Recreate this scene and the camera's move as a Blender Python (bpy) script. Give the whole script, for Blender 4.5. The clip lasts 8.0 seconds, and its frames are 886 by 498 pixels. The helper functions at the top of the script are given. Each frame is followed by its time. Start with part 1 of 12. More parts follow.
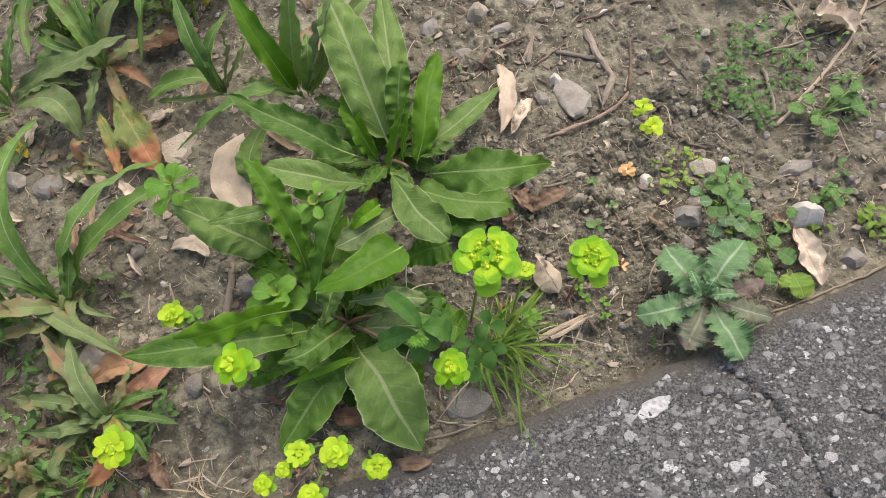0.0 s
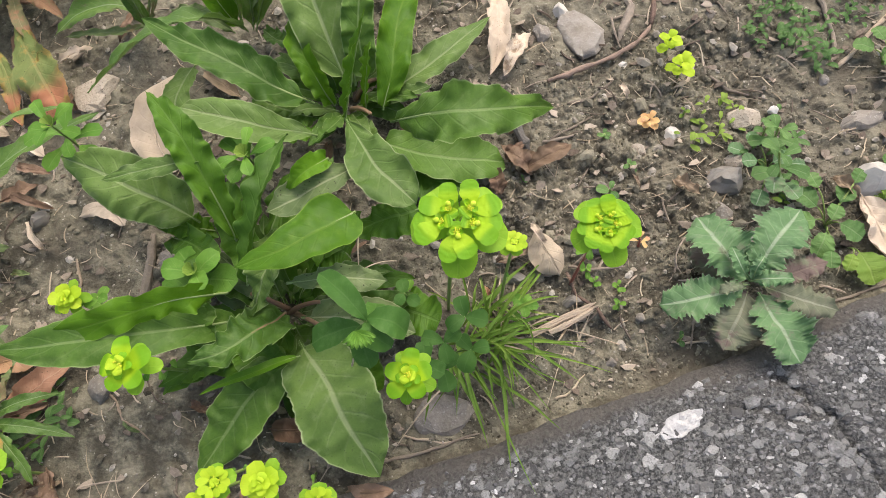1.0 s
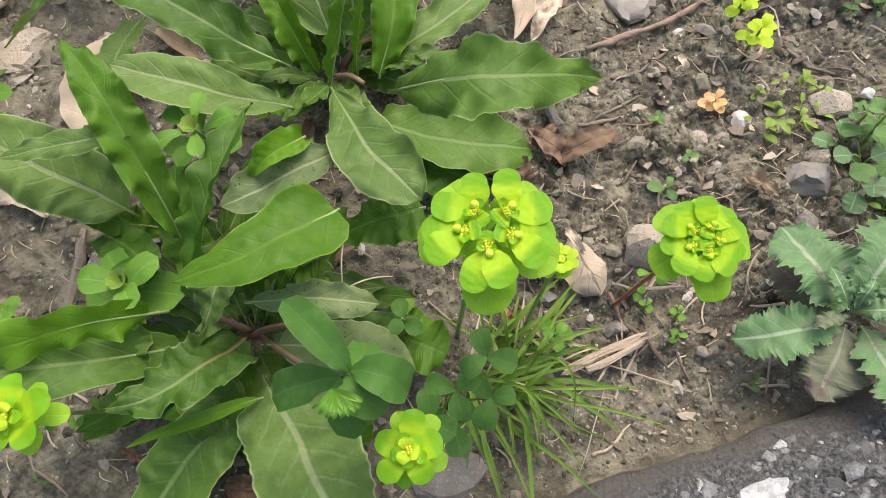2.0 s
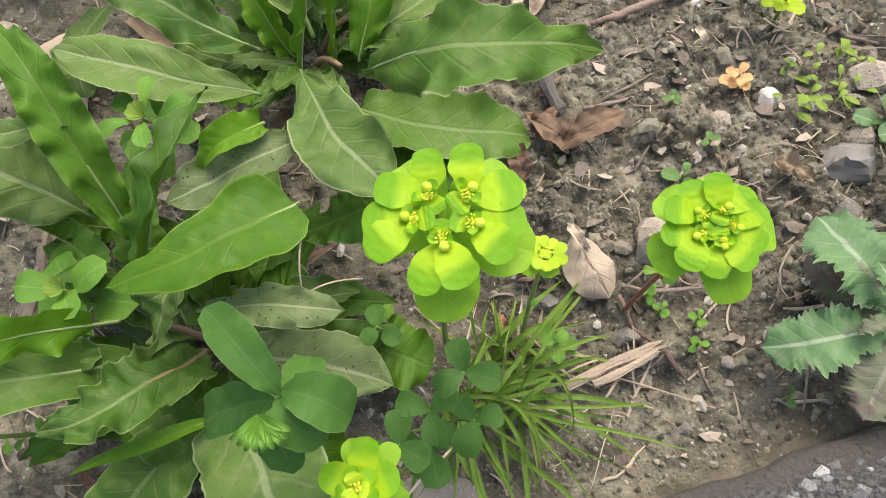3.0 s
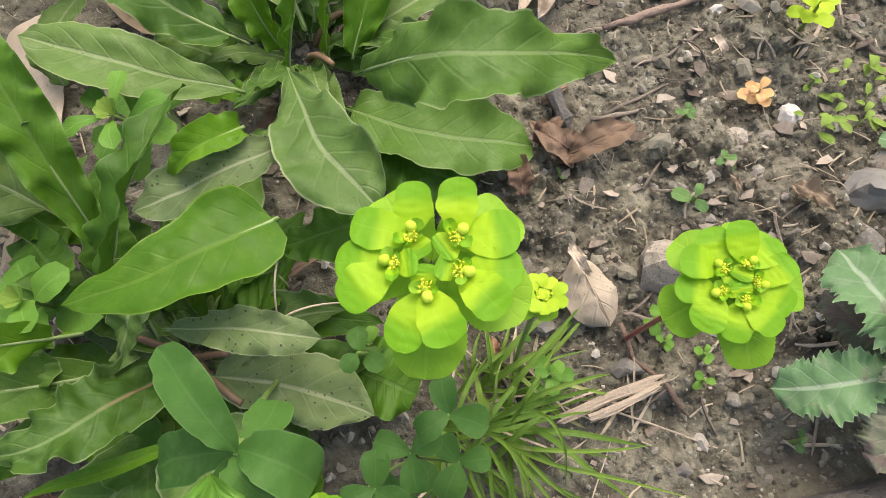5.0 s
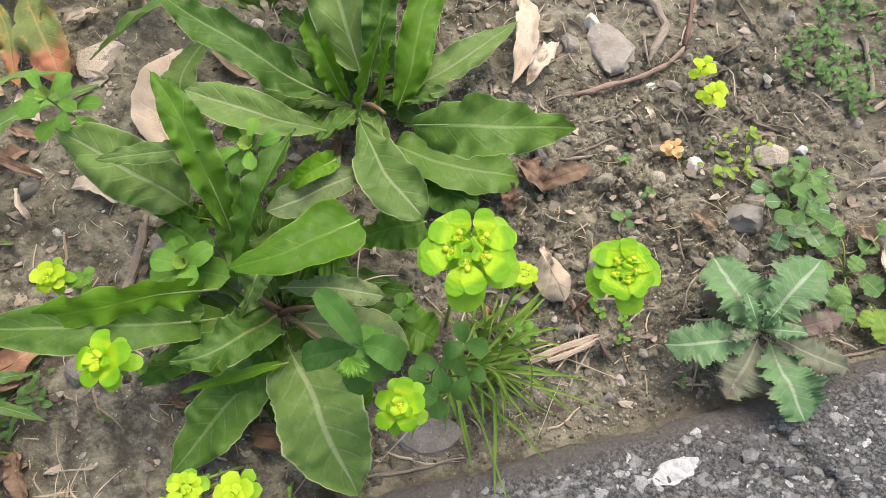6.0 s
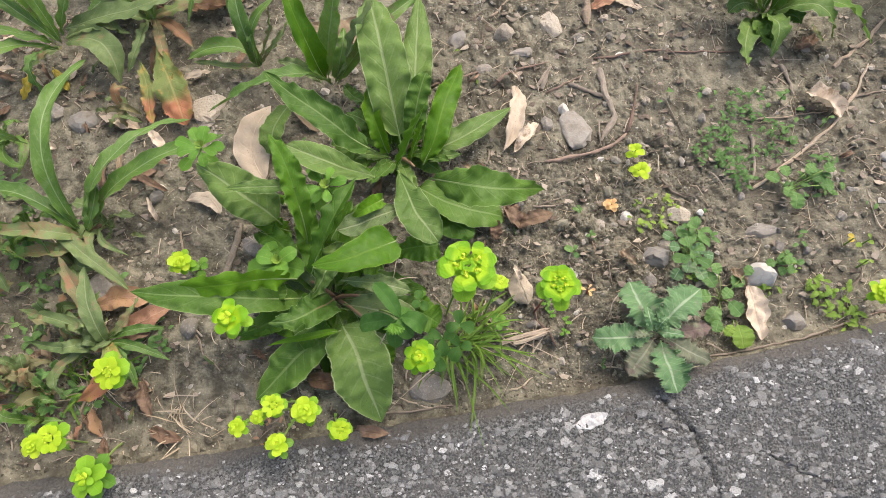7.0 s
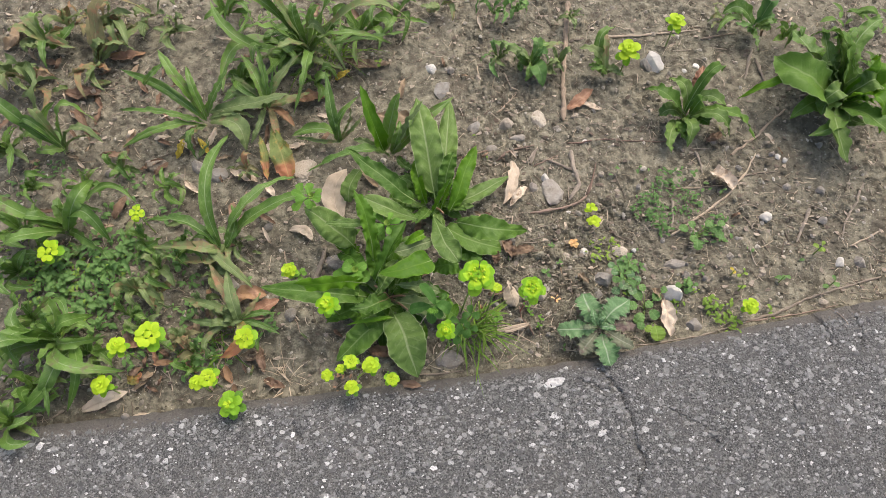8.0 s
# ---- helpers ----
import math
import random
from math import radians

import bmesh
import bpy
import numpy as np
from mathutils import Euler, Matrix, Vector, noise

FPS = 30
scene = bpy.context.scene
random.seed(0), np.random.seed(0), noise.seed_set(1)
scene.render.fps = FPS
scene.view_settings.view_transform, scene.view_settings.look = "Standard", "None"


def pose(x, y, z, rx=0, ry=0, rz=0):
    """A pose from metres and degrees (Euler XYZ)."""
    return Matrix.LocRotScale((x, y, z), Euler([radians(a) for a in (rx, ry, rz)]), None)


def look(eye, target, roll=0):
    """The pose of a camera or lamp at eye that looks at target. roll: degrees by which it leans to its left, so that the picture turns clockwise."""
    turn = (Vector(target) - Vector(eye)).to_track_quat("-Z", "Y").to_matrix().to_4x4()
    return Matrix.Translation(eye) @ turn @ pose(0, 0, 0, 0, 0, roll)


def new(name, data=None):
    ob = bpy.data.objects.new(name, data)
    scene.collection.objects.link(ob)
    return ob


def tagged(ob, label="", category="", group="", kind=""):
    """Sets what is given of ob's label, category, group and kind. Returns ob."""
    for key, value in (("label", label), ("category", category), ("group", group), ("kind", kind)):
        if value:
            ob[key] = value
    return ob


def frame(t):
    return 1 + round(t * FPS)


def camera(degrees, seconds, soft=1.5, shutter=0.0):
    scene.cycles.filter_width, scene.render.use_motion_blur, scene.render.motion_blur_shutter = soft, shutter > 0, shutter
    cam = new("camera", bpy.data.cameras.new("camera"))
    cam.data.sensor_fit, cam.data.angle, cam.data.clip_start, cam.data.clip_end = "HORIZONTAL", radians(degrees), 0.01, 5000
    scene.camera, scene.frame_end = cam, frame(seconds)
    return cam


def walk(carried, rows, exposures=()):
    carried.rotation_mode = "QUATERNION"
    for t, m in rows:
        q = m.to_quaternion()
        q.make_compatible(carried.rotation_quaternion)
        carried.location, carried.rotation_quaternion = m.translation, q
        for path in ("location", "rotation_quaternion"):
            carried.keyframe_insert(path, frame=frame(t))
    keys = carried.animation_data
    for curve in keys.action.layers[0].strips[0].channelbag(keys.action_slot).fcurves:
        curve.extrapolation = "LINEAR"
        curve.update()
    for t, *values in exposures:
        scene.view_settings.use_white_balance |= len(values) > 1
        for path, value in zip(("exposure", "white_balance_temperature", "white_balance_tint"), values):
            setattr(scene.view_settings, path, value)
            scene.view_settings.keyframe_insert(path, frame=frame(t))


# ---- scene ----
cam = camera(65.8, 8.0, soft=0.25)
PATH = [
    (0, (0.05204, 0.09704, 0.61051), (0.04644, 0.45634, -0.32270), -14.202),
    (0.5, (0.06923, 0.11751, 0.53027), (0.04998, 0.47720, -0.40260), -15.811),
    (1, (0.07341, 0.12981, 0.47898), (0.05520, 0.47015, -0.46114), -15.716),
    (1.5, (0.06686, 0.16244, 0.42762), (0.06098, 0.49975, -0.51376), -12.944),
    (1.7, (0.06037, 0.17289, 0.40571), (0.06381, 0.49301, -0.54165), -10.618),
    (2.8, (0.08133, 0.18274, 0.34505), (0.03203, 0.53182, -0.59075), -20.036),
    (3, (0.08482, 0.18465, 0.33678), (0.03355, 0.52817, -0.60097), -20.236),
    (3.5, (0.08512, 0.19881, 0.30057), (0.01944, 0.53412, -0.63924), -21.910),
    (4, (0.08434, 0.20588, 0.28663), (0.02426, 0.52653, -0.65866), -20.554),
    (4.5, (0.08734, 0.20513, 0.28459), (0.03092, 0.52774, -0.66026), -19.535),
    (4.7, (0.09021, 0.20749, 0.28951), (0.03297, 0.52987, -0.65537), -19.602),
    (5.8, (0.07857, 0.17507, 0.44535), (0.05374, 0.49666, -0.50121), -12.410),
    (6, (0.07116, 0.15985, 0.46770), (0.05479, 0.47101, -0.48252), -10.058),
    (6.5, (0.06005, 0.13928, 0.56346), (0.05482, 0.46380, -0.38240), -5.739),
    (7, (0.05836, 0.09474, 0.67880), (0.05930, 0.42012, -0.26678), -2.861),
    (7.5, (0.03970, 0.03192, 0.84914), (0.02953, 0.38032, -0.08815), -3.431),
    (8, (0.03941, -0.05426, 1.00643), (0.03270, 0.32801, 0.08240), -1.960),
]
EXPOSURES = [(0, 0.45), (1.5, 0.6), (2.8, 0.70), (3, 0.70), (3.5, 0.66), (4.7, 0.64), (5.8, 0.70), (6, 0.70), (6.5, 0.78), (7, 0.62), (7.5, 0.52), (8, 0.45)]
walk(cam, [(t, look(eye, target, roll)) for t, eye, target, roll in PATH], EXPOSURES)

# ---- light: bright overcast ----
world = bpy.data.worlds.new("overcast_sky")
scene.world = world
world.use_nodes = True
wn = world.node_tree.nodes
sky = wn.new("ShaderNodeTexSky")
sky.sky_type = "NISHITA"
sky.sun_disc = False
sky.sun_elevation, sky.sun_rotation = radians(58), radians(35)
sky.air_density, sky.dust_density, sky.ozone_density = 1.0, 6.0, 1.0
wn["Background"].inputs["Strength"].default_value = 0.175
world.node_tree.links.new(sky.outputs[0], wn["Background"].inputs["Color"])
sun = new("sun", bpy.data.lights.new("sun", "SUN"))
sun.data.energy, sun.data.angle, sun.data.color = 1.12, radians(44), (1.0, 0.96, 0.9)
SUN_UP, SUN_TURN = radians(58), radians(35)
sun.matrix_world = look((math.sin(SUN_TURN) * math.cos(SUN_UP) * 9, math.cos(SUN_TURN) * math.cos(SUN_UP) * 9, math.sin(SUN_UP) * 9), (0, 0.2, 0))
scene.view_settings.exposure = 0.5


# ---- materials ----
def nodes_of(name):
    m = bpy.data.materials.new(name)
    m.use_nodes = True
    t = m.node_tree
    t.nodes.clear()
    return m, t


class Net:
    """Short hand for building a node tree."""

    def __init__(self, tree):
        self.t = tree

    def n(self, kind, **sets):
        node = self.t.nodes.new("ShaderNode" + kind)
        for key, value in sets.items():
            if key == "op":
                node.operation = value
            elif key == "blend":
                node.blend_type = value
                node.data_type = "RGBA"
            elif key == "feature":
                node.feature = value
        return node

    def put(self, socket, value):
        if isinstance(value, bpy.types.NodeSocket):
            self.t.links.new(value, socket)
        elif isinstance(value, (tuple, list)) and len(value) == 3 and socket.type == "RGBA":
            socket.default_value = (*value, 1.0)
        else:
            socket.default_value = value

    def math(self, op, a, b=0.0, c=0.0):
        node = self.n("Math", op=op)
        for i, v in enumerate((a, b, c)):
            self.put(node.inputs[i], v)
        return node.outputs[0]

    def step(self, value, lo, hi, to0=0.0, to1=1.0):
        node = self.t.nodes.new("ShaderNodeMapRange")
        node.interpolation_type = "SMOOTHSTEP"
        for key, v in zip(("Value", "From Min", "From Max", "To Min", "To Max"), (value, lo, hi, to0, to1)):
            self.put(node.inputs[key], v)
        return node.outputs[0]

    def mix(self, fac, a, b, blend="MIX"):
        node = self.n("Mix", blend=blend)
        self.put(node.inputs[0], fac)
        self.put(node.inputs[6], a)
        self.put(node.inputs[7], b)
        return node.outputs[2]

    def noise(self, where, scale, detail=4.0, rough=0.55):
        node = self.n("TexNoise")
        self.put(node.inputs["Vector"], where)
        for key, v in (("Scale", scale), ("Detail", detail), ("Roughness", rough)):
            self.put(node.inputs[key], v)
        return node.outputs["Fac"]

    def cells(self, where, scale, feature="F1"):
        node = self.n("TexVoronoi", feature=feature)
        self.put(node.inputs["Vector"], where)
        self.put(node.inputs["Scale"], scale)
        return node

    def place(self):
        return self.n("NewGeometry").outputs["Position"]

    def chance(self):
        return self.n("ObjectInfo").outputs["Random"]

    def island(self):
        return self.n("NewGeometry").outputs["Random Per Island"]

    def ramp(self, value, stops):
        node = self.n("ValToRGB")
        while len(node.color_ramp.elements) < len(stops):
            node.color_ramp.elements.new(0.5)
        for e, (p, c) in zip(node.color_ramp.elements, stops):
            e.position, e.color = p, (*c, 1.0)
        self.put(node.inputs[0], value)
        return node.outputs[0]

    def bump(self, height, strength=0.5, distance=0.001):
        node = self.n("Bump")
        for key, v in (("Strength", strength), ("Distance", distance), ("Height", height)):
            self.put(node.inputs[key], v)
        return node.outputs[0]

    def finish(self, colour, rough, normal=None, through_light=0.0, through_colour=None, gloss=0.5, coat=0.0):
        b = self.n("BsdfPrincipled")
        self.put(b.inputs["Base Color"], colour)
        self.put(b.inputs["Roughness"], rough)
        self.put(b.inputs["Specular IOR Level"], gloss)
        if normal is not None:
            self.put(b.inputs["Normal"], normal)
        end = b.outputs[0]
        if through_light:
            tr = self.n("BsdfTranslucent")
            self.put(tr.inputs[0], through_colour if through_colour is not None else colour)
            if normal is not None:
                self.put(tr.inputs["Normal"], normal)
            mx = self.n("MixShader")
            self.put(mx.inputs[0], through_light)
            self.put(mx.inputs[1], end)
            self.put(mx.inputs[2], tr.outputs[0])
            end = mx.outputs[0]
        self.put(self.n("OutputMaterial").inputs[0], end)


def leaf_material(name, dark, light, vein, veins=9.0, rough=0.45, through_light=0.3, vein_show=0.5, spots=0.0, rim=0.35, wear=None, wear_at=0.62, slant=1.6, grain=140.0, relief=0.4, tip=None, gloss=0.18):
    """A leaf: midrib and side veins by the leaf's own length and width, mottling, a paler rim, dull wear."""
    m, t = nodes_of(name)
    k = Net(t)
    uv = k.n("SeparateXYZ")
    k.put(uv.inputs[0], k.n("UVMap").outputs[0])
    u, v = uv.outputs[0], uv.outputs[1]
    a = k.math("ABSOLUTE", k.math("MULTIPLY_ADD", v, 2.0, -1.0))
    p = k.place()
    soft = k.noise(p, 38.0, 3.0)
    fine = k.noise(p, grain * 2.2, 5.0, 0.65)
    wob = k.math("MULTIPLY", k.math("SUBTRACT", soft, 0.5), 0.5)
    rib = k.step(a, 0.09, 0.025)
    side = k.math("FRACT", k.math("ADD", k.math("SUBTRACT", k.math("MULTIPLY", u, veins), k.math("MULTIPLY", a, slant)), wob))
    side = k.math("ABSOLUTE", k.math("SUBTRACT", side, 0.5))
    side = k.math("MULTIPLY", k.step(side, 0.11, 0.0), k.step(a, 1.0, 0.35))
    net = k.cells(p, 420.0, "DISTANCE_TO_EDGE").outputs["Distance"]
    net = k.step(net, 0.09, 0.0)
    tone = k.math("MULTIPLY_ADD", k.chance(), 0.5, k.math("MULTIPLY_ADD", fine, 0.45, k.math("MULTIPLY", soft, 0.75)))
    c = k.mix(k.step(tone, 0.35, 1.25), dark, light)
    cloudy = k.noise(p, 110.0, 4.0, 0.6)
    c = k.mix(k.step(cloudy, 0.48, 0.72, 0.0, 0.32), c, k.mix(0.55, light, vein))
    c = k.mix(k.step(k.noise(p, 520.0, 3.0, 0.6), 0.50, 0.75, 0.0, 0.28), c, dark)
    if tip:
        c = k.mix(k.step(k.math("MULTIPLY_ADD", soft, 0.5, u), 0.72, 0.98), c, tip)
    c = k.mix(k.math("MULTIPLY", net, 0.02 * vein_show), c, vein)
    c = k.mix(k.math("MULTIPLY", side, 0.22 * vein_show), c, vein)
    c = k.mix(k.math("MULTIPLY", rib, vein_show), c, vein)
    c = k.mix(k.math("MULTIPLY", k.step(a, 0.94, 0.99), rim), c, vein)
    if wear:
        patch = k.step(k.math("ADD", k.noise(p, 55.0, 5.0, 0.7), k.math("MULTIPLY", k.chance(), 0.16)), wear_at, wear_at + 0.13)
        c = k.mix(patch, c, wear)
    if spots:
        s = k.cells(p, 330.0)
        dots = k.math("MULTIPLY", k.step(s.outputs["Distance"], 0.19, 0.10), k.step(soft, 0.44, 0.54))
        c = k.mix(k.math("MULTIPLY", dots, spots), c, (0.03, 0.025, 0.015))
    h = k.math("SUBTRACT", k.math("MULTIPLY", fine, 0.35), k.math("ADD", k.math("MULTIPLY", side, 0.42), k.math("MULTIPLY", net, 0.05)))
    h = k.math("SUBTRACT", h, k.math("MULTIPLY", rib, 0.8))
    k.finish(c, k.math("MULTIPLY_ADD", fine, 0.25, rough - 0.1), k.bump(h, relief, 0.0011), through_light, k.mix(0.5, c, light), gloss)
    return m


DOCK = leaf_material("dock_leaf", (0.050, 0.112, 0.016), (0.116, 0.216, 0.032), (0.29, 0.37, 0.16), 9, 0.48, 0.24, 0.42, 0.25, 0.7, relief=0.4, gloss=0.2)
DOCK_PALE = leaf_material("dull_dock_leaf", (0.072, 0.134, 0.026), (0.135, 0.218, 0.048), (0.35, 0.40, 0.21), 8, 0.52, 0.18, 0.5, 0.35, 0.7, relief=0.45, gloss=0.22)
DOCK_FRESH = leaf_material("fresh_dock_leaf", (0.058, 0.148, 0.008), (0.116, 0.250, 0.012), (0.22, 0.34, 0.06), 8, 0.42, 0.32, 0.28, 0.05, 0.8, relief=0.3, gloss=0.2)
DOCK_DEEP = leaf_material("deep_dock_leaf", (0.040, 0.102, 0.009), (0.094, 0.205, 0.016), (0.17, 0.27, 0.07), 9, 0.45, 0.26, 0.32, 0.1, 0.55, relief=0.4, gloss=0.2)
NARROW = leaf_material("narrow_leaf", (0.068, 0.145, 0.024), (0.160, 0.275, 0.050), (0.38, 0.46, 0.25), 14, 0.42, 0.28, 0.55, 0.2, 0.35, (0.16, 0.15, 0.07), 0.66, gloss=0.35)
NARROW_DULL = leaf_material("dull_narrow_leaf", (0.098, 0.150, 0.048), (0.190, 0.250, 0.088), (0.34, 0.37, 0.21), 12, 0.5, 0.22, 0.45, 0.3, 0.3, (0.24, 0.18, 0.09), 0.63, gloss=0.3)
REDDISH = leaf_material("reddened_leaf", (0.150, 0.150, 0.070), (0.250, 0.225, 0.105), (0.36, 0.28, 0.18), 10, 0.55, 0.2, 0.5, 0.5, 0.3, (0.30, 0.17, 0.095), 0.56)
TURNING = leaf_material("turning_leaf", (0.12, 0.17, 0.05), (0.22, 0.25, 0.08), (0.34, 0.28, 0.12), 9, 0.55, 0.2, 0.4, 0.9, 0.3, (0.34, 0.24, 0.07), 0.60, tip=(0.40, 0.17, 0.09))
BRACT = leaf_material("spurge_bract", (0.285, 0.500, 0.012), (0.430, 0.630, 0.022), (0.42, 0.60, 0.05), 5, 0.5, 0.34, 0.05, 0.0, 0.1, relief=0.06, tip=(0.170, 0.385, 0.012))
BRACT_GREEN = leaf_material("spurge_leaf", (0.088, 0.215, 0.026), (0.170, 0.335, 0.044), (0.30, 0.45, 0.14), 6, 0.5, 0.3, 0.25, 0.0, 0.2, relief=0.25)
CLOVER = leaf_material("clover_leaf", (0.042, 0.114, 0.019), (0.082, 0.186, 0.032), (0.20, 0.31, 0.12), 8, 0.6, 0.26, 0.12, relief=0.08)
THISTLE = leaf_material("thistle_leaf", (0.090, 0.182, 0.072), (0.172, 0.290, 0.125), (0.44, 0.50, 0.36), 8, 0.55, 0.2, 0.6, 0.0, 0.4, (0.17, 0.19, 0.12), 0.62, relief=0.35)
THISTLE_DULL = leaf_material("dull_thistle_leaf", (0.120, 0.135, 0.085), (0.195, 0.205, 0.130), (0.34, 0.34, 0.26), 8, 0.6, 0.15, 0.5, 0.2, 0.3, (0.16, 0.115, 0.10), 0.56, relief=0.35)
WEED = leaf_material("weed_leaf", (0.078, 0.168, 0.046), (0.160, 0.285, 0.080), (0.28, 0.36, 0.18), 7, 0.5, 0.26, 0.4)
WEED_LIGHT = leaf_material("light_weed_leaf", (0.150, 0.260, 0.040), (0.270, 0.390, 0.065), (0.36, 0.44, 0.14), 7, 0.5, 0.3, 0.35)
GRASS = leaf_material("grass_blade", (0.095, 0.185, 0.024), (0.225, 0.350, 0.052), (0.32, 0.42, 0.12), 1, 0.45, 0.3, 0.3, 0.0, 0.1, (0.40, 0.35, 0.18), 0.68)
ORANGE = leaf_material("orange_leaf", (0.66, 0.34, 0.15), (0.84, 0.62, 0.27), (0.80, 0.56, 0.30), 6, 0.5, 0.3, 0.2, 0.0, 0.2, (0.62, 0.27, 0.19), 0.62)
DOCK_SPOTTED = leaf_material("spotted_dock_leaf", (0.078, 0.118, 0.042), (0.132, 0.184, 0.064), (0.36, 0.38, 0.23), 7, 0.55, 0.15, 0.55, 0.9, 0.5, relief=0.3, gloss=0.2)
DEAD_MID = leaf_material("mid_brown_dead_leaf", (0.150, 0.098, 0.062), (0.265, 0.185, 0.125), (0.25, 0.17, 0.12), 6, 0.65, 0.1, 0.18, 0.2, 0.1, (0.17, 0.11, 0.075), 0.58)
DEAD_SHELL = leaf_material("sandy_dead_leaf", (0.34, 0.275, 0.195), (0.56, 0.475, 0.360), (0.50, 0.41, 0.31), 5, 0.7, 0.05, 0.10, 0.5, 0.1, (0.26, 0.20, 0.14), 0.62, relief=0.7)
YELLOWED = leaf_material("yellowed_leaf", (0.42, 0.34, 0.05), (0.62, 0.46, 0.07), (0.55, 0.45, 0.15), 8, 0.5, 0.3, 0.4, 0.5)
DEAD_PALE = leaf_material("pale_dead_leaf", (0.48, 0.385, 0.285), (0.70, 0.59, 0.46), (0.60, 0.48, 0.37), 9, 0.7, 0.12, 0.3, 0.4, 0.2, (0.34, 0.25, 0.17), 0.66)
DEAD_TAN = leaf_material("tan_dead_leaf", (0.26, 0.19, 0.12), (0.42, 0.325, 0.22), (0.40, 0.30, 0.21), 9, 0.7, 0.1, 0.35, 0.5, 0.2, (0.15, 0.10, 0.07), 0.56)
DEAD_BROWN = leaf_material("brown_dead_leaf", (0.13, 0.080, 0.052), (0.24, 0.158, 0.105), (0.27, 0.18, 0.125), 8, 0.65, 0.08, 0.3, 0.2, 0.2, (0.30, 0.20, 0.14), 0.62)
DEAD_RED = leaf_material("red_dead_leaf", (0.27, 0.135, 0.085), (0.43, 0.26, 0.17), (0.48, 0.32, 0.22), 9, 0.6, 0.15, 0.4, 0.5, 0.2, (0.36, 0.22, 0.12), 0.58)


def plain_material(name, dark, light, rough, scale=120.0, bump=0.4, depth=0.0008, per_island=False, gloss=0.4, specks=None, soiled=False):
    m, t = nodes_of(name)
    k = Net(t)
    p = k.place()
    big, fine = k.noise(p, scale * 0.3, 4.0), k.noise(p, scale * 3.0, 6.0, 0.65)
    pick = k.island() if per_island else k.chance()
    c = k.mix(k.step(k.math("ADD", k.math("MULTIPLY", pick, 0.5), k.math("MULTIPLY_ADD", fine, 0.5, k.math("MULTIPLY", big, 0.5))), 0.4, 1.15), dark, light)
    if specks:
        c = k.mix(k.step(k.noise(p, scale * 6, 2.0), 0.60, 0.68), c, specks)
    if soiled:
        c = k.mix(k.step(k.noise(p, 70.0, 5.0, 0.7), 0.40, 0.68, 0.1, 0.85), c, (0.20, 0.172, 0.135))
    k.finish(c, rough, k.bump(k.math("MULTIPLY_ADD", big, 0.6, fine), bump, depth), gloss=gloss)
    return m


STEM = plain_material("green_stem", (0.14, 0.22, 0.05), (0.26, 0.34, 0.09), 0.5, 200, 0.2)
STEM_RED = plain_material("red_stem", (0.25, 0.06, 0.05), (0.36, 0.12, 0.08), 0.5, 200, 0.2)
RIB = plain_material("pale_midrib", (0.19, 0.27, 0.09), (0.29, 0.36, 0.15), 0.45, 200, 0.2)
RIB_BROWN = plain_material("brown_petiole", (0.18, 0.10, 0.06), (0.28, 0.18, 0.10), 0.55, 200, 0.3)
GLAND = plain_material("yellow_gland", (0.56, 0.58, 0.03), (0.72, 0.71, 0.07), 0.5, 300, 0.2, gloss=0.2)
CAPSULE = plain_material("green_capsule", (0.42, 0.58, 0.03), (0.58, 0.70, 0.06), 0.6, 300, 0.2, gloss=0.2)
BRACT_YOUNG = leaf_material("young_spurge_bract", (0.330, 0.520, 0.018), (0.500, 0.660, 0.035), (0.56, 0.68, 0.08), 5, 0.5, 0.32, 0.12, 0.0, 0.1, relief=0.15)
TWIG = plain_material("grey_brown_twig", (0.15, 0.115, 0.085), (0.36, 0.295, 0.23), 0.8, 160, 0.9, 0.0012, soiled=True)
TWIG_GREY = plain_material("dark_grey_bark", (0.050, 0.044, 0.038), (0.17, 0.155, 0.135), 0.9, 200, 1.0, 0.002)
TWIG_PALE = plain_material("pale_dry_stalk", (0.27, 0.20, 0.14), (0.48, 0.385, 0.285), 0.8, 220, 1.0, 0.0012)
TWIG_RED = plain_material("reddish_twig", (0.15, 0.095, 0.07), (0.32, 0.23, 0.175), 0.75, 160, 1.0, 0.0015)
STRAW = plain_material("straw", (0.32, 0.25, 0.16), (0.54, 0.45, 0.33), 0.7, 160, 0.5, per_island=True)
STONE = plain_material("grey_stone", (0.20, 0.178, 0.150), (0.35, 0.315, 0.272), 0.85, 90, 0.8, 0.0015, specks=(0.36, 0.34, 0.31), soiled=True)
STONE_BLUE = plain_material("blue_grey_stone", (0.165, 0.152, 0.135), (0.285, 0.268, 0.242), 0.8, 90, 0.7, 0.0012, soiled=True)
STONE_PALE = plain_material("pale_stone", (0.52, 0.48, 0.42), (0.76, 0.72, 0.65), 0.8, 90, 0.7, 0.0012)
STONE_SAND = plain_material("sandy_stone", (0.44, 0.385, 0.305), (0.72, 0.655, 0.545), 0.9, 130, 1.0, 0.002, specks=(0.22, 0.18, 0.13))
STONE_TAN = plain_material("tan_stone", (0.30, 0.25, 0.19), (0.56, 0.485, 0.385), 0.85, 130, 1.0, 0.002, specks=(0.15, 0.12, 0.09))
CRUMB = plain_material("soil_crumb", (0.066, 0.057, 0.041), (0.305, 0.278, 0.204), 0.95, 150, 1.0, 0.0014, True, 0.2)
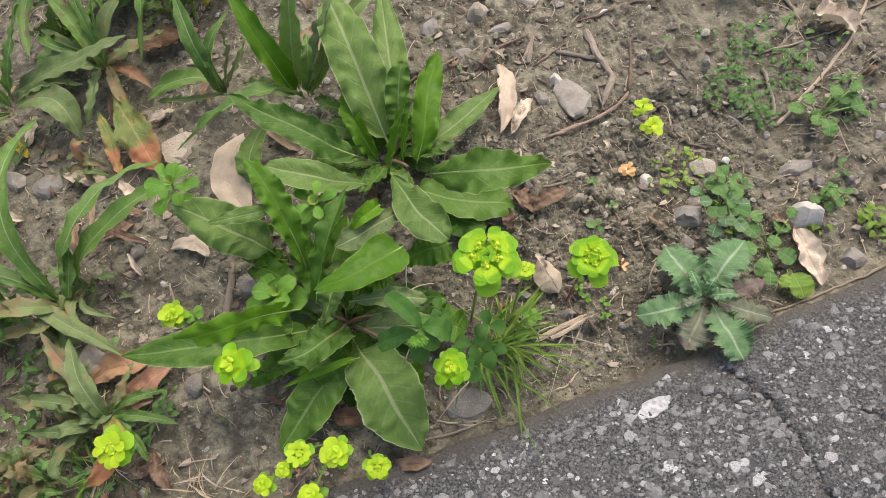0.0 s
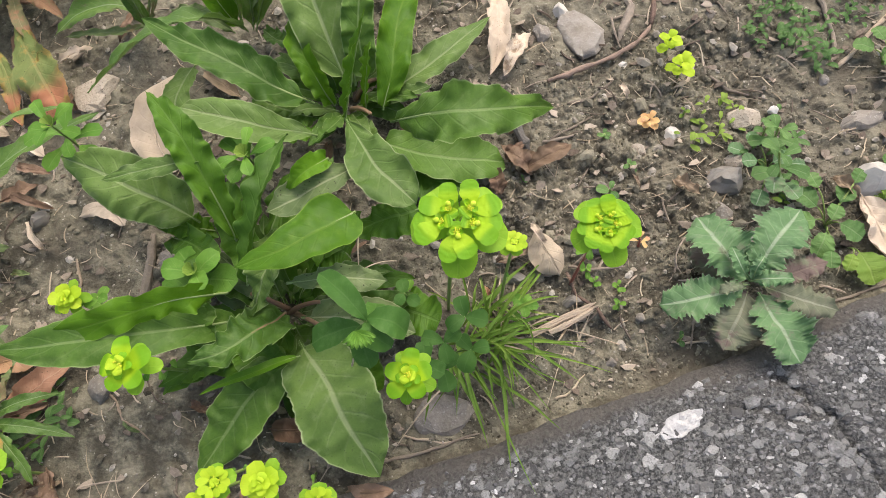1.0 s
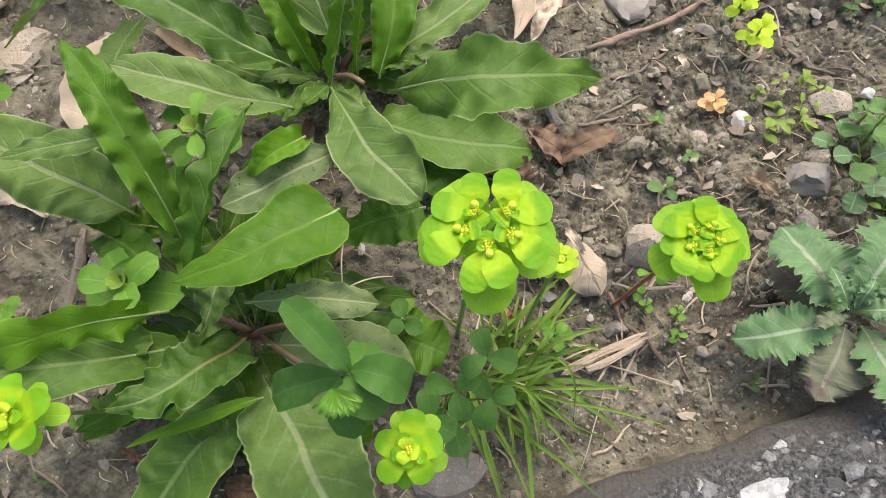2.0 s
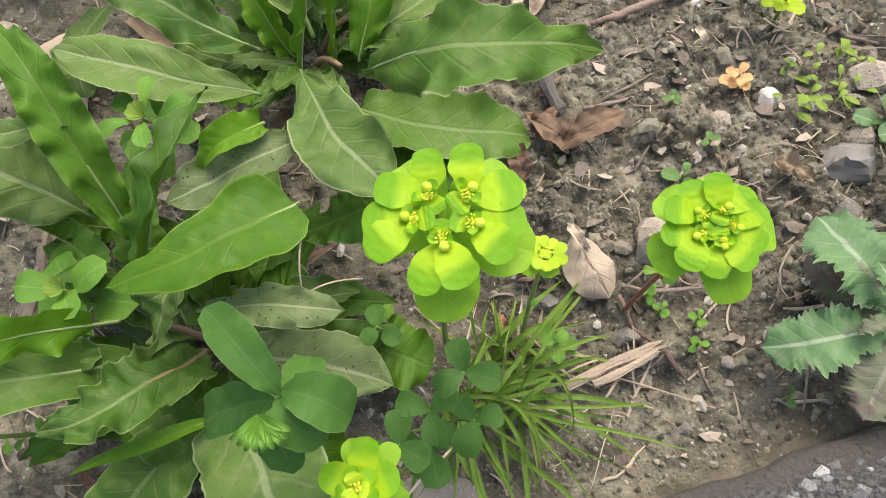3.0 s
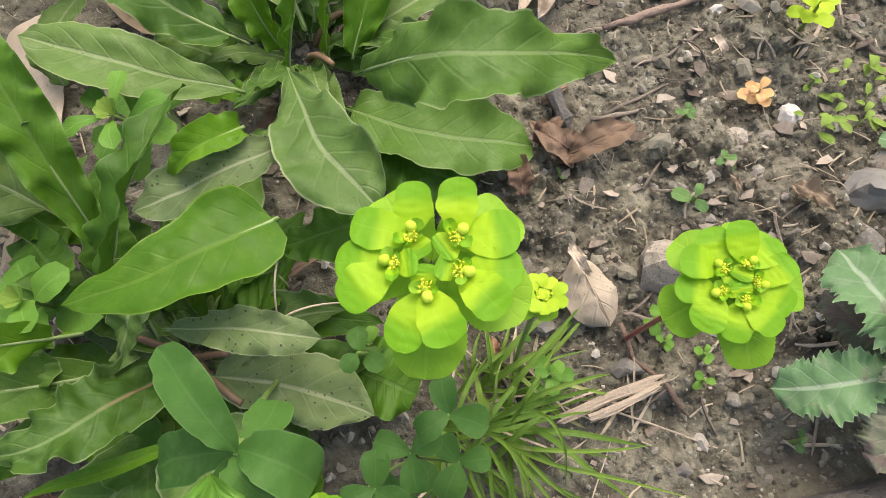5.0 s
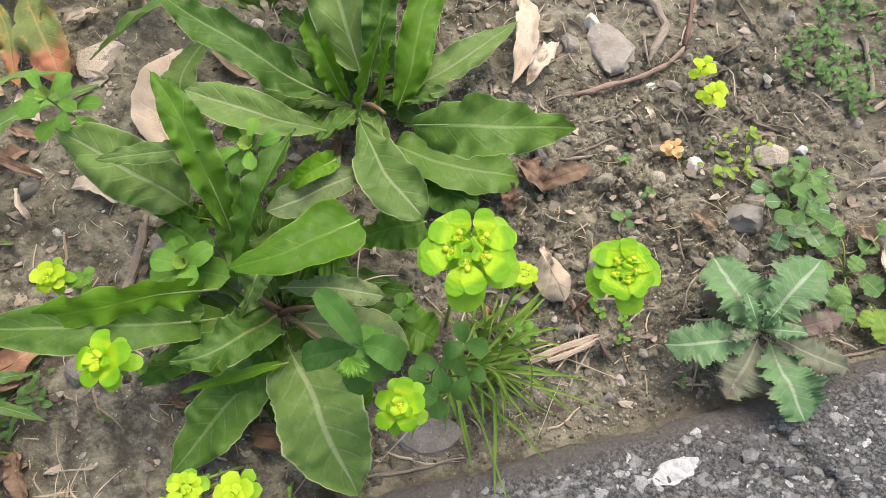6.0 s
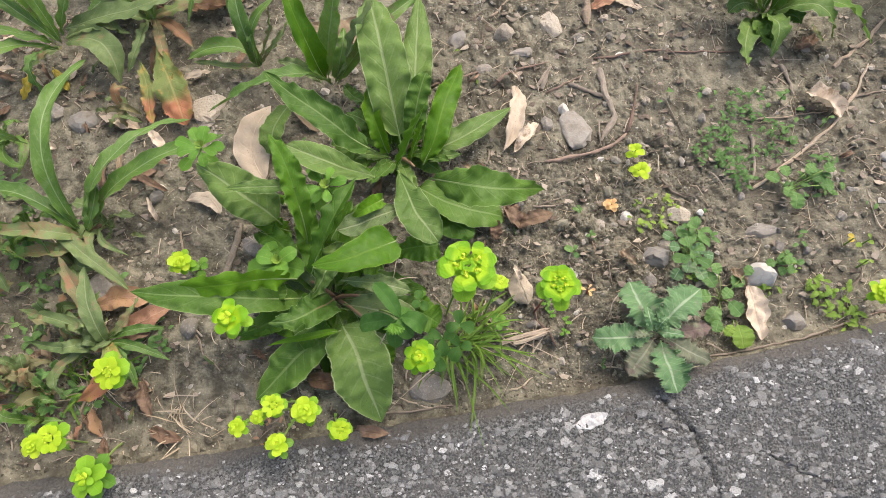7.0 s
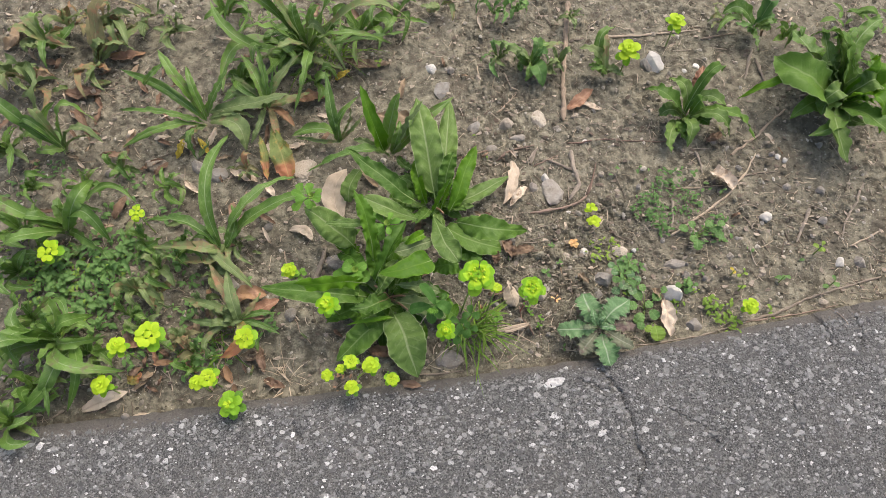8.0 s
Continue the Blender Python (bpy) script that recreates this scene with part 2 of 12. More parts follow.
PEBBLE = plain_material("mixed_pebble", (0.10, 0.087, 0.068), (0.58, 0.535, 0.455), 0.85, 150, 0.7, 0.0008, True, 0.3, soiled=True)
LITTER = plain_material("leaf_litter", (0.10, 0.074, 0.056), (0.46, 0.385, 0.30), 0.8, 140, 0.7, 0.0008, True, 0.2)


def chip_material():
    """Stone chips in the asphalt: mostly grey, some dark, a few nearly white."""
    m, t = nodes_of("asphalt_chip")
    k = Net(t)
    p = k.place()
    c = k.ramp(k.island(), [(0.0, (0.060, 0.058, 0.057)), (0.38, (0.152, 0.150, 0.143)), (0.72, (0.220, 0.218, 0.206)), (0.90, (0.345, 0.342, 0.325)), (0.985, (0.54, 0.533, 0.51)), (1.0, (0.72, 0.715, 0.70))])
    fine = k.noise(p, 900.0, 5.0, 0.7)
    c = k.mix(k.step(fine, 0.44, 0.74), c, (0.085, 0.082, 0.080))
    c = k.mix(k.step(k.noise(p, 260.0, 3.0), 0.52, 0.66, 0.0, 0.5), c, (0.33, 0.325, 0.32))
    k.finish(c, 0.75, k.bump(fine, 0.8, 0.0012), gloss=0.35)
    return m


CHIP = chip_material()


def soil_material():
    """Brown soil: broad stains, clods with shade painted into their hollows, a little pale grit."""
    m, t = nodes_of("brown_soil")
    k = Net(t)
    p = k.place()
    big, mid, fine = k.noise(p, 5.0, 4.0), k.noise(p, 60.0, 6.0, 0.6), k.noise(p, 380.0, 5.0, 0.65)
    # hollow shade put into the colour: dark where the bump noise is low
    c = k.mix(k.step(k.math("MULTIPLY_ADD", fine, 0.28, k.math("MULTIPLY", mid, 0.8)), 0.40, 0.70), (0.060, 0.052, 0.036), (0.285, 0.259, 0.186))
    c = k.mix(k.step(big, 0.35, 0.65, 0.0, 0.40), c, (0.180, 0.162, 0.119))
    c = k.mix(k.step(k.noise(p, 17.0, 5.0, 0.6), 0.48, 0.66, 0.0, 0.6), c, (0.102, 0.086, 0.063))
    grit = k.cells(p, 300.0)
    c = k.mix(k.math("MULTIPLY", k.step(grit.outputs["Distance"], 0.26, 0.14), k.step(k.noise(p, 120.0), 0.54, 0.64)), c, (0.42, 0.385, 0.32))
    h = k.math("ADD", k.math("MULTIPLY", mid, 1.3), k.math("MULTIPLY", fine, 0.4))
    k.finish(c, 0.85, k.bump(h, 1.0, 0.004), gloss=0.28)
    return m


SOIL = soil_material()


def asphalt_material():
    """Worn bitumen between the chips, with brown dust washed over the edge ('dust' on the mesh)."""
    m, t = nodes_of("worn_asphalt")
    k = Net(t)
    p = k.place()
    big, fine = k.noise(p, 9.0, 4.0), k.noise(p, 420.0, 6.0, 0.7)
    c = k.mix(k.step(fine, 0.38, 0.66), (0.050, 0.050, 0.048), (0.218, 0.215, 0.203))
    grit = k.cells(p, 260.0)
    tone = k.n("SeparateColor")
    k.put(tone.inputs[0], grit.outputs["Color"])
    pale = k.math("MULTIPLY", k.step(grit.outputs["Distance"], 0.45, 0.25), k.step(tone.outputs[0], 0.45, 0.95))
    c = k.mix(k.math("MULTIPLY", pale, 0.7), c, (0.27, 0.265, 0.26))
    c = k.mix(k.math("MULTIPLY", k.step(big, 0.4, 0.65), 0.25), c, (0.17, 0.155, 0.14))
    dust = k.n("Attribute")
    dust.attribute_name = "dust"
    d = k.math("MULTIPLY", dust.outputs["Fac"], k.math("MULTIPLY_ADD", k.noise(p, 60.0), 0.8, 0.55))
    c = k.mix(k.math("MULTIPLY", k.step(d, 0.2, 1.0), 0.75), c, (0.150, 0.132, 0.113))
    h = k.math("ADD", fine, k.math("MULTIPLY", pale, 0.5))
    k.finish(c, 0.85, k.bump(h, 1.0, 0.005), gloss=0.35)
    return m


ASPHALT = asphalt_material()


# ---- the lie of the land ----
def hashed(ix, iy, seed):
    n = (ix * 374761393 + iy * 668265263 + seed * 974711) & 0x7FFFFFFF
    n = ((n ^ (n >> 13)) * 1274126177) & 0x7FFFFFFF
    return ((n ^ (n >> 16)) & 0xFFFF) / 65535.0


def lumps(x, y, size, seed=0, octaves=4, fall=0.5):
    """Soft noise from -1 to 1 on arrays, with a coarsest lump of that size in metres."""
    x, y = np.asarray(x, float), np.asarray(y, float)
    total, weight, amp = np.zeros_like(x), 0.0, 1.0
    for o in range(octaves):
        fx, fy = x / size, y / size
        ix, iy = np.floor(fx).astype(np.int64), np.floor(fy).astype(np.int64)
        tx, ty = fx - ix, fy - iy
        tx, ty = tx * tx * (3 - 2 * tx), ty * ty * (3 - 2 * ty)
        a, b = hashed(ix, iy, seed + o), hashed(ix + 1, iy, seed + o)
        c, d = hashed(ix, iy + 1, seed + o), hashed(ix + 1, iy + 1, seed + o)
        total += amp * ((a + (b - a) * tx) * (1 - ty) + (c + (d - c) * tx) * ty)
        weight, amp, size = weight + amp, amp * fall, size * 0.5
    return total / weight * 2 - 1


def clods(x, y, size, seed, share=0.6):
    """Rounded, uneven clods: heights from 0 to 1, one clod in each cell of that size, where there is one."""
    ix, iy = np.floor(x / size).astype(np.int64), np.floor(y / size).astype(np.int64)
    best = np.zeros_like(x)
    for dx in (-1, 0, 1):
        for dy in (-1, 0, 1):
            cx, cy = ix + dx, iy + dy
            px, py = (cx + 0.15 + 0.7 * hashed(cx, cy, seed)) * size, (cy + 0.15 + 0.7 * hashed(cx, cy, seed + 1)) * size
            big = hashed(cx, cy, seed + 2)
            turn = hashed(cx, cy, seed + 3) * 3.14
            ox, oy = x - px, y - py
            u, v = ox * np.cos(turn) + oy * np.sin(turn), oy * np.cos(turn) - ox * np.sin(turn)
            r = size * (0.30 + 0.45 * big)
            d2 = (u / r) ** 2 + (v / (r * 0.7)) ** 2
            tall = np.where(hashed(cx, cy, seed + 4) < share, 0.35 + 0.65 * big, 0.0)
            best = np.maximum(best, tall * np.clip(1 - d2 * d2, 0, None) ** 0.4)
    return best


def edge_y(x):
    """Where the asphalt ends and the soil begins."""
    x = np.asarray(x, float)
    line = np.interp(x, [-200, -0.62, -0.25, 0.0, 0.2, 0.38, 0.56, 0.72, 200], [-24.0, 0.088, 0.129, 0.153, 0.177, 0.206, 0.241, 0.272, 30.0])
    return line + 0.003 * lumps(x, x * 0, 0.06, 3) + 0.0015 * lumps(x, x * 0, 0.012, 4)


def soil_z(x, y):
    x, y = np.asarray(x, float), np.asarray(y, float)
    d = y - edge_y(x)
    near = np.exp(-np.hypot(x, y - 0.4) / 3.0)
    z = -0.008 * np.exp(-((d - 0.035) / 0.05) ** 2) + 0.010 * lumps(x, y, 0.16, 11, 3) * np.clip(d / 0.06, 0.15, 1) + 0.0045 * lumps(x, y, 0.026, 21, 4, 0.6)
    warp = 0.0036 * lumps(x, y, 0.006, 31, 3, 0.7)
    close = np.clip((0.19 - np.abs(x - 0.20)) / 0.04, 0, 1) * np.clip((0.16 - np.abs(y - 0.305)) / 0.04, 0, 1)
    patchy = np.clip(0.55 + 0.9 * lumps(x, y, 0.11, 71, 3), 0.1, 1) * np.clip(d / 0.03, 0.1, 1)
    z = z + patchy * (0.0075 * clods(x + warp, y - warp, 0.017, 81, 0.30) + 0.0052 * clods(x - warp, y + warp, 0.0095, 91, 0.5) + (0.35 + 0.65 * close) * 0.0030 * clods(x + warp, y + warp, 0.0055, 101, 0.65) + close * 0.0016 * clods(x - warp, y - warp, 0.0032, 111, 0.6))
    z = z * near + 0.5 * (1 - near) * lumps(x, y, 9.0, 5, 3)
    return np.where(d < -0.004, -0.016 + 0.2 * np.clip(d + 0.004, -0.2, 0), z + 0.002)


CRACKS = [
    ([0.259, 0.283, 0.297, 0.300, 0.311, 0.297, 0.287, 0.278], [0.162, 0.133, 0.088, 0.053, 0.031, 0.008, -0.021, -0.2], 0.0022, 0.0065),
    ([0.350, 0.367, 0.382, 0.404, 0.417], [0.105, 0.095, 0.087, 0.073, 0.055], 0.0020, 0.004),
    ([-0.190, -0.186, -0.184, -0.167], [0.105, 0.092, 0.082, 0.072], 0.0024, 0.005),
    ([0.590, 0.604, 0.604], [0.246, 0.216, 0.195], 0.0024, 0.006),
    ([0.654, 0.653, 0.648], [0.255, 0.223, 0.190], 0.0026, 0.007),
    ([0.515, 0.527, 0.537, 0.533], [0.150, 0.129, 0.081, 0.042], 0.0018, 0.004),
    ([0.356, 0.344], [0.072, 0.043], 0.0018, 0.004),
    ([0.225, 0.262, 0.285], [0.150, 0.135, 0.131], 0.0022, 0.005),
]


def road_z(x, y):
    x, y = np.asarray(x, float), np.asarray(y, float)
    d = edge_y(x) - y
    z = 0.010 - 0.012 * np.exp(-np.clip(d, 0, None) / 0.016) + 0.0018 * lumps(x, y, 0.05, 41, 3) + 0.0011 * lumps(x, y, 0.009, 45, 3, 0.7)
    for xs, ys, wide, deep in CRACKS:
        wob = 0.004 * lumps(x, y, 0.014, 51, 2)
        best = np.full_like(x, 1e9)
        for i in range(len(xs) - 1):
            ax, ay, bx, by = xs[i], ys[i], xs[i + 1], ys[i + 1]
            s = np.clip(((x - ax) * (bx - ax) + (y - ay) * (by - ay)) / ((bx - ax) ** 2 + (by - ay) ** 2), 0, 1)
            best = np.minimum(best, np.hypot(x + wob - ax - s * (bx - ax), y + wob - ay - s * (by - ay)))
        z = z - deep * np.exp(-((best / wide) ** 2))
    return z


GX, GY, GSTEP = -1.0, -0.3, 0.002
grid_x, grid_y = np.meshgrid(np.arange(GX, 1.1, GSTEP), np.arange(GY, 1.1, GSTEP))
GRID = np.where(grid_y < edge_y(grid_x), road_z(grid_x, grid_y), soil_z(grid_x, grid_y))


def support_z(x, y):
    """Height of the ground or the asphalt at one place, from a close grid of heights."""
    i, j = int(round((y - GY) / GSTEP)), int(round((x - GX) / GSTEP))
    if 0 <= i < GRID.shape[0] and 0 <= j < GRID.shape[1]:
        return float(GRID[i, j])
    return float(road_z(x, y)) if y < float(edge_y(x)) else float(soil_z(x, y))


# ---- mesh building ----
def mesh_of(name, verts, faces, uvs=None, smooth=True):
    me = bpy.data.meshes.new(name)
    me.from_pydata([tuple(v) for v in verts], [], faces)
    if uvs is not None:
        layer = me.uv_layers.new(name="UVMap")
        loops = np.empty(len(me.loops), np.int32)
        me.loops.foreach_get("vertex_index", loops)
        layer.data.foreach_set("uv", np.asarray(uvs, np.float32)[loops].ravel())
    if smooth:
        me.polygons.foreach_set("use_smooth", [True] * len(me.polygons))
    me.update()
    return me


def part(name, me, material, parent, label=""):
    """Links a mesh as one object under a thing or a part."""
    me.materials.clear()
    me.materials.append(material)
    ob = new(name, me)
    ob.parent = parent
    return tagged(ob, label)


def thing(name, where, label, category, group="", kind=""):
    """An empty at a thing's base; its parts are built round that point."""
    ob = new(name)
    ob.empty_display_size = 0.01
    ob.location = where
    return tagged(ob, label, category, group, kind)


def local(parent, verts):
    """World places, given in the parts' own frame."""
    at = np.zeros(3)
    while parent is not None:
        at, parent = at + np.array(parent.location), parent.parent
    return np.asarray(verts, float) - at


def bent(p0, p1, p2, n):
    """n places and directions on the curve from p0 over p1 (at half way) to p2."""
    p0, p1, p2 = (np.array(p, float) for p in (p0, p1, p2))
    c = 2 * p1 - (p0 + p2) / 2
    s = np.linspace(0, 1, n)[:, None]
    pts = (1 - s) ** 2 * p0 + 2 * s * (1 - s) * c + s * s * p2
    way = 2 * (1 - s) * (c - p0) + 2 * s * (p2 - c)
    return pts, way / np.maximum(np.linalg.norm(way, axis=1, keepdims=True), 1e-9)


def tube(points, radii, sides=6):
    """A round, tapering rod along the points."""
    points = np.asarray(points, float)
    way = np.gradient(points, axis=0)
    way /= np.maximum(np.linalg.norm(way, axis=1, keepdims=True), 1e-9)
    ref = np.array([0.31, 0.17, 0.93])
    if abs(way.mean(0) @ ref) > 0.9:
        ref = np.array([0.9, -0.3, 0.1])
    a = np.cross(way, ref)
    a /= np.maximum(np.linalg.norm(a, axis=1, keepdims=True), 1e-9)
    b = np.cross(way, a)
    verts, faces, n = [], [], len(points)
    for i in range(n):
        for j in range(sides):
            w = 2 * math.pi * j / sides
            verts.append(points[i] + radii[i] * (a[i] * math.cos(w) + b[i] * math.sin(w)))
    for i in range(n - 1):
        for j in range(sides):
            k = (j + 1) % sides
            faces.append((i * sides + j, i * sides + k, (i + 1) * sides + k, (i + 1) * sides + j))
    faces.append(tuple(range(sides))[::-1])
    faces.append(tuple((n - 1) * sides + j for j in range(sides)))
    return verts, faces


# outline of a blade: powers towards the base and the tip, share of bare stalk
SHAPES = {
    "dock": (0.30, 0.42, 0.10), "broad": (0.30, 0.36, 0.06), "lance": (0.50, 0.72, 0.05), "strap": (0.45, 0.75, 0.03), "spoon": (1.35, 0.45, 0.05),
    "petal": (0.66, 0.42, 0.0), "bract": (0.78, 0.50, 0.0), "round": (0.55, 0.45, 0.10), "oval": (0.55, 0.60, 0.02), "tip": (0.4, 0.9, 0.02), "dead": (0.55, 0.7, 0.06),
}

# outlines with a broad, eared base and a drawn-out tip: share of bare stalk, half widths from base to tip
OUTLINES = {
    "eared": (0.07, (0.22, 0.66, 0.80, 0.86, 0.93, 0.98, 1.0, 0.98, 0.92, 0.82, 0.68, 0.50, 0.30, 0.0)),
    "tongue": (0.05, (0.12, 0.40, 0.58, 0.72, 0.83, 0.91, 0.97, 1.0, 0.99, 0.94, 0.85, 0.70, 0.46, 0.0)),
    "heart": (0.02, (0.45, 0.88, 0.98, 1.0, 0.97, 0.92, 0.86, 0.78, 0.69, 0.59, 0.47, 0.34, 0.19, 0.0)),
    "ribbon": (0.02, (0.30, 0.52, 0.68, 0.80, 0.90, 0.96, 1.0, 0.99, 0.95, 0.88, 0.76, 0.58, 0.34, 0.0)),
}


def half_width(shape, s):
    """Share of the greatest half width at the share s of the length."""
    if shape in OUTLINES:
        bare, row = OUTLINES[shape]
        q = min(max((s - bare) / (1 - bare), 0.0), 1.0)
        k = q * (len(row) - 1)
        i = min(int(k), len(row) - 2)
        return max(row[i] + (row[i + 1] - row[i]) * (k - i) if s >= bare else 0.0, 0.05 if s < 0.9 else 0.0)
    pa, pb, bare = SHAPES[shape]
    q = min(max((s - bare) / (1 - bare), 0.0), 1.0)
    peak = pa / (pa + pb)
    return max(q**pa * (1 - q) ** pb / (peak**pa * (1 - peak) ** pb), 0.05 if s < 0.9 else 0.0)


def blade(p0, p1, p2, width, shape="dock", wave=0.0, waves=5.0, fold=0.15, roll=0.0, twist=0.0, cup=0.0, teeth=0.0, tooth=16, lobes=0.0, nu=36, nv=8, seed=0, ragged=0.0, crisp=0.045, crumple=0.0):
    """A leaf blade along a bent midline. wave: rippling of the rims in metres; fold: how far the halves rise from the midrib (radians);
    roll, twist: degrees about the midline; cup: upward curl of the rims; teeth, lobes: shares of the width cut out of the rim."""
    rng = random.Random(seed)
    dock_like = shape in OUTLINES
    pts, way = bent(p0, p1, p2, nu)
    shift = rng.uniform(0, 6.28), rng.uniform(0, 6.28)
    halves = rng.uniform(0.86, 1.08), rng.uniform(0.86, 1.08)
    odd = rng.uniform(0, 100)
    span = float(np.linalg.norm(np.array(p2, float) - np.array(p0, float)))
    verts, uvs, faces = [], [], []
    up = np.array([0, 0, 1.0])
    head = np.array(p2, float) - np.array(p0, float)
    flat = np.cross(head, up)
    if np.linalg.norm(flat) < 1e-6:
        flat = np.array([1.0, 0, 0])
    flat /= np.linalg.norm(flat)
    for i in range(nu):
        s = i / (nu - 1)
        stray = math.sin(math.pi * s) * 0.035 * span
        drift = stray * noise.noise((odd, s * 2.2, 0.3)), stray * noise.noise((odd, s * 2.6, 7.9))
        w = 0.5 * width * (1 + 0.16 * noise.noise((odd + 9, s * 4.0, 2.2))) * half_width(shape, s)
        side = flat - way[i] * (flat @ way[i])
        side /= max(np.linalg.norm(side), 1e-6)
        nrm = np.cross(side, way[i])
        r = radians(roll + twist * (s - 0.5))
        side, nrm = side * math.cos(r) + nrm * math.sin(r), nrm * math.cos(r) - side * math.sin(r)
        for j in range(nv + 1):
            v = 2 * j / nv - 1
            a = abs(v)
            cut = 1.0
            if teeth:
                cut -= teeth * a * (0.5 + 0.5 * math.cos(math.pi * i)) if tooth == 0 else teeth * a * ((s * tooth) % 1.0)
            if lobes and 0.05 < s < 0.9:
                cut -= lobes * a * (0.5 + 0.5 * math.cos(2 * math.pi * (s * 5.5 + 0.1 * (v > 0)))) * (1 - 0.5 * s)
            if crisp:
                cut -= crisp * a * (0.6 + noise.noise((s * 24 + odd, v * 0.7, odd)) + 0.6 * noise.noise((s * 55 + odd, v, 3.1)))
            if ragged:
                cut -= ragged * a * (0.5 + 0.5 * noise.noise((s * 7 + seed, v, seed * 0.37)))
            x = w * v * cut * halves[v > 0] + drift[0]
            lift = a * w * math.sin(fold) + cup * w * a * a
            lift += (0.55 * w * a**3 * noise.noise((odd + 11, s * 3.2, 1.7 * v)) if wave > 0.001 and (dock_like or shape in ("dock", "broad", "lance")) else 0.0)
            if crumple:
                lift += crumple * w * (noise.noise((odd + 21, s * 5.0, 1.9 * v)) + 0.5 * noise.noise((odd + 27, s * 11.0, 4.0 * v)))
            if wave > 0.0024:
                lift += (0.10 if dock_like else 0.24) * w * a * (1 - a) * (0.8 + noise.noise((odd + 31, s * 4, v))) * math.sin(2 * math.pi * 9 * s - 4 * a + (2.1 if v > 0 else 0) + 2.4 * noise.noise((odd + 33, s * 5, v)))
            if dock_like:
                lift += 0.07 * w * (noise.noise((odd + 41, s * 7.0, 2.6 * v)) + 0.55 * a * noise.noise((odd + 43, s * 17.0, 3.5 * v)))
                lift += 0.035 * w * min(1.0, 3 * a) * (1 - a * a) * abs(math.sin(math.pi * (8 * s - 1.3 * a + 0.4 * (v > 0) + 0.5 * noise.noise((odd + 45, s * 4, v)))))
            phase = 2 * math.pi * waves * s + (shift[0] if v > 0 else shift[1])
            ripple = 0.3 * wave * a * a * a * math.sin(phase * 2.7 + 2 * v) + wave * (1 + 0.9 * noise.noise((odd, s * 5, v))) * a * a * math.sin(phase + (3.4 if dock_like else 1.3) * noise.noise((odd + 5, s * 4, v))) * min(1.0, w / (0.25 * width + 1e-9)) + 0.35 * wave * math.sin(phase * 0.43 + 1.7 * v) * a
            ripple *= 0.75 if dock_like else 1.0
            along = 0.25 * wave * a * a * math.cos(phase)
            verts.append(pts[i] + side * x * math.cos(fold) + nrm * (lift + ripple + drift[1] + 0.05 * w * noise.noise((odd + 3, s * 9, v * 2.5))) + way[i] * along)
            uvs.append((s, j / nv))
    for i in range(nu - 1):
        for j in range(nv):
            a = i * (nv + 1) + j
            faces.append((a, a + 1, a + nv + 2, a + nv + 1))
    return verts, faces, uvs


def leaf(plant, p0, p1, p2, width, material, shape="dock", rib=0.0, rib_material=None, label="", name="leaf", **shaping):
    """One leaf of a plant, with its raised midrib below the blade where it is thick enough to see."""
    verts, faces, uvs = blade(p0, p1, p2, width, shape, **shaping)
    ob = part(name, mesh_of(name, local(plant, verts), faces, uvs), material, plant, label)
    if rib:
        nv = shaping.get("nv", 8)
        middle = np.array(verts)[nv // 2 :: nv + 1]
        stop = int(len(middle) * 0.9)
        v, f = tube(middle[:stop] - np.array([0, 0, rib * 0.50]), [0.62 * rib * (1 - 0.85 * i / stop) for i in range(stop)], 5)
        part("midrib", mesh_of("midrib", local(plant, v), f), rib_material or RIB, ob)
    return ob


def ball(centre, radii, rings=5, sides=8, rough=0.0, seed=0, turn=0.0):
    verts, faces = [], []
    cx, cy, cz = centre
    ct, st = math.cos(turn), math.sin(turn)
    for i in range(rings + 1):
        a = math.pi * i / rings
        for j in range(sides):
            b = 2 * math.pi * j / sides
            d = np.array([math.sin(a) * math.cos(b), math.sin(a) * math.sin(b), math.cos(a)])
            k = 1 + rough * noise.noise(Vector(d * 1.7) + Vector((seed * 1.31, seed * 0.7, 0)))
            x, y, z = d * np.array(radii) * k
            verts.append((cx + x * ct - y * st, cy + x * st + y * ct, cz + z))
    for i in range(rings):
        for j in range(sides):
            k = (j + 1) % sides
            faces.append((i * sides + j, (i + 1) * sides + j, (i + 1) * sides + k, i * sides + k))
    return verts, faces


# ---- ground and road ----
def spread(lo, hi, step, far, a=None, b=None, fine=None):
    """Even steps from lo to hi (finer ones from a to b), then ever longer ones out to far on both sides."""
    mid = list(np.arange(lo, hi, step))
    if fine:
        mid = [v for v in mid if v < a - 0.5 * fine] + list(np.arange(a, b, fine)) + [v for v in mid if v > b + 0.5 * fine]
    out, d = [], step
    while sum(out) < far:
        d *= 1.35
        out.append(d)
    grow = np.cumsum(out)
    return np.array([lo - g for g in grow[::-1]] + mid + [mid[-1] + g for g in grow])


def sheet(xs, ys, height):
    gx, gy = np.meshgrid(xs, ys)
    gz = height(gx.ravel(), gy.ravel())
    verts = np.column_stack([gx.ravel(), gy.ravel(), gz])
    n, m = len(xs), len(ys)
    i, j = np.meshgrid(np.arange(m - 1), np.arange(n - 1), indexing="ij")
    a = (i * n + j).ravel()
    return verts, np.column_stack([a, a + 1, a + n + 1, a + n]).tolist()


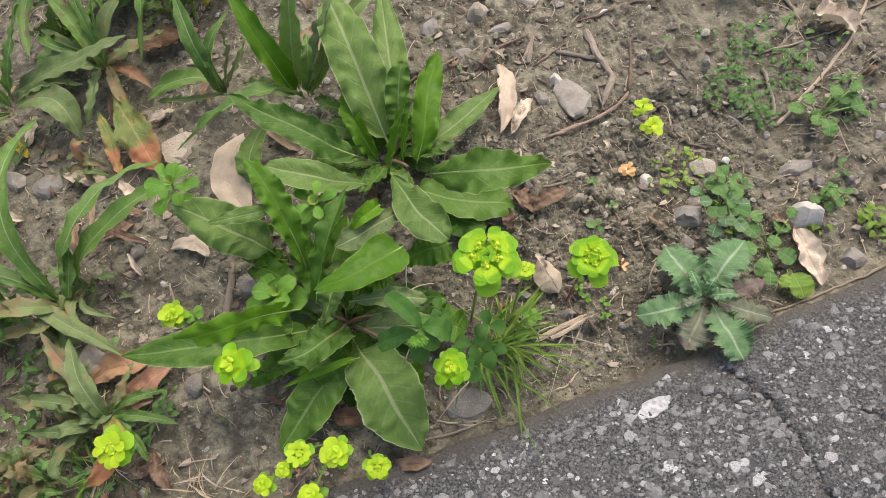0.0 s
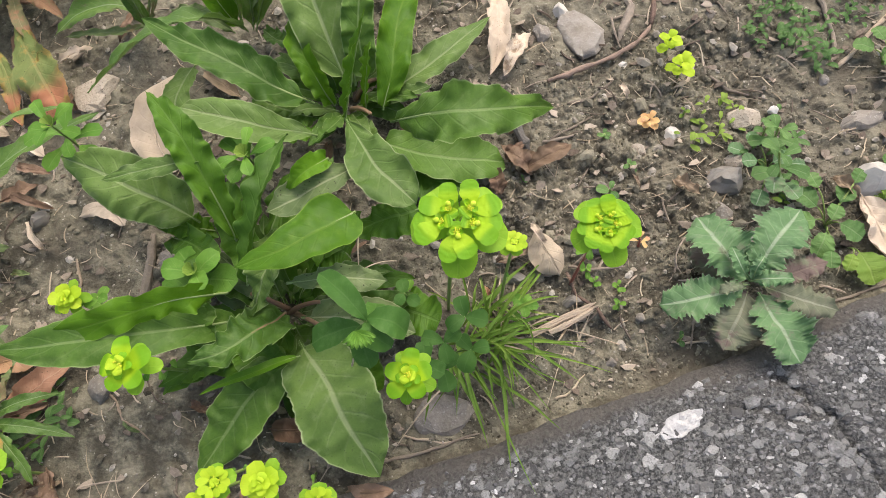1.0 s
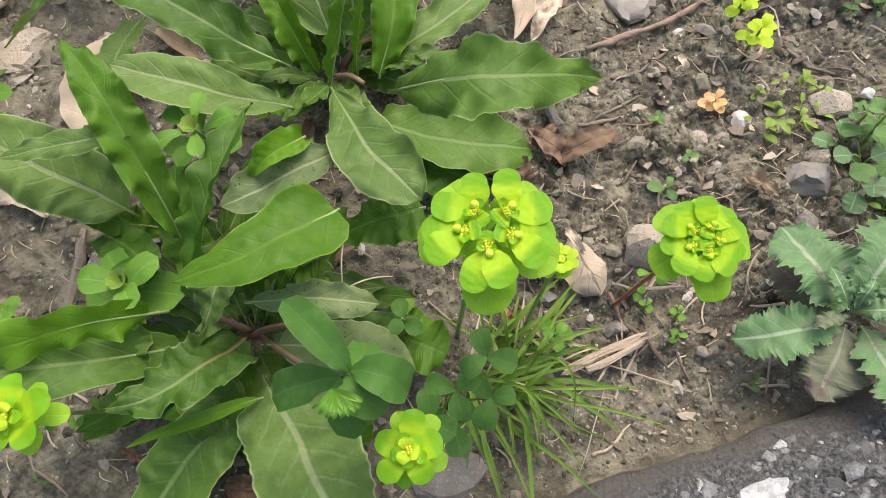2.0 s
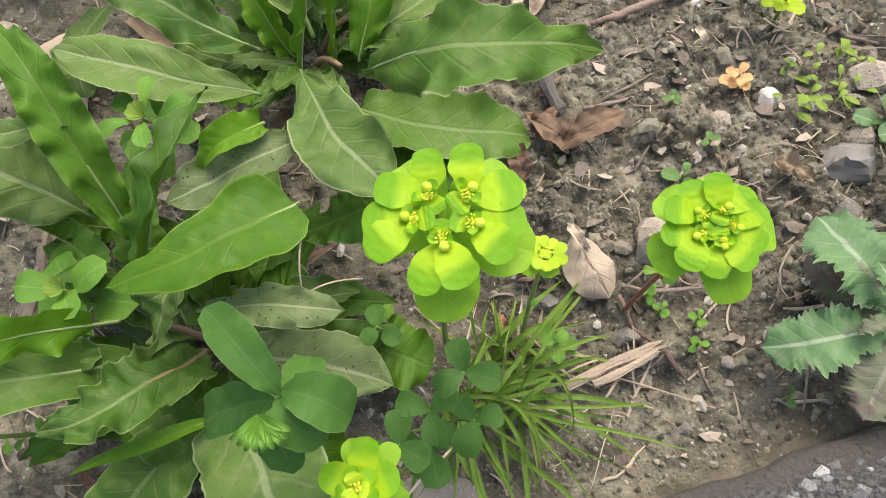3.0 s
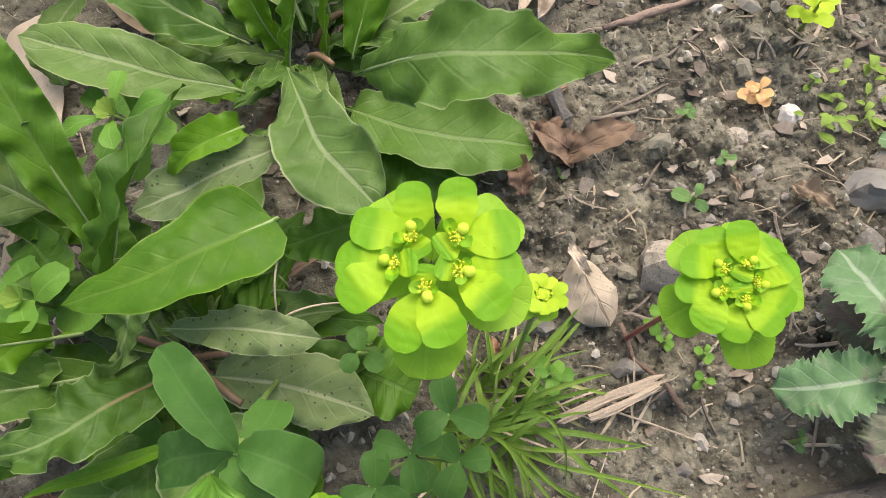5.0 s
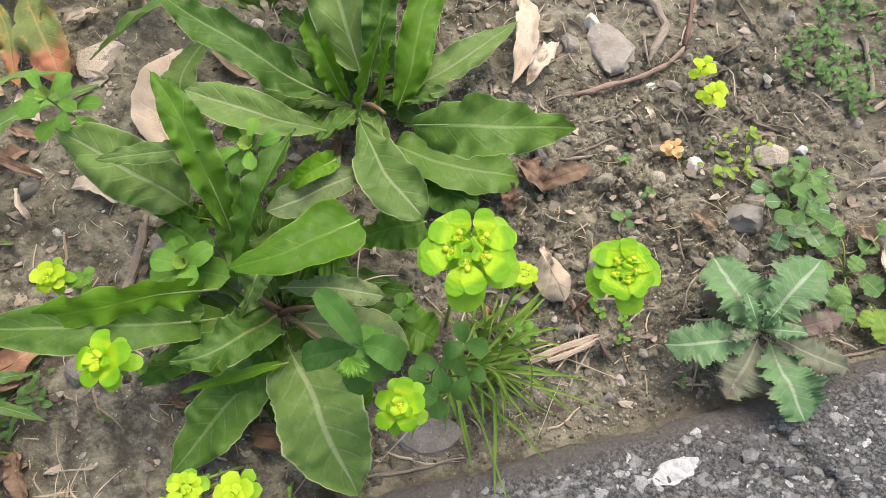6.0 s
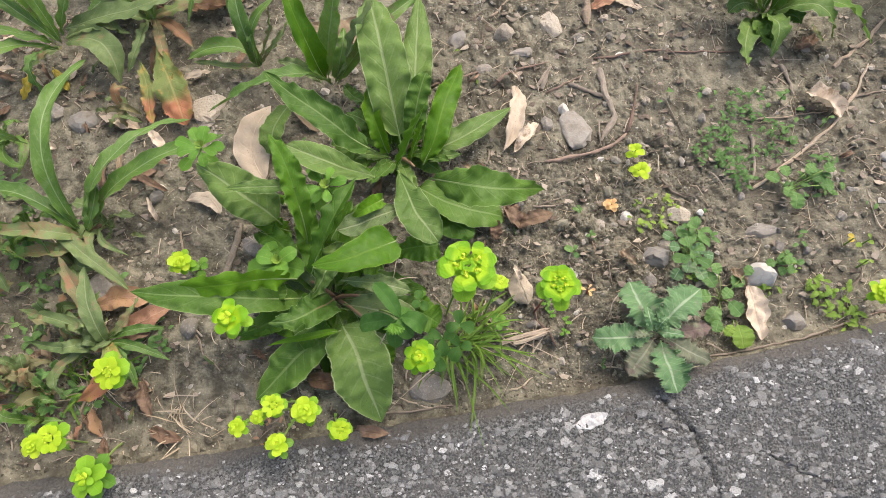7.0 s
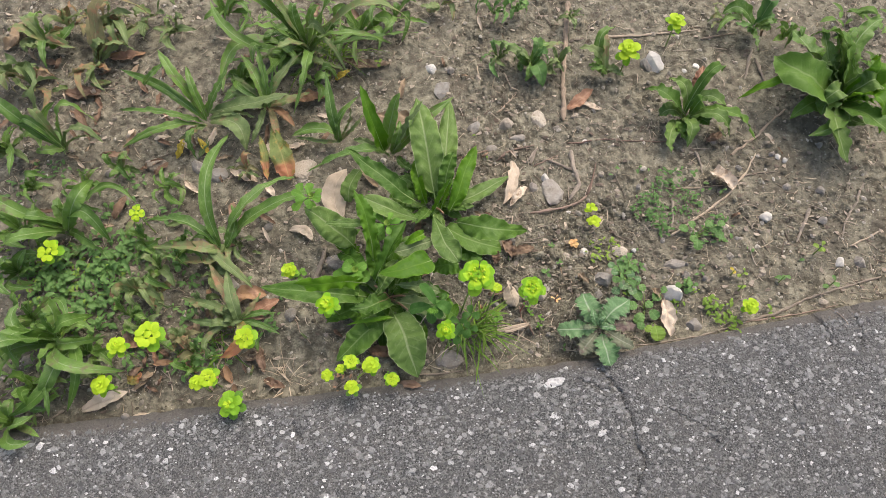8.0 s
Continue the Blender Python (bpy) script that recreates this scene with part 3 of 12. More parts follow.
def build_ground():
    verts, faces = sheet(spread(-0.80, 0.86, 0.0027, 150, 0.04, 0.36, 0.0011), spread(0.07, 0.90, 0.0027, 150, 0.17, 0.44, 0.0011), soil_z)
    ob = new("ground", mesh_of("ground", verts, faces))
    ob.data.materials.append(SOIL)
    tagged(ob, "bare brown soil, crumbly and strewn with grit", "soil", kind="structure")


def build_road():
    xs = spread(-0.80, 0.90, 0.003, 150)
    ds = np.concatenate([[0.0], np.arange(0.001, 0.36, 0.003), 0.36 + np.cumsum(0.004 * 1.3 ** np.arange(36))])
    n, m = len(xs), len(ds)
    gx, gd = np.meshgrid(xs, ds)
    gy = edge_y(gx.ravel()) - gd.ravel()
    gz = road_z(gx.ravel(), gy)
    gz[:n] = -0.04
    verts = np.column_stack([gx.ravel(), gy, gz])
    i, j = np.meshgrid(np.arange(m - 1), np.arange(n - 1), indexing="ij")
    a = (i * n + j).ravel()
    me = mesh_of("road", verts, np.column_stack([a, a + n, a + n + 1, a + 1]).tolist())
    dust = me.attributes.new("dust", "FLOAT", "POINT")
    d = gd.ravel()
    wash = np.exp(-np.clip(d - 0.012 - 0.012 * lumps(verts[:, 0], verts[:, 0] * 0, 0.12, 61, 3), 0, None) / 0.009)
    dust.data.foreach_set("value", wash.astype(np.float32))
    ob = new("road", me)
    me.materials.append(ASPHALT)
    tagged(ob, "worn grey asphalt with cracks and a dusty crumbling edge", "road", kind="structure")
    return ob


def scatter_mesh(name, pieces, material, parent=None, label="", category="", soft=False):
    verts, faces, count = [], [], 0
    for v, f in pieces:
        verts.extend(v)
        faces.extend([tuple(i + count for i in face) for face in f])
        count += len(v)
    me = mesh_of(name, verts, faces, smooth=soft)
    me.materials.append(material)
    ob = new(name, me)
    ob.parent = parent
    return tagged(ob, label, category, kind="stuff")


def build_chips(road, count=38000):
    """Flat-worn stone chips that stand a little out of the bitumen."""
    rng = np.random.default_rng(7)
    x = rng.uniform(-0.72, 0.86, count)
    d = 0.010 + rng.beta(1.0, 1.25, count) * 0.36
    keep = rng.random(count) < np.clip((d - 0.004) / 0.025, 0.08, 1)
    x, d = x[keep], d[keep]
    y = edge_y(x) - d
    z = road_z(x, y)
    size = np.clip(rng.lognormal(-6.5, 0.6, len(x)), 0.0007, 0.0058)
    pieces = []
    for k in range(len(x)):
        n = int(rng.integers(5, 8))
        turn, long = rng.uniform(0, 6.28), rng.uniform(0.6, 1.0)
        r = size[k] * rng.uniform(0.62, 1.3, n)
        w = turn + 2 * math.pi * (np.arange(n) + rng.uniform(-0.25, 0.25, n)) / n
        ox, oy = r * np.cos(w), r * np.sin(w) * long
        h = min(0.0007, 0.22 * size[k]) * rng.uniform(0.0, 1.0)
        lean = rng.uniform(-0.10, 0.10, 2)
        low = np.column_stack([x[k] + ox * 1.25, y[k] + oy * 1.25, np.full(n, z[k] - 0.0010)])
        top = np.column_stack([x[k] + ox * 0.82, y[k] + oy * 0.82, z[k] + h + ox * lean[0] + oy * lean[1]])
        pieces.append((np.vstack([low, top]).tolist(), [(i, (i + 1) % n, n + (i + 1) % n, n + i) for i in range(n)] + [tuple(range(n, 2 * n))]))
    scatter_mesh("chip", pieces, CHIP, road)


def lump_piece(rng, at, size, flat=0.7):
    """A small angular clod or pebble of a dozen faces."""
    base = np.array([(1, 0, 0), (0.45, 0.85, 0.1), (-0.6, 0.8, -0.1), (-1, -0.1, 0.1), (-0.4, -0.9, 0), (0.6, -0.8, 0), (0.1, 0.05, 0.95), (0, 0, -0.8)])
    v = base * rng.uniform(0.7, 1.2, (8, 1)) * np.array([1, rng.uniform(0.6, 1), flat])
    w = rng.uniform(0, 6.28)
    c, s = math.cos(w), math.sin(w)
    v = np.column_stack([v[:, 0] * c - v[:, 1] * s, v[:, 0] * s + v[:, 1] * c, v[:, 2]]) * size + np.array(at)
    f = [(i, (i + 1) % 6, 6) for i in range(6)] + [((i + 1) % 6, i, 7) for i in range(6)]
    return v.tolist(), f


def build_grit():
    rng = np.random.default_rng(11)

    def spots(count, lo=0.0):
        x = rng.uniform(-0.88, 0.95, count)
        y = edge_y(x) + lo + (0.95 - edge_y(x)) * rng.random(count) ** 1.15
        keep = lumps(x, y, 0.10, 71, 3) + rng.uniform(-0.7, 0.9, count) > -0.1
        x, y = x[keep], y[keep]
        return x, y, soil_z(x, y)

    x, y, z = spots(20000, 0.003)
    size = np.clip(rng.lognormal(-6.5, 0.6, len(x)), 0.0006, 0.006)
    scatter_mesh("soil_crumb", [lump_piece(rng, (a, b, c + 0.25 * s), s, 0.75) for a, b, c, s in zip(x, y, z, size)], CRUMB, label="loose brown crumbs of soil on the ground", category="soil")
    n = 8000
    x, y = rng.uniform(0.03, 0.37, n), rng.uniform(0.16, 0.46, n)
    keep = y > edge_y(x) + 0.004
    x, y = x[keep], y[keep]
    size = np.clip(rng.lognormal(-7.1, 0.45, len(x)), 0.0004, 0.0028)
    scatter_mesh("soil_crumb", [lump_piece(rng, (a, b, c + 0.3 * s), s, 0.75) for a, b, c, s in zip(x, y, soil_z(x, y), size)], CRUMB, label="fine loose crumbs of brown soil", category="soil")
    x, y, z = spots(3800, 0.008)
    size = np.clip(rng.lognormal(-6.4, 0.5, len(x)), 0.0008, 0.0055)
    scatter_mesh("gravel", [lump_piece(rng, (a, b, c + 0.3 * s), s, 0.6) for a, b, c, s in zip(x, y, z, size)], PEBBLE, label="small grey and pale grit strewn over soil", category="gravel")
    x, y, z = spots(950, 0.012)
    size = np.clip(rng.lognormal(-5.65, 0.3, len(x)), 0.0022, 0.0065)
    scatter_mesh("pebbles", [lump_piece(rng, (a, b, c + 0.25 * s), s, 0.6) for a, b, c, s in zip(x, y, z, size)], PEBBLE, label="small grey and brown pebbles half sunk in soil", category="gravel")
    x, y, z = spots(6000, 0.006)
    size = rng.uniform(0.0005, 0.0014, len(x))
    scatter_mesh("grit", [lump_piece(rng, (a, b, c + 0.5 * s), s, 0.7) for a, b, c, s in zip(x, y, z, size)], PEBBLE, label="fine pale grit and sand on soil", category="gravel")
    x, y, z = spots(6000, 0.012)
    flakes = []
    for a, b, c in zip(x, y, z):
        s, w = 0.0012 + 0.0062 * rng.random() ** 1.8, rng.uniform(0, 6.28)
        t = rng.uniform(-0.5, 0.5, 2)
        ring = []
        for layer in (0.0004, -0.0003):
            for i in range(5):
                q = w + 2 * math.pi * i / 5
                r = s * (1 if i % 2 else 0.55) * (1.0 if i else 1.3)
                ox, oy = r * math.cos(q), r * math.sin(q) * 0.7
                ring.append((a + ox, b + oy, c + 0.0015 + layer + ox * t[0] + oy * t[1] + 12 * ox * ox))
        flakes.append((ring, [(0, 1, 2, 3, 4), (9, 8, 7, 6, 5)] + [(i, i + 5, (i + 1) % 5 + 5, (i + 1) % 5) for i in range(5)]))
    scatter_mesh("leaf_litter", flakes, LITTER, label="bits of dry brown leaf on the soil", category="litter")
    x, y, z = spots(5200, 0.012)
    straws = []
    for a, b, c in zip(x, y, z):
        long, w = rng.uniform(0.003, 0.012) + 0.02 * rng.random() ** 6, rng.uniform(0, 6.28)
        p = np.array([a, b, c + 0.0018])
        q = p + np.array([math.cos(w), math.sin(w), rng.uniform(-0.05, 0.12)]) * long
        mid = (p + q) / 2 + rng.normal(0, 0.06, 3) * long
        pts, _ = bent(p, mid, q, 4)
        r = rng.uniform(0.0002, 0.0006)
        straws.append(tube(pts, [r, r, r * 0.9, r * 0.6], 4))
    x, y, z = spots(1500, 0.012)
    twiglets = []
    for a, b, c in zip(x, y, z):
        long, w = rng.uniform(0.008, 0.022) + 0.03 * rng.random() ** 4, rng.uniform(0, 6.28)
        p = np.array([a, b, c + 0.0015])
        q = p + np.array([math.cos(w) * long, math.sin(w) * long, 0])
        q[2] = support_z(q[0], q[1]) + 0.002
        mid = (p + q) / 2 + rng.normal(0, 0.09, 3) * long
        mid[2] = max(mid[2], support_z(mid[0], mid[1]) + 0.001)
        pts, _ = bent(p, mid, q, 6)
        r = rng.uniform(0.0004, 0.0010)
        twiglets.append(tube(pts, [r, r * 1.15, r * 0.9, r, r * 0.8, r * 0.5], 5))
    scatter_mesh("twiglets", twiglets, LITTER, label="thin dry twigs strewn over the soil", category="twig")
    scatter_mesh("straw", straws, STRAW, label="short bits of dry straw on the soil", category="litter")


def pale_patch(x, y, long, wide, seed=0):
    """A white, broken crust that sticks to the asphalt."""
    verts, faces, rings, sides = [], [], 9, 40
    for i in range(rings + 1):
        for j in range(sides):
            a = 2 * math.pi * j / sides
            r = i / rings * (0.80 + 0.36 * noise.noise((math.cos(a) * 1.3 + seed, math.sin(a) * 1.3, 0.5)) + 0.12 * noise.noise((math.cos(a) * 5, math.sin(a) * 5, seed)))
            ox, oy = long / 2 * r * math.cos(a), wide / 2 * r * math.sin(a) + 0.12 * long * r * math.cos(a)
            crust = 0.0010 + 0.0016 * noise.noise(((x + ox) * 260, (y + oy) * 260, 1.0))
            verts.append((ox, oy, float(road_z(x + ox, y + oy)) + (crust if i < rings else -0.002)))
    for i in range(rings):
        for j in range(sides):
            k = (j + 1) % sides
            faces.append((i * sides + j, (i + 1) * sides + j, (i + 1) * sides + k, i * sides + k))
    ob = part("white_crust", mesh_of("white_crust", verts, faces, smooth=False), CRUST, None)
    ob.location = (x, y, 0)
    tagged(ob, "white broken crust stuck to the asphalt", "stone")


# ---- kinds of things ----
def on_ground(p):
    return (p[0], p[1], support_z(p[0], p[1]) + p[2])


def plant(name, x, y, label, category="weed", group=""):
    return thing(name, (x, y, support_z(x, y) - 0.004), label, category, group)


def stone(x, y, long, wide, high, turn, material, label, seed=0, rough=0.55):
    z = support_z(x, y)
    v, f = ball((0, 0, 0), (long / 2, wide / 2, high), 8, 12, rough, seed)
    v = np.array(v)
    rng = random.Random(seed)
    for _ in range(13):
        d = np.array([rng.uniform(-1, 1), rng.uniform(-1, 1), rng.uniform(-0.1, 0.9)])
        d /= np.linalg.norm(d)
        reach = (v @ d).max() * rng.uniform(0.66, 0.86)
        over = np.clip(v @ d - reach, 0, None)
        v -= over[:, None] * d * 0.92
    ob = part("stone", mesh_of("stone", v, f, smooth=False), material, None)
    for e in ob.data.polygons:
        e.use_smooth = rng.random() < 0.1
    ob.matrix_world = pose(x, y, z + high * 0.18, rng.uniform(-6, 6), rng.uniform(-6, 6), turn)
    return tagged(ob, label, "stone")


def twig(points, thick, material, label, taper=0.5, seed=0, knots=True):
    """A stick over the given (x, y, height) places, crooked and knotty, lying on the ground."""
    rng = random.Random(seed)
    pts = []
    for i in range(len(points) - 1):
        a, b = np.array(points[i], float), np.array(points[i + 1], float)
        n = max(3, int(np.linalg.norm(b - a) / 0.008))
        for j in range(n):
            p = a + (b - a) * j / n
            pts.append(on_ground(p + np.array([rng.gauss(0, 0.0006), rng.gauss(0, 0.0006), 0])))
    pts.append(on_ground(points[-1]))
    pts = np.array(pts)
    z = pts[:, 2].copy()
    for _ in range(4):
        z[1:-1] = (z[:-2] + z[1:-1] * 2 + z[2:]) / 4
    pts[:, 2] = np.maximum(z, pts[:, 2] - 0.002) + thick * 0.45
    n = len(pts)
    radii = [thick / 2 * (1 - taper * i / n) * (1 + (rng.choice([0, 0, 0, 0.35]) if knots else 0) + rng.uniform(-0.2, 0.2)) for i in range(n)]
    radii[0], radii[-1] = radii[0] * 0.7, radii[-1] * 0.45
    v, f = tube(pts, radii, 8)
    v = [p + np.array([rng.gauss(0, 1), rng.gauss(0, 1), rng.gauss(0, 1)]) * thick * 0.035 for p in v]
    ob = thing("twig", tuple(pts[0]), label, "twig")
    me = mesh_of("twig", local(ob, v), f, smooth=thick < 0.004)
    at = tuple(ob.location)
    bpy.data.objects.remove(ob)
    me.materials.append(material)
    ob = new("twig", me)
    ob.location = at
    return tagged(ob, label, "twig")


def lath(points, wide, thick, material, label, seed=0):
    """A flat split strip of wood with ragged ends, over the given (x, y, height) places."""
    rng = random.Random(seed)
    ends = np.array([on_ground(p) for p in points])
    pts, way = bent(ends[0], ends[1], ends[2], 26)
    pts[:, 2] = np.linspace(ends[:, 2].max(), ends[:, 2].max() - 0.001, 26) + thick
    cols, verts, faces = 7, [], []
    shave = [rng.uniform(0, 0.09) for _ in range(cols)], [rng.uniform(0, 0.16) for _ in range(cols)]
    for layer in (1, -1):
        for i in range(26):
            for j in range(cols):
                s = shave[0][j] + (1 - shave[0][j] - shave[1][j]) * i / 25
                k = s * 25
                p = pts[int(k)] + (pts[min(int(k) + 1, 25)] - pts[int(k)]) * (k - int(k))
                side = np.cross(way[int(k)], [0, 0, 1])
                v = j / (cols - 1) - 0.5
                groove = thick * 0.35 * noise.noise((j * 3.7 + seed, s * 3, 1.0))
                verts.append(p + side * v * wide * (1 + 0.25 * noise.noise((seed, s * 4, v))) + np.array([0, 0, layer * thick / 2 * (1 - 2.4 * v * v) + groove]))
    n = 26 * cols
    for i in range(25):
        for j in range(cols - 1):
            q = i * cols + j
            faces += [(q, q + cols, q + cols + 1, q + 1), (n + q, n + q + 1, n + q + cols + 1, n + q + cols)]
    rim = [i * cols for i in range(26)] + [25 * cols + j for j in range(1, cols)] + [i * cols + cols - 1 for i in range(24, -1, -1)] + [j for j in range(cols - 2, 0, -1)]
    for k in range(len(rim)):
        p, q = rim[k], rim[(k + 1) % len(rim)]
        faces.append((p, n + p, n + q, q))
    ob = part("wood_splinter", mesh_of("wood_splinter", np.array(verts) - ends[0], faces, smooth=False), material, None)
    ob.location = ends[0]
    return tagged(ob, label, "wood")


def dead_leaf(p0, p1, p2, width, material, label, shape="dead", **shaping):
    """A fallen leaf; the places are (x, y, height over the ground)."""
    p0, p1, p2 = on_ground(p0), on_ground(p1), on_ground(p2)
    shaping.setdefault("ragged", 0.42)
    shaping.setdefault("crumple", 0.55)
    shaping["wave"] = 0.45 * shaping.get("wave", 0.003)
    shaping.setdefault("waves", 2.4)
    v, f, uv = blade(p0, p1, p2, width, shape, **shaping)
    ob = part("fallen_leaf", mesh_of("fallen_leaf", np.array(v) - np.array(p0), f, uv), material, None)
    ob.location = p0
    tagged(ob, label, "leaf")
    pts, _ = bent(p0, p1, p2, 10)
    vv, ff = tube(pts[:9] - np.array(p0) + np.array([0, 0, 0.0002]), [0.0007 * (1 - 0.09 * i) for i in range(9)], 4)
    part("midrib", mesh_of("midrib", vv, ff), material, ob)
    return ob


def frame_of(axis):
    axis = np.array(axis, float) / np.linalg.norm(axis)
    ex = np.cross([0, 1, 0], axis)
    ex /= np.linalg.norm(ex)
    return ex, np.cross(axis, ex), axis


def spurge(base, top, radius, turn, label, lean=(0, 0), fine=False, seed=0, rays=5, low=None, stem_leaves=4, bracts=None, simple=False, red=False, plan=None):
    """plan: for each ray, the angle and reach of its cup, then of the ends of its two broad bracts. A sun spurge: stem, a whorl of leaves, and rays that carry lime bracts round yellow cups."""
    rng = random.Random(seed)
    bx, by = base
    ob = plant("sun_spurge", bx, by, label, "spurge", "sun spurges")
    tip = np.array(top, float)
    if not fine:
        lean = (lean[0] + rng.uniform(-0.3, 0.3), lean[1] + rng.uniform(-0.4, 0.15))
    ex, ey, ez = frame_of((lean[0], lean[1], 1))
    res = dict(nu=44, nv=8) if fine and not simple else dict(nu=24, nv=6) if fine else dict(nu=8, nv=4)

    def at(r, ang, h):
        a = radians(ang)
        return tip + radius * (r * (math.cos(a) * ex + math.sin(a) * ey) + h * ez)

    foot = np.array(ob.location) + np.array([0, 0, -0.002])
    neck = at(0, 0, -0.80 if simple else -0.46)
    pts, _ = bent(foot, (foot + neck) / 2 + np.array([0, 0, 0.01]), neck, 10)
    r0 = max(0.0010, 0.055 * radius)
    v, f = tube(pts, [r0 * (1.15 - 0.02 * i) for i in range(10)], 7)
    part("stem", mesh_of("stem", local(ob, v), f), STEM_RED if red else STEM, ob)
    for i in range(stem_leaves):
        s = 0.35 + 0.55 * (i + 1) / (stem_leaves + 1)
        p = pts[int(s * 9)]
        a = rng.uniform(0, 6.28) + 2.4 * i
        go = np.array([math.cos(a), math.sin(a), 0])
        n = radius * rng.uniform(0.38, 0.55)
        leaf(ob, p, p + go * n * 0.55 + [0, 0, n * 0.12], p + go * n + [0, 0, n * 0.02], n * 0.55, BRACT_GREEN, "spoon", seed=rng.randrange(999), nu=8, nv=4)
    bracts = bracts or (BRACT if fine else BRACT_YOUNG)
    if simple:
        spread_leaves = ((rays, 1.0, 0.70 if fine else 0.86, -0.10, 0.0, bracts), (rays, 0.48 if fine else 0.55, 0.34 if fine else 0.46, 0.12, 180 / rays, bracts), (3, 0.34, 0.34, 0.25, 20, BRACT_YOUNG), (rays, 0.95 if fine else 1.12, 0.6 if fine else 0.7, -0.75, 180 / rays, low or BRACT_LOW))
        for count, n, wide, h, off, paint in spread_leaves:
            for i in range(count):
                a = turn + off + i * 360 / count + rng.uniform(-8, 8)
                k = n * rng.uniform(0.84, 1.08)
                leaf(ob, at(0.03, a, h - 0.12), at(0.52 * k, a, h + 0.05), at(k, a, h + rng.uniform(-0.08, 0.08)), wide * radius * rng.uniform(0.9, 1.08), paint, "bract", seed=rng.randrange(999),
                     wave=0.016 * radius, waves=1.4, fold=0.14, teeth=0.022 if fine else 0, tooth=0, crisp=0.0, name="bract", **res)
        v, f = ball(at(0, 0, 0.12), (0.09 * radius,) * 3, 5, 8)
        cup = part("cup", mesh_of("cup", local(ob, v), f), CAPSULE, ob)
        for j in range(7 if fine else 4):
            a = j * 137.5
            v, f = ball(at(0.06 + 0.16 * rng.random(), a, 0.24), (0.05 * radius, 0.04 * radius, 0.035 * radius), 4, 6, turn=a)
            part("gland", mesh_of("gland", local(ob, v), f), GLAND, cup)
        return ob
    vary = 0.06 if fine else 0.2
    if not plan:
        plan = []
        for i in range(rays):
            a, k = turn + i * 360 / rays + rng.uniform(-6, 6), rng.uniform(1 - vary, 1 + 0.4 * vary)
            plan.append((a, 0.31 * k, a - 24, 0.95 * k, a + 24, 0.95 * k))
    for a in [row[0] for row in plan]:
        n = rng.uniform(1 - vary, 1.06)
        low_end = max(0.0, -math.sin(radians(a))) if fine else 0.0
        leaf(ob, at(0.05, a, -0.44), at(0.62 * n, a, -0.36), at((1.14 + 0.16 * low_end) * n, a, -0.54), 0.92 * radius, low or BRACT_LOW, "petal", seed=rng.randrange(999), wave=0.02 * radius, waves=1.5, teeth=0.035 if fine else 0, tooth=0, name="whorl_leaf", crisp=0.0, **res)
    for i, (a, out, a1, r1, a2, r2) in enumerate(plan):
        level = rng.uniform(-0.6, 0.6) * vary
        hub = at(out, a, level)
        pts, _ = bent(at(0.02, a, -0.46), at(0.24, a, -0.24), hub, 6)
        v, f = tube(pts, [0.035 * radius] * 6, 6)
        part("ray", mesh_of("ray", local(ob, v), f), STEM, ob)
        for j, (b, n, wide) in enumerate(((a1, r1 * 1.02, 0.53), (a2, r2 * 1.03, 0.53), (a + 180, 0.0, 0.36))):
            end = at(n, b, level + rng.uniform(-0.02, 0.03) + 0.07 * (j == 1)) if j < 2 else at(out - 0.29, a, level + 0.05)
            mid = (hub + end) / 2 + ez * radius * (0.015 + 0.02 * (j == 1))
            leaf(ob, hub - ez * 0.02 * radius, mid, end, wide * radius * rng.uniform(0.95, 1.06), bracts, "petal" if fine else "bract",
                 seed=rng.randrange(999), wave=0.006 * radius, waves=1.2, fold=0.03, cup=0.03, teeth=0.03 if fine else 0, tooth=0, crisp=0.0, name="bract", **res)
        cup_at = hub + radius * (0.05 * ez)
        v, f = ball(cup_at, (0.05 * radius,) * 3, 5, 7)
        cup = part("cup", mesh_of("cup", local(ob, v), f), CAPSULE, ob)
        if fine:
            for j in range(4):
                g = a + (78, -78, 125, -125)[j] + rng.uniform(-14, 14)
                c, s = math.cos(radians(g)), math.sin(radians(g))
                go = c * ex + s * ey
                n = (0.19 if j < 2 else 0.13) * radius * rng.uniform(0.85, 1.15)
                leaf(ob, cup_at - ez * 0.03 * radius, cup_at + go * n * 0.6 + ez * n * 0.25, cup_at + go * n + ez * n * 0.5, n * 0.85, BRACT_LOW if j % 2 else bracts, "petal", seed=j, nu=14, nv=6, fold=0.3, cup=0.2, name="bract")
        for j in range(6 if fine else 3):
            g = radians(a + 180 + (j - 2.5) * 48)
            w = cup_at + radius * (0.062 * (math.cos(g) * ex + math.sin(g) * ey) + 0.03 * ez)
            v, f = ball(w, (0.028 * radius, 0.020 * radius, 0.014 * radius), 4, 6, turn=g)
            part("gland", mesh_of("gland", local(ob, v), f), GLAND, cup)
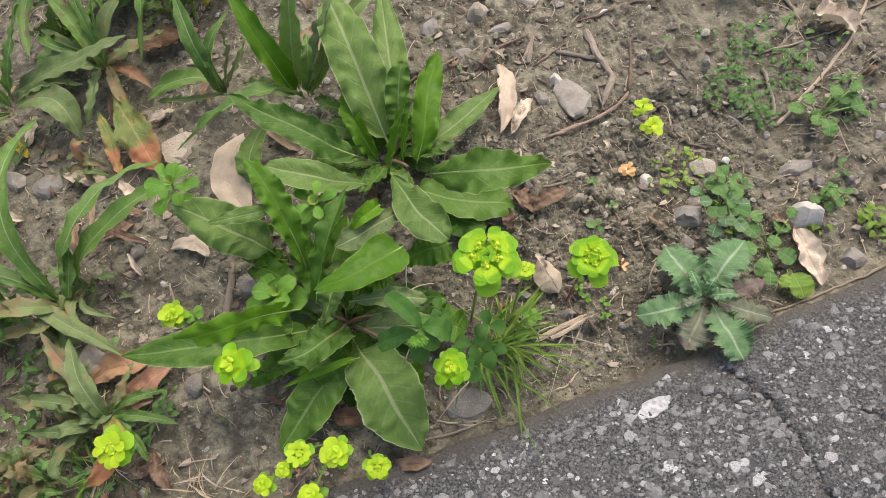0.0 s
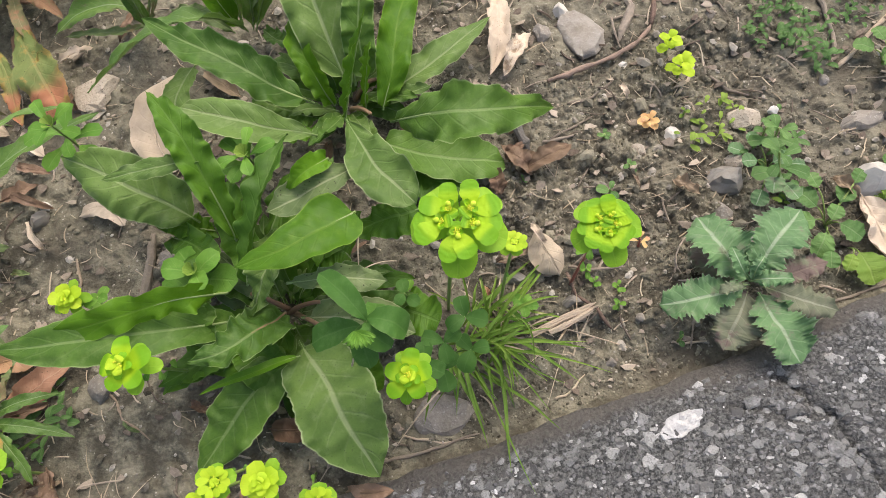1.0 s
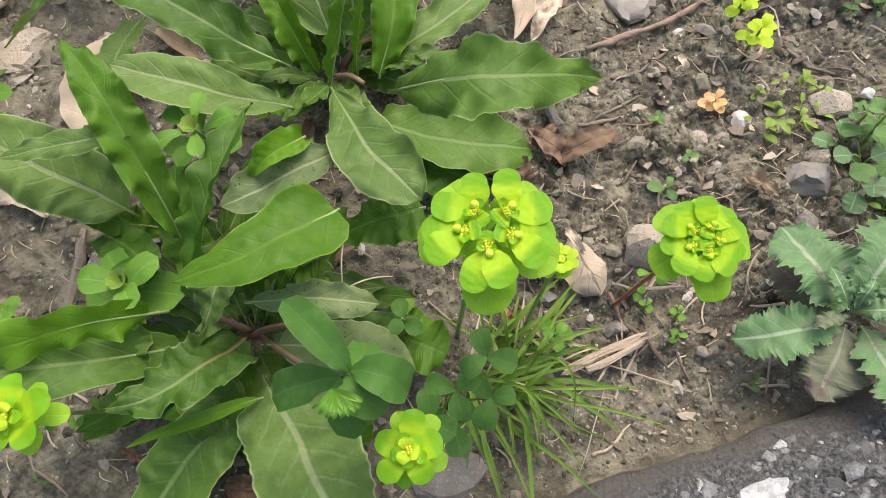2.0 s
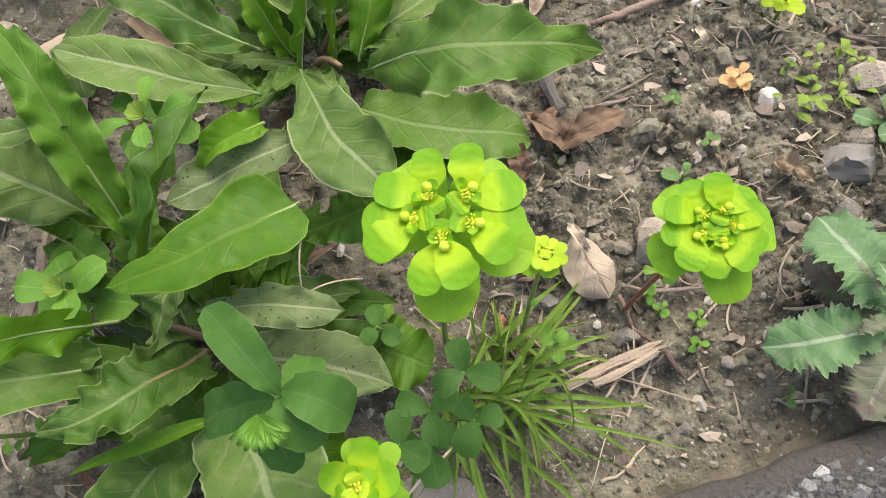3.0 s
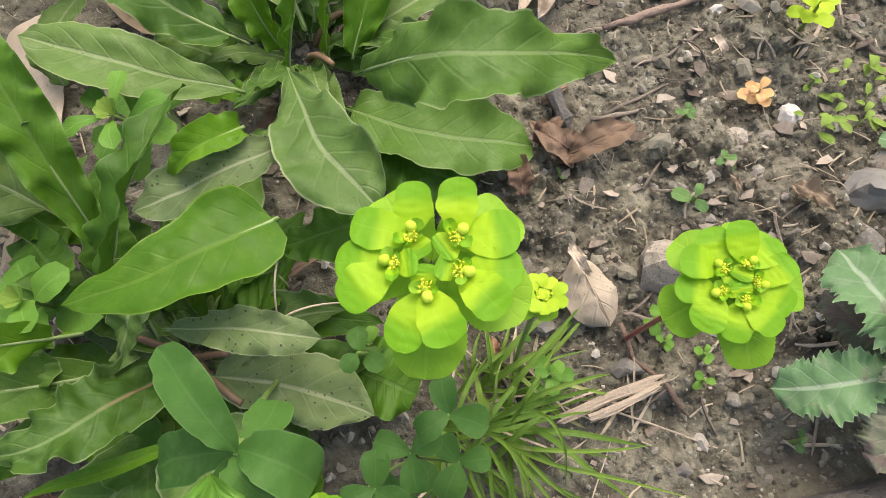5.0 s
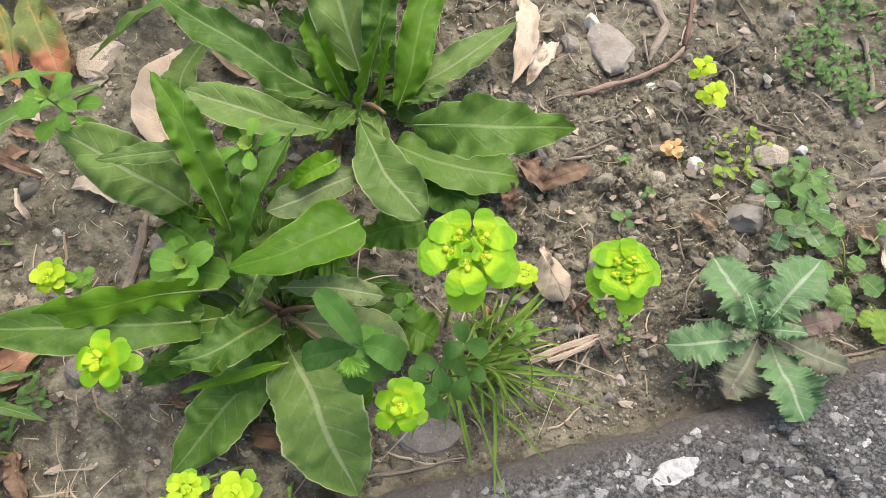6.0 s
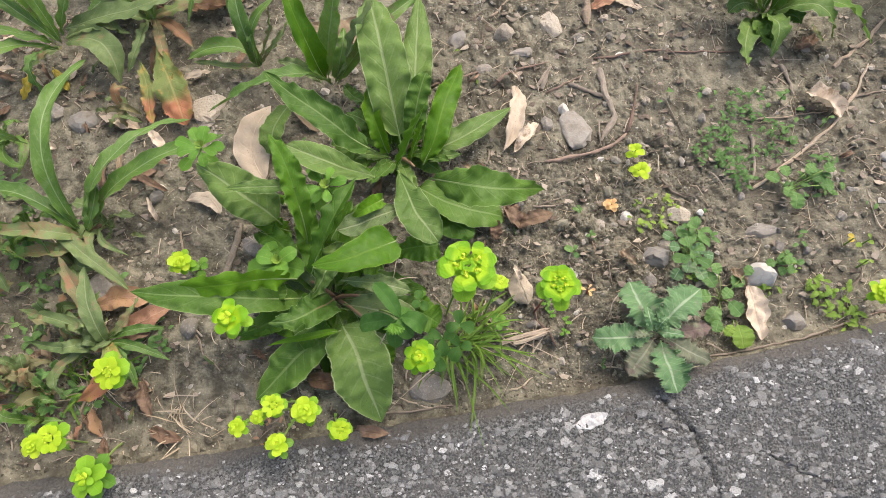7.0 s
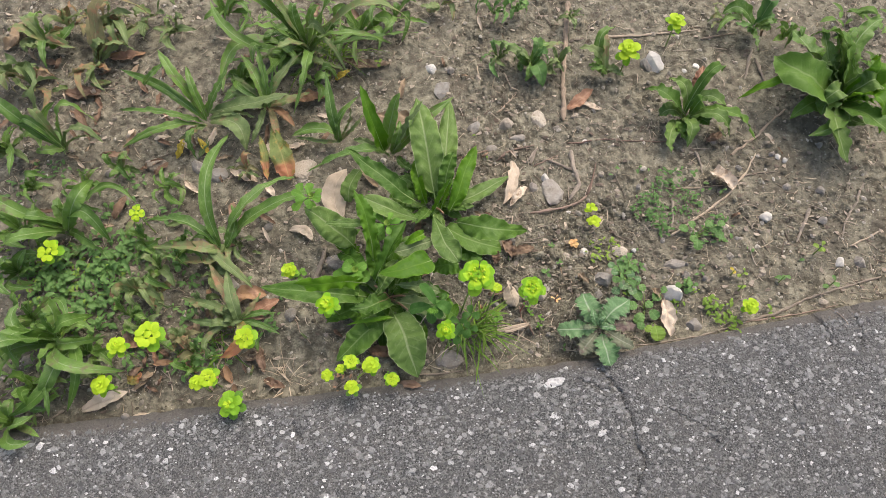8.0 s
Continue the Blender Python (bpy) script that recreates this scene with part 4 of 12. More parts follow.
        if fine:
            g = radians(a + rng.uniform(-40, 40))
            w = cup_at + radius * (0.10 * (math.cos(g) * ex + math.sin(g) * ey) + 0.04 * ez)
            v, f = ball(w, (0.070 * radius, 0.070 * radius, 0.074 * radius), 9, 14, 0.10, i)
            part("capsule", mesh_of("capsule", local(ob, v), f), CAPSULE, cup)
            for j in range(10):
                g = radians(a + 180) + rng.uniform(-1.6, 1.6)
                n = radius * rng.uniform(0.0, 0.09)
                q = cup_at + n * (math.cos(g) * ex + math.sin(g) * ey) + ez * radius * 0.02
                e = q + ez * radius * rng.uniform(0.05, 0.09) + (math.cos(g) * ex + math.sin(g) * ey) * radius * 0.02
                v, f = tube([q, (q + e) / 2, e, e + ez * 0.010 * radius], [0.006 * radius, 0.006 * radius, 0.014 * radius, 0.006 * radius], 5)
                part("stamen", mesh_of("stamen", local(ob, v), f), GLAND, cup)
    return ob


def shoot(x, y, top, radius, count, material, label, shape="spoon", seed=0, wide=0.5, name="leafy_shoot", rise=0.25, bud=True, red=False, turn=None, pitch=137.5):
    """A young leafy shoot: leaves in a spiral up a thin stem, smaller towards the tip."""
    rng = random.Random(seed)
    ob = plant(name, x, y, label)
    foot, tip = np.array(ob.location), np.array(top, float)
    pts, _ = bent(foot, (foot + tip) / 2, tip, 8)
    v, f = tube(pts, [0.0013 - 0.00009 * i for i in range(8)], 6)
    part("stem", mesh_of("stem", local(ob, v), f), STEM_RED if red else STEM, ob)
    start = rng.uniform(0, 360) if turn is None else turn
    for i in range(count):
        s = 1 - 0.55 * (1 - i / max(count - 1, 1))
        p = pts[min(7, int(s * 7.99))]
        a = radians(start + i * pitch + rng.uniform(-12, 12))
        n = radius * (1.05 - 0.45 * i / count) * rng.uniform(0.88, 1.08)
        go = np.array([math.cos(a), math.sin(a), 0])
        up = np.array([0, 0, 1.0])
        k = rise + 0.35 * i / count
        leaf(ob, p, p + go * n * 0.5 + up * n * (0.32 * k + 0.10), p + go * n + up * n * k * 0.5, n * wide, material, shape, seed=rng.randrange(999), wave=0.02 * n, waves=2, nu=10, nv=4, rib=0.0)
    if bud:
        for i in range(7):
            a = radians(start + i * 137.5)
            n = radius * 0.30
            go = np.array([math.cos(a), math.sin(a), 0])
            leaf(ob, tip, tip + go * n * 0.35 + [0, 0, n * 0.5], tip + go * n * 0.6 + [0, 0, n * 0.8], n * 0.5, WEED_LIGHT, "spoon", seed=i, nu=7, nv=4)
    return ob


def clover(x, y, heads, radius, material, label, seed=0, name="clover"):
    """Leaves of three round leaflets on thin stalks from one crown."""
    rng = random.Random(seed)
    ob = plant(name, x, y, label, "clover")
    foot = np.array(ob.location)
    for hx, hy, hz in heads:
        tip = np.array([hx, hy, hz])
        pts, _ = bent(foot, (foot + tip) / 2 + np.array([0, 0, 0.3 * hz]), tip, 7)
        v, f = tube(pts, [0.0007] * 7, 5)
        stalk = part("stalk", mesh_of("stalk", local(ob, v), f), STEM, ob)
        start = rng.uniform(0, 360)
        for j in range(3):
            a = radians(start + 120 * j + rng.uniform(-8, 8))
            n = radius * rng.uniform(0.85, 1.1)
            go = np.array([math.cos(a), math.sin(a), 0])
            leaf(ob, tip, tip + go * n * 0.55 + [0, 0, n * 0.14], tip + go * n + [0, 0, n * rng.uniform(-0.1, 0.12)], n * 0.85, material, "bract", seed=rng.randrange(999), fold=0.2, nu=8, nv=4, name="leaflet")
    return ob


def scalloped_weed(x, y, leaves, material, label, seed=0):
    """Single rounded, scalloped leaves on thin stalks. leaves: rows of (x, y, height, radius)."""
    rng = random.Random(seed)
    ob = plant("round_leaved_weed", x, y, label)
    foot = np.array(ob.location) + np.array([0, 0, 0.003])
    for lx, ly, lz, r in leaves:
        c = np.array([lx, ly, support_z(lx, ly) + lz])
        go = c - foot
        go[2] = 0
        go = go / max(np.linalg.norm(go), 1e-6)
        near, far = c - go * r, c + go * r + np.array([0, 0, rng.uniform(-0.3, 0.2) * r])
        pts, _ = bent(foot, (foot + near) / 2 + np.array([0, 0, 0.3 * lz]), near, 6)
        v, f = tube(pts, [0.0006] * 6, 5)
        part("stalk", mesh_of("stalk", local(ob, v), f), STEM, ob)
        leaf(ob, near, c + np.array([0, 0, 0.16 * r]), far, 1.9 * r * rng.uniform(0.9, 1.1), material, "round", seed=rng.randrange(999), wave=0.06 * r, waves=4, fold=0.12, teeth=0.13, tooth=9, nu=28, nv=8, crisp=0.06)
    return ob


def rosette(name, x, y, tips, material, label, shape="lance", category="weed", wave=0.002, fold=0.25, rib=0.0011, nu=20, nv=6, base_z=0.012, seed=0, rib_material=None, extra=0.6, broad=0.92, fall=0.75, rolls=45, twists=90, **shaping):
    """Leaves from one crown. tips: rows of (x, y, z of the tip, width, rise of the bow)."""
    ob = plant(name, x, y, label, category)
    rng = random.Random(seed)
    tips = list(tips)
    reach = sum(math.hypot(t[0] - x, t[1] - y) for t in tips) / len(tips)
    for i in range(int(extra * len(tips))):
        t, a = tips[i], rng.uniform(0, 6.28)
        n = reach * rng.uniform(0.45, 0.85)
        tips.append((x + n * math.cos(a), y + n * math.sin(a), rng.uniform(0.15, 0.6) * n, t[3] * rng.uniform(0.7, 1.0), 0.12 * n))
    for i, (tx, ty, tz, w, bow) in enumerate(tips):
        look_of = material[i % len(material)] if isinstance(material, tuple) else material
        p0 = np.array([x, y, support_z(x, y) + base_z]) + np.array([rng.gauss(0, 0.003), rng.gauss(0, 0.003), 0])
        p2 = np.array([tx, ty, max(tz * fall, support_z(tx, ty) + 0.003)])
        side = np.cross(p2 - p0, [0, 0, 1]) * rng.uniform(-0.36, 0.36)
        mid = (p0 + p2) / 2 + np.array([0, 0, bow * rng.uniform(0.4, 3.4)]) + side
        p2 = p0 + (p2 - p0) * rng.uniform(0.86, 1.04)
        leaf(ob, p0, mid, p2, w * broad * rng.uniform(0.68, 1.0), look_of, shape, rib=rib, rib_material=rib_material, wave=wave, fold=fold, nu=nu, nv=nv, seed=rng.randrange(9999), roll=rng.uniform(-rolls, rolls), twist=rng.uniform(-twists, twists), **shaping)
    return ob


def stalk(plant_ob, p0, p1, thick, material=None):
    pts, _ = bent(p0, (np.array(p0) + np.array(p1)) / 2 + np.array([0, 0, 0.006]), p1, 8)
    v, f = tube(pts, [thick * (1 - 0.05 * i) for i in range(8)], 6)
    part("stalk", mesh_of("stalk", local(plant_ob, v), f), material or RIB_BROWN, plant_ob)


def fill_leaves(plant_ob, count, reach, materials, seed=0, low=0.006, high=0.04, shape="eared", wide=0.36):
    """Short lower leaves all round a crown, under the long ones."""
    rng = random.Random(seed)
    x, y = plant_ob.location[0], plant_ob.location[1]
    for i in range(count):
        a = 2.4 * i + rng.uniform(-0.3, 0.3)
        n = reach * rng.uniform(0.45, 1.0)
        go = np.array([math.cos(a), math.sin(a), 0])
        p0 = np.array([x, y, support_z(x, y) + 0.006]) + go * 0.008
        p2 = p0 + go * n
        p2[2] = support_z(p2[0], p2[1]) + rng.uniform(low, high)
        leaf(plant_ob, p0, (p0 + p2) / 2 + np.array([0, 0, 0.10 * n]) + np.cross(go, [0, 0, 1]) * n * rng.uniform(-0.1, 0.1), p2, n * wide * rng.uniform(0.8, 1.2), materials[i % len(materials)], shape,
             rib=0.0011, wave=0.05 * n, waves=4, roll=rng.uniform(-20, 20), twist=rng.uniform(-30, 30), seed=rng.randrange(9999), nu=30)


def greenery(name, spots, size, height, material, label, seed=0, count=60, shape="oval", category="weed", wide=0.5):
    """A low tangle of small leaves that nobody could count, in patches (x, y, radius)."""
    rng = random.Random(seed)
    verts, faces, uvs = [], [], []
    for x, y, r in spots:
        for _ in range(int(count * (r / 0.03) ** 2)):
            a, d = rng.uniform(0, 6.28), r * math.sqrt(rng.random())
            px, py = x + d * math.cos(a), y + d * math.sin(a)
            h = rng.random() ** 1.4 * height * (1.1 - d / (1.3 * r))
            p = np.array([px, py, support_z(px, py) + 0.002 + h])
            b, n = rng.uniform(0, 6.28), size * rng.uniform(0.6, 1.25)
            go = np.array([math.cos(b), math.sin(b), 0])
            v, f, u = blade(p, p + go * n * 0.5 + [0, 0, n * 0.2], p + go * n + [0, 0, n * rng.uniform(-0.15, 0.3)], n * wide, shape, nu=6, nv=2, fold=0.25, seed=rng.randrange(999))
            k = len(verts)
            verts.extend(v)
            faces.extend([tuple(i + k for i in q) for q in f])
            uvs.extend(u)
            if rng.random() < 0.3:
                foot = np.array([px - go[0] * h * 0.5, py - go[1] * h * 0.5, support_z(px, py)])
                v, f = tube([foot, (foot + p) / 2, p], [0.0005, 0.0004, 0.0003], 4)
                k = len(verts)
                verts.extend(v)
                faces.extend([tuple(i + k for i in q) for q in f])
                uvs.extend([(0.5, 0.5)] * len(v))
    me = mesh_of(name, verts, faces, uvs)
    me.materials.append(material)
    return tagged(new(name, me), label, category, kind="stuff")


def grass_tuft(x, y, count, long, spread_by, label, seed=0, toward=None, dry=0.12, name="grass_tuft"):
    rng = random.Random(seed)
    for material, share, tag in ((GRASS, 1 - dry, label), (STRAW, dry, "dry straw-coloured blades among the grass")):
        verts, faces, uvs = [], [], []
        for _ in range(int(count * share)):
            a = rng.uniform(0, 6.28) if toward is None else radians(rng.gauss(toward, 70))
            r0 = spread_by * 0.35 * math.sqrt(rng.random())
            q = rng.uniform(0, 6.28)
            bx, by = x + r0 * math.cos(q), y + r0 * math.sin(q)
            n = long * rng.uniform(0.45, 1.1)
            go = np.array([math.cos(a), math.sin(a), 0])
            flat = rng.uniform(0.45, 1.0)
            p0 = np.array([bx, by, support_z(bx, by) - 0.001])
            p1 = p0 + go * n * 0.45 * flat + [0, 0, n * rng.uniform(0.25, 0.45) * (1.25 - 0.7 * flat)]
            e = p0 + go * n * flat
            p2 = np.array([e[0], e[1], max(support_z(e[0], e[1]) + 0.003, p0[2] + n * rng.uniform(0.0, 0.5) * (1.1 - flat))])
            v, f, u = blade(p0, p1, p2, rng.uniform(0.0016, 0.0036) * (1.0 if material is GRASS else 0.5), "strap", nu=9, nv=2, fold=0.35, roll=rng.uniform(-30, 30), twist=rng.uniform(-60, 60), seed=rng.randrange(999))
            k = len(verts)
            verts.extend(v)
            faces.extend([tuple(i + k for i in z) for z in f])
            uvs.extend(u)
        if verts:
            me = mesh_of(name, verts, faces, uvs)
            me.materials.append(material)
            tagged(new(name if material is GRASS else "dry_grass", me), tag, "grass", kind="stuff")


CRUST = plain_material("white_crust", (0.40, 0.39, 0.38), (0.84, 0.83, 0.81), 0.85, 140, 1.0, 0.0015)
BRACT_LOW = leaf_material("lower_bract", (0.170, 0.380, 0.020), (0.290, 0.510, 0.035), (0.40, 0.58, 0.09), 6, 0.5, 0.34, 0.18, 0.0, 0.1, relief=0.2)

build_ground()
road = build_road()
build_chips(road)
build_grit()


# ---- the dock with upright leaves ----
dock_a = plant('dock_plant', 0.015, 0.435, 'dock with long wavy green leaves standing up from one crown', 'dock')
leaf(dock_a, (0.021, 0.435, 0.030), (0.010, 0.504, 0.085), (-0.007, 0.590, 0.085), 0.0588, DOCK_PALE, 'eared', rib=0.0016, nu=60, nv=12, wave=0.0042, waves=6, fold=0.14, seed=2)
leaf(dock_a, (0.026, 0.439, 0.030), (0.038, 0.514, 0.060), (0.047, 0.610, 0.050), 0.0383, DOCK_PALE, 'ribbon', rib=0.0016, nu=60, nv=12, wave=0.0032, waves=5, fold=0.14, seed=3)
leaf(dock_a, (0.006, 0.433, 0.020), (-0.003, 0.451, 0.055), (-0.009, 0.501, 0.055), 0.0224, DOCK_FRESH, 'ribbon', rib=0.0016, nu=60, nv=12, wave=0.003, fold=0.35, roll=15, seed=4)
leaf(dock_a, (0.043, 0.413, 0.030), (0.065, 0.457, 0.050), (0.090, 0.534, 0.030), 0.0280, DOCK_FRESH, 'ribbon', rib=0.0016, nu=60, nv=12, wave=0.004, fold=0.3, roll=-12, seed=5)
leaf(dock_a, (0.029, 0.421, 0.020), (0.038, 0.427, 0.060), (0.047, 0.437, 0.080), 0.0115, DOCK_FRESH, 'ribbon', rib=0.0016, nu=60, nv=12, wave=0.002, fold=0.4, roll=10, seed=6)
leaf(dock_a, (0.043, 0.422, 0.030), (0.087, 0.444, 0.030), (0.142, 0.482, 0.018), 0.0289, DOCK_PALE, 'ribbon', rib=0.0016, nu=60, nv=12, wave=0.0018, fold=0.12, seed=7)
leaf(dock_a, (0.049, 0.383, 0.060), (0.099, 0.348, 0.112), (0.160, 0.364, 0.062), 0.0380, DOCK, 'eared', rib=0.0016, nu=60, nv=12, wave=0.0048, waves=5, fold=0.06, roll=-6, seed=8)
leaf(dock_a, (0.018, 0.393, 0.060), (0.037, 0.338, 0.088), (0.056, 0.305, 0.086), 0.0350, DOCK_PALE, 'tongue', rib=0.0016, nu=60, nv=12, wave=0.0032, waves=3, fold=0.12, crisp=0.035, seed=9)
leaf(dock_a, (0.016, 0.399, 0.050), (0.029, 0.409, 0.085), (0.051, 0.433, 0.120), 0.0149, DOCK_FRESH, 'ribbon', rib=0.0016, nu=60, nv=12, wave=0.002, fold=0.5, roll=30, seed=10)
leaf(dock_a, (-0.006, 0.392, 0.050), (-0.046, 0.397, 0.078), (-0.087, 0.410, 0.094), 0.0297, DOCK_PALE, 'tongue', rib=0.0016, nu=60, nv=12, wave=0.0014, roll=8, crisp=0.02, seed=11)
leaf(dock_a, (-0.006, 0.426, 0.040), (-0.052, 0.445, 0.082), (-0.114, 0.500, 0.085), 0.0338, DOCK, 'eared', rib=0.0016, nu=60, nv=12, wave=0.0048, waves=6, seed=12)
leaf(dock_a, (0.028, 0.398, 0.015), (0.078, 0.369, 0.02), (0.124, 0.359, 0.006), 0.0385, DOCK, 'dock', wave=0.0023, rib=0.0016, nu=52, seed=13)
leaf(dock_a, (0.028, 0.401, 0.01), (0.06, 0.362, 0.015), (0.093, 0.341, 0.01), 0.0376, DOCK_DEEP, 'dock', wave=0.0034, rib=0.0016, nu=52, seed=14)
leaf(dock_a, (-0.006, 0.424, 0.02), (-0.029, 0.426, 0.04), (-0.047, 0.437, 0.05), 0.0269, DOCK, 'dock', wave=0.0034, rib=0.0016, nu=52, seed=15)
leaf(dock_a, (-0.002, 0.41, 0.02), (-0.013, 0.405, 0.03), (-0.035, 0.405, 0.03), 0.014, DOCK_FRESH, 'dock', wave=0.0023, rib=0.0016, fold=0.5, nu=52, seed=16)
leaf(dock_a, (0.035, 0.436, 0.03), (0.04, 0.458, 0.07), (0.052, 0.485, 0.09), 0.0262, DOCK, 'dock', wave=0.0034, rib=0.0016, roll=-20, nu=52, seed=17)

# ---- the dock that sprawls beside it ----
dock_b = plant('dock_plant', -0.056, 0.28, 'sprawling dock with broad dull green leaves and brown stalks', 'dock')
leaf(dock_b, (-0.073, 0.325, 0.050), (-0.075, 0.365, 0.105), (-0.097, 0.409, 0.120), 0.0271, DOCK_DEEP, 'ribbon', rib=0.0016, nu=60, nv=12, wave=0.0048, waves=6, fold=0.3, roll=-18, seed=18)
leaf(dock_b, (-0.069, 0.291, 0.050), (-0.046, 0.326, 0.085), (-0.019, 0.377, 0.085), 0.0256, DOCK_DEEP, 'ribbon', rib=0.0016, nu=60, nv=12, wave=0.0034, waves=4, fold=0.4, roll=22, seed=19)
leaf(dock_b, (0.017, 0.309, 0.088), (-0.018, 0.291, 0.104), (-0.059, 0.285, 0.100), 0.0376, DOCK_FRESH, 'heart', rib=0.0016, nu=60, nv=12, wave=0.0012, waves=2, fold=0.06, roll=-6, crisp=0.02, seed=20)
leaf(dock_b, (0.028, 0.353, 0.070), (-0.005, 0.331, 0.088), (-0.038, 0.321, 0.090), 0.0249, DOCK_SPOTTED, 'tongue', rib=0.0016, nu=60, nv=12, wave=0.0019, seed=21)
leaf(dock_b, (0.005, 0.352, 0.085), (-0.009, 0.338, 0.098), (-0.024, 0.333, 0.090), 0.0177, DOCK_FRESH, 'heart', rib=0.0016, nu=60, nv=12, wave=0.0025, waves=2, fold=0.45, roll=20, seed=22)
leaf(dock_b, (0.056, 0.313, 0.060), (0.031, 0.310, 0.062), (0.001, 0.311, 0.050), 0.0325, DOCK_DEEP, 'heart', rib=0.0016, nu=60, nv=12, wave=0.0045, waves=4, seed=23)
leaf(dock_b, (-0.037, 0.279, 0.070), (0.001, 0.269, 0.084), (0.028, 0.262, 0.080), 0.0179, DOCK_SPOTTED, 'tongue', rib=0.0016, nu=60, nv=12, wave=0.0022, seed=24)
leaf(dock_b, (-0.041, 0.267, 0.028), (0.006, 0.253, 0.037), (0.035, 0.237, 0.035), 0.0338, DOCK_SPOTTED, 'eared', rib=0.0016, nu=60, nv=12, wave=0.0014, crisp=0.05, seed=25)
leaf(dock_b, (-0.050, 0.271, 0.035), (-0.068, 0.246, 0.075), (-0.101, 0.240, 0.080), 0.0372, DOCK, 'heart', rib=0.0022, nu=60, nv=12, wave=0.0062, waves=5, rib_material=RIB_BROWN, fold=0.2, crumple=0.25, crisp=0.09, seed=26)
leaf(dock_b, (-0.034, 0.315, 0.075), (-0.052, 0.289, 0.066), (-0.067, 0.268, 0.050), 0.0291, DOCK_PALE, 'heart', rib=0.0016, nu=60, nv=12, wave=0.0056, waves=3, crumple=0.35, seed=27)
leaf(dock_b, (-0.102, 0.295, 0.05), (-0.105, 0.276, 0.055), (-0.102, 0.259, 0.045), 0.0267, DOCK, 'broad', wave=0.0037, waves=3, rib=0.0016, seed=28)
leaf(dock_b, (-0.084, 0.263, 0.02), (-0.071, 0.238, 0.03), (-0.055, 0.223, 0.02), 0.0344, DOCK_DEEP, 'broad', wave=0.0037, waves=3, rib=0.0016, seed=29)
leaf(dock_b, (-0.032, 0.274, 0.015), (-0.014, 0.229, 0.02), (-0.003, 0.207, 0.015), 0.0439, DOCK_DEEP, 'broad', wave=0.0025, waves=3, rib=0.0016, seed=30)
leaf(dock_b, (0.019, 0.269, 0.015), (0.036, 0.254, 0.025), (0.051, 0.245, 0.02), 0.0347, DOCK_DEEP, 'broad', wave=0.0031, waves=3, rib=0.0016, seed=31)
leaf(dock_b, (-0.127, 0.348, 0.03), (-0.104, 0.328, 0.05), (-0.083, 0.308, 0.06), 0.0264, DOCK_DEEP, 'broad', wave=0.0037, waves=3, rib=0.0016, seed=32)
leaf(dock_b, (-0.002, 0.303, 0.02), (-0.008, 0.309, 0.03), (-0.028, 0.308, 0.03), 0.0368, DOCK_DEEP, 'broad', wave=0.0037, waves=3, rib=0.0016, seed=33)
leaf(dock_b, (-0.116, 0.396, 0.02), (-0.113, 0.382, 0.04), (-0.122, 0.388, 0.05), 0.0316, DOCK_DEEP, 'broad', wave=0.0037, waves=3, rib=0.0016, seed=34)
leaf(dock_b, (-0.044, 0.251, 0.030), (-0.024, 0.203, 0.040), (-0.007, 0.153, 0.018), 0.0575, DOCK_PALE, 'eared', rib=0.0016, nu=60, nv=12, wave=0.0034, waves=4, fold=0.08, crisp=0.06, seed=35)
leaf(dock_b, (-0.084, 0.275, 0.030), (-0.143, 0.265, 0.080), (-0.235, 0.280, 0.066), 0.0331, DOCK, 'ribbon', rib=0.0016, nu=60, nv=12, wave=0.0026, seed=36)
leaf(dock_b, (-0.083, 0.289, 0.05), (-0.119, 0.277, 0.09), (-0.197, 0.277, 0.07), 0.0218, DOCK_FRESH, 'dock', wave=0.0034, rib=0.0016, roll=45, nu=52, seed=37)
leaf(dock_b, (-0.056, 0.245, 0.025), (-0.086, 0.215, 0.030), (-0.128, 0.180, 0.014), 0.0444, DOCK, 'eared', rib=0.0016, nu=60, nv=12, wave=0.003, waves=4, seed=38)
leaf(dock_b, (-0.101, 0.350, 0.040), (-0.131, 0.370, 0.075), (-0.175, 0.399, 0.085), 0.0466, DOCK_PALE, 'eared', rib=0.0016, nu=60, nv=12, wave=0.0036, waves=5, roll=6, seed=39)
leaf(dock_b, (-0.071, 0.364, 0.100), (-0.103, 0.362, 0.105), (-0.141, 0.366, 0.098), 0.0154, DOCK_PALE, 'ribbon', rib=0.0016, nu=60, nv=12, wave=0.0012, seed=40)
leaf(dock_b, (-0.097, 0.504, 0.02), (-0.114, 0.465, 0.03), (-0.119, 0.441, 0.015), 0.0268, DOCK_PALE, 'dock', wave=0.0016, rib=0.0016, nu=52, seed=41)
leaf(dock_b, (-0.064, 0.288, 0.02), (-0.07, 0.328, 0.05), (-0.074, 0.371, 0.05), 0.0272, DOCK_DEEP, 'dock', wave=0.0034, rib=0.0016, nu=52, seed=42)
leaf(dock_b, (-0.095, 0.349, 0.02), (-0.108, 0.348, 0.04), (-0.133, 0.362, 0.04), 0.0233, DOCK_FRESH, 'dock', wave=0.0042, rib=0.0016, nu=52, seed=43)
leaf(dock_b, (-0.055, 0.272, 0.02), (-0.071, 0.247, 0.02), (-0.116, 0.253, 0.02), 0.0239, DOCK_DEEP, 'dock', wave=0.0042, rib=0.0016, nu=52, seed=44)
leaf(dock_b, (-0.042, 0.238, 0.04), (-0.07, 0.231, 0.055), (-0.11, 0.226, 0.045), 0.008, DOCK_FRESH, 'lance', rib=0.0009, fold=0.4, nu=52, seed=45)
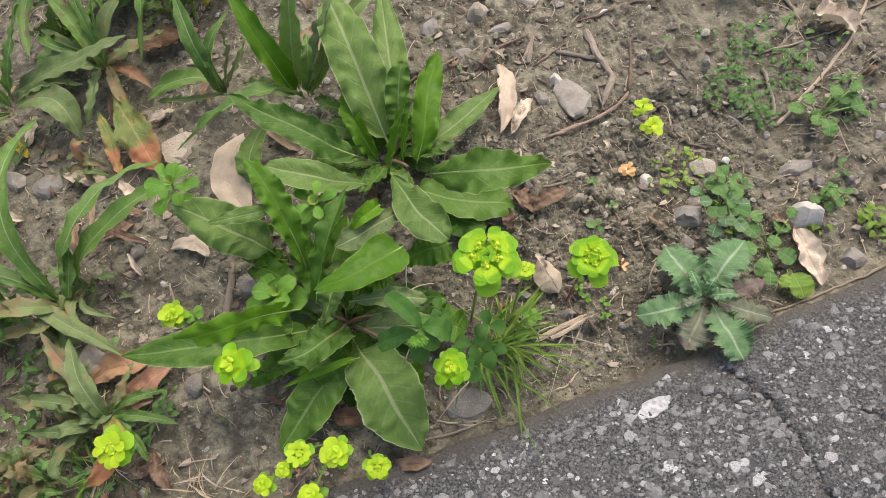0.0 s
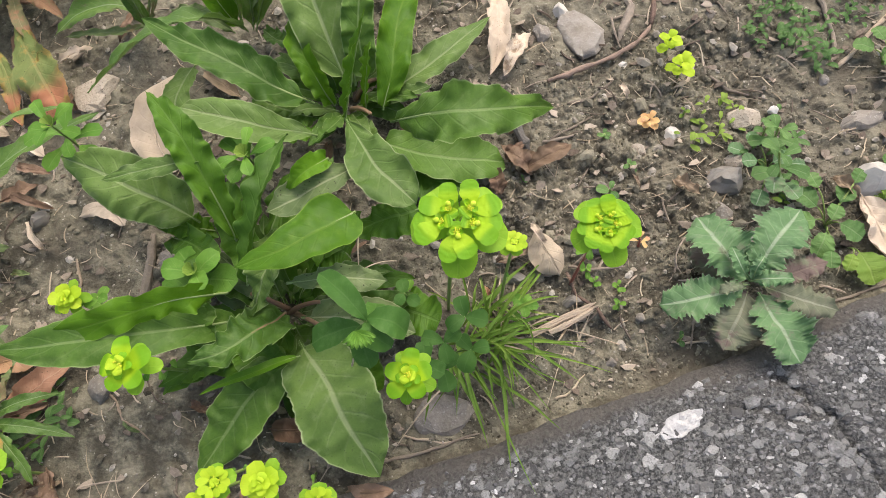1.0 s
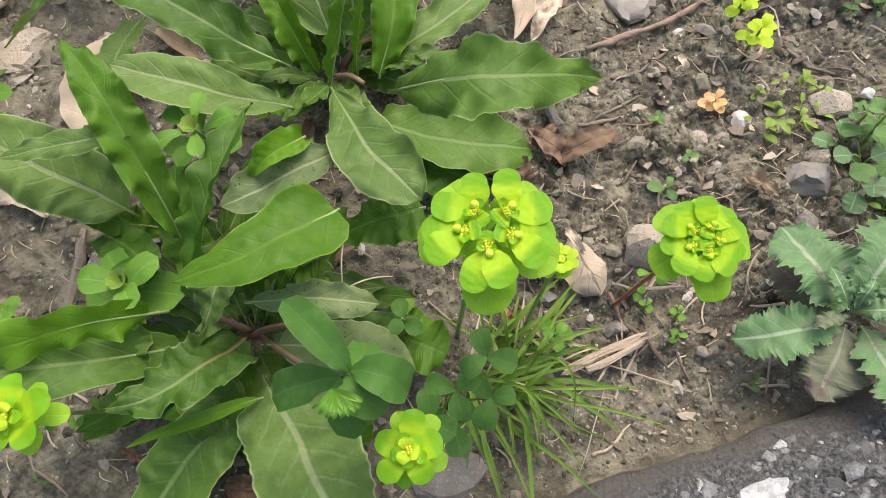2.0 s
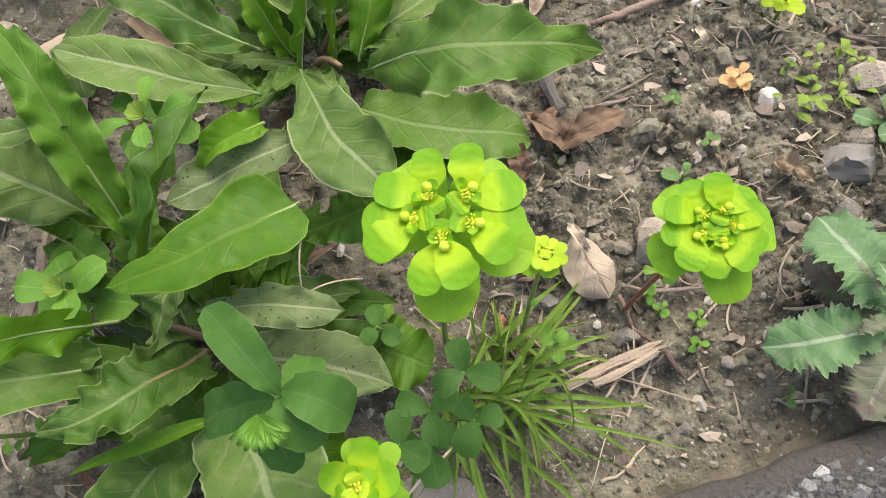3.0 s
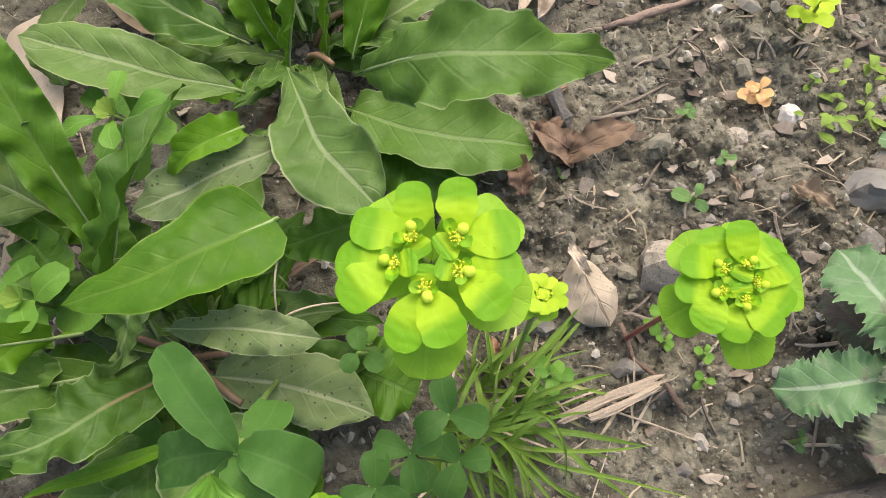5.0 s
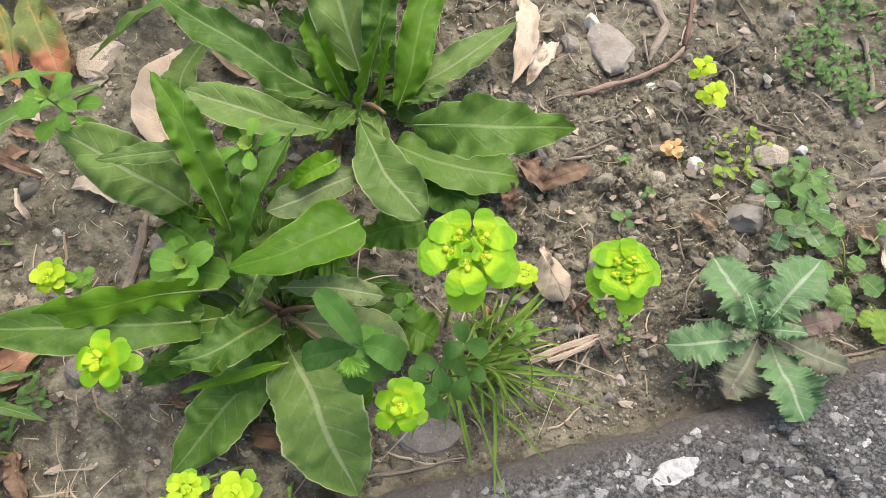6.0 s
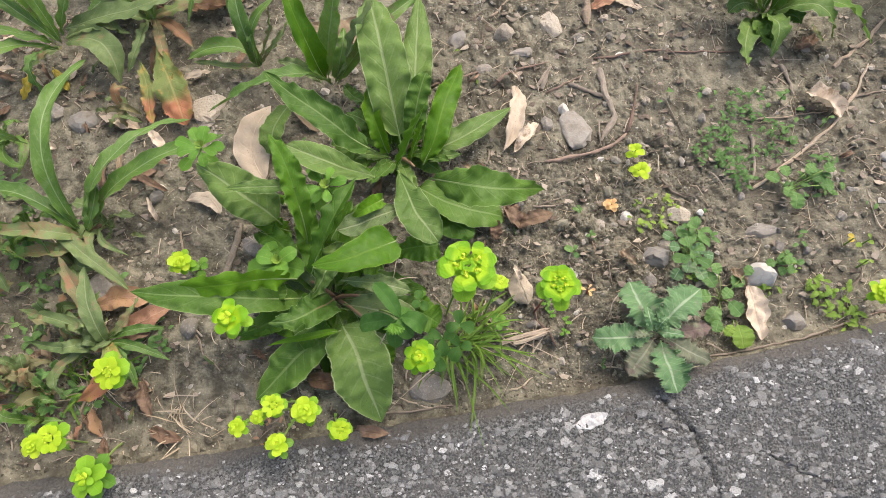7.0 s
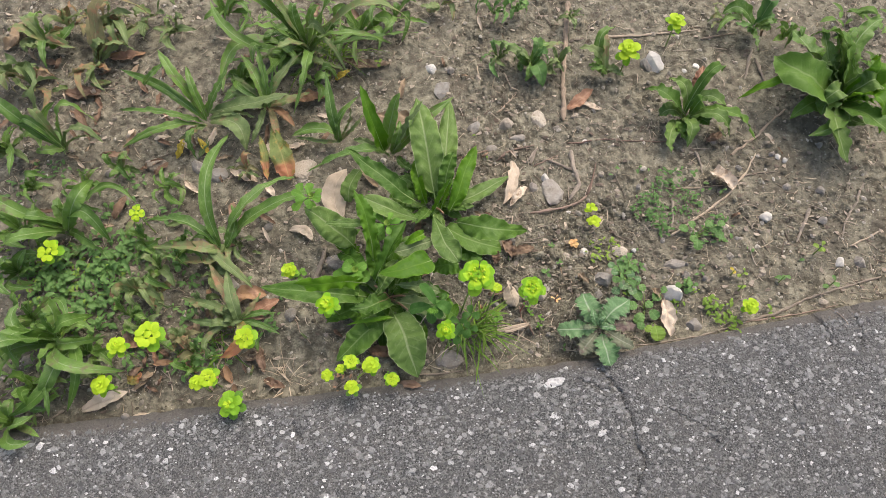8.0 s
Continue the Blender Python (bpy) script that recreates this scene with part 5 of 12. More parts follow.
fill_leaves(dock_b, 18, 0.090, (DOCK_DEEP, DOCK_SPOTTED, DOCK, DOCK_DEEP), seed=3)
fill_leaves(dock_b, 14, 0.11, (DOCK, DOCK_DEEP, DOCK_PALE), seed=13, low=0.010, high=0.035, wide=0.34)
fill_leaves(dock_a, 11, 0.075, (DOCK_PALE, DOCK), seed=14, low=0.012, high=0.05, wide=0.30)
fill_leaves(dock_a, 12, 0.07, (DOCK_DEEP, DOCK), seed=4)
stalk(dock_b, (-0.053, 0.28, 0.012), (-0.072, 0.29, 0.035), 0.0022)
stalk(dock_b, (-0.049, 0.276, 0.012), (-0.021, 0.251, 0.035), 0.0022)
stalk(dock_b, (-0.057, 0.277, 0.012), (-0.068, 0.258, 0.035), 0.0022)
stalk(dock_b, (-0.053, 0.277, 0.012), (-0.025, 0.273, 0.035), 0.0022)
stalk(dock_a, (0.022, 0.438, 0.012), (0.043, 0.437, 0.035), 0.0022)
stalk(dock_a, (0.017, 0.43, 0.012), (0.034, 0.408, 0.035), 0.0022)

# ---- young leafy shoots among the docks ----
shoot(-0.209, 0.459, (-0.155, 0.395, 0.125), 0.0269, 12, BRACT_GREEN, 'fresh light green leafy shoot beside the dock', rise=0.3, bud=True, seed=46)
shoot(-0.065, 0.405, (-0.049, 0.368, 0.085), 0.0291, 12, BRACT_GREEN, 'fresh light green shoot between dock leaves', rise=0.35, seed=47)
shoot(-0.114, 0.315, (-0.096, 0.301, 0.07), 0.0286, 7, BRACT_GREEN, 'light green shoot with rounded leaves over the dock', rise=0.2, wide=0.8, shape='round', seed=48)
sprig = plant('leafy_shoot', -0.012, 0.267, 'tall shoot with blunt oblong leaves and a pleated bud', 'weed')
stalk(sprig, (-0.012, 0.267, 0), (0.022, 0.221, 0.15), 0.0014, STEM)
leaf(sprig, (0.022, 0.221, 0.15), (0.015, 0.234, 0.156), (0.002, 0.251, 0.15), 0.0145, CLOVER, 'bract', wave=0.0006, fold=0.2, nu=16, seed=49)
leaf(sprig, (0.022, 0.222, 0.15), (0.034, 0.217, 0.155), (0.04, 0.211, 0.145), 0.0163, CLOVER, 'bract', wave=0.0006, fold=0.2, nu=16, seed=50)
leaf(sprig, (0.021, 0.221, 0.148), (0.024, 0.214, 0.15), (0.031, 0.207, 0.14), 0.0137, CLOVER, 'bract', wave=0.0006, fold=0.2, nu=16, seed=51)
leaf(sprig, (0.017, 0.222, 0.14), (0, 0.224, 0.13), (-0.014, 0.223, 0.12), 0.0173, CLOVER, 'bract', wave=0.0006, fold=0.2, nu=16, seed=52)
leaf(sprig, (0.019, 0.224, 0.14), (0.024, 0.229, 0.135), (0.025, 0.236, 0.125), 0.0126, CLOVER, 'bract', wave=0.0006, fold=0.2, nu=16, seed=53)
leaf(sprig, (0.019, 0.221, 0.145), (0.017, 0.212, 0.14), (0.017, 0.201, 0.13), 0.0145, CLOVER, 'bract', wave=0.0006, fold=0.2, nu=16, seed=54)
leaf(sprig, (0.015, 0.217, 0.15), (0.014, 0.212, 0.158), (0.009, 0.211, 0.156), 0.0028, BRACT_GREEN, 'oval', fold=0.5, nu=10, nv=4, seed=55)
leaf(sprig, (0.015, 0.217, 0.15), (0.015, 0.211, 0.158), (0.011, 0.209, 0.156), 0.0028, BRACT_GREEN, 'oval', fold=0.5, nu=10, nv=4, seed=56)
leaf(sprig, (0.015, 0.217, 0.15), (0.016, 0.21, 0.158), (0.013, 0.207, 0.156), 0.0028, BRACT_GREEN, 'oval', fold=0.5, nu=10, nv=4, seed=57)
leaf(sprig, (0.015, 0.217, 0.15), (0.017, 0.21, 0.158), (0.016, 0.206, 0.156), 0.0028, BRACT_GREEN, 'oval', fold=0.5, nu=10, nv=4, seed=58)
leaf(sprig, (0.015, 0.217, 0.15), (0.019, 0.209, 0.158), (0.018, 0.206, 0.156), 0.0028, BRACT_GREEN, 'oval', fold=0.5, nu=10, nv=4, seed=59)
leaf(sprig, (0.015, 0.217, 0.15), (0.02, 0.21, 0.158), (0.021, 0.206, 0.156), 0.0028, BRACT_GREEN, 'oval', fold=0.5, nu=10, nv=4, seed=60)
leaf(sprig, (0.015, 0.217, 0.15), (0.022, 0.21, 0.158), (0.023, 0.207, 0.156), 0.0028, BRACT_GREEN, 'oval', fold=0.5, nu=10, nv=4, seed=61)
leaf(sprig, (0.015, 0.217, 0.15), (0.022, 0.211, 0.158), (0.025, 0.208, 0.156), 0.0028, BRACT_GREEN, 'oval', fold=0.5, nu=10, nv=4, seed=62)
leaf(sprig, (0.015, 0.217, 0.15), (0.023, 0.212, 0.158), (0.026, 0.21, 0.156), 0.0028, BRACT_GREEN, 'oval', fold=0.5, nu=10, nv=4, seed=63)
shoot(0.033, 0.269, (0.034, 0.261, 0.05), 0.0129, 4, CLOVER, 'small round-leaved shoot under the spurge', rise=0.1, wide=0.9, shape='round', bud=False, seed=64)
shoot(-0.2, 0.319, (-0.184, 0.315, 0.03), 0.0133, 5, BRACT_GREEN, 'small pale shoot with round leaves', rise=0.1, wide=0.8, shape='round', bud=False, seed=65)
clover(0.044, 0.22, [(0.054, 0.218, 0.075), (0.07, 0.228, 0.085), (0.04, 0.208, 0.075), (0.069, 0.213, 0.06), (0.05, 0.205, 0.06)], 0.0136, CLOVER, 'clover with rounded toothed leaflets beside the grass', seed=66)

# ---- sun spurges ----
MAIN_HEAD = [
    (27.1, 0.44, 8.1, 1.08, 60.1, 0.99),
    (112.1, 0.33, 90.1, 0.93, 143.1, 0.93),
    (178.1, 0.37, 171.1, 1.0, 199.1, 1.02),
    (259.1, 0.33, 243.1, 1.03, 279.1, 0.95),
    (331.1, 0.41, 345.1, 1.06, 316.1, 1.03),
]
spurge((0.058, 0.258), (0.0768, 0.2562, 0.167), 0.0212, 50, 'sun spurge with a large lime green flower head', fine=True, lean=(0.02, -0.1), stem_leaves=3, plan=MAIN_HEAD, seed=67)
spurge((0.096, 0.255), (0.106, 0.255, 0.12), 0.008, 60, 'small lime green side head of sun spurge', stem_leaves=1, seed=68)
spurge((0.149, 0.258), (0.1505, 0.2420, 0.151), 0.0160, 54, 'sun spurge with a compact lime green flower head', fine=True, lean=(0.05, -0.12), red=True, stem_leaves=3, seed=69)
spurge((0.04, 0.204), (0.035, 0.194, 0.126), 0.0146, 75, 'sun spurge with an open five-lobed lime head', fine=True, lean=(0, -0.1), stem_leaves=2, simple=True, seed=70)
spurge((-0.121, 0.251), (-0.131, 0.241, 0.1), 0.0183, 20, 'sun spurge with lime bracts over dock leaves', fine=True, lean=(-0.1, -0.05), simple=True, seed=71)
spurge((-0.115, 0.173), (-0.135, 0.153, 0.05), 0.0091, 0, 'low lime green sun spurge at the asphalt edge', simple=True, seed=72)
spurge((-0.095, 0.175), (-0.115, 0.16, 0.055), 0.0075, 40, 'low lime green sun spurge at the asphalt edge', simple=True, seed=73)
spurge((-0.089, 0.181), (-0.099, 0.169, 0.06), 0.0107, 10, 'low lime green sun spurge at the asphalt edge', seed=74)
spurge((-0.081, 0.175), (-0.071, 0.163, 0.06), 0.0135, 25, 'low lime green sun spurge at the asphalt edge', simple=True, seed=75)
spurge((-0.089, 0.172), (-0.099, 0.137, 0.045), 0.0116, 50, 'low lime green sun spurge at the asphalt edge', low=BRACT_GREEN, simple=True, seed=76)
spurge((-0.057, 0.168), (-0.042, 0.146, 0.045), 0.0108, 5, 'low lime green sun spurge at the asphalt edge', seed=77)
spurge((-0.201, 0.315), (-0.201, 0.315, 0.04), 0.0123, 30, 'small sun spurge on bare soil', simple=True, seed=78)
spurge((-0.254, 0.208), (-0.254, 0.208, 0.053), 0.0166, 15, 'sun spurge with a rounded lime head', seed=79)
spurge((-0.303, 0.152), (-0.303, 0.152, 0.05), 0.0152, 35, 'sun spurge beside fallen leaves', seed=80)
spurge((-0.32, 0.146), (-0.32, 0.146, 0.045), 0.0112, 5, 'sun spurge beside fallen leaves', simple=True, seed=81)
spurge((-0.268, 0.152), (-0.273, 0.117, 0.034), 0.0193, 20, 'sun spurge with greener leaves at the asphalt edge', low=BRACT_GREEN, bracts=BRACT_LOW, simple=True, seed=82)
spurge((-0.373, 0.202), (-0.373, 0.202, 0.1), 0.0201, 12, 'sun spurge with a full lime flower head', seed=83)
spurge((-0.428, 0.194), (-0.428, 0.194, 0.075), 0.015, 50, 'smaller sun spurge with a lime head', simple=True, seed=84)
spurge((-0.453, 0.144), (-0.453, 0.144, 0.05), 0.0151, 22, 'sun spurge over a pale fallen leaf', simple=True, seed=85)
spurge((-0.438, 0.406), (-0.438, 0.406, 0.062), 0.0122, 0, 'small yellow-green sun spurge on soil', rays=4, seed=86)
spurge((0.355, 0.705), (0.355, 0.705, 0.05), 0.0213, 10, 'sun spurge beside a narrow-leaved weed', simple=True, seed=87)
spurge((0.446, 0.764), (0.446, 0.764, 0.05), 0.0167, 40, 'sun spurge on bare soil', simple=True, seed=88)
spurge((0.495, 0.255), (0.495, 0.255, 0.015), 0.0128, 10, 'small lime sun spurge at the asphalt edge', stem_leaves=2, simple=True, seed=89)
shoot(0.276, 0.431, (0.265, 0.414, 0.035), 0.0112, 8, BRACT_YOUNG, 'tiny lime green spurge seedling on bare soil', wide=0.75, shape='round', rise=0.3, bud=False, seed=90)
shoot(0.278, 0.406, (0.268, 0.393, 0.032), 0.0126, 9, BRACT_YOUNG, 'tiny lime green spurge seedling on bare soil', wide=0.75, shape='round', rise=0.3, bud=False, seed=91)
spurge((-0.575, 0.354), (-0.575, 0.354, 0.04), 0.0191, 5, 'yellow-green spurge in the weeds', rays=4, seed=92)

# ---- narrow-leaved weeds ----
fresh = plant('narrow_leaved_weed', -0.140, 0.559, 'tuft of narrow green leaves rising from the soil', 'weed')
leaf(fresh, (-0.1366, 0.5549, 0.0140), (-0.1403, 0.5676, 0.0800), (-0.1525, 0.6349, 0.1000), 0.0187, NARROW, 'ribbon', rib=0.0010, wave=0.0022, waves=5, nu=30, nv=6, fold=0.3, roll=10, twist=30, crisp=0.06, seed=840)
leaf(fresh, (-0.1410, 0.5542, 0.0140), (-0.1320, 0.5626, 0.0700), (-0.0982, 0.5920, 0.0900), 0.0111, NARROW, 'ribbon', rib=0.0010, wave=0.0022, waves=5, nu=30, nv=6, fold=0.3, roll=-25, twist=30, crisp=0.06, seed=841)
leaf(fresh, (-0.1385, 0.5583, 0.0140), (-0.1690, 0.5688, 0.0350), (-0.2190, 0.5632, 0.0200), 0.0210, NARROW, 'ribbon', rib=0.0010, wave=0.0022, waves=5, nu=30, nv=6, fold=0.3, roll=5, twist=30, crisp=0.06, seed=842)
leaf(fresh, (-0.1378, 0.5529, 0.0140), (-0.1678, 0.5546, 0.0200), (-0.2167, 0.5664, 0.0120), 0.0095, NARROW_DULL, 'ribbon', rib=0.0010, wave=0.0022, waves=5, nu=30, nv=6, fold=0.3, roll=0, twist=30, crisp=0.06, seed=843)
leaf(fresh, (-0.1413, 0.5567, 0.0140), (-0.1165, 0.5623, 0.0600), (-0.1143, 0.5842, 0.0800), 0.0101, NARROW_DULL, 'ribbon', rib=0.0010, wave=0.0022, waves=5, nu=30, nv=6, fold=0.3, roll=20, twist=30, crisp=0.06, seed=844)
leaf(fresh, (-0.1368, 0.5565, 0.0140), (-0.1136, 0.5549, 0.0500), (-0.0895, 0.5746, 0.0700), 0.0080, NARROW_DULL, 'ribbon', rib=0.0010, wave=0.0022, waves=5, nu=30, nv=6, fold=0.3, roll=-10, twist=30, crisp=0.06, seed=845)
leaf(fresh, (-0.1399, 0.5530, 0.0140), (-0.1347, 0.5536, 0.0600), (-0.1405, 0.5825, 0.0700), 0.0090, NARROW, 'ribbon', rib=0.0010, wave=0.0022, waves=5, nu=30, nv=6, fold=0.3, roll=20, twist=30, crisp=0.06, seed=846)
olive = plant('dull_weed', -0.268, 0.629, 'dull olive weed with thin arching leaves', 'weed')
leaf(olive, (-0.2634, 0.6263, 0.0140), (-0.2964, 0.6511, 0.0300), (-0.3276, 0.6839, 0.0300), 0.0163, NARROW_DULL, 'ribbon', rib=0.0010, wave=0.0022, waves=5, nu=30, nv=6, fold=0.3, roll=10, twist=30, crisp=0.06, seed=860)
leaf(olive, (-0.2689, 0.6239, 0.0140), (-0.2752, 0.6517, 0.0500), (-0.3072, 0.7036, 0.0600), 0.0176, NARROW, 'ribbon', rib=0.0010, wave=0.0022, waves=5, nu=30, nv=6, fold=0.3, roll=-20, twist=30, crisp=0.06, seed=861)
leaf(olive, (-0.2667, 0.6303, 0.0140), (-0.2628, 0.6559, 0.0600), (-0.2751, 0.7079, 0.0800), 0.0143, NARROW, 'ribbon', rib=0.0010, wave=0.0022, waves=5, nu=30, nv=6, fold=0.3, roll=20, twist=30, crisp=0.06, seed=862)
leaf(olive, (-0.2644, 0.6232, 0.0140), (-0.2418, 0.6550, 0.0500), (-0.2022, 0.7059, 0.0600), 0.0144, NARROW_DULL, 'ribbon', rib=0.0010, wave=0.0022, waves=5, nu=30, nv=6, fold=0.3, roll=-10, twist=30, crisp=0.06, seed=863)
leaf(olive, (-0.2700, 0.6272, 0.0140), (-0.2712, 0.5854, 0.0300), (-0.2889, 0.5550, 0.0120), 0.0127, NARROW_DULL, 'ribbon', rib=0.0010, wave=0.0022, waves=5, nu=30, nv=6, fold=0.3, roll=0, twist=30, crisp=0.06, seed=864)
leaf(olive, (-0.2641, 0.6284, 0.0140), (-0.2499, 0.5897, 0.0250), (-0.2376, 0.5566, 0.0120), 0.0128, REDDISH, 'ribbon', rib=0.0010, wave=0.0022, waves=5, nu=30, nv=6, fold=0.3, roll=10, twist=30, crisp=0.06, seed=865)
leaf(olive, (-0.2672, 0.6227, 0.0140), (-0.2911, 0.6191, 0.0300), (-0.3333, 0.6217, 0.0150), 0.0177, NARROW_DULL, 'ribbon', rib=0.0010, wave=0.0022, waves=5, nu=30, nv=6, fold=0.3, roll=0, twist=30, crisp=0.06, seed=866)
leaf(olive, (-0.2685, 0.6299, 0.0140), (-0.2295, 0.6290, 0.0300), (-0.1943, 0.6512, 0.0200), 0.0178, NARROW_DULL, 'ribbon', rib=0.0010, wave=0.0022, waves=5, nu=30, nv=6, fold=0.3, roll=10, twist=30, crisp=0.06, seed=867)
leaf(olive, (-0.2635, 0.6249, 0.0140), (-0.2483, 0.6335, 0.0600), (-0.2431, 0.6650, 0.0800), 0.0110, NARROW, 'ribbon', rib=0.0010, wave=0.0022, waves=5, nu=30, nv=6, fold=0.3, roll=25, twist=30, crisp=0.06, seed=868)
leaf(olive, (-0.2696, 0.6250, 0.0140), (-0.2941, 0.6427, 0.0200), (-0.3466, 0.6586, 0.0120), 0.0197, NARROW_DULL, 'ribbon', rib=0.0010, wave=0.0022, waves=5, nu=30, nv=6, fold=0.3, roll=0, twist=30, crisp=0.06, seed=869)
leaf(olive, (-0.2656, 0.6299, 0.0140), (-0.2367, 0.6095, 0.0200), (-0.2176, 0.5869, 0.0100), 0.0146, REDDISH, 'ribbon', rib=0.0010, wave=0.0022, waves=5, nu=30, nv=6, fold=0.3, roll=0, twist=30, crisp=0.06, seed=870)
upright = plant('narrow_leaved_weed', -0.061, 0.536, 'tuft of upright fresh and dull green leaves', 'weed')
leaf(upright, (-0.06, 0.529, 0.015), (-0.074, 0.54, 0.08), (-0.092, 0.591, 0.12), 0.0281, DOCK_FRESH, 'lance', rib=0.0011, wave=0.002, fold=0.35, roll=-14.303271945041017, seed=94)
leaf(upright, (-0.059, 0.532, 0.015), (-0.048, 0.554, 0.08), (-0.03, 0.576, 0.12), 0.0218, NARROW, 'lance', rib=0.0011, wave=0.002, fold=0.35, roll=-12.090531395152603, seed=95)
leaf(upright, (-0.051, 0.53, 0.015), (-0.023, 0.533, 0.08), (0.005, 0.567, 0.11), 0.0215, NARROW_DULL, 'lance', rib=0.0011, wave=0.002, fold=0.35, roll=18.853544435656822, seed=96)
leaf(upright, (-0.054, 0.521, 0.02), (-0.099, 0.505, 0.065), (-0.186, 0.489, 0.03), 0.026, NARROW, 'lance', rib=0.0011, wave=0.002, fold=0.35, roll=-24.485043471894187, seed=97)
leaf(upright, (-0.043, 0.524, 0.015), (-0.026, 0.496, 0.03), (-0.009, 0.481, 0.04), 0.017, NARROW, 'lance', rib=0.0011, wave=0.002, fold=0.35, roll=6.006031557939238, seed=98)
leaf(upright, (-0.068, 0.531, 0.01), (-0.09, 0.541, 0.03), (-0.113, 0.548, 0.03), 0.0162, NARROW_DULL, 'lance', rib=0.0011, wave=0.002, fold=0.35, roll=13.71363160870768, seed=99)
leaf(upright, (-0.052, 0.53, 0.01), (-0.038, 0.533, 0.06), (-0.034, 0.558, 0.07), 0.0155, NARROW, 'lance', rib=0.0011, wave=0.002, fold=0.35, roll=-18.725935598003794, seed=100)
leaf(upright, (-0.05, 0.528, 0.01), (-0.002, 0.549, 0.07), (0.054, 0.594, 0.08), 0.0187, NARROW, 'lance', rib=0.0011, wave=0.002, fold=0.35, roll=-26.691202360015907, seed=101)
lax = plant('narrow_leaved_weed', -0.370, 0.598, 'lax tuft of long narrow green leaves, some crinkled', 'weed')
leaf(lax, (-0.3646, 0.5911, 0.0300), (-0.4140, 0.6210, 0.0700), (-0.5086, 0.6762, 0.0600), 0.0186, NARROW, 'ribbon', rib=0.0010, wave=0.0026, waves=6, nu=30, nv=6, fold=0.3, roll=20, twist=40, crisp=0.06, seed=830)
leaf(lax, (-0.3741, 0.6036, 0.0300), (-0.3887, 0.6231, 0.1000), (-0.4210, 0.6680, 0.1200), 0.0226, NARROW, 'ribbon', rib=0.0010, wave=0.0026, waves=6, nu=30, nv=6, fold=0.3, roll=-20, twist=40, crisp=0.06, seed=831)
leaf(lax, (-0.4070, 0.6526, 0.1100), (-0.4356, 0.6324, 0.1000), (-0.4631, 0.6426, 0.0600), 0.0106, NARROW, 'ribbon', rib=0.0010, wave=0.0026, waves=6, nu=30, nv=6, fold=0.3, roll=40, twist=40, crisp=0.06, seed=832)
leaf(lax, (-0.3655, 0.6053, 0.0200), (-0.3355, 0.6297, 0.0700), (-0.3023, 0.6832, 0.0900), 0.0202, NARROW, 'ribbon', rib=0.0010, wave=0.0026, waves=6, nu=30, nv=6, fold=0.3, roll=15, twist=40, crisp=0.06, seed=833)
leaf(lax, (-0.3634, 0.6147, 0.0200), (-0.2875, 0.6115, 0.0500), (-0.2215, 0.6275, 0.0500), 0.0252, NARROW_DULL, 'ribbon', rib=0.0010, wave=0.0026, waves=6, nu=30, nv=6, fold=0.3, roll=5, twist=40, crisp=0.06, seed=834)
leaf(lax, (-0.3707, 0.5942, 0.0200), (-0.4101, 0.5875, 0.0600), (-0.5100, 0.6124, 0.0350), 0.0155, NARROW, 'ribbon', rib=0.0010, wave=0.0026, waves=6, nu=30, nv=6, fold=0.3, roll=-20, twist=40, crisp=0.06, seed=835)
leaf(lax, (-0.3717, 0.5886, 0.0200), (-0.4208, 0.5642, 0.0550), (-0.5008, 0.5476, 0.0200), 0.0154, NARROW, 'ribbon', rib=0.0010, wave=0.0026, waves=6, nu=30, nv=6, fold=0.3, roll=10, twist=40, crisp=0.06, seed=836)
leaf(lax, (-0.3619, 0.5817, 0.0300), (-0.3811, 0.5528, 0.0450), (-0.3741, 0.5256, 0.0150), 0.0140, NARROW, 'ribbon', rib=0.0010, wave=0.0026, waves=6, nu=30, nv=6, fold=0.3, roll=-15, twist=40, crisp=0.06, seed=837)
leaf(lax, (-0.3595, 0.5956, 0.0200), (-0.3074, 0.5757, 0.0400), (-0.2956, 0.5406, 0.0120), 0.0330, NARROW_DULL, 'ribbon', rib=0.0010, wave=0.0026, waves=6, nu=30, nv=6, fold=0.3, roll=0, twist=40, crisp=0.06, seed=838)
leaf(lax, (-0.3652, 0.5958, 0.0200), (-0.3654, 0.6098, 0.0800), (-0.3794, 0.6502, 0.1000), 0.0168, NARROW, 'ribbon', rib=0.0010, wave=0.0026, waves=6, nu=30, nv=6, fold=0.3, roll=-30, twist=40, crisp=0.06, seed=839)
leaf(lax, (-0.3617, 0.6004, 0.0200), (-0.3177, 0.5992, 0.0400), (-0.2809, 0.5951, 0.0300), 0.0158, NARROW_DULL, 'ribbon', rib=0.0010, wave=0.0026, waves=6, nu=30, nv=6, fold=0.3, roll=20, twist=40, crisp=0.06, seed=840)
leaf(lax, (-0.3687, 0.5945, 0.0150), (-0.3768, 0.5730, 0.0300), (-0.4135, 0.5655, 0.0120), 0.0143, NARROW_DULL, 'ribbon', rib=0.0010, wave=0.0026, waves=6, nu=30, nv=6, fold=0.3, roll=0, twist=40, crisp=0.06, seed=841)
arched = plant('narrow_leaved_weed', -0.321, 0.364, 'sprawling weed with long arched green leaves', 'weed')
leaf(arched, (-0.313, 0.36, 0.015), (-0.326, 0.433, 0.09), (-0.311, 0.542, 0.06), 0.0209, NARROW, 'lance', rib=0.001, wave=0.002, fold=0.35, roll=-15.752144246577334, seed=103)
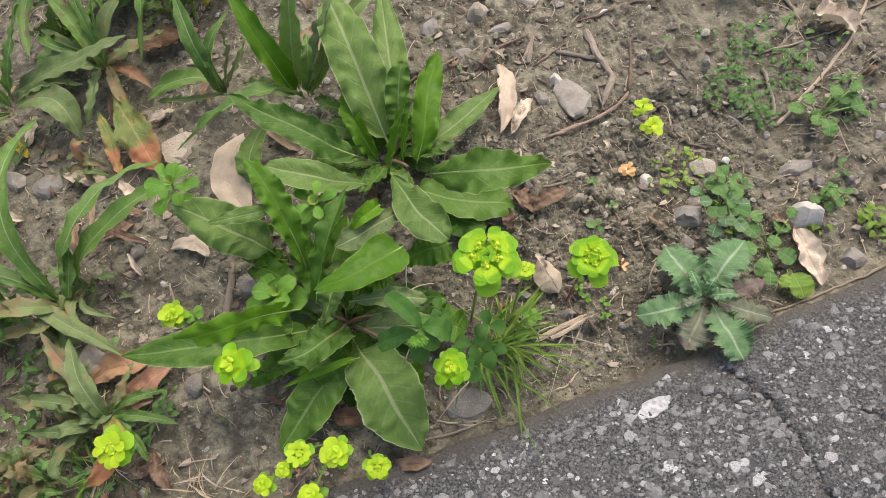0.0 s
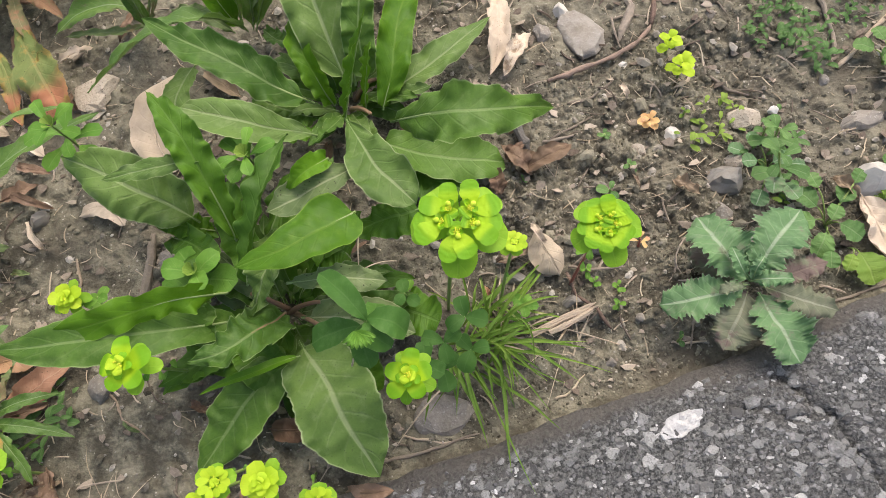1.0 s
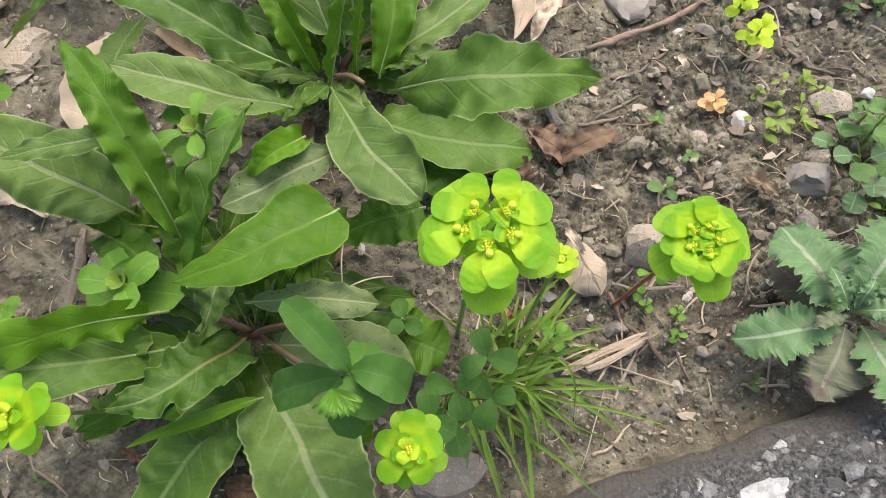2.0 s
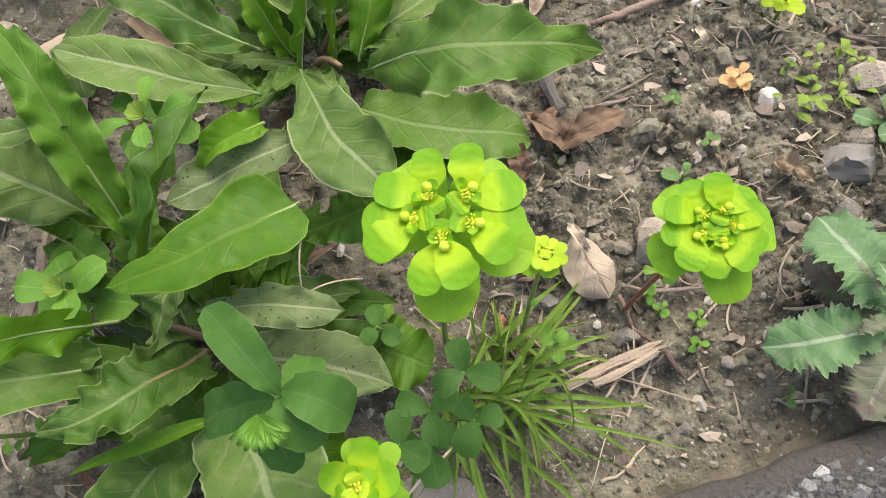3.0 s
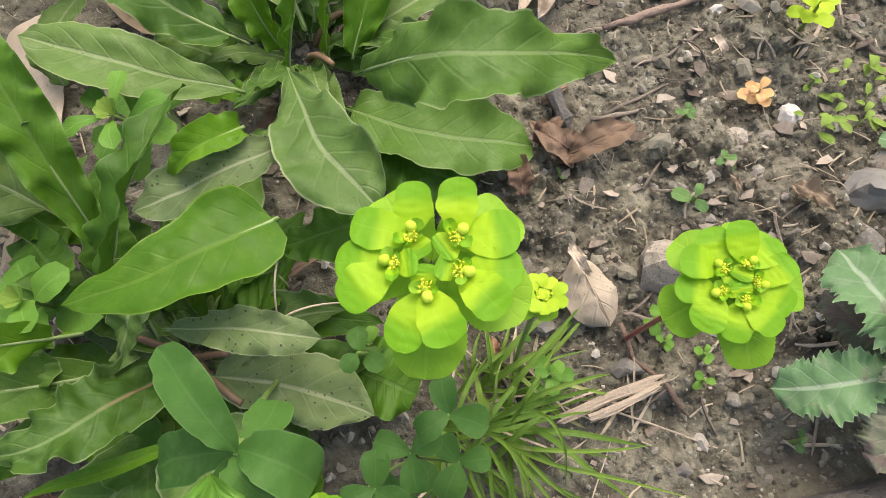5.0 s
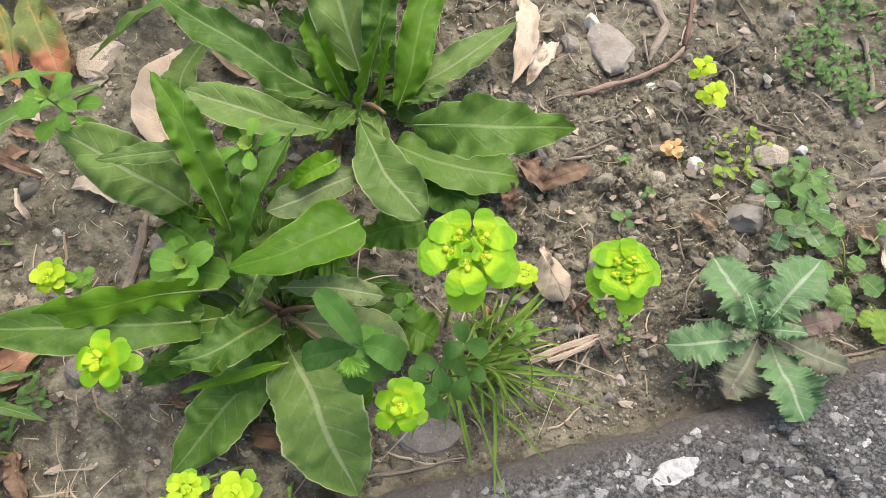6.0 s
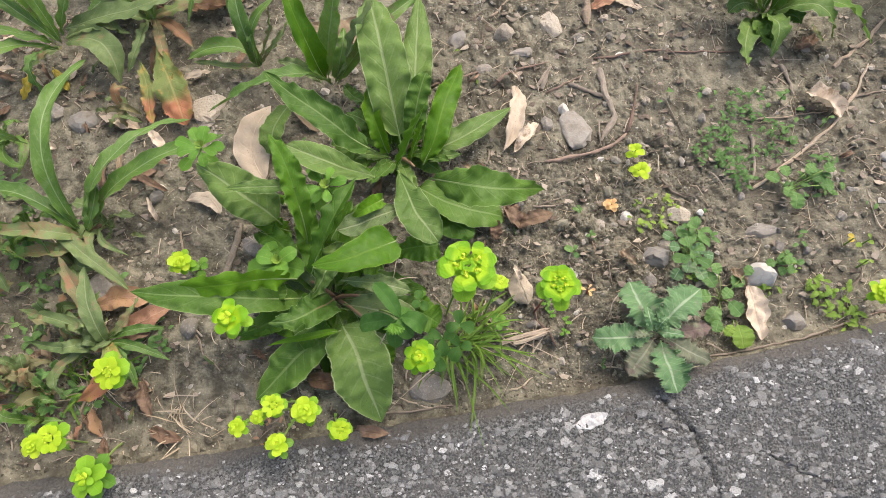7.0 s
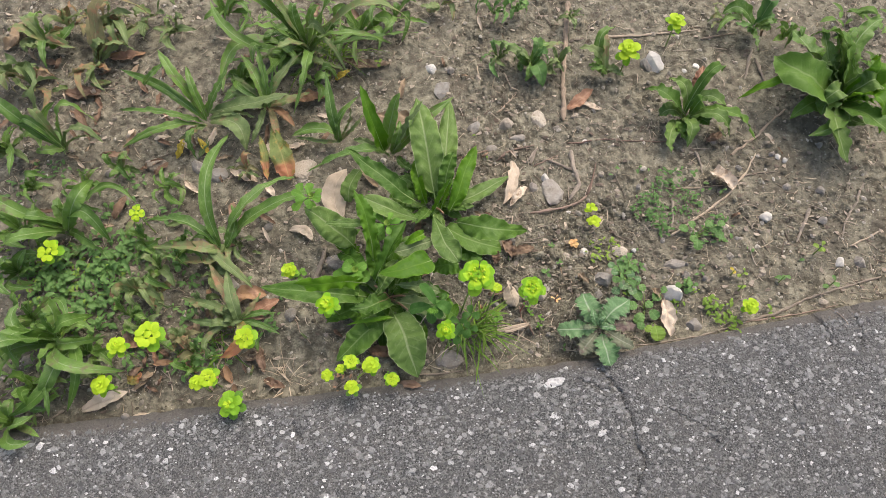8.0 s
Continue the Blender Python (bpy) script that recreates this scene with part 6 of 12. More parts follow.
leaf(arched, (-0.31, 0.363, 0.015), (-0.264, 0.419, 0.075), (-0.203, 0.475, 0.04), 0.019, NARROW, 'lance', rib=0.001, wave=0.002, fold=0.35, roll=11.020311041291478, seed=104)
leaf(arched, (-0.313, 0.366, 0.015), (-0.24, 0.404, 0.07), (-0.153, 0.435, 0.075), 0.0201, NARROW, 'lance', rib=0.001, wave=0.002, fold=0.35, roll=4.358596394629963, seed=105)
leaf(arched, (-0.314, 0.357, 0.015), (-0.358, 0.388, 0.055), (-0.441, 0.406, 0.03), 0.0215, NARROW, 'lance', rib=0.001, wave=0.002, fold=0.35, roll=-24.49564156862647, seed=106)
leaf(arched, (-0.314, 0.356, 0.015), (-0.345, 0.355, 0.05), (-0.428, 0.365, 0.02), 0.0179, NARROW_DULL, 'lance', rib=0.001, wave=0.002, fold=0.35, roll=-4.715844643664898, seed=107)
leaf(arched, (-0.343, 0.362, 0.03), (-0.302, 0.333, 0.03), (-0.262, 0.298, 0.012), 0.0194, NARROW_DULL, 'lance', rib=0.001, wave=0.002, fold=0.35, roll=11.850810900216416, seed=108)
leaf(arched, (-0.312, 0.354, 0.015), (-0.332, 0.34, 0.03), (-0.384, 0.341, 0.02), 0.0194, NARROW_DULL, 'lance', rib=0.001, wave=0.002, fold=0.35, roll=-5.405072871091054, seed=109)
leaf(arched, (-0.313, 0.358, 0.015), (-0.287, 0.385, 0.05), (-0.297, 0.423, 0.05), 0.0159, NARROW, 'lance', rib=0.001, wave=0.002, fold=0.35, roll=9.32290794918815, seed=110)
leaf(arched, (-0.321, 0.359, 0.01), (-0.325, 0.373, 0.04), (-0.355, 0.387, 0.04), 0.0149, NARROW, 'lance', rib=0.001, wave=0.002, fold=0.35, roll=32.72051667455736, seed=111)
rosette('narrow_leaved_weed', -0.204, 0.75, [
    (-0.355, 0.764, 0.1, 0.0276, 0.03),
    (-0.377, 0.804, 0.12, 0.0256, 0.03),
    (-0.293, 0.798, 0.13, 0.0294, 0.03),
    (-0.214, 0.595, 0.05, 0.0255, 0.09),
    (-0.134, 0.762, 0.1, 0.0237, 0.02),
    (-0.002, 0.773, 0.08, 0.0279, 0.03),
    (-0.009, 0.754, 0.06, 0.024, 0.03),
    (-0.097, 0.794, 0.11, 0.0237, 0.03),
    (-0.256, 0.783, 0.12, 0.0255, 0.02),
    (-0.341, 0.713, 0.05, 0.0239, 0.03),
    (-0.358, 0.639, 0.04, 0.0297, 0.03),
    (-0.123, 0.679, 0.03, 0.02, 0.02),
    (-0.232, 0.743, 0.09, 0.0217, 0.02),
    (-0.171, 0.787, 0.12, 0.0255, 0.02),
    (-0.286, 0.694, 0.05, 0.0239, 0.03),
    (-0.054, 0.736, 0.05, 0.022, 0.03),
    (-0.212, 0.79, 0.13, 0.0235, 0.02),
    (-0.156, 0.726, 0.08, 0.0198, 0.02),
    (-0.311, 0.742, 0.08, 0.0238, 0.03),
], (NARROW, NARROW, NARROW_DULL), 'dense clump of long narrow green leaves', seed=112)
rosette('narrow_leaved_weed', -0.61, 0.558, [
    (-0.697, 0.618, 0.07, 0.0265, 0.02),
    (-0.6, 0.673, 0.09, 0.0284, 0.02),
    (-0.537, 0.594, 0.05, 0.0171, 0.02),
    (-0.534, 0.555, 0.03, 0.0267, 0.02),
    (-0.669, 0.567, 0.04, 0.0209, 0.02),
    (-0.637, 0.593, 0.06, 0.0208, 0.02),
    (-0.609, 0.622, 0.08, 0.0189, 0.01),
], (NARROW, NARROW_DULL), 'tuft of narrow green leaves rising from the soil', seed=113)
rosette('narrow_leaved_weed', -0.576, 0.41, [
    (-0.664, 0.449, 0.06, 0.0234, 0.02),
    (-0.524, 0.477, 0.06, 0.0308, 0.02),
    (-0.442, 0.438, 0.05, 0.018, 0.03),
    (-0.603, 0.363, 0.03, 0.027, 0.02),
    (-0.478, 0.37, 0.03, 0.0288, 0.02),
    (-0.657, 0.367, 0.04, 0.0269, 0.02),
    (-0.61, 0.442, 0.05, 0.0235, 0.02),
    (-0.518, 0.434, 0.07, 0.0232, 0.02),
    (-0.634, 0.403, 0.04, 0.027, 0.02),
    (-0.487, 0.347, 0.03, 0.0251, 0.02),
], NARROW, 'spreading weed with narrow green leaves', seed=114)
rosette('dull_weed', -0.593, 0.746, [
    (-0.508, 0.8, 0.05, 0.0304, 0.015),
    (-0.602, 0.831, 0.05, 0.0285, 0.015),
    (-0.512, 0.754, 0.03, 0.0162, 0.01),
    (-0.587, 0.654, 0.015, 0.012, 0.01),
    (-0.565, 0.764, 0.05, 0.0262, 0.01),
    (-0.493, 0.832, 0.05, 0.0285, 0.02),
    (-0.555, 0.664, 0.012, 0.0121, 0.008),
], (NARROW_DULL, REDDISH), 'olive and reddish weed withering on soil', fall=0.45, rolls=30, twists=50, broad=1.1, seed=115)
rosette('dull_weed', -0.693, 0.791, [
    (-0.731, 0.827, 0.04, 0.0226, 0.015),
    (-0.696, 0.84, 0.05, 0.0226, 0.015),
    (-0.628, 0.765, 0.05, 0.0183, 0.01),
    (-0.666, 0.716, 0.03, 0.0183, 0.01),
    (-0.727, 0.767, 0.03, 0.0205, 0.01),
    (-0.629, 0.819, 0.05, 0.0266, 0.01),
    (-0.754, 0.799, 0.04, 0.0225, 0.02),
], (NARROW_DULL, NARROW), 'dull green weed on dry soil', fall=0.45, rolls=30, twists=50, broad=1.1, seed=116)
rosette('broad_leaved_weed', -0.551, 0.226, [
    (-0.606, 0.274, 0.06, 0.0304, 0.02),
    (-0.611, 0.233, 0.07, 0.0317, 0.02),
    (-0.582, 0.178, 0.05, 0.0316, 0.02),
    (-0.609, 0.132, 0.04, 0.0365, 0.02),
    (-0.482, 0.255, 0.05, 0.0236, 0.02),
    (-0.431, 0.168, 0.035, 0.0284, 0.02),
    (-0.556, 0.117, 0.03, 0.0316, 0.02),
    (-0.509, 0.098, 0.015, 0.0233, 0.02),
    (-0.461, 0.223, 0.03, 0.0254, 0.02),
    (-0.536, 0.249, 0.08, 0.0233, 0.01),
    (-0.595, 0.096, 0.03, 0.0298, 0.02),
    (-0.55, 0.163, 0.05, 0.0249, 0.02),
    (-0.612, 0.178, 0.06, 0.0332, 0.02),
], (NARROW, DOCK, NARROW), 'spreading weed with broad green leaves', seed=117)
redden = plant('reddening_weed', -0.280, 0.247, 'dull green rosette turning red at the rims', 'weed')
leaf(redden, (-0.2756, 0.2458, 0.0140), (-0.2953, 0.2829, 0.0350), (-0.3261, 0.3308, 0.0350), 0.0184, REDDISH, 'ribbon', rib=0.0010, wave=0.0022, waves=5, nu=30, nv=6, fold=0.3, roll=5, twist=30, crisp=0.06, seed=880)
leaf(redden, (-0.2792, 0.2452, 0.0140), (-0.3091, 0.2610, 0.0300), (-0.3702, 0.2830, 0.0150), 0.0143, NARROW_DULL, 'ribbon', rib=0.0010, wave=0.0022, waves=5, nu=30, nv=6, fold=0.3, roll=0, twist=30, crisp=0.06, seed=881)
leaf(redden, (-0.2774, 0.2482, 0.0140), (-0.2552, 0.2616, 0.0300), (-0.2432, 0.2854, 0.0300), 0.0111, NARROW_DULL, 'ribbon', rib=0.0010, wave=0.0022, waves=5, nu=30, nv=6, fold=0.3, roll=10, twist=30, crisp=0.06, seed=882)
leaf(redden, (-0.2764, 0.2443, 0.0140), (-0.2463, 0.2383, 0.0200), (-0.2146, 0.2236, 0.0100), 0.0103, NARROW, 'ribbon', rib=0.0010, wave=0.0022, waves=5, nu=30, nv=6, fold=0.3, roll=0, twist=30, crisp=0.06, seed=883)
leaf(redden, (-0.2796, 0.2470, 0.0140), (-0.2678, 0.2109, 0.0250), (-0.3012, 0.1885, 0.0120), 0.0218, TURNING, 'ribbon', rib=0.0010, wave=0.0022, waves=5, nu=30, nv=6, fold=0.3, roll=0, twist=30, crisp=0.06, seed=884)
leaf(redden, (-0.2758, 0.2469, 0.0140), (-0.3074, 0.2384, 0.0250), (-0.3596, 0.2508, 0.0100), 0.0118, NARROW_DULL, 'ribbon', rib=0.0010, wave=0.0022, waves=5, nu=30, nv=6, fold=0.3, roll=0, twist=30, crisp=0.06, seed=885)
leaf(redden, (-0.2782, 0.2444, 0.0140), (-0.2795, 0.2649, 0.0450), (-0.2957, 0.3169, 0.0400), 0.0226, NARROW_DULL, 'ribbon', rib=0.0010, wave=0.0022, waves=5, nu=30, nv=6, fold=0.3, roll=-10, twist=30, crisp=0.06, seed=886)
leaf(redden, (-0.2785, 0.2482, 0.0140), (-0.2454, 0.2540, 0.0250), (-0.2227, 0.2568, 0.0120), 0.0104, NARROW, 'ribbon', rib=0.0010, wave=0.0022, waves=5, nu=30, nv=6, fold=0.3, roll=0, twist=30, crisp=0.06, seed=887)
leaf(redden, (-0.2757, 0.2451, 0.0140), (-0.2832, 0.2681, 0.0300), (-0.2767, 0.2904, 0.0400), 0.0096, NARROW, 'ribbon', rib=0.0010, wave=0.0022, waves=5, nu=30, nv=6, fold=0.3, roll=20, twist=30, crisp=0.06, seed=888)
leaf(redden, (-0.2796, 0.2459, 0.0140), (-0.2548, 0.2229, 0.0200), (-0.2452, 0.1971, 0.0100), 0.0102, NARROW, 'ribbon', rib=0.0010, wave=0.0022, waves=5, nu=30, nv=6, fold=0.3, roll=0, twist=30, crisp=0.06, seed=889)
leaf(redden, (-0.2767, 0.2478, 0.0140), (-0.2950, 0.2420, 0.0200), (-0.3273, 0.2254, 0.0100), 0.0112, NARROW_DULL, 'ribbon', rib=0.0010, wave=0.0022, waves=5, nu=30, nv=6, fold=0.3, roll=0, twist=30, crisp=0.06, seed=890)
leaf(redden, (-0.2771, 0.2442, 0.0140), (-0.3210, 0.2160, 0.0200), (-0.3114, 0.1936, 0.0100), 0.0102, NARROW_DULL, 'ribbon', rib=0.0010, wave=0.0022, waves=5, nu=30, nv=6, fold=0.3, roll=10, twist=30, crisp=0.06, seed=891)
rosette('reddening_weed', -0.344, 0.203, [
    (-0.36, 0.181, 0.01, 0.0219, 0.006),
    (-0.317, 0.184, 0.01, 0.0203, 0.006),
    (-0.377, 0.21, 0.015, 0.0186, 0.008),
    (-0.324, 0.216, 0.02, 0.0186, 0.01),
    (-0.352, 0.225, 0.02, 0.0169, 0.01),
], (REDDISH, WEED), 'small withered reddish rosette', seed=119)
turning = plant('turning_weed', -0.260, 0.592, 'drooping leaves turning yellow and orange red', 'weed')
leaf(turning, (-0.2549, 0.5841, 0.0200), (-0.2322, 0.5271, 0.0220), (-0.2180, 0.4859, 0.0100), 0.0384, TURNING, 'tongue', wave=0.003, waves=4, nu=40, nv=10, fold=0.15, crisp=0.14, crumple=0.2, seed=820)
leaf(turning, (-0.2751, 0.5694, 0.0180), (-0.2625, 0.5285, 0.0160), (-0.2566, 0.4892, 0.0080), 0.0176, TURNING, 'tongue', wave=0.003, waves=4, nu=40, nv=10, fold=0.15, crisp=0.14, crumple=0.2, seed=821)
leaf(turning, (-0.2514, 0.5940, 0.0200), (-0.2412, 0.5481, 0.0200), (-0.2412, 0.4989, 0.0100), 0.0201, TURNING, 'tongue', wave=0.003, waves=4, nu=40, nv=10, fold=0.15, crisp=0.14, crumple=0.2, seed=822)

# ---- docks and weeds further off ----
rosette('dock_plant', 0.718, 0.625, [
    (0.595, 0.694, 0.07, 0.0635, 0.03),
    (0.634, 0.756, 0.08, 0.06, 0.03),
    (0.541, 0.624, 0.02, 0.0252, 0.02),
    (0.697, 0.486, 0.02, 0.0512, 0.02),
    (0.613, 0.579, 0.025, 0.0346, 0.015),
    (0.64, 0.545, 0.025, 0.0325, 0.015),
    (0.763, 0.543, 0.03, 0.0419, 0.02),
    (0.668, 0.714, 0.13, 0.0264, 0.01),
    (0.678, 0.694, 0.14, 0.0225, 0.01),
    (0.699, 0.676, 0.13, 0.0262, 0.01),
    (0.752, 0.666, 0.1, 0.0435, 0.02),
    (0.757, 0.629, 0.07, 0.0457, 0.02),
    (0.653, 0.706, 0.11, 0.0285, 0.02),
    (0.792, 0.75, 0.1, 0.0422, 0.02),
    (0.758, 0.595, 0.05, 0.042, 0.02),
    (0.656, 0.594, 0.03, 0.0289, 0.015),
    (0.792, 0.52, 0.03, 0.0418, 0.02),
    (0.73, 0.716, 0.12, 0.0379, 0.02),
    (0.643, 0.664, 0.06, 0.0385, 0.03),
    (0.658, 0.655, 0.1, 0.034, 0.01),
], (DOCK, NARROW, DOCK_FRESH, DOCK_PALE), 'large dock with lush upright green leaves', shape='eared', category='dock', extra=0.35, broad=1.25, wave=0.0045, fall=0.7, rolls=25, twists=40, nu=40, seed=121)
rosette('dock_plant', 0.451, 0.6, [
    (0.376, 0.653, 0.04, 0.0386, 0.015),
    (0.429, 0.666, 0.03, 0.0272, 0.015),
    (0.517, 0.669, 0.06, 0.0269, 0.02),
    (0.522, 0.551, 0.02, 0.0325, 0.015),
    (0.557, 0.546, 0.02, 0.0344, 0.015),
    (0.416, 0.525, 0.012, 0.0287, 0.01),
    (0.457, 0.552, 0.02, 0.0325, 0.01),
    (0.515, 0.591, 0.04, 0.0325, 0.015),
    (0.473, 0.609, 0.05, 0.0286, 0.015),
    (0.443, 0.531, 0.012, 0.0249, 0.01),
    (0.487, 0.571, 0.03, 0.0306, 0.01),
], (DOCK, DOCK_PALE), 'small dock with crinkled green leaves', shape='eared', category='dock', extra=0.3, broad=1.0, fall=0.5, wave=0.0035, rolls=20, twists=30, nu=40, seed=122)
rosette('dull_weed', 0.194, 0.711, [
    (0.121, 0.747, 0.05, 0.0179, 0.01),
    (0.156, 0.711, 0.04, 0.0139, 0.01),
    (0.194, 0.752, 0.07, 0.0198, 0.01),
    (0.226, 0.735, 0.06, 0.0178, 0.01),
    (0.24, 0.683, 0.03, 0.0298, 0.01),
    (0.21, 0.66, 0.02, 0.0298, 0.01),
    (0.166, 0.725, 0.05, 0.0159, 0.01),
    (0.133, 0.73, 0.03, 0.018, 0.01),
    (0.225, 0.703, 0.05, 0.0158, 0.01),
    (0.181, 0.674, 0.015, 0.0219, 0.006),
    (0.25, 0.741, 0.05, 0.0159, 0.015),
], (NARROW, NARROW_DULL, WEED), 'olive green weed with slender leaves', fall=0.45, rolls=30, twists=50, broad=1.1, seed=123)
rosette('narrow_leaved_weed', 0.321, 0.691, [
    (0.341, 0.759, 0.08, 0.0294, 0.01),
    (0.275, 0.716, 0.05, 0.0217, 0.01),
    (0.296, 0.7, 0.05, 0.0197, 0.01),
    (0.318, 0.728, 0.08, 0.0195, 0.008),
    (0.292, 0.687, 0.03, 0.0218, 0.008),
], (NARROW, NARROW_DULL), 'tuft of narrow green leaves rising from the soil', seed=124)
rosette('dull_weed', 0.607, 0.793, [
    (0.538, 0.802, 0.05, 0.0304, 0.015),
    (0.619, 0.806, 0.05, 0.0264, 0.015),
    (0.529, 0.769, 0.02, 0.0184, 0.01),
    (0.638, 0.785, 0.03, 0.0183, 0.01),
    (0.599, 0.73, 0.015, 0.0142, 0.006),
    (0.56, 0.782, 0.05, 0.0182, 0.01),
], (NARROW, WEED), 'dull green weed near the large dock', fall=0.45, rolls=30, twists=50, broad=1.1, seed=125)
rosette('dull_weed', 0.035, 0.854, [
    (-0.005, 0.835, 0.05, 0.0186, 0.01),
    (0.086, 0.839, 0.05, 0.0186, 0.01),
    (0.055, 0.809, 0.02, 0.0145, 0.01),
], NARROW_DULL, 'dull narrow weed on soil', fall=0.45, rolls=30, twists=50, broad=1.1, seed=126)
rosette('dull_weed', 0.171, 0.843, [
    (0.148, 0.83, 0.03, 0.0145, 0.01),
    (0.189, 0.836, 0.03, 0.0145, 0.01),
    (0.162, 0.806, 0.02, 0.0124, 0.01),
    (0.193, 0.812, 0.02, 0.0124, 0.01),
], WEED, 'low green weed on soil', fall=0.45, rolls=30, twists=50, broad=1.1, seed=127)
rosette('dull_weed', -0.504, 0.854, [
    (-0.506, 0.785, 0.02, 0.0208, 0.01),
    (-0.452, 0.847, 0.05, 0.0207, 0.01),
    (-0.529, 0.828, 0.03, 0.0229, 0.01),
], NARROW_DULL, 'olive weed on soil', fall=0.45, rolls=30, twists=50, broad=1.1, seed=128)

# ---- sow thistle ----
thistle = plant('sow_thistle', 0.271, 0.226, 'grey-green sow thistle rosette with jagged prickly leaves', 'thistle')
leaf(thistle, (0.2627, 0.2271, 0.0160), (0.2481, 0.2487, 0.0300), (0.2425, 0.2769, 0.0200), 0.0516, THISTLE, 'tongue', rib=0.0012, rib_material=RIB, wave=0.0022, waves=5, fold=0.08, lobes=0.24, teeth=0.18, tooth=22, nu=92, nv=10, crisp=0.10, seed=800)
leaf(thistle, (0.2678, 0.2278, 0.0160), (0.2836, 0.2443, 0.0300), (0.3121, 0.2660, 0.0200), 0.0449, THISTLE, 'tongue', rib=0.0012, rib_material=RIB, wave=0.0022, waves=5, fold=0.08, lobes=0.24, teeth=0.18, tooth=22, nu=92, nv=10, crisp=0.10, seed=801)
leaf(thistle, (0.2597, 0.2223, 0.0140), (0.2287, 0.2201, 0.0220), (0.2004, 0.2243, 0.0120), 0.0369, THISTLE, 'tongue', rib=0.0012, rib_material=RIB, wave=0.0022, waves=5, fold=0.08, lobes=0.24, teeth=0.18, tooth=22, nu=92, nv=10, crisp=0.10, seed=802)
leaf(thistle, (0.2606, 0.2197, 0.0120), (0.2460, 0.2030, 0.0160), (0.2318, 0.1848, 0.0120), 0.0401, THISTLE_DULL, 'tongue', rib=0.0012, rib_material=RIB, wave=0.0022, waves=5, fold=0.08, lobes=0.24, teeth=0.18, tooth=22, nu=92, nv=10, crisp=0.10, seed=803)
leaf(thistle, (0.2662, 0.2171, 0.0150), (0.2672, 0.1920, 0.0240), (0.2732, 0.1649, 0.0200), 0.0406, THISTLE, 'tongue', rib=0.0012, rib_material=RIB, wave=0.0022, waves=5, fold=0.08, lobes=0.24, teeth=0.18, tooth=22, nu=92, nv=10, crisp=0.10, seed=804)
leaf(thistle, (0.2714, 0.2204, 0.0140), (0.2865, 0.2066, 0.0220), (0.3120, 0.1937, 0.0140), 0.0317, THISTLE_DULL, 'tongue', rib=0.0012, rib_material=RIB, wave=0.0022, waves=5, fold=0.08, lobes=0.24, teeth=0.18, tooth=22, nu=92, nv=10, crisp=0.10, seed=805)
leaf(thistle, (0.2739, 0.2247, 0.0120), (0.2926, 0.2253, 0.0180), (0.3193, 0.2276, 0.0120), 0.0269, THISTLE_DULL, 'tongue', rib=0.0012, rib_material=RIB, wave=0.0022, waves=5, fold=0.08, lobes=0.24, teeth=0.18, tooth=22, nu=92, nv=10, crisp=0.10, seed=806)
leaf(thistle, (0.2615, 0.2264, 0.0100), (0.2467, 0.2408, 0.0140), (0.2376, 0.2625, 0.0080), 0.0383, THISTLE_DULL, 'tongue', rib=0.0012, rib_material=RIB, wave=0.0022, waves=5, fold=0.08, lobes=0.24, teeth=0.18, tooth=22, nu=92, nv=10, crisp=0.10, seed=807)
leaf(thistle, (0.2615, 0.2241, 0.0220), (0.2684, 0.2212, 0.0340), (0.2845, 0.2172, 0.0320), 0.0141, THISTLE, 'tongue', rib=0.0012, rib_material=RIB, wave=0.0022, waves=5, fold=0.08, lobes=0.24, teeth=0.18, tooth=22, nu=92, nv=10, crisp=0.10, seed=808)
leaf(thistle, (0.2608, 0.2249, 0.0220), (0.2528, 0.2343, 0.0360), (0.2527, 0.2471, 0.0340), 0.0133, THISTLE, 'tongue', rib=0.0012, rib_material=RIB, wave=0.0022, waves=5, fold=0.08, lobes=0.24, teeth=0.18, tooth=22, nu=92, nv=10, crisp=0.10, seed=809)
leaf(thistle, (0.2626, 0.2245, 0.0220), (0.2632, 0.2296, 0.0360), (0.2701, 0.2356, 0.0360), 0.0109, THISTLE, 'tongue', rib=0.0012, rib_material=RIB, wave=0.0022, waves=5, fold=0.08, lobes=0.24, teeth=0.18, tooth=22, nu=92, nv=10, crisp=0.10, seed=810)
leaf(thistle, (0.2601, 0.2228, 0.0200), (0.2457, 0.2220, 0.0300), (0.2363, 0.2195, 0.0280), 0.0110, THISTLE, 'tongue', rib=0.0012, rib_material=RIB, wave=0.0022, waves=5, fold=0.08, lobes=0.24, teeth=0.18, tooth=22, nu=92, nv=10, crisp=0.10, seed=811)

# ---- small weeds on open soil ----
scalloped_weed(0.3446, 0.2618, [(0.3332, 0.2808, 0.0084, 0.0100), (0.3218, 0.2624, 0.0133, 0.0088), (0.3318, 0.2462, 0.0112, 0.0102), (0.3619, 0.2789, 0.0091, 0.0089), (0.3483, 0.2655, 0.0140, 0.0073), (0.3534, 0.2505, 0.0119, 0.0095), (0.3739, 0.2882, 0.0098, 0.0067), (0.3404, 0.2913, 0.0147, 0.0067), (0.3328, 0.2334, 0.0126, 0.0072)], WEED, 'low weed with rounded scalloped leaves beside a pale leaf', seed=130)
scalloped_weed(0.3538, 0.2414, [(0.3557, 0.2226, 0.0084, 0.0129), (0.3424, 0.2275, 0.0133, 0.0072)], WEED_LIGHT, 'yellow-green rounded leaf at the asphalt edge', seed=131)
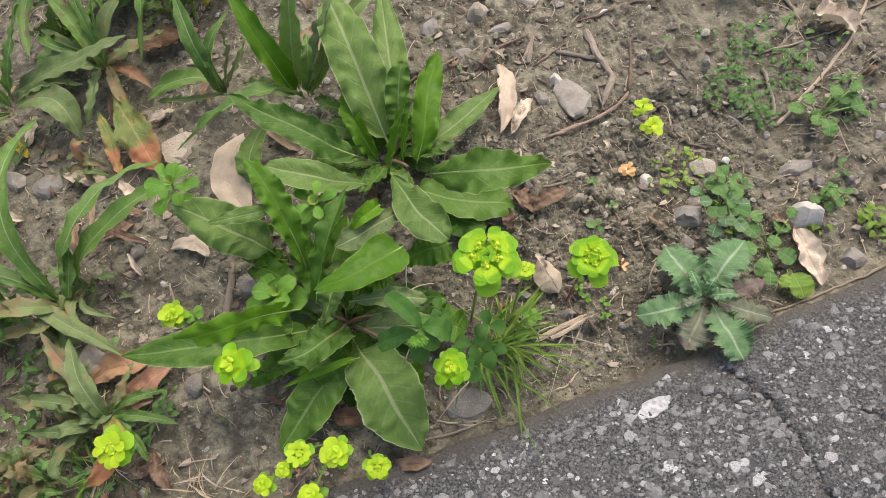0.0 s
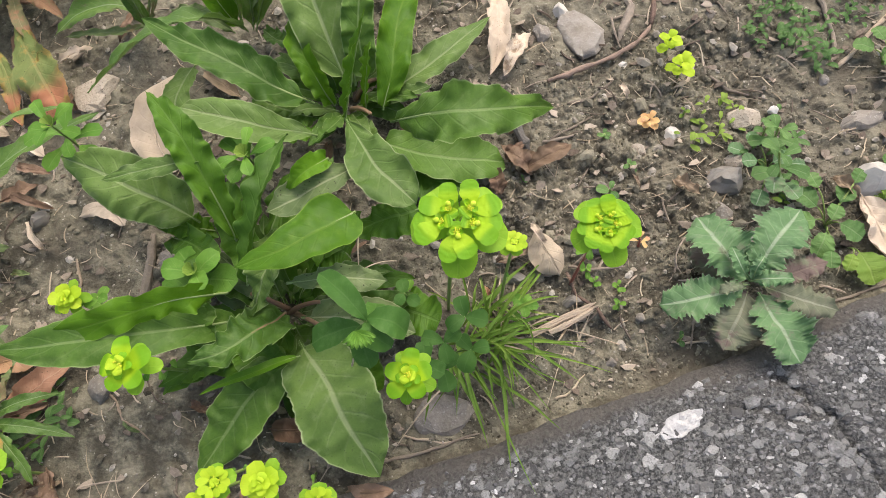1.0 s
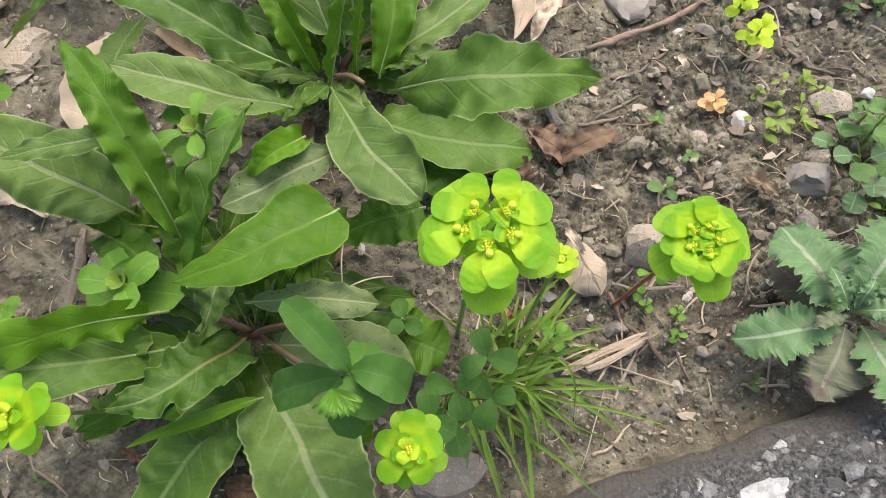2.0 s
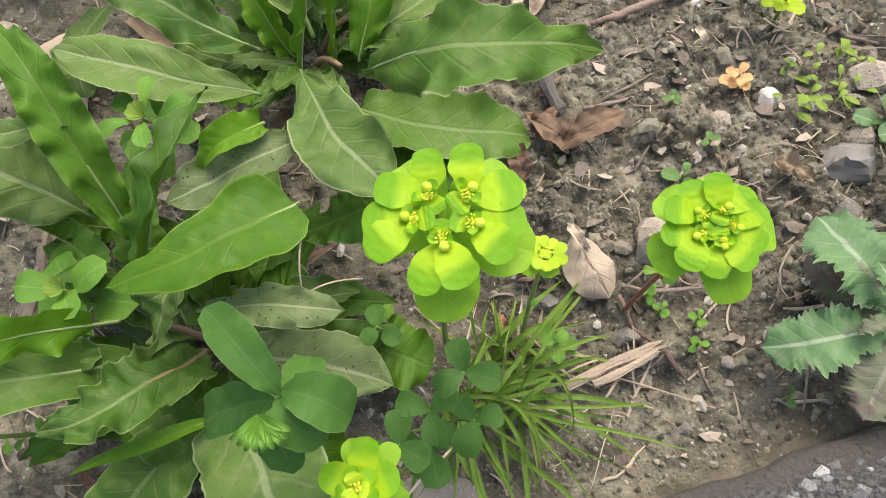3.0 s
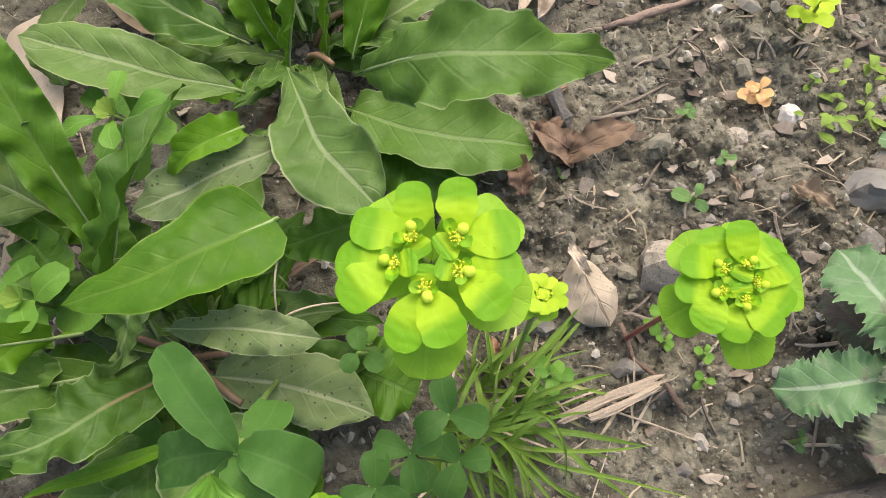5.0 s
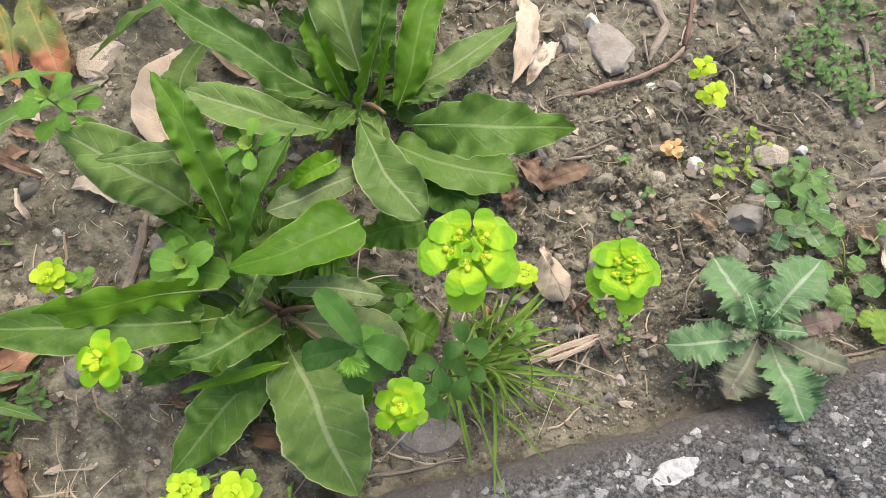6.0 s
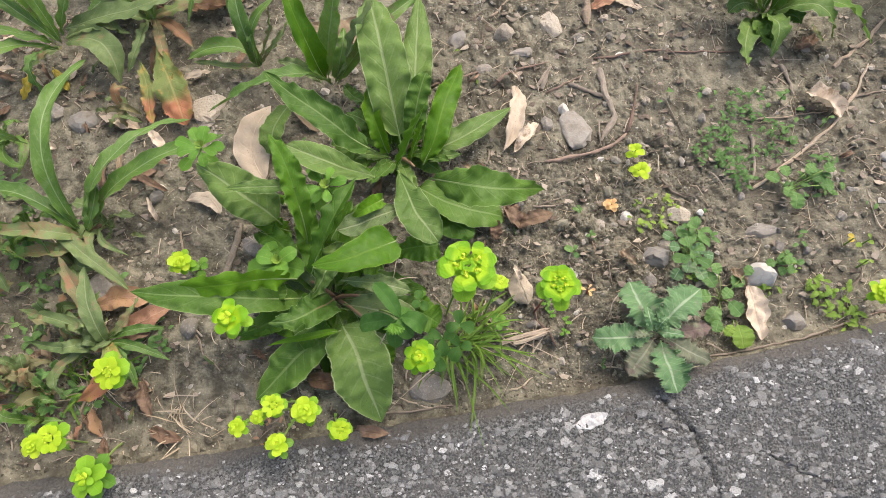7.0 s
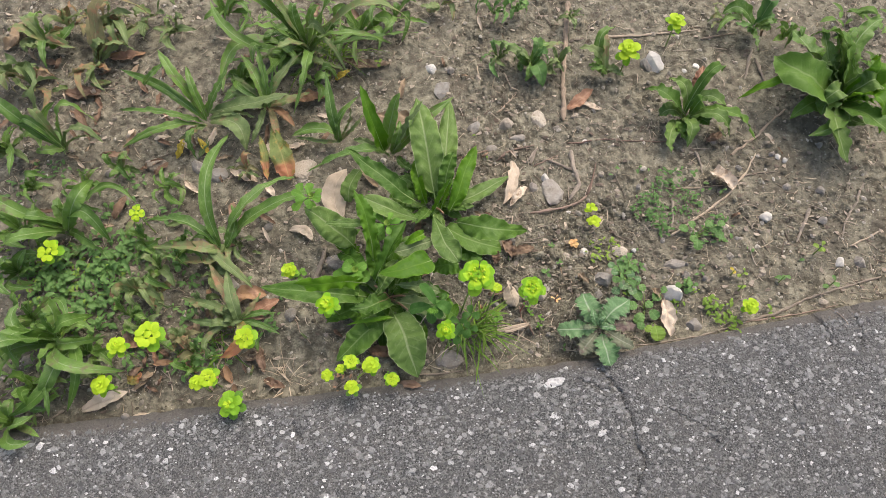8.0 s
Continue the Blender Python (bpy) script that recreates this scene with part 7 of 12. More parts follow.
scalloped_weed(0.4349, 0.3783, [(0.4192, 0.3900, 0.0120, 0.0086), (0.4317, 0.3588, 0.0190, 0.0096), (0.4312, 0.3724, 0.0160, 0.0070), (0.4669, 0.3878, 0.0130, 0.0094), (0.4553, 0.3941, 0.0200, 0.0078), (0.4724, 0.3770, 0.0170, 0.0077), (0.4316, 0.3951, 0.0140, 0.0071), (0.4754, 0.3943, 0.0210, 0.0070)], WEED, 'low weed with rounded scalloped leaves on soil', seed=132)
scalloped_weed(0.3176, 0.3127, [(0.2979, 0.3303, 0.0084, 0.0069), (0.3109, 0.2961, 0.0133, 0.0089), (0.2996, 0.2895, 0.0112, 0.0075), (0.3247, 0.2897, 0.0091, 0.0082), (0.3237, 0.3136, 0.0140, 0.0075), (0.3098, 0.3327, 0.0119, 0.0069), (0.3352, 0.3078, 0.0098, 0.0060), (0.2988, 0.3150, 0.0147, 0.0060)], THISTLE, 'soft grey-green weed with rounded leaves between stones', seed=133)
scalloped_weed(0.4054, 0.2956, [(0.4108, 0.2987, 0.0084, 0.0075), (0.3956, 0.2932, 0.0133, 0.0056), (0.4091, 0.2877, 0.0112, 0.0052)], WEED, 'small round-leaved weed beside a white stone', seed=134)
shoot(0.324, 0.301, (0.293, 0.295, 0.06), 0.0193, 7, WEED, 'soft grey-green weed beside stones', rise=0.25, wide=0.55, bud=False, seed=133)
shoot(0.328, 0.329, (0.315, 0.325, 0.03), 0.0173, 7, WEED, 'soft green weed beside a stone', rise=0.2, wide=0.5, bud=False, seed=134)
greenery('ground_weeds', [(-0.251, 0.246, 0.0170), (-0.225, 0.235, 0.0110), (-0.314, 0.251, 0.0150), (-0.351, 0.315, 0.0130), (-0.368, 0.330, 0.0120), (-0.305, 0.191, 0.0150), (-0.351, 0.207, 0.0120), (-0.266, 0.317, 0.0080), (-0.324, 0.339, 0.0100)], 0.011, 0.020, WEED, 'low weeds between spurges and dead leaves', count=26, seed=901)
greenery('ground_weeds', [(0.467, 0.252, 0.019), (0.443, 0.257, 0.0138), (0.48, 0.232, 0.0137), (0.448, 0.27, 0.0121), (0.539, 0.251, 0.0069)], 0.01, 0.02, WEED_LIGHT, 'light green chickweed at the asphalt edge', seed=135)
greenery('ground_weeds', [(0.409, 0.485, 0.0233), (0.366, 0.433, 0.0284), (0.388, 0.414, 0.0253), (0.434, 0.442, 0.0257), (0.386, 0.456, 0.0173)], 0.007, 0.018, WEED, 'fine-leaved green weed spread over soil', count=81, seed=136)
greenery('ground_weeds', [(0.479, 0.398, 0.0223), (0.447, 0.377, 0.0165), (0.386, 0.394, 0.0134)], 0.009, 0.02, WEED, 'fresh green weed on soil', count=61, seed=137)
greenery('ground_weeds', [(0.297, 0.36, 0.0186), (0.275, 0.353, 0.0131)], 0.008, 0.012, WEED_LIGHT, 'pale yellow-green weed on soil', count=61, seed=138)
greenery('ground_weeds', [(0.327, 0.327, 0.0183), (0.323, 0.304, 0.0148), (0.314, 0.324, 0.0107)], 0.009, 0.02, WEED, 'soft green weed beside stones', count=57, seed=139)
greenery('ground_weeds', [(0.417, 0.294, 0.0116), (0.395, 0.267, 0.0135), (0.315, 0.282, 0.0105)], 0.007, 0.012, WEED_LIGHT, 'tiny light green weed between stones', count=54, seed=140)
greenery('ground_weeds', [(-0.564, 0.346, 0.0448), (-0.503, 0.306, 0.0398), (-0.583, 0.308, 0.0354), (-0.512, 0.261, 0.0348), (-0.46, 0.373, 0.0271), (-0.506, 0.374, 0.0362), (-0.618, 0.347, 0.0359), (-0.395, 0.362, 0.018)], 0.013, 0.035, WEED, 'tangled green weeds with small leaves', count=60, seed=141)
greenery('ground_weeds', [(-0.687, 0.489, 0.0236), (-0.655, 0.521, 0.021), (-0.619, 0.531, 0.0239)], 0.009, 0.02, WEED, 'grey-green weed on soil', count=24, seed=142)
greenery('ground_weeds', [(-0.274, 0.23, 0.0258), (-0.314, 0.204, 0.0204), (-0.249, 0.247, 0.0207), (-0.346, 0.222, 0.0171), (-0.116, 0.366, 0.009)], 0.01, 0.015, WEED, 'low weeds under spurge', count=22, seed=143)
greenery('ground_weeds', [(-0.225, 0.269, 0.0192), (-0.087, 0.461, 0.0093), (0.369, 0.499, 0.015), (0.434, 0.498, 0.0132)], 0.008, 0.012, WEED, 'tiny weeds on soil', count=16, seed=144)
greenery('ground_weeds', [(0.424, 0.296, 0.0082), (0.082, 0.572, 0.0092), (0.111, 0.517, 0.009)], 0.007, 0.012, WEED_LIGHT, 'tiny weeds between pebbles', count=16, seed=145)
greenery('ground_weeds', [(-0.197, 0.846, 0.0526), (-0.291, 0.835, 0.0525), (-0.102, 0.844, 0.0421), (-0.152, 0.78, 0.0413)], 0.02, 0.06, NARROW, 'lower leaves in the dense clump', count=10, wide=0.3, shape='lance', seed=146)
greenery('ground_weeds', [(0.75, 0.683, 0.0598), (0.801, 0.769, 0.0614)], 0.03, 0.08, DOCK, 'lower leaves of the large dock', count=6, wide=0.35, shape='lance', seed=147)
shoot(0.197, 0.319, (0.192, 0.314, 0.015), 0.0099, 3, WEED, 'tiny green seedling on bare soil', wide=0.7, shape='round', bud=False, name='seedling', rise=0.15, seed=148)
shoot(0.205, 0.365, (0.204, 0.364, 0.004), 0.0065, 5, WEED, 'tiny green seedling on bare soil', wide=0.7, shape='round', bud=False, name='seedling', rise=0.15, seed=149)
shoot(0.217, 0.336, (0.214, 0.334, 0.006), 0.0067, 4, WEED, 'tiny green seedling on bare soil', wide=0.7, shape='round', bud=False, name='seedling', rise=0.15, seed=150)
shoot(0.163, 0.263, (0.16, 0.261, 0.012), 0.0057, 4, BRACT_GREEN, 'tiny green seedling on bare soil', wide=0.7, shape='round', bud=False, name='seedling', rise=0.15, seed=151)
shoot(0.166, 0.253, (0.163, 0.251, 0.012), 0.0056, 4, BRACT_GREEN, 'tiny green seedling on bare soil', wide=0.7, shape='round', bud=False, name='seedling', rise=0.15, seed=152)
shoot(0.182, 0.244, (0.176, 0.242, 0.02), 0.0054, 4, BRACT_GREEN, 'tiny green seedling on bare soil', wide=0.7, shape='round', bud=False, name='seedling', rise=0.15, seed=153)
shoot(0.178, 0.232, (0.175, 0.232, 0.012), 0.0059, 4, BRACT_GREEN, 'tiny green seedling on bare soil', wide=0.7, shape='round', bud=False, name='seedling', rise=0.15, seed=154)
shoot(0.112, 0.246, (0.11, 0.244, 0.02), 0.0114, 6, BRACT_GREEN, 'tiny green seedling on bare soil', wide=0.7, shape='round', bud=False, name='seedling', rise=0.15, seed=155)
shoot(0.135, 0.344, (0.135, 0.343, 0.004), 0.0043, 3, WEED, 'tiny green seedling on bare soil', wide=0.7, shape='round', bud=False, name='seedling', rise=0.15, seed=156)
shoot(0.27, 0.37, (0.268, 0.368, 0.004), 0.0053, 3, WEED_LIGHT, 'tiny green seedling on bare soil', wide=0.7, shape='round', bud=False, name='seedling', rise=0.15, seed=157)
shoot(0.324, 0.339, (0.312, 0.332, 0.02), 0.0094, 5, WEED, 'tiny green seedling on bare soil', wide=0.7, shape='round', bud=False, name='seedling', rise=0.15, seed=158)
shoot(0.032, 0.275, (0.035, 0.268, 0.03), 0.0115, 3, BRACT_GREEN, 'tiny green seedling on bare soil', wide=0.7, shape='round', bud=False, name='seedling', rise=0.15, seed=159)
shoot(0.563, 0.304, (0.553, 0.3, 0.02), 0.0112, 3, WEED, 'tiny green seedling on bare soil', wide=0.7, shape='round', bud=False, name='seedling', rise=0.15, seed=160)
shoot(0.638, 0.294, (0.627, 0.29, 0.02), 0.012, 3, WEED, 'tiny green seedling on bare soil', wide=0.7, shape='round', bud=False, name='seedling', rise=0.15, seed=161)
shoot(0.486, 0.315, (0.481, 0.313, 0.012), 0.0087, 2, YELLOWED, 'tiny green seedling on bare soil', wide=0.7, shape='round', bud=False, name='seedling', rise=0.15, seed=162)
shoot(0.502, 0.313, (0.497, 0.311, 0.012), 0.0078, 3, WEED_LIGHT, 'tiny green seedling on bare soil', wide=0.7, shape='round', bud=False, name='seedling', rise=0.15, seed=163)
shoot(0.495, 0.29, (0.492, 0.29, 0.008), 0.0078, 3, WEED_LIGHT, 'tiny green seedling on bare soil', wide=0.7, shape='round', bud=False, name='seedling', rise=0.15, seed=164)
shoot(0.631, 0.353, (0.62, 0.348, 0.02), 0.0114, 4, WEED_LIGHT, 'tiny green seedling on bare soil', wide=0.7, shape='round', bud=False, name='seedling', rise=0.15, seed=165)
shoot(0.493, 0.456, (0.489, 0.454, 0.01), 0.0073, 3, WEED, 'tiny green seedling on bare soil', wide=0.7, shape='round', bud=False, name='seedling', rise=0.15, seed=166)
shoot(0.445, 0.447, (0.442, 0.445, 0.01), 0.0082, 3, WEED, 'tiny green seedling on bare soil', wide=0.7, shape='round', bud=False, name='seedling', rise=0.15, seed=167)
shoot(-0.078, 0.727, (-0.075, 0.707, 0.03), 0.0089, 4, WEED_LIGHT, 'tiny green seedling on bare soil', wide=0.7, shape='round', bud=False, name='seedling', rise=0.15, seed=168)
shoot(0.418, 0.291, (0.407, 0.284, 0.03), 0.0119, 4, WEED, 'tiny green seedling on bare soil', wide=0.7, shape='round', bud=False, name='seedling', rise=0.15, seed=169)
shoot(0.415, 0.302, (0.404, 0.297, 0.02), 0.0082, 4, WEED, 'tiny green seedling on bare soil', wide=0.7, shape='round', bud=False, name='seedling', rise=0.15, seed=170)
shoot(0.213, 0.201, (0.212, 0.202, 0.004), 0.005, 3, WEED, 'tiny green seedling on bare soil', wide=0.7, shape='round', bud=False, name='seedling', rise=0.15, seed=171)
shoot(0.454, 0.492, (0.448, 0.487, 0.01), 0.0081, 4, WEED, 'tiny green seedling on bare soil', wide=0.7, shape='round', bud=False, name='seedling', rise=0.15, seed=172)
shoot(-0.389, 0.345, (-0.374, 0.336, 0.03), 0.0159, 4, WEED, 'tiny green seedling on bare soil', wide=0.7, shape='round', bud=False, name='seedling', rise=0.15, seed=173)
shoot(-0.387, 0.368, (-0.375, 0.359, 0.03), 0.014, 3, WEED, 'tiny green seedling on bare soil', wide=0.7, shape='round', bud=False, name='seedling', rise=0.15, seed=174)
shoot(0.243, 0.369, (0.239, 0.366, 0.008), 0.009, 9, ORANGE, 'small plant with orange and yellow leaves', wide=0.75, shape='round', bud=False, rise=0.25, red=True, seed=175)
shoot(0.206, 0.275, (0.203, 0.274, 0.01), 0.0093, 4, ORANGE, 'bit of a pink and orange withered plant', wide=0.4, bud=False, rise=0.2, red=True, seed=176)

# ---- grass ----
grass_tuft(0.07, 0.229, 58, 0.095, 0.06, 'tuft of fine green grass at the asphalt edge', seed=5, toward=-15, dry=.1)
grass_tuft(0.09, 0.243, 26, 0.06, 0.05, 'tuft of fine green grass at the asphalt edge', seed=6, toward=30, dry=.3)
grass_tuft(-0.312, 0.221, 40, 0.07, 0.08, 'thin grass among spurges', seed=7, dry=.45)
grass_tuft(-0.209, 0.164, 30, 0.05, 0.05, 'dry grass on the soil', seed=8, dry=1.0)
grass_tuft(-0.166, 0.755, 60, 0.12, 0.10, 'long grass in the clump of weeds', seed=9, dry=.1)
grass_tuft(0.134, 0.222, 10, 0.05, 0.05, 'dry grass on the soil', seed=10, dry=.9)
tall_grass = plant('grass_plant', 0.082, 0.226, 'long arching green grass blades at the asphalt edge', 'grass')
leaf(tall_grass, (0.078, 0.227, 0.015), (0.106, 0.233, 0.06), (0.132, 0.237, 0.045), 0.0024, GRASS, 'strap', nu=22, nv=4, fold=0.4, seed=177)
leaf(tall_grass, (0.084, 0.221, 0.015), (0.104, 0.212, 0.05), (0.146, 0.209, 0.02), 0.0019, GRASS, 'strap', nu=22, nv=4, fold=0.4, seed=178)
leaf(tall_grass, (0.083, 0.22, 0.012), (0.109, 0.205, 0.04), (0.158, 0.186, 0.012), 0.0021, GRASS, 'strap', nu=22, nv=4, fold=0.4, seed=179)
leaf(tall_grass, (0.086, 0.233, 0.02), (0.104, 0.22, 0.07), (0.105, 0.195, 0.03), 0.0015, GRASS, 'strap', nu=22, nv=4, fold=0.4, seed=180)
leaf(tall_grass, (0.09, 0.221, 0.012), (0.099, 0.203, 0.035), (0.114, 0.19, 0.012), 0.0021, GRASS, 'strap', nu=22, nv=4, fold=0.4, seed=181)
leaf(tall_grass, (0.079, 0.224, 0.012), (0.089, 0.211, 0.04), (0.094, 0.191, 0.02), 0.0021, GRASS, 'strap', nu=22, nv=4, fold=0.4, seed=182)
leaf(tall_grass, (0.088, 0.225, 0.012), (0.095, 0.23, 0.05), (0.104, 0.238, 0.05), 0.0015, GRASS, 'strap', nu=22, nv=4, fold=0.4, seed=183)
leaf(tall_grass, (0.076, 0.222, 0.012), (0.084, 0.206, 0.04), (0.084, 0.193, 0.02), 0.0019, GRASS, 'strap', nu=22, nv=4, fold=0.4, seed=184)
leaf(tall_grass, (0.081, 0.226, 0.01), (0.085, 0.236, 0.05), (0.091, 0.249, 0.05), 0.0015, GRASS, 'strap', nu=22, nv=4, fold=0.4, seed=185)
leaf(tall_grass, (0.089, 0.218, 0.01), (0.101, 0.2, 0.03), (0.127, 0.186, 0.01), 0.0016, GRASS, 'strap', nu=22, nv=4, fold=0.4, seed=186)

# ---- fallen leaves ----
dead_leaf((0.151, 0.520, 0.004), (0.149, 0.475, 0.014), (0.131, 0.437, 0.006), 0.0274, DEAD_PALE, 'pale dry curled leaf lying on soil', shape='ribbon', ragged=0.5, crumple=0.5, cup=0.2, seed=187)
dead_leaf((0.169, 0.472, 0.004), (0.158, 0.453, 0.012), (0.142, 0.435, 0.004), 0.0192, DEAD_PALE, 'pale dry leaf fragment on soil', shape='ribbon', ragged=0.4, crumple=0.5, cup=0.2, seed=188)
dead_leaf((-0.131, 0.418, 0.006), (-0.145, 0.462, 0.012), (-0.127, 0.510, 0.006), 0.0490, DEAD_PALE, 'pale pinkish dead leaf under the dock', shape='ribbon', ragged=0.12, crumple=0.15, cup=0.1, seed=189)
dead_leaf((-0.178, 0.382, 0.004), (-0.192, 0.400, 0.008), (-0.218, 0.402, 0.004), 0.0178, DEAD_PALE, 'pale dead leaf corner under the dock', shape='ribbon', ragged=0.1, crumple=0.15, seed=190)
dead_leaf((0.485, 0.499, 0.004), (0.493, 0.483, 0.012), (0.516, 0.468, 0.004), 0.035, DEAD_PALE, 'pale pinkish dry leaf curled on soil', shape='round', cup=0.5, wave=0.0042, seed=191)
dead_leaf((0.25, 0.624, 0.003), (0.272, 0.638, 0.01), (0.302, 0.67, 0.003), 0.0254, DEAD_RED, 'dull red fallen leaf on soil', cup=0.3, seed=192)
dead_leaf((0.278, 0.639, 0.003), (0.296, 0.631, 0.006), (0.314, 0.626, 0.003), 0.0137, DEAD_PALE, 'pale dry leaf scrap on soil', seed=193)
dead_leaf((-0.105, 0.617, 0.006), (-0.045, 0.594, 0.012), (0.001, 0.598, 0.004), 0.0462, DEAD_TAN, 'tan dead leaf behind narrow weeds', cup=0.2, seed=194)
dead_leaf((-0.24, 0.661, 0.006), (-0.198, 0.65, 0.012), (-0.166, 0.666, 0.004), 0.0295, DEAD_RED, 'orange-brown dead leaf under a weed clump', cup=0.3, seed=195)
dead_leaf((-0.149, 0.737, 0.006), (-0.103, 0.723, 0.01), (-0.058, 0.729, 0.004), 0.0221, DEAD_TAN, 'brown dead leaf under a weed clump', cup=0.4, wave=0.0042, seed=196)
dead_leaf((-0.156, 0.692, 0.01), (-0.143, 0.696, 0.02), (-0.129, 0.71, 0.012), 0.0158, YELLOWED, 'small yellow leaf on a weed', ragged=0.05, seed=197)
dead_leaf((-0.328, 0.52, 0.004), (-0.3, 0.506, 0.01), (-0.275, 0.491, 0.004), 0.03, DEAD_PALE, 'pale crumpled dead leaf on soil', wave=0.005, cup=0.3, seed=198)
dead_leaf((-0.415, 0.584, 0.006), (-0.416, 0.559, 0.01), (-0.423, 0.545, 0.003), 0.0134, YELLOWED, 'yellow withered leaf on soil', ragged=0.05, seed=199)
dead_leaf((-0.389, 0.583, 0.006), (-0.376, 0.564, 0.01), (-0.37, 0.555, 0.003), 0.0115, YELLOWED, 'yellow withered leaf on soil', ragged=0.05, seed=200)
dead_leaf((-0.303, 0.286, 0.006), (-0.272, 0.292, 0.012), (-0.243, 0.291, 0.008), 0.0302, DEAD_RED, 'orange-red fallen leaf among weeds', shape='ribbon', ragged=0.12, crumple=0.3, cup=0.05, seed=201)
dead_leaf((-0.276, 0.262, 0.005), (-0.249, 0.267, 0.012), (-0.224, 0.285, 0.006), 0.0256, DEAD_RED, 'reddish brown fallen leaf among weeds', shape='ribbon', ragged=0.12, crumple=0.25, cup=0.05, seed=202)
dead_leaf((-0.511, 0.121, 0.003), (-0.476, 0.133, 0.010), (-0.442, 0.147, 0.006), 0.0273, DEAD_PALE, 'pale yellowish dead leaf at the asphalt edge', shape='ribbon', ragged=0.2, crumple=0.25, cup=0.05, seed=203)
dead_leaf((-0.436, 0.11, 0.002), (-0.417, 0.112, 0.004), (-0.402, 0.115, 0.002), 0.0074, DEAD_PALE, 'narrow pale dead leaf on soil', seed=204)
dead_leaf((-0.445, 0.17, 0.01), (-0.432, 0.162, 0.012), (-0.424, 0.174, 0.01), 0.0199, TURNING, 'yellowing leaf tip on soil', seed=205)
dead_leaf((-0.249, 0.211, 0.004), (-0.244, 0.191, 0.008), (-0.24, 0.172, 0.003), 0.0185, DEAD_BROWN, 'brown dead leaf on soil', cup=0.3, seed=206)
dead_leaf((-0.278, 0.194, 0.004), (-0.26, 0.194, 0.008), (-0.24, 0.2, 0.003), 0.0135, DEAD_TAN, 'tan dead leaf on soil', cup=0.3, seed=207)
dead_leaf((-0.286, 0.156, 0.004), (-0.28, 0.143, 0.008), (-0.275, 0.129, 0.003), 0.0149, DEAD_BROWN, 'brown dead leaf at the asphalt edge', cup=0.3, seed=208)
dead_leaf((-0.241, 0.161, 0.004), (-0.223, 0.154, 0.008), (-0.207, 0.149, 0.003), 0.0166, DEAD_BROWN, 'brown dead leaf on soil', cup=0.3, seed=209)
dead_leaf((-0.364, 0.196, 0.006), (-0.351, 0.185, 0.01), (-0.344, 0.174, 0.004), 0.0134, DEAD_RED, 'red dead leaf under spurge', cup=0.4, seed=210)
dead_leaf((0.133, 0.302, 0.006), (0.136, 0.281, 0.018), (0.142, 0.263, 0.006), 0.0282, DEAD_SHELL, 'sandy tan dried leaf folded like a shell', shape='round', cup=-0.15, fold=-0.25, ragged=0.03, crumple=0.12, wave=0.001, seed=211)
dead_leaf((0.131, 0.303, 0.012), (0.132, 0.292, 0.022), (0.137, 0.289, 0.014), 0.0081, DEAD_PALE, 'whitish scrap of dry leaf', cup=0.4, seed=212)
dead_leaf((0.136, 0.351, 0.005), (0.155, 0.352, 0.014), (0.177, 0.361, 0.008), 0.0187, DEAD_MID, 'brown curled leaf around a twig stub', shape='ribbon', ragged=0.1, crumple=0.35, cup=0.2, seed=213)
dead_leaf((0.145, 0.353, 0.006), (0.135, 0.357, 0.016), (0.125, 0.374, 0.008), 0.0209, DEAD_MID, 'brown folded leaf around a twig stub', shape='heart', ragged=0.1, crumple=0.35, cup=0.2, seed=214)
dead_leaf((0.128, 0.359, 0.004), (0.133, 0.364, 0.01), (0.142, 0.369, 0.008), 0.0128, DEAD_BROWN, 'brown leaf lying at a twig stub', ragged=0.05, cup=0.2, wave=0.002, seed=215)
dead_leaf((0.114, 0.356, 0.004), (0.115, 0.343, 0.01), (0.115, 0.334, 0.004), 0.0158, DEAD_BROWN, 'brown dead leaf under spurge', cup=0.3, seed=216)
dead_leaf((0.245, 0.317, 0.004), (0.248, 0.309, 0.012), (0.259, 0.301, 0.004), 0.0147, DEAD_TAN, 'crumbling tan leaf on soil', cup=0.3, wave=0.005, ragged=0.6, seed=217)
dead_leaf((-0.084, 0.203, 0.004), (-0.061, 0.197, 0.01), (-0.037, 0.197, 0.003), 0.0227, DEAD_BROWN, 'brown dead leaf under the dock', cup=0.3, seed=218)
dead_leaf((0.1, 0.283, 0.004), (0.111, 0.284, 0.01), (0.128, 0.287, 0.006), 0.0135, DEAD_TAN, 'pinkish tan dry leaf under spurge', cup=0.3, seed=219)
dead_leaf((0.088, 0.268, 0.004), (0.088, 0.26, 0.01), (0.089, 0.255, 0.004), 0.0087, DEAD_RED, 'dark red dead leaf under spurge', cup=0.4, seed=220)
dead_leaf((0.376, 0.278, 0.004), (0.377, 0.249, 0.01), (0.378, 0.217, 0.003), 0.0307, DEAD_PALE, 'pale dry leaf strip beside a white stone', cup=0.4, wave=0.0042, seed=221)
dead_leaf((0.359, 0.294, 0.004), (0.364, 0.286, 0.008), (0.374, 0.275, 0.003), 0.0139, DEAD_TAN, 'tan leaf scrap on soil', cup=0.4, seed=222)
dead_leaf((0.477, 0.675, 0.004), (0.489, 0.681, 0.02), (0.498, 0.704, 0.02), 0.0216, DEAD_RED, 'red upright dead leaf beside a dock', cup=0.3, seed=223)
dead_leaf((0.485, 0.559, 0.004), (0.498, 0.564, 0.01), (0.517, 0.576, 0.003), 0.0209, DEAD_BROWN, 'brown dead leaf under a dock', cup=0.3, seed=224)
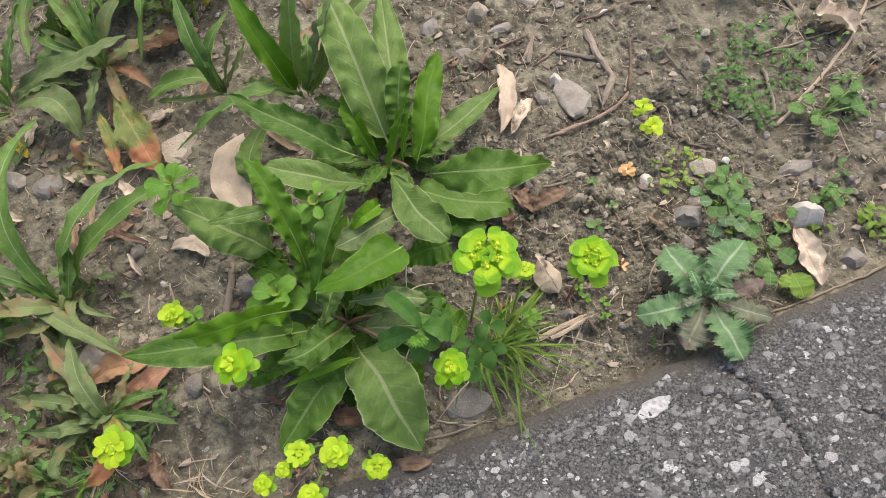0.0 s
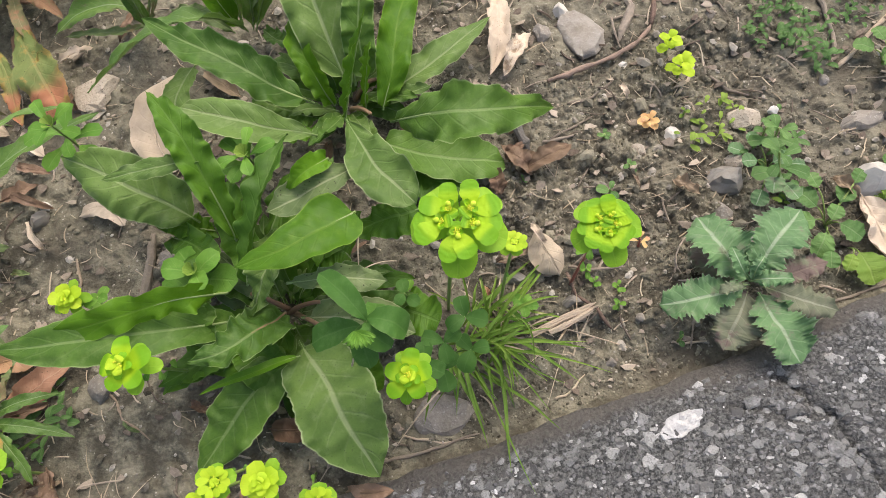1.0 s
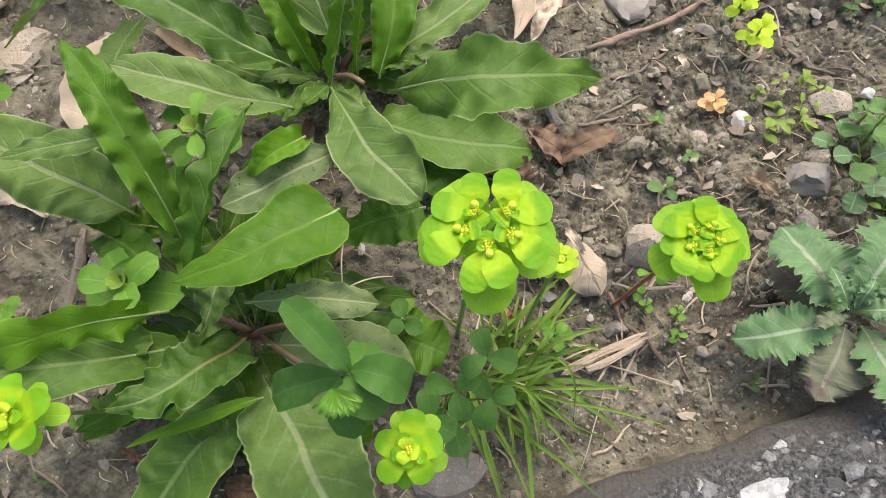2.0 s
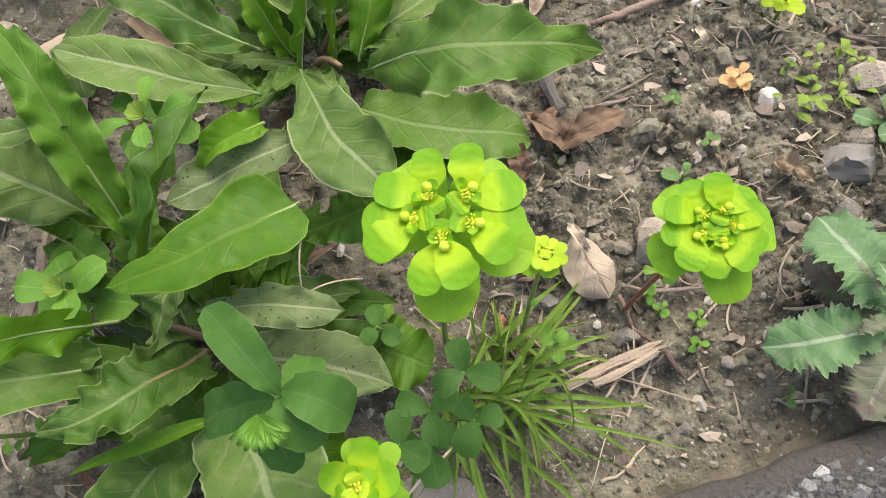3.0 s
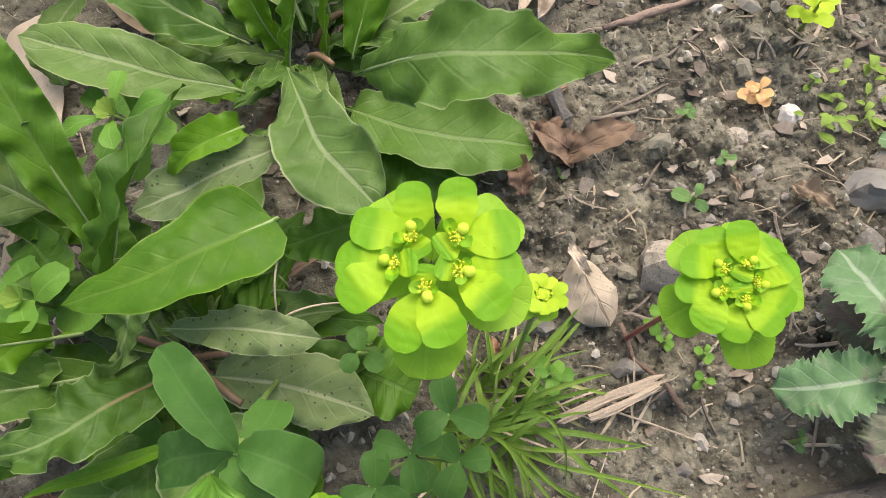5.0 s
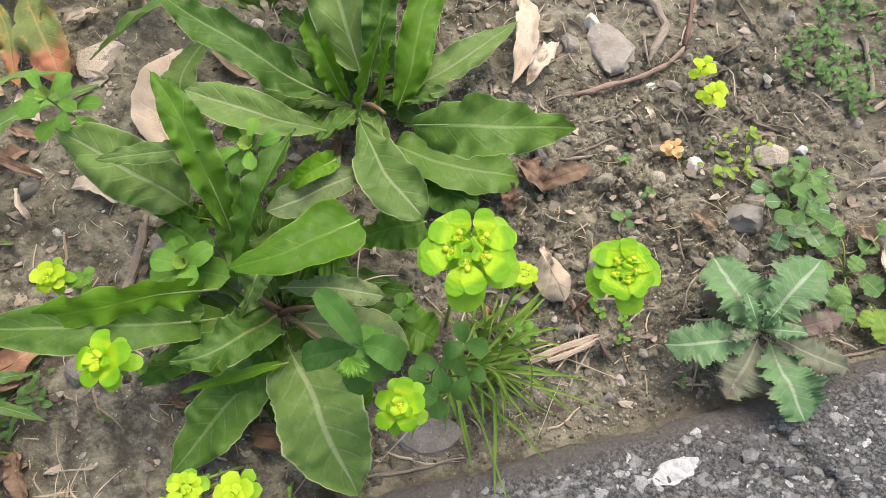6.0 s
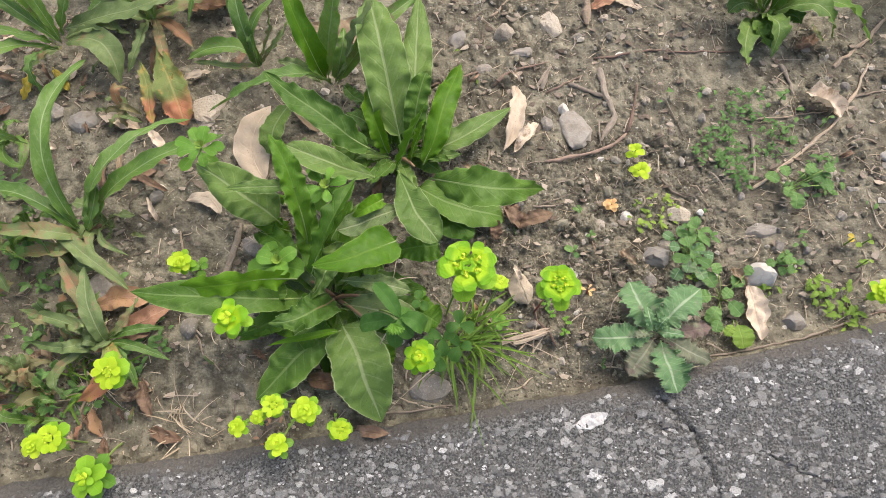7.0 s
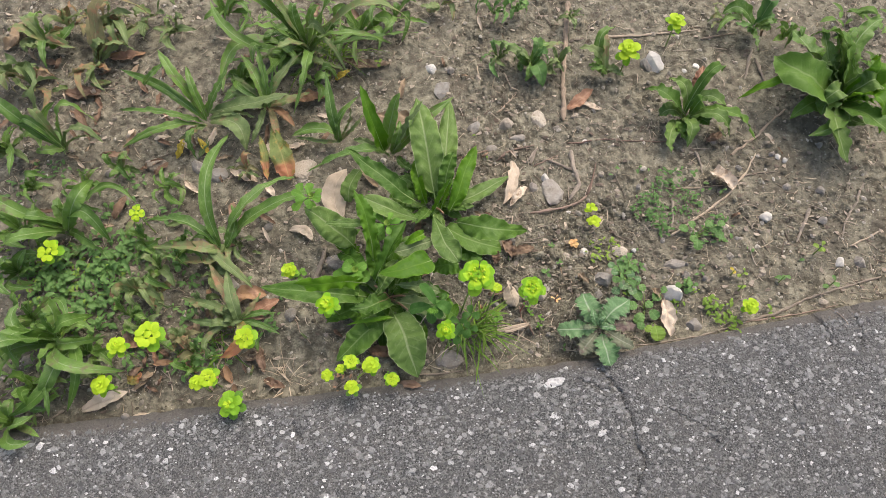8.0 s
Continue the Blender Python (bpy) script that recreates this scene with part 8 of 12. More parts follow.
dead_leaf((-0.518, 0.565, 0.004), (-0.506, 0.578, 0.01), (-0.503, 0.605, 0.003), 0.0115, DEAD_TAN, 'narrow tan dead leaf on soil', cup=0.4, seed=225)
dead_leaf((-0.403, 0.5, 0.004), (-0.384, 0.483, 0.01), (-0.372, 0.476, 0.003), 0.0149, DEAD_PALE, 'pale dry curled leaf on soil', cup=0.5, seed=226)
dead_leaf((-0.137, 0.233, 0.003), (-0.132, 0.229, 0.006), (-0.123, 0.222, 0.003), 0.0091, DEAD_BROWN, 'brown leaf scrap on soil', cup=0.4, seed=227)
dead_leaf((-0.257, 0.21, 0.003), (-0.263, 0.201, 0.006), (-0.281, 0.198, 0.003), 0.0129, DEAD_TAN, 'tan leaf on soil', cup=0.3, seed=228)
dead_leaf((-0.758, 0.858, 0.003), (-0.759, 0.812, 0.01), (-0.785, 0.793, 0.003), 0.0353, DEAD_TAN, 'tan dead leaves among weeds', cup=0.3, seed=229)
dead_leaf((-0.65, 0.69, 0.003), (-0.604, 0.678, 0.01), (-0.579, 0.689, 0.003), 0.0298, DEAD_BROWN, 'brown dead leaves among weeds', cup=0.3, seed=230)
dead_leaf((-0.732, 0.741, 0.003), (-0.698, 0.723, 0.01), (-0.666, 0.721, 0.003), 0.0303, DEAD_TAN, 'tan dead leaf among weeds', cup=0.3, seed=231)
dead_leaf((-0.583, 0.769, 0.003), (-0.547, 0.759, 0.01), (-0.512, 0.774, 0.003), 0.0265, DEAD_RED, 'reddish brown dead leaf among weeds', cup=0.3, seed=232)
dead_leaf((-0.618, 0.63, 0.003), (-0.606, 0.637, 0.01), (-0.58, 0.584, 0.003), 0.0236, DEAD_BROWN, 'brown dead leaf among weeds', cup=0.3, seed=233)

# ---- stones ----
stone(0.389, 0.284, 0.0400, 0.0320, 0.021, 10, STONE_PALE, 'rounded whitish stone among weeds', seed=234)
stone(0.416, 0.237, 0.0325, 0.0239, 0.01, -5, STONE_BLUE, 'flat grey stone at the asphalt edge', seed=235)
stone(0.287, 0.312, 0.0387, 0.0246, 0.009, 8, STONE_BLUE, 'flat slate-grey stone in soil', seed=236)
stone(0.4, 0.334, 0.0549, 0.0177, 0.006, 4, STONE, 'flat tan-grey stone in soil', seed=237)
stone(0.414, 0.316, 0.0193, 0.0158, 0.007, 0, STONE_BLUE, 'dark rounded stone among weeds', seed=238)
stone(0.212, 0.464, 0.0604, 0.0518, 0.004, 55, STONE, 'large flat grey stone sunk in soil', seed=239)
stone(0.204, 0.489, 0.0175, 0.0163, 0.009, 0, STONE_PALE, 'small pale pebble on soil', seed=240)
stone(0.182, 0.472, 0.0173, 0.0243, 0.006, -20, STONE, 'flat brownish stone on soil', seed=241)
stone(-0.137, 0.343, 0.0487, 0.0325, 0.01, 15, STONE, 'grey slate block beside the dock', seed=242)
stone(0.033, 0.667, 0.0337, 0.0496, 0.007, -20, STONE_BLUE, 'flat blue-grey slate on soil', seed=243)
stone(0.016, 0.713, 0.0221, 0.0302, 0.008, 0, STONE_PALE, 'pale pebble on soil', seed=244)
stone(0.05, 0.709, 0.0181, 0.0161, 0.007, 0, STONE, 'grey pebble on soil', seed=245)
stone(0.145, 0.593, 0.031, 0.0252, 0.012, 10, STONE_TAN, 'tan rough stone on soil', seed=246)
stone(0.202, 0.609, 0.0331, 0.0506, 0.006, 0, STONE_TAN, 'flat brown stone on soil', seed=247)
stone(0.119, 0.545, 0.0286, 0.021, 0.006, 10, STONE, 'grey flat stone on soil', seed=248)
stone(0.088, 0.589, 0.0251, 0.0329, 0.006, -30, STONE_BLUE, 'grey flat stone on soil', seed=249)
stone(0.161, 0.567, 0.0345, 0.0192, 0.006, 0, STONE, 'flat grey stone on soil', seed=250)
stone(0.562, 0.416, 0.0273, 0.02, 0.009, 0, STONE_PALE, 'smooth pale oval pebble on soil', seed=251)
stone(-0.534, 0.519, 0.0209, 0.0209, 0.008, 0, STONE, 'round grey pebble on soil', seed=252)
stone(-0.457, 0.532, 0.0438, 0.0305, 0.012, 10, STONE_TAN, 'brown lump of stone in soil', seed=253)
stone(-0.382, 0.526, 0.0285, 0.0342, 0.007, 0, STONE, 'grey stone under a weed leaf', seed=254)
stone(0.417, 0.727, 0.0303, 0.0545, 0.014, 25, STONE_PALE, 'pale rough stone leaning on soil', seed=255)
stone(0.406, 0.723, 0.0242, 0.0403, 0.008, 15, STONE_BLUE, 'grey stone on soil', seed=256)
stone(0.038, 0.189, 0.0519, 0.0395, 0.006, 10, STONE, 'flat grey-brown stone under spurge', seed=257)
stone(0.177, 0.287, 0.0339, 0.0309, 0.024, 30, STONE_TAN, 'rough tan stone under spurge', seed=258)
stone(0.113, 0.27, 0.0194, 0.0099, 0.006, 0, STONE_BLUE, 'small flat blue-grey stone', seed=259)
stone(0.148, 0.245, 0.0168, 0.0101, 0.006, -10, STONE_BLUE, 'small dark stone on soil', seed=260)
stone(0.229, 0.351, 0.0132, 0.0132, 0.005, 0, STONE_TAN, 'small tan stone on soil', seed=261)
stone(0.256, 0.357, 0.0185, 0.0159, 0.006, 20, STONE_PALE, 'pale lichen-spotted stone in soil', seed=262)
stone(0.163, 0.197, 0.009, 0.0077, 0.006, 0, STONE, 'small pale grey pebble on soil', seed=263)
stone(0.191, 0.223, 0.0079, 0.0079, 0.005, 0, STONE, 'small grey pebble on soil', seed=264)
stone(0.313, 0.356, 0.0229, 0.0286, 0.006, 70, STONE_TAN, 'flat tan stone among weeds', seed=265)
stone(0.279, 0.314, 0.0296, 0.0222, 0.007, -20, STONE, 'flat grey stone beside weeds', seed=266)
stone(0.295, 0.323, 0.0224, 0.0149, 0.008, -10, STONE_TAN, 'flat brown stone beside weeds', seed=267)
stone(0.237, 0.426, 0.0137, 0.0072, 0.006, 20, STONE_PALE, 'white chip of stone on soil', seed=268)
stone(0.274, 0.285, 0.0181, 0.0217, 0.006, 0, STONE, 'grey stone flake on soil', seed=269)
stone(-0.203, 0.259, 0.0227, 0.031, 0.008, 0, STONE, 'grey stone beside spurge', seed=270)
stone(-0.303, 0.309, 0.0372, 0.0425, 0.008, 0, STONE, 'grey flat stone under leaves', seed=271)
stone(-0.253, 0.408, 0.0168, 0.0202, 0.008, -20, STONE_BLUE, 'small dark slate on soil', seed=272)
stone(-0.249, 0.42, 0.0124, 0.009, 0.006, 0, STONE_PALE, 'pale pebble on soil', seed=273)
stone(-0.346, 0.51, 0.0414, 0.0355, 0.008, 0, STONE_BLUE, 'blue-grey stone under weed leaves', seed=274)
stone(-0.206, 0.506, 0.0295, 0.0354, 0.006, 0, STONE_TAN, 'flat brown stone under the dock', seed=275)
stone(-0.433, 0.107, 0.0131, 0.0114, 0.006, 0, STONE, 'grey pebble at the asphalt edge', seed=276)
stone(-0.601, 0.199, 0.0305, 0.0254, 0.01, 0, STONE_TAN, 'tan stone among weeds', seed=277)
stone(0.655, 0.41, 0.0181, 0.0163, 0.006, 0, STONE, 'grey pebble on soil', seed=278)
stone(0.663, 0.464, 0.0185, 0.0148, 0.006, 0, STONE, 'grey pebble on soil', seed=279)
stone(0.609, 0.471, 0.0167, 0.0148, 0.006, 0, STONE, 'grey pebble on soil', seed=280)
stone(0.52, 0.268, 0.0311, 0.0207, 0.006, 0, STONE_TAN, 'flat tan stone at the asphalt edge', seed=281)
stone(0.628, 0.27, 0.0224, 0.0155, 0.005, 0, STONE_TAN, 'tan stone at the asphalt edge', seed=282)
stone(0.67, 0.339, 0.0159, 0.023, 0.007, -20, STONE_PALE, 'pale pebble on soil', seed=283)
stone(0.701, 0.339, 0.0177, 0.0265, 0.007, 20, STONE, 'grey pebble on soil', seed=284)
stone(0.603, 0.529, 0.0132, 0.0113, 0.006, 0, STONE_PALE, 'pale pebble on soil', seed=285)
stone(0.615, 0.522, 0.0113, 0.0113, 0.006, 0, STONE_PALE, 'pale pebble on soil', seed=286)
stone(0.594, 0.533, 0.0114, 0.0095, 0.006, 0, STONE, 'grey pebble on soil', seed=287)
stone(-0.197, 0.52, 0.0568, 0.0436, 0.006, 10, STONE_TAN, 'flat brown stone sunk in soil', seed=288)
stone(0.1, 0.692, 0.0152, 0.0097, 0.0043, 86, STONE_TAN, 'small tan pebble lying on soil', seed=289)
stone(0.143, 0.426, 0.0083, 0.0067, 0.0043, 105, STONE, 'small grey pebble lying on soil', seed=290)
stone(0.533, 0.315, 0.0093, 0.0081, 0.0039, 0, STONE_TAN, 'small tan pebble lying on soil', seed=291)
stone(0.776, 0.64, 0.0106, 0.0088, 0.0044, 139, STONE_BLUE, 'small dark pebble lying on soil', seed=292)
stone(0.051, 0.441, 0.0105, 0.009, 0.0058, 37, STONE, 'small grey pebble lying on soil', seed=293)
stone(0.515, 0.647, 0.0144, 0.0099, 0.0055, 118, STONE_TAN, 'small tan pebble lying on soil', seed=294)
stone(0.507, 0.378, 0.0106, 0.0101, 0.0033, 152, STONE_BLUE, 'small dark pebble lying on soil', seed=295)
stone(0.324, 0.552, 0.0089, 0.0064, 0.0056, 49, STONE_TAN, 'small tan pebble lying on soil', seed=296)
stone(0.455, 0.592, 0.0131, 0.0088, 0.0052, 135, STONE, 'small grey pebble lying on soil', seed=297)
stone(0.419, 0.333, 0.0087, 0.0058, 0.0059, 112, STONE_BLUE, 'small dark pebble lying on soil', seed=298)
stone(0.443, 0.31, 0.0132, 0.0082, 0.0041, 15, STONE_BLUE, 'small dark pebble lying on soil', seed=299)
stone(0.184, 0.703, 0.0158, 0.0113, 0.0045, 152, STONE, 'small grey pebble lying on soil', seed=300)
stone(0.717, 0.427, 0.0091, 0.008, 0.0032, 122, STONE_TAN, 'small tan pebble lying on soil', seed=301)
stone(0.299, 0.495, 0.0131, 0.0106, 0.0047, 35, STONE_TAN, 'small tan pebble lying on soil', seed=302)
stone(0.426, 0.749, 0.0125, 0.0114, 0.0042, 3, STONE_TAN, 'small tan pebble lying on soil', seed=303)
stone(0.445, 0.702, 0.0147, 0.011, 0.0057, 70, STONE, 'small grey pebble lying on soil', seed=304)
stone(0.298, 0.624, 0.012, 0.0099, 0.0058, 101, STONE, 'small grey pebble lying on soil', seed=305)
stone(0.538, 0.319, 0.0137, 0.0127, 0.0055, 45, STONE_TAN, 'small tan pebble lying on soil', seed=306)
stone(0.399, 0.624, 0.0101, 0.0074, 0.0049, 104, STONE_TAN, 'small tan pebble lying on soil', seed=307)
stone(0.11, 0.576, 0.0111, 0.007, 0.0035, 92, STONE_TAN, 'small tan pebble lying on soil', seed=308)
stone(0.321, 0.456, 0.0102, 0.0099, 0.0037, 26, STONE, 'small grey pebble lying on soil', seed=309)
stone(0.246, 0.63, 0.0098, 0.0096, 0.0034, 74, STONE_TAN, 'small tan pebble lying on soil', seed=310)
stone(0.492, 0.348, 0.0151, 0.0123, 0.0056, 9, STONE, 'small grey pebble lying on soil', seed=311)
stone(0.495, 0.719, 0.015, 0.0122, 0.003, 11, STONE_PALE, 'small pale pebble lying on soil', seed=312)
stone(0.319, 0.369, 0.0091, 0.0069, 0.0038, 126, STONE_TAN, 'small tan pebble lying on soil', seed=313)
stone(0.266, 0.611, 0.0145, 0.0132, 0.0045, 28, STONE_TAN, 'small tan pebble lying on soil', seed=314)
stone(0.337, 0.357, 0.0117, 0.007, 0.004, 138, STONE_PALE, 'small pale pebble lying on soil', seed=315)
stone(0.532, 0.505, 0.0131, 0.0114, 0.0046, 101, STONE_BLUE, 'small dark pebble lying on soil', seed=316)
stone(0.54, 0.632, 0.0137, 0.0125, 0.0044, 4, STONE_TAN, 'small tan pebble lying on soil', seed=317)
stone(0.403, 0.362, 0.0123, 0.0093, 0.0041, 129, STONE_TAN, 'small tan pebble lying on soil', seed=318)
stone(0.083, 0.364, 0.0142, 0.0093, 0.0033, 160, STONE_PALE, 'small pale pebble lying on soil', seed=319)
stone(0.342, 0.666, 0.0113, 0.0075, 0.0045, 118, STONE_TAN, 'small tan pebble lying on soil', seed=320)
stone(0.616, 0.814, 0.0158, 0.0123, 0.0047, 50, STONE, 'small grey pebble lying on soil', seed=321)
stone(0.722, 0.691, 0.0128, 0.0109, 0.0057, 158, STONE, 'small grey pebble lying on soil', seed=322)
stone(0.128, 0.481, 0.015, 0.0115, 0.0051, 132, STONE, 'small grey pebble lying on soil', seed=323)
stone(0.356, 0.469, 0.013, 0.0112, 0.0047, 125, STONE, 'small grey pebble lying on soil', seed=324)
stone(0.422, 0.627, 0.0116, 0.0079, 0.0034, 2, STONE_PALE, 'small pale pebble lying on soil', seed=325)
stone(0.216, 0.672, 0.0097, 0.0077, 0.0055, 37, STONE_TAN, 'small tan pebble lying on soil', seed=326)
stone(0.683, 0.552, 0.0145, 0.014, 0.0045, 109, STONE_BLUE, 'small dark pebble lying on soil', seed=327)
stone(0.472, 0.71, 0.0126, 0.0121, 0.0031, 119, STONE_PALE, 'small pale pebble lying on soil', seed=328)
stone(0.292, 0.746, 0.0094, 0.0092, 0.0046, 69, STONE_BLUE, 'small dark pebble lying on soil', seed=329)
stone(0.386, 0.376, 0.0132, 0.0091, 0.0056, 88, STONE, 'small grey pebble lying on soil', seed=330)
stone(0.493, 0.398, 0.0124, 0.0102, 0.0037, 33, STONE_TAN, 'small tan pebble lying on soil', seed=331)
stone(0.835, 0.81, 0.0147, 0.0102, 0.0031, 71, STONE_BLUE, 'small dark pebble lying on soil', seed=332)
stone(0.278, 0.562, 0.0113, 0.0073, 0.0058, 8, STONE_PALE, 'small pale pebble lying on soil', seed=333)
pale_patch(0.19, 0.145, 0.040, 0.020, 4)

# ---- twigs and dry stalks ----
twig([(0.276, 0.872, 0), (0.263, 0.781, 0), (0.25, 0.682, 0), (0.244, 0.602, 0)], 0.0090, TWIG_PALE, 'straight grey-brown stick lying on soil', taper=0.1, seed=334)
twig([(0.399, 0.382, 0), (0.454, 0.418, 0), (0.506, 0.455, 0), (0.547, 0.503, 0), (0.567, 0.535, 0)], 0.0039, TWIG_PALE, 'long pale twig lying on soil', taper=0.3, seed=335)
twig([(0.524, 0.532, 0), (0.573, 0.568, 0), (0.635, 0.623, 0)], 0.0041, TWIG_PALE, 'pale twig lying on soil', taper=0.3, seed=336)
twig([(0.526, 0.489, 0), (0.565, 0.498, 0), (0.598, 0.502, 0)], 0.0027, TWIG, 'thin twig on soil', seed=337)
twig([(0.247, 0.558, 0), (0.319, 0.562, 0), (0.424, 0.559, 0)], 0.0028, TWIG_RED, 'thin reddish stalk on soil', seed=338)
twig([(0.406, 0.468, 0), (0.457, 0.469, 0), (0.504, 0.474, 0)], 0.0027, TWIG_PALE, 'thin pale stalk on soil', seed=339)
twig([(0.252, 0.541, 0), (0.253, 0.503, 0), (0.26, 0.476, 0), (0.241, 0.447, 0)], 0.0074, TWIG, 'thick crooked root piece on soil', taper=0.3, seed=340)
twig([(0.213, 0.522, 0), (0.237, 0.51, 0), (0.257, 0.502, 0)], 0.0056, TWIG, 'crooked twig on soil', seed=341)
twig([(0.174, 0.421, 0.002), (0.199, 0.426, 0.004), (0.225, 0.431, 0.004), (0.256, 0.442, 0.003), (0.27, 0.455, 0.002)], 0.0038, TWIG_RED, 'curved reddish twig on soil', taper=0.25, seed=342)
twig([(0.27, 0.455, 0.002), (0.282, 0.483, 0.002), (0.292, 0.518, 0.002)], 0.0036, TWIG_RED, 'reddish twig on soil', seed=343)
twig([(0.301, 0.424, 0), (0.3, 0.404, 0), (0.312, 0.385, 0), (0.339, 0.37, 0)], 0.0029, TWIG, 'bent grey twig on soil', seed=344)
twig([(0.27, 0.388, 0), (0.283, 0.399, 0), (0.294, 0.413, 0)], 0.0028, TWIG_PALE, 'bare pale twig on soil', seed=345)
twig([(0.324, 0.205, 0), (0.365, 0.209, 0), (0.422, 0.218, 0), (0.471, 0.232, 0), (0.502, 0.24, 0)], 0.0024, TWIG, 'crooked pale twig along the asphalt edge', taper=0.1, seed=346)
twig([(0.503, 0.242, 0), (0.552, 0.254, 0), (0.6, 0.276, 0), (0.656, 0.293, 0), (0.73, 0.313, 0)], 0.0037, TWIG, 'crooked twig along the asphalt edge', taper=0.1, seed=347)
twig([(0.498, 0.24, 0), (0.577, 0.251, 0), (0.649, 0.266, 0)], 0.0025, TWIG_RED, 'thin twig along the asphalt edge', seed=348)
lath([(0.108, 0.225, 0.003), (0.136, 0.232, 0.004), (0.164, 0.238, 0.003)], 0.0047, 0.0028, TWIG_PALE, 'long flat split of pale dry wood on soil', seed=20)
lath([(0.123, 0.224, 0.002), (0.141, 0.228, 0.003), (0.16, 0.234, 0.003)], 0.0038, 0.0028, TWIG_PALE, 'short flat splinter of pale dry wood on soil', seed=16)
twig([(0.148, 0.264, 0.004), (0.151, 0.247, 0.005), (0.162, 0.233, 0.004), (0.169, 0.22, 0.001)], 0.0023, TWIG_RED, 'reddish brown twig under spurge', taper=0.2, seed=349)
twig([(0.149, 0.269, 0.004), (0.167, 0.263, 0.006), (0.19, 0.26, 0.004)], 0.0023, TWIG, 'grey twig under spurge', seed=350)
twig([(0.131, 0.229, 0.004), (0.159, 0.215, 0.004), (0.184, 0.202, 0.001)], 0.0009, TWIG_PALE, 'thin straight dry stalk on soil', taper=0.1, knots=False, seed=351)
twig([(0.208, 0.202, 0), (0.225, 0.198, 0)], 0.0015, TWIG_PALE, 'pale dry stalk on soil', seed=352)
twig([(0.139, 0.402, 0.008), (0.141, 0.381, 0.008), (0.144, 0.365, 0.004)], 0.0078, TWIG_GREY, 'dark broken stub of a stem', taper=0.1, seed=353)
twig([(0.144, 0.411, 0.012), (0.142, 0.397, 0.014), (0.142, 0.39, 0.01)], 0.0018, TWIG_PALE, 'pale strip of split bark on a stub', taper=0.2, seed=354)
twig([(0.184, 0.398, 0), (0.205, 0.401, 0), (0.227, 0.413, 0)], 0.0026, TWIG, 'thin twig on soil', seed=355)
twig([(0.165, 0.373, 0), (0.187, 0.379, 0), (0.201, 0.385, 0)], 0.0025, TWIG, 'thin twig on soil', seed=356)
twig([(0.157, 0.37, 0), (0.177, 0.37, 0), (0.199, 0.373, 0)], 0.0025, TWIG, 'thin twig on soil', seed=357)
twig([(0.055, 0.527, 0), (0.087, 0.534, 0), (0.124, 0.547, 0)], 0.0034, TWIG_RED, 'thin reddish twig on soil', seed=358)
twig([(0.124, 0.522, 0), (0.154, 0.544, 0), (0.19, 0.551, 0)], 0.0039, TWIG_RED, 'thin reddish twig on soil', seed=359)
twig([(0.176, 0.522, 0), (0.195, 0.546, 0)], 0.006, TWIG, 'short brown stick on soil', seed=360)
twig([(-0.155, 0.369, 0), (-0.162, 0.342, 0), (-0.173, 0.304, 0)], 0.0062, TWIG, 'dark stick beside a slate block', taper=0.1, seed=361)
twig([(-0.223, 0.368, 0), (-0.219, 0.346, 0), (-0.221, 0.33, 0)], 0.0025, TWIG_PALE, 'pale stalk on soil', seed=362)
twig([(0.605, 0.734, 0), (0.608, 0.697, 0), (0.614, 0.661, 0)], 0.0058, TWIG, 'dark dry stalk near the large dock', seed=363)
twig([(0.603, 0.759, 0), (0.59, 0.722, 0), (0.576, 0.688, 0)], 0.0059, TWIG, 'dark dry stalk near the large dock', seed=364)
twig([(0.327, 0.785, 0), (0.415, 0.79, 0), (0.514, 0.798, 0)], 0.0045, TWIG_PALE, 'pale stick on soil', seed=365)
twig([(0.511, 0.777, 0), (0.58, 0.792, 0)], 0.0037, TWIG_PALE, 'pale stick on soil', seed=366)
twig([(0.295, 0.516, 0), (0.321, 0.494, 0), (0.33, 0.467, 0), (0.335, 0.451, 0)], 0.0027, TWIG, 'thin twig on soil', seed=367)
twig([(0.463, 0.539, 0), (0.469, 0.517, 0), (0.469, 0.496, 0)], 0.0048, TWIG, 'dark stub on soil', seed=368)
twig([(0.41, 0.45, 0), (0.409, 0.424, 0), (0.402, 0.394, 0)], 0.0047, TWIG, 'dark stub on soil', seed=369)
twig([(0.742, 0.479, 0), (0.719, 0.443, 0), (0.691, 0.403, 0), (0.681, 0.379, 0)], 0.004, TWIG, 'grey stalk on soil', seed=370)
twig([(0.638, 0.43, 0), (0.617, 0.395, 0), (0.603, 0.371, 0)], 0.0059, TWIG, 'flattened grey stick on soil', seed=371)
twig([(0.69, 0.364, 0), (0.751, 0.392, 0)], 0.0032, TWIG_PALE, 'pale stalk on soil', seed=372)
twig([(0.144, 0.709, 0), (0.157, 0.678, 0), (0.171, 0.666, 0)], 0.0036, TWIG_PALE, 'dry stalk under a weed', seed=373)
twig([(0.13, 0.62, 0), (0.145, 0.637, 0), (0.166, 0.662, 0)], 0.0028, TWIG_PALE, 'dry stalk under a weed', seed=374)
twig([(0.099, 0.722, 0), (0.102, 0.673, 0)], 0.0029, STRAW, 'pale straw on soil', seed=375)
twig([(0.182, 0.518, 0), (0.193, 0.543, 0)], 0.0055, TWIG, 'short brown stick on soil', seed=376)
twig([(0.186, 0.513, 0), (0.23, 0.533, 0)], 0.0027, TWIG_RED, 'thin twig on soil', seed=377)
twig([(-0.323, 0.293, 0), (-0.303, 0.27, 0)], 0.0019, STRAW, 'bent straw among weeds', seed=378)
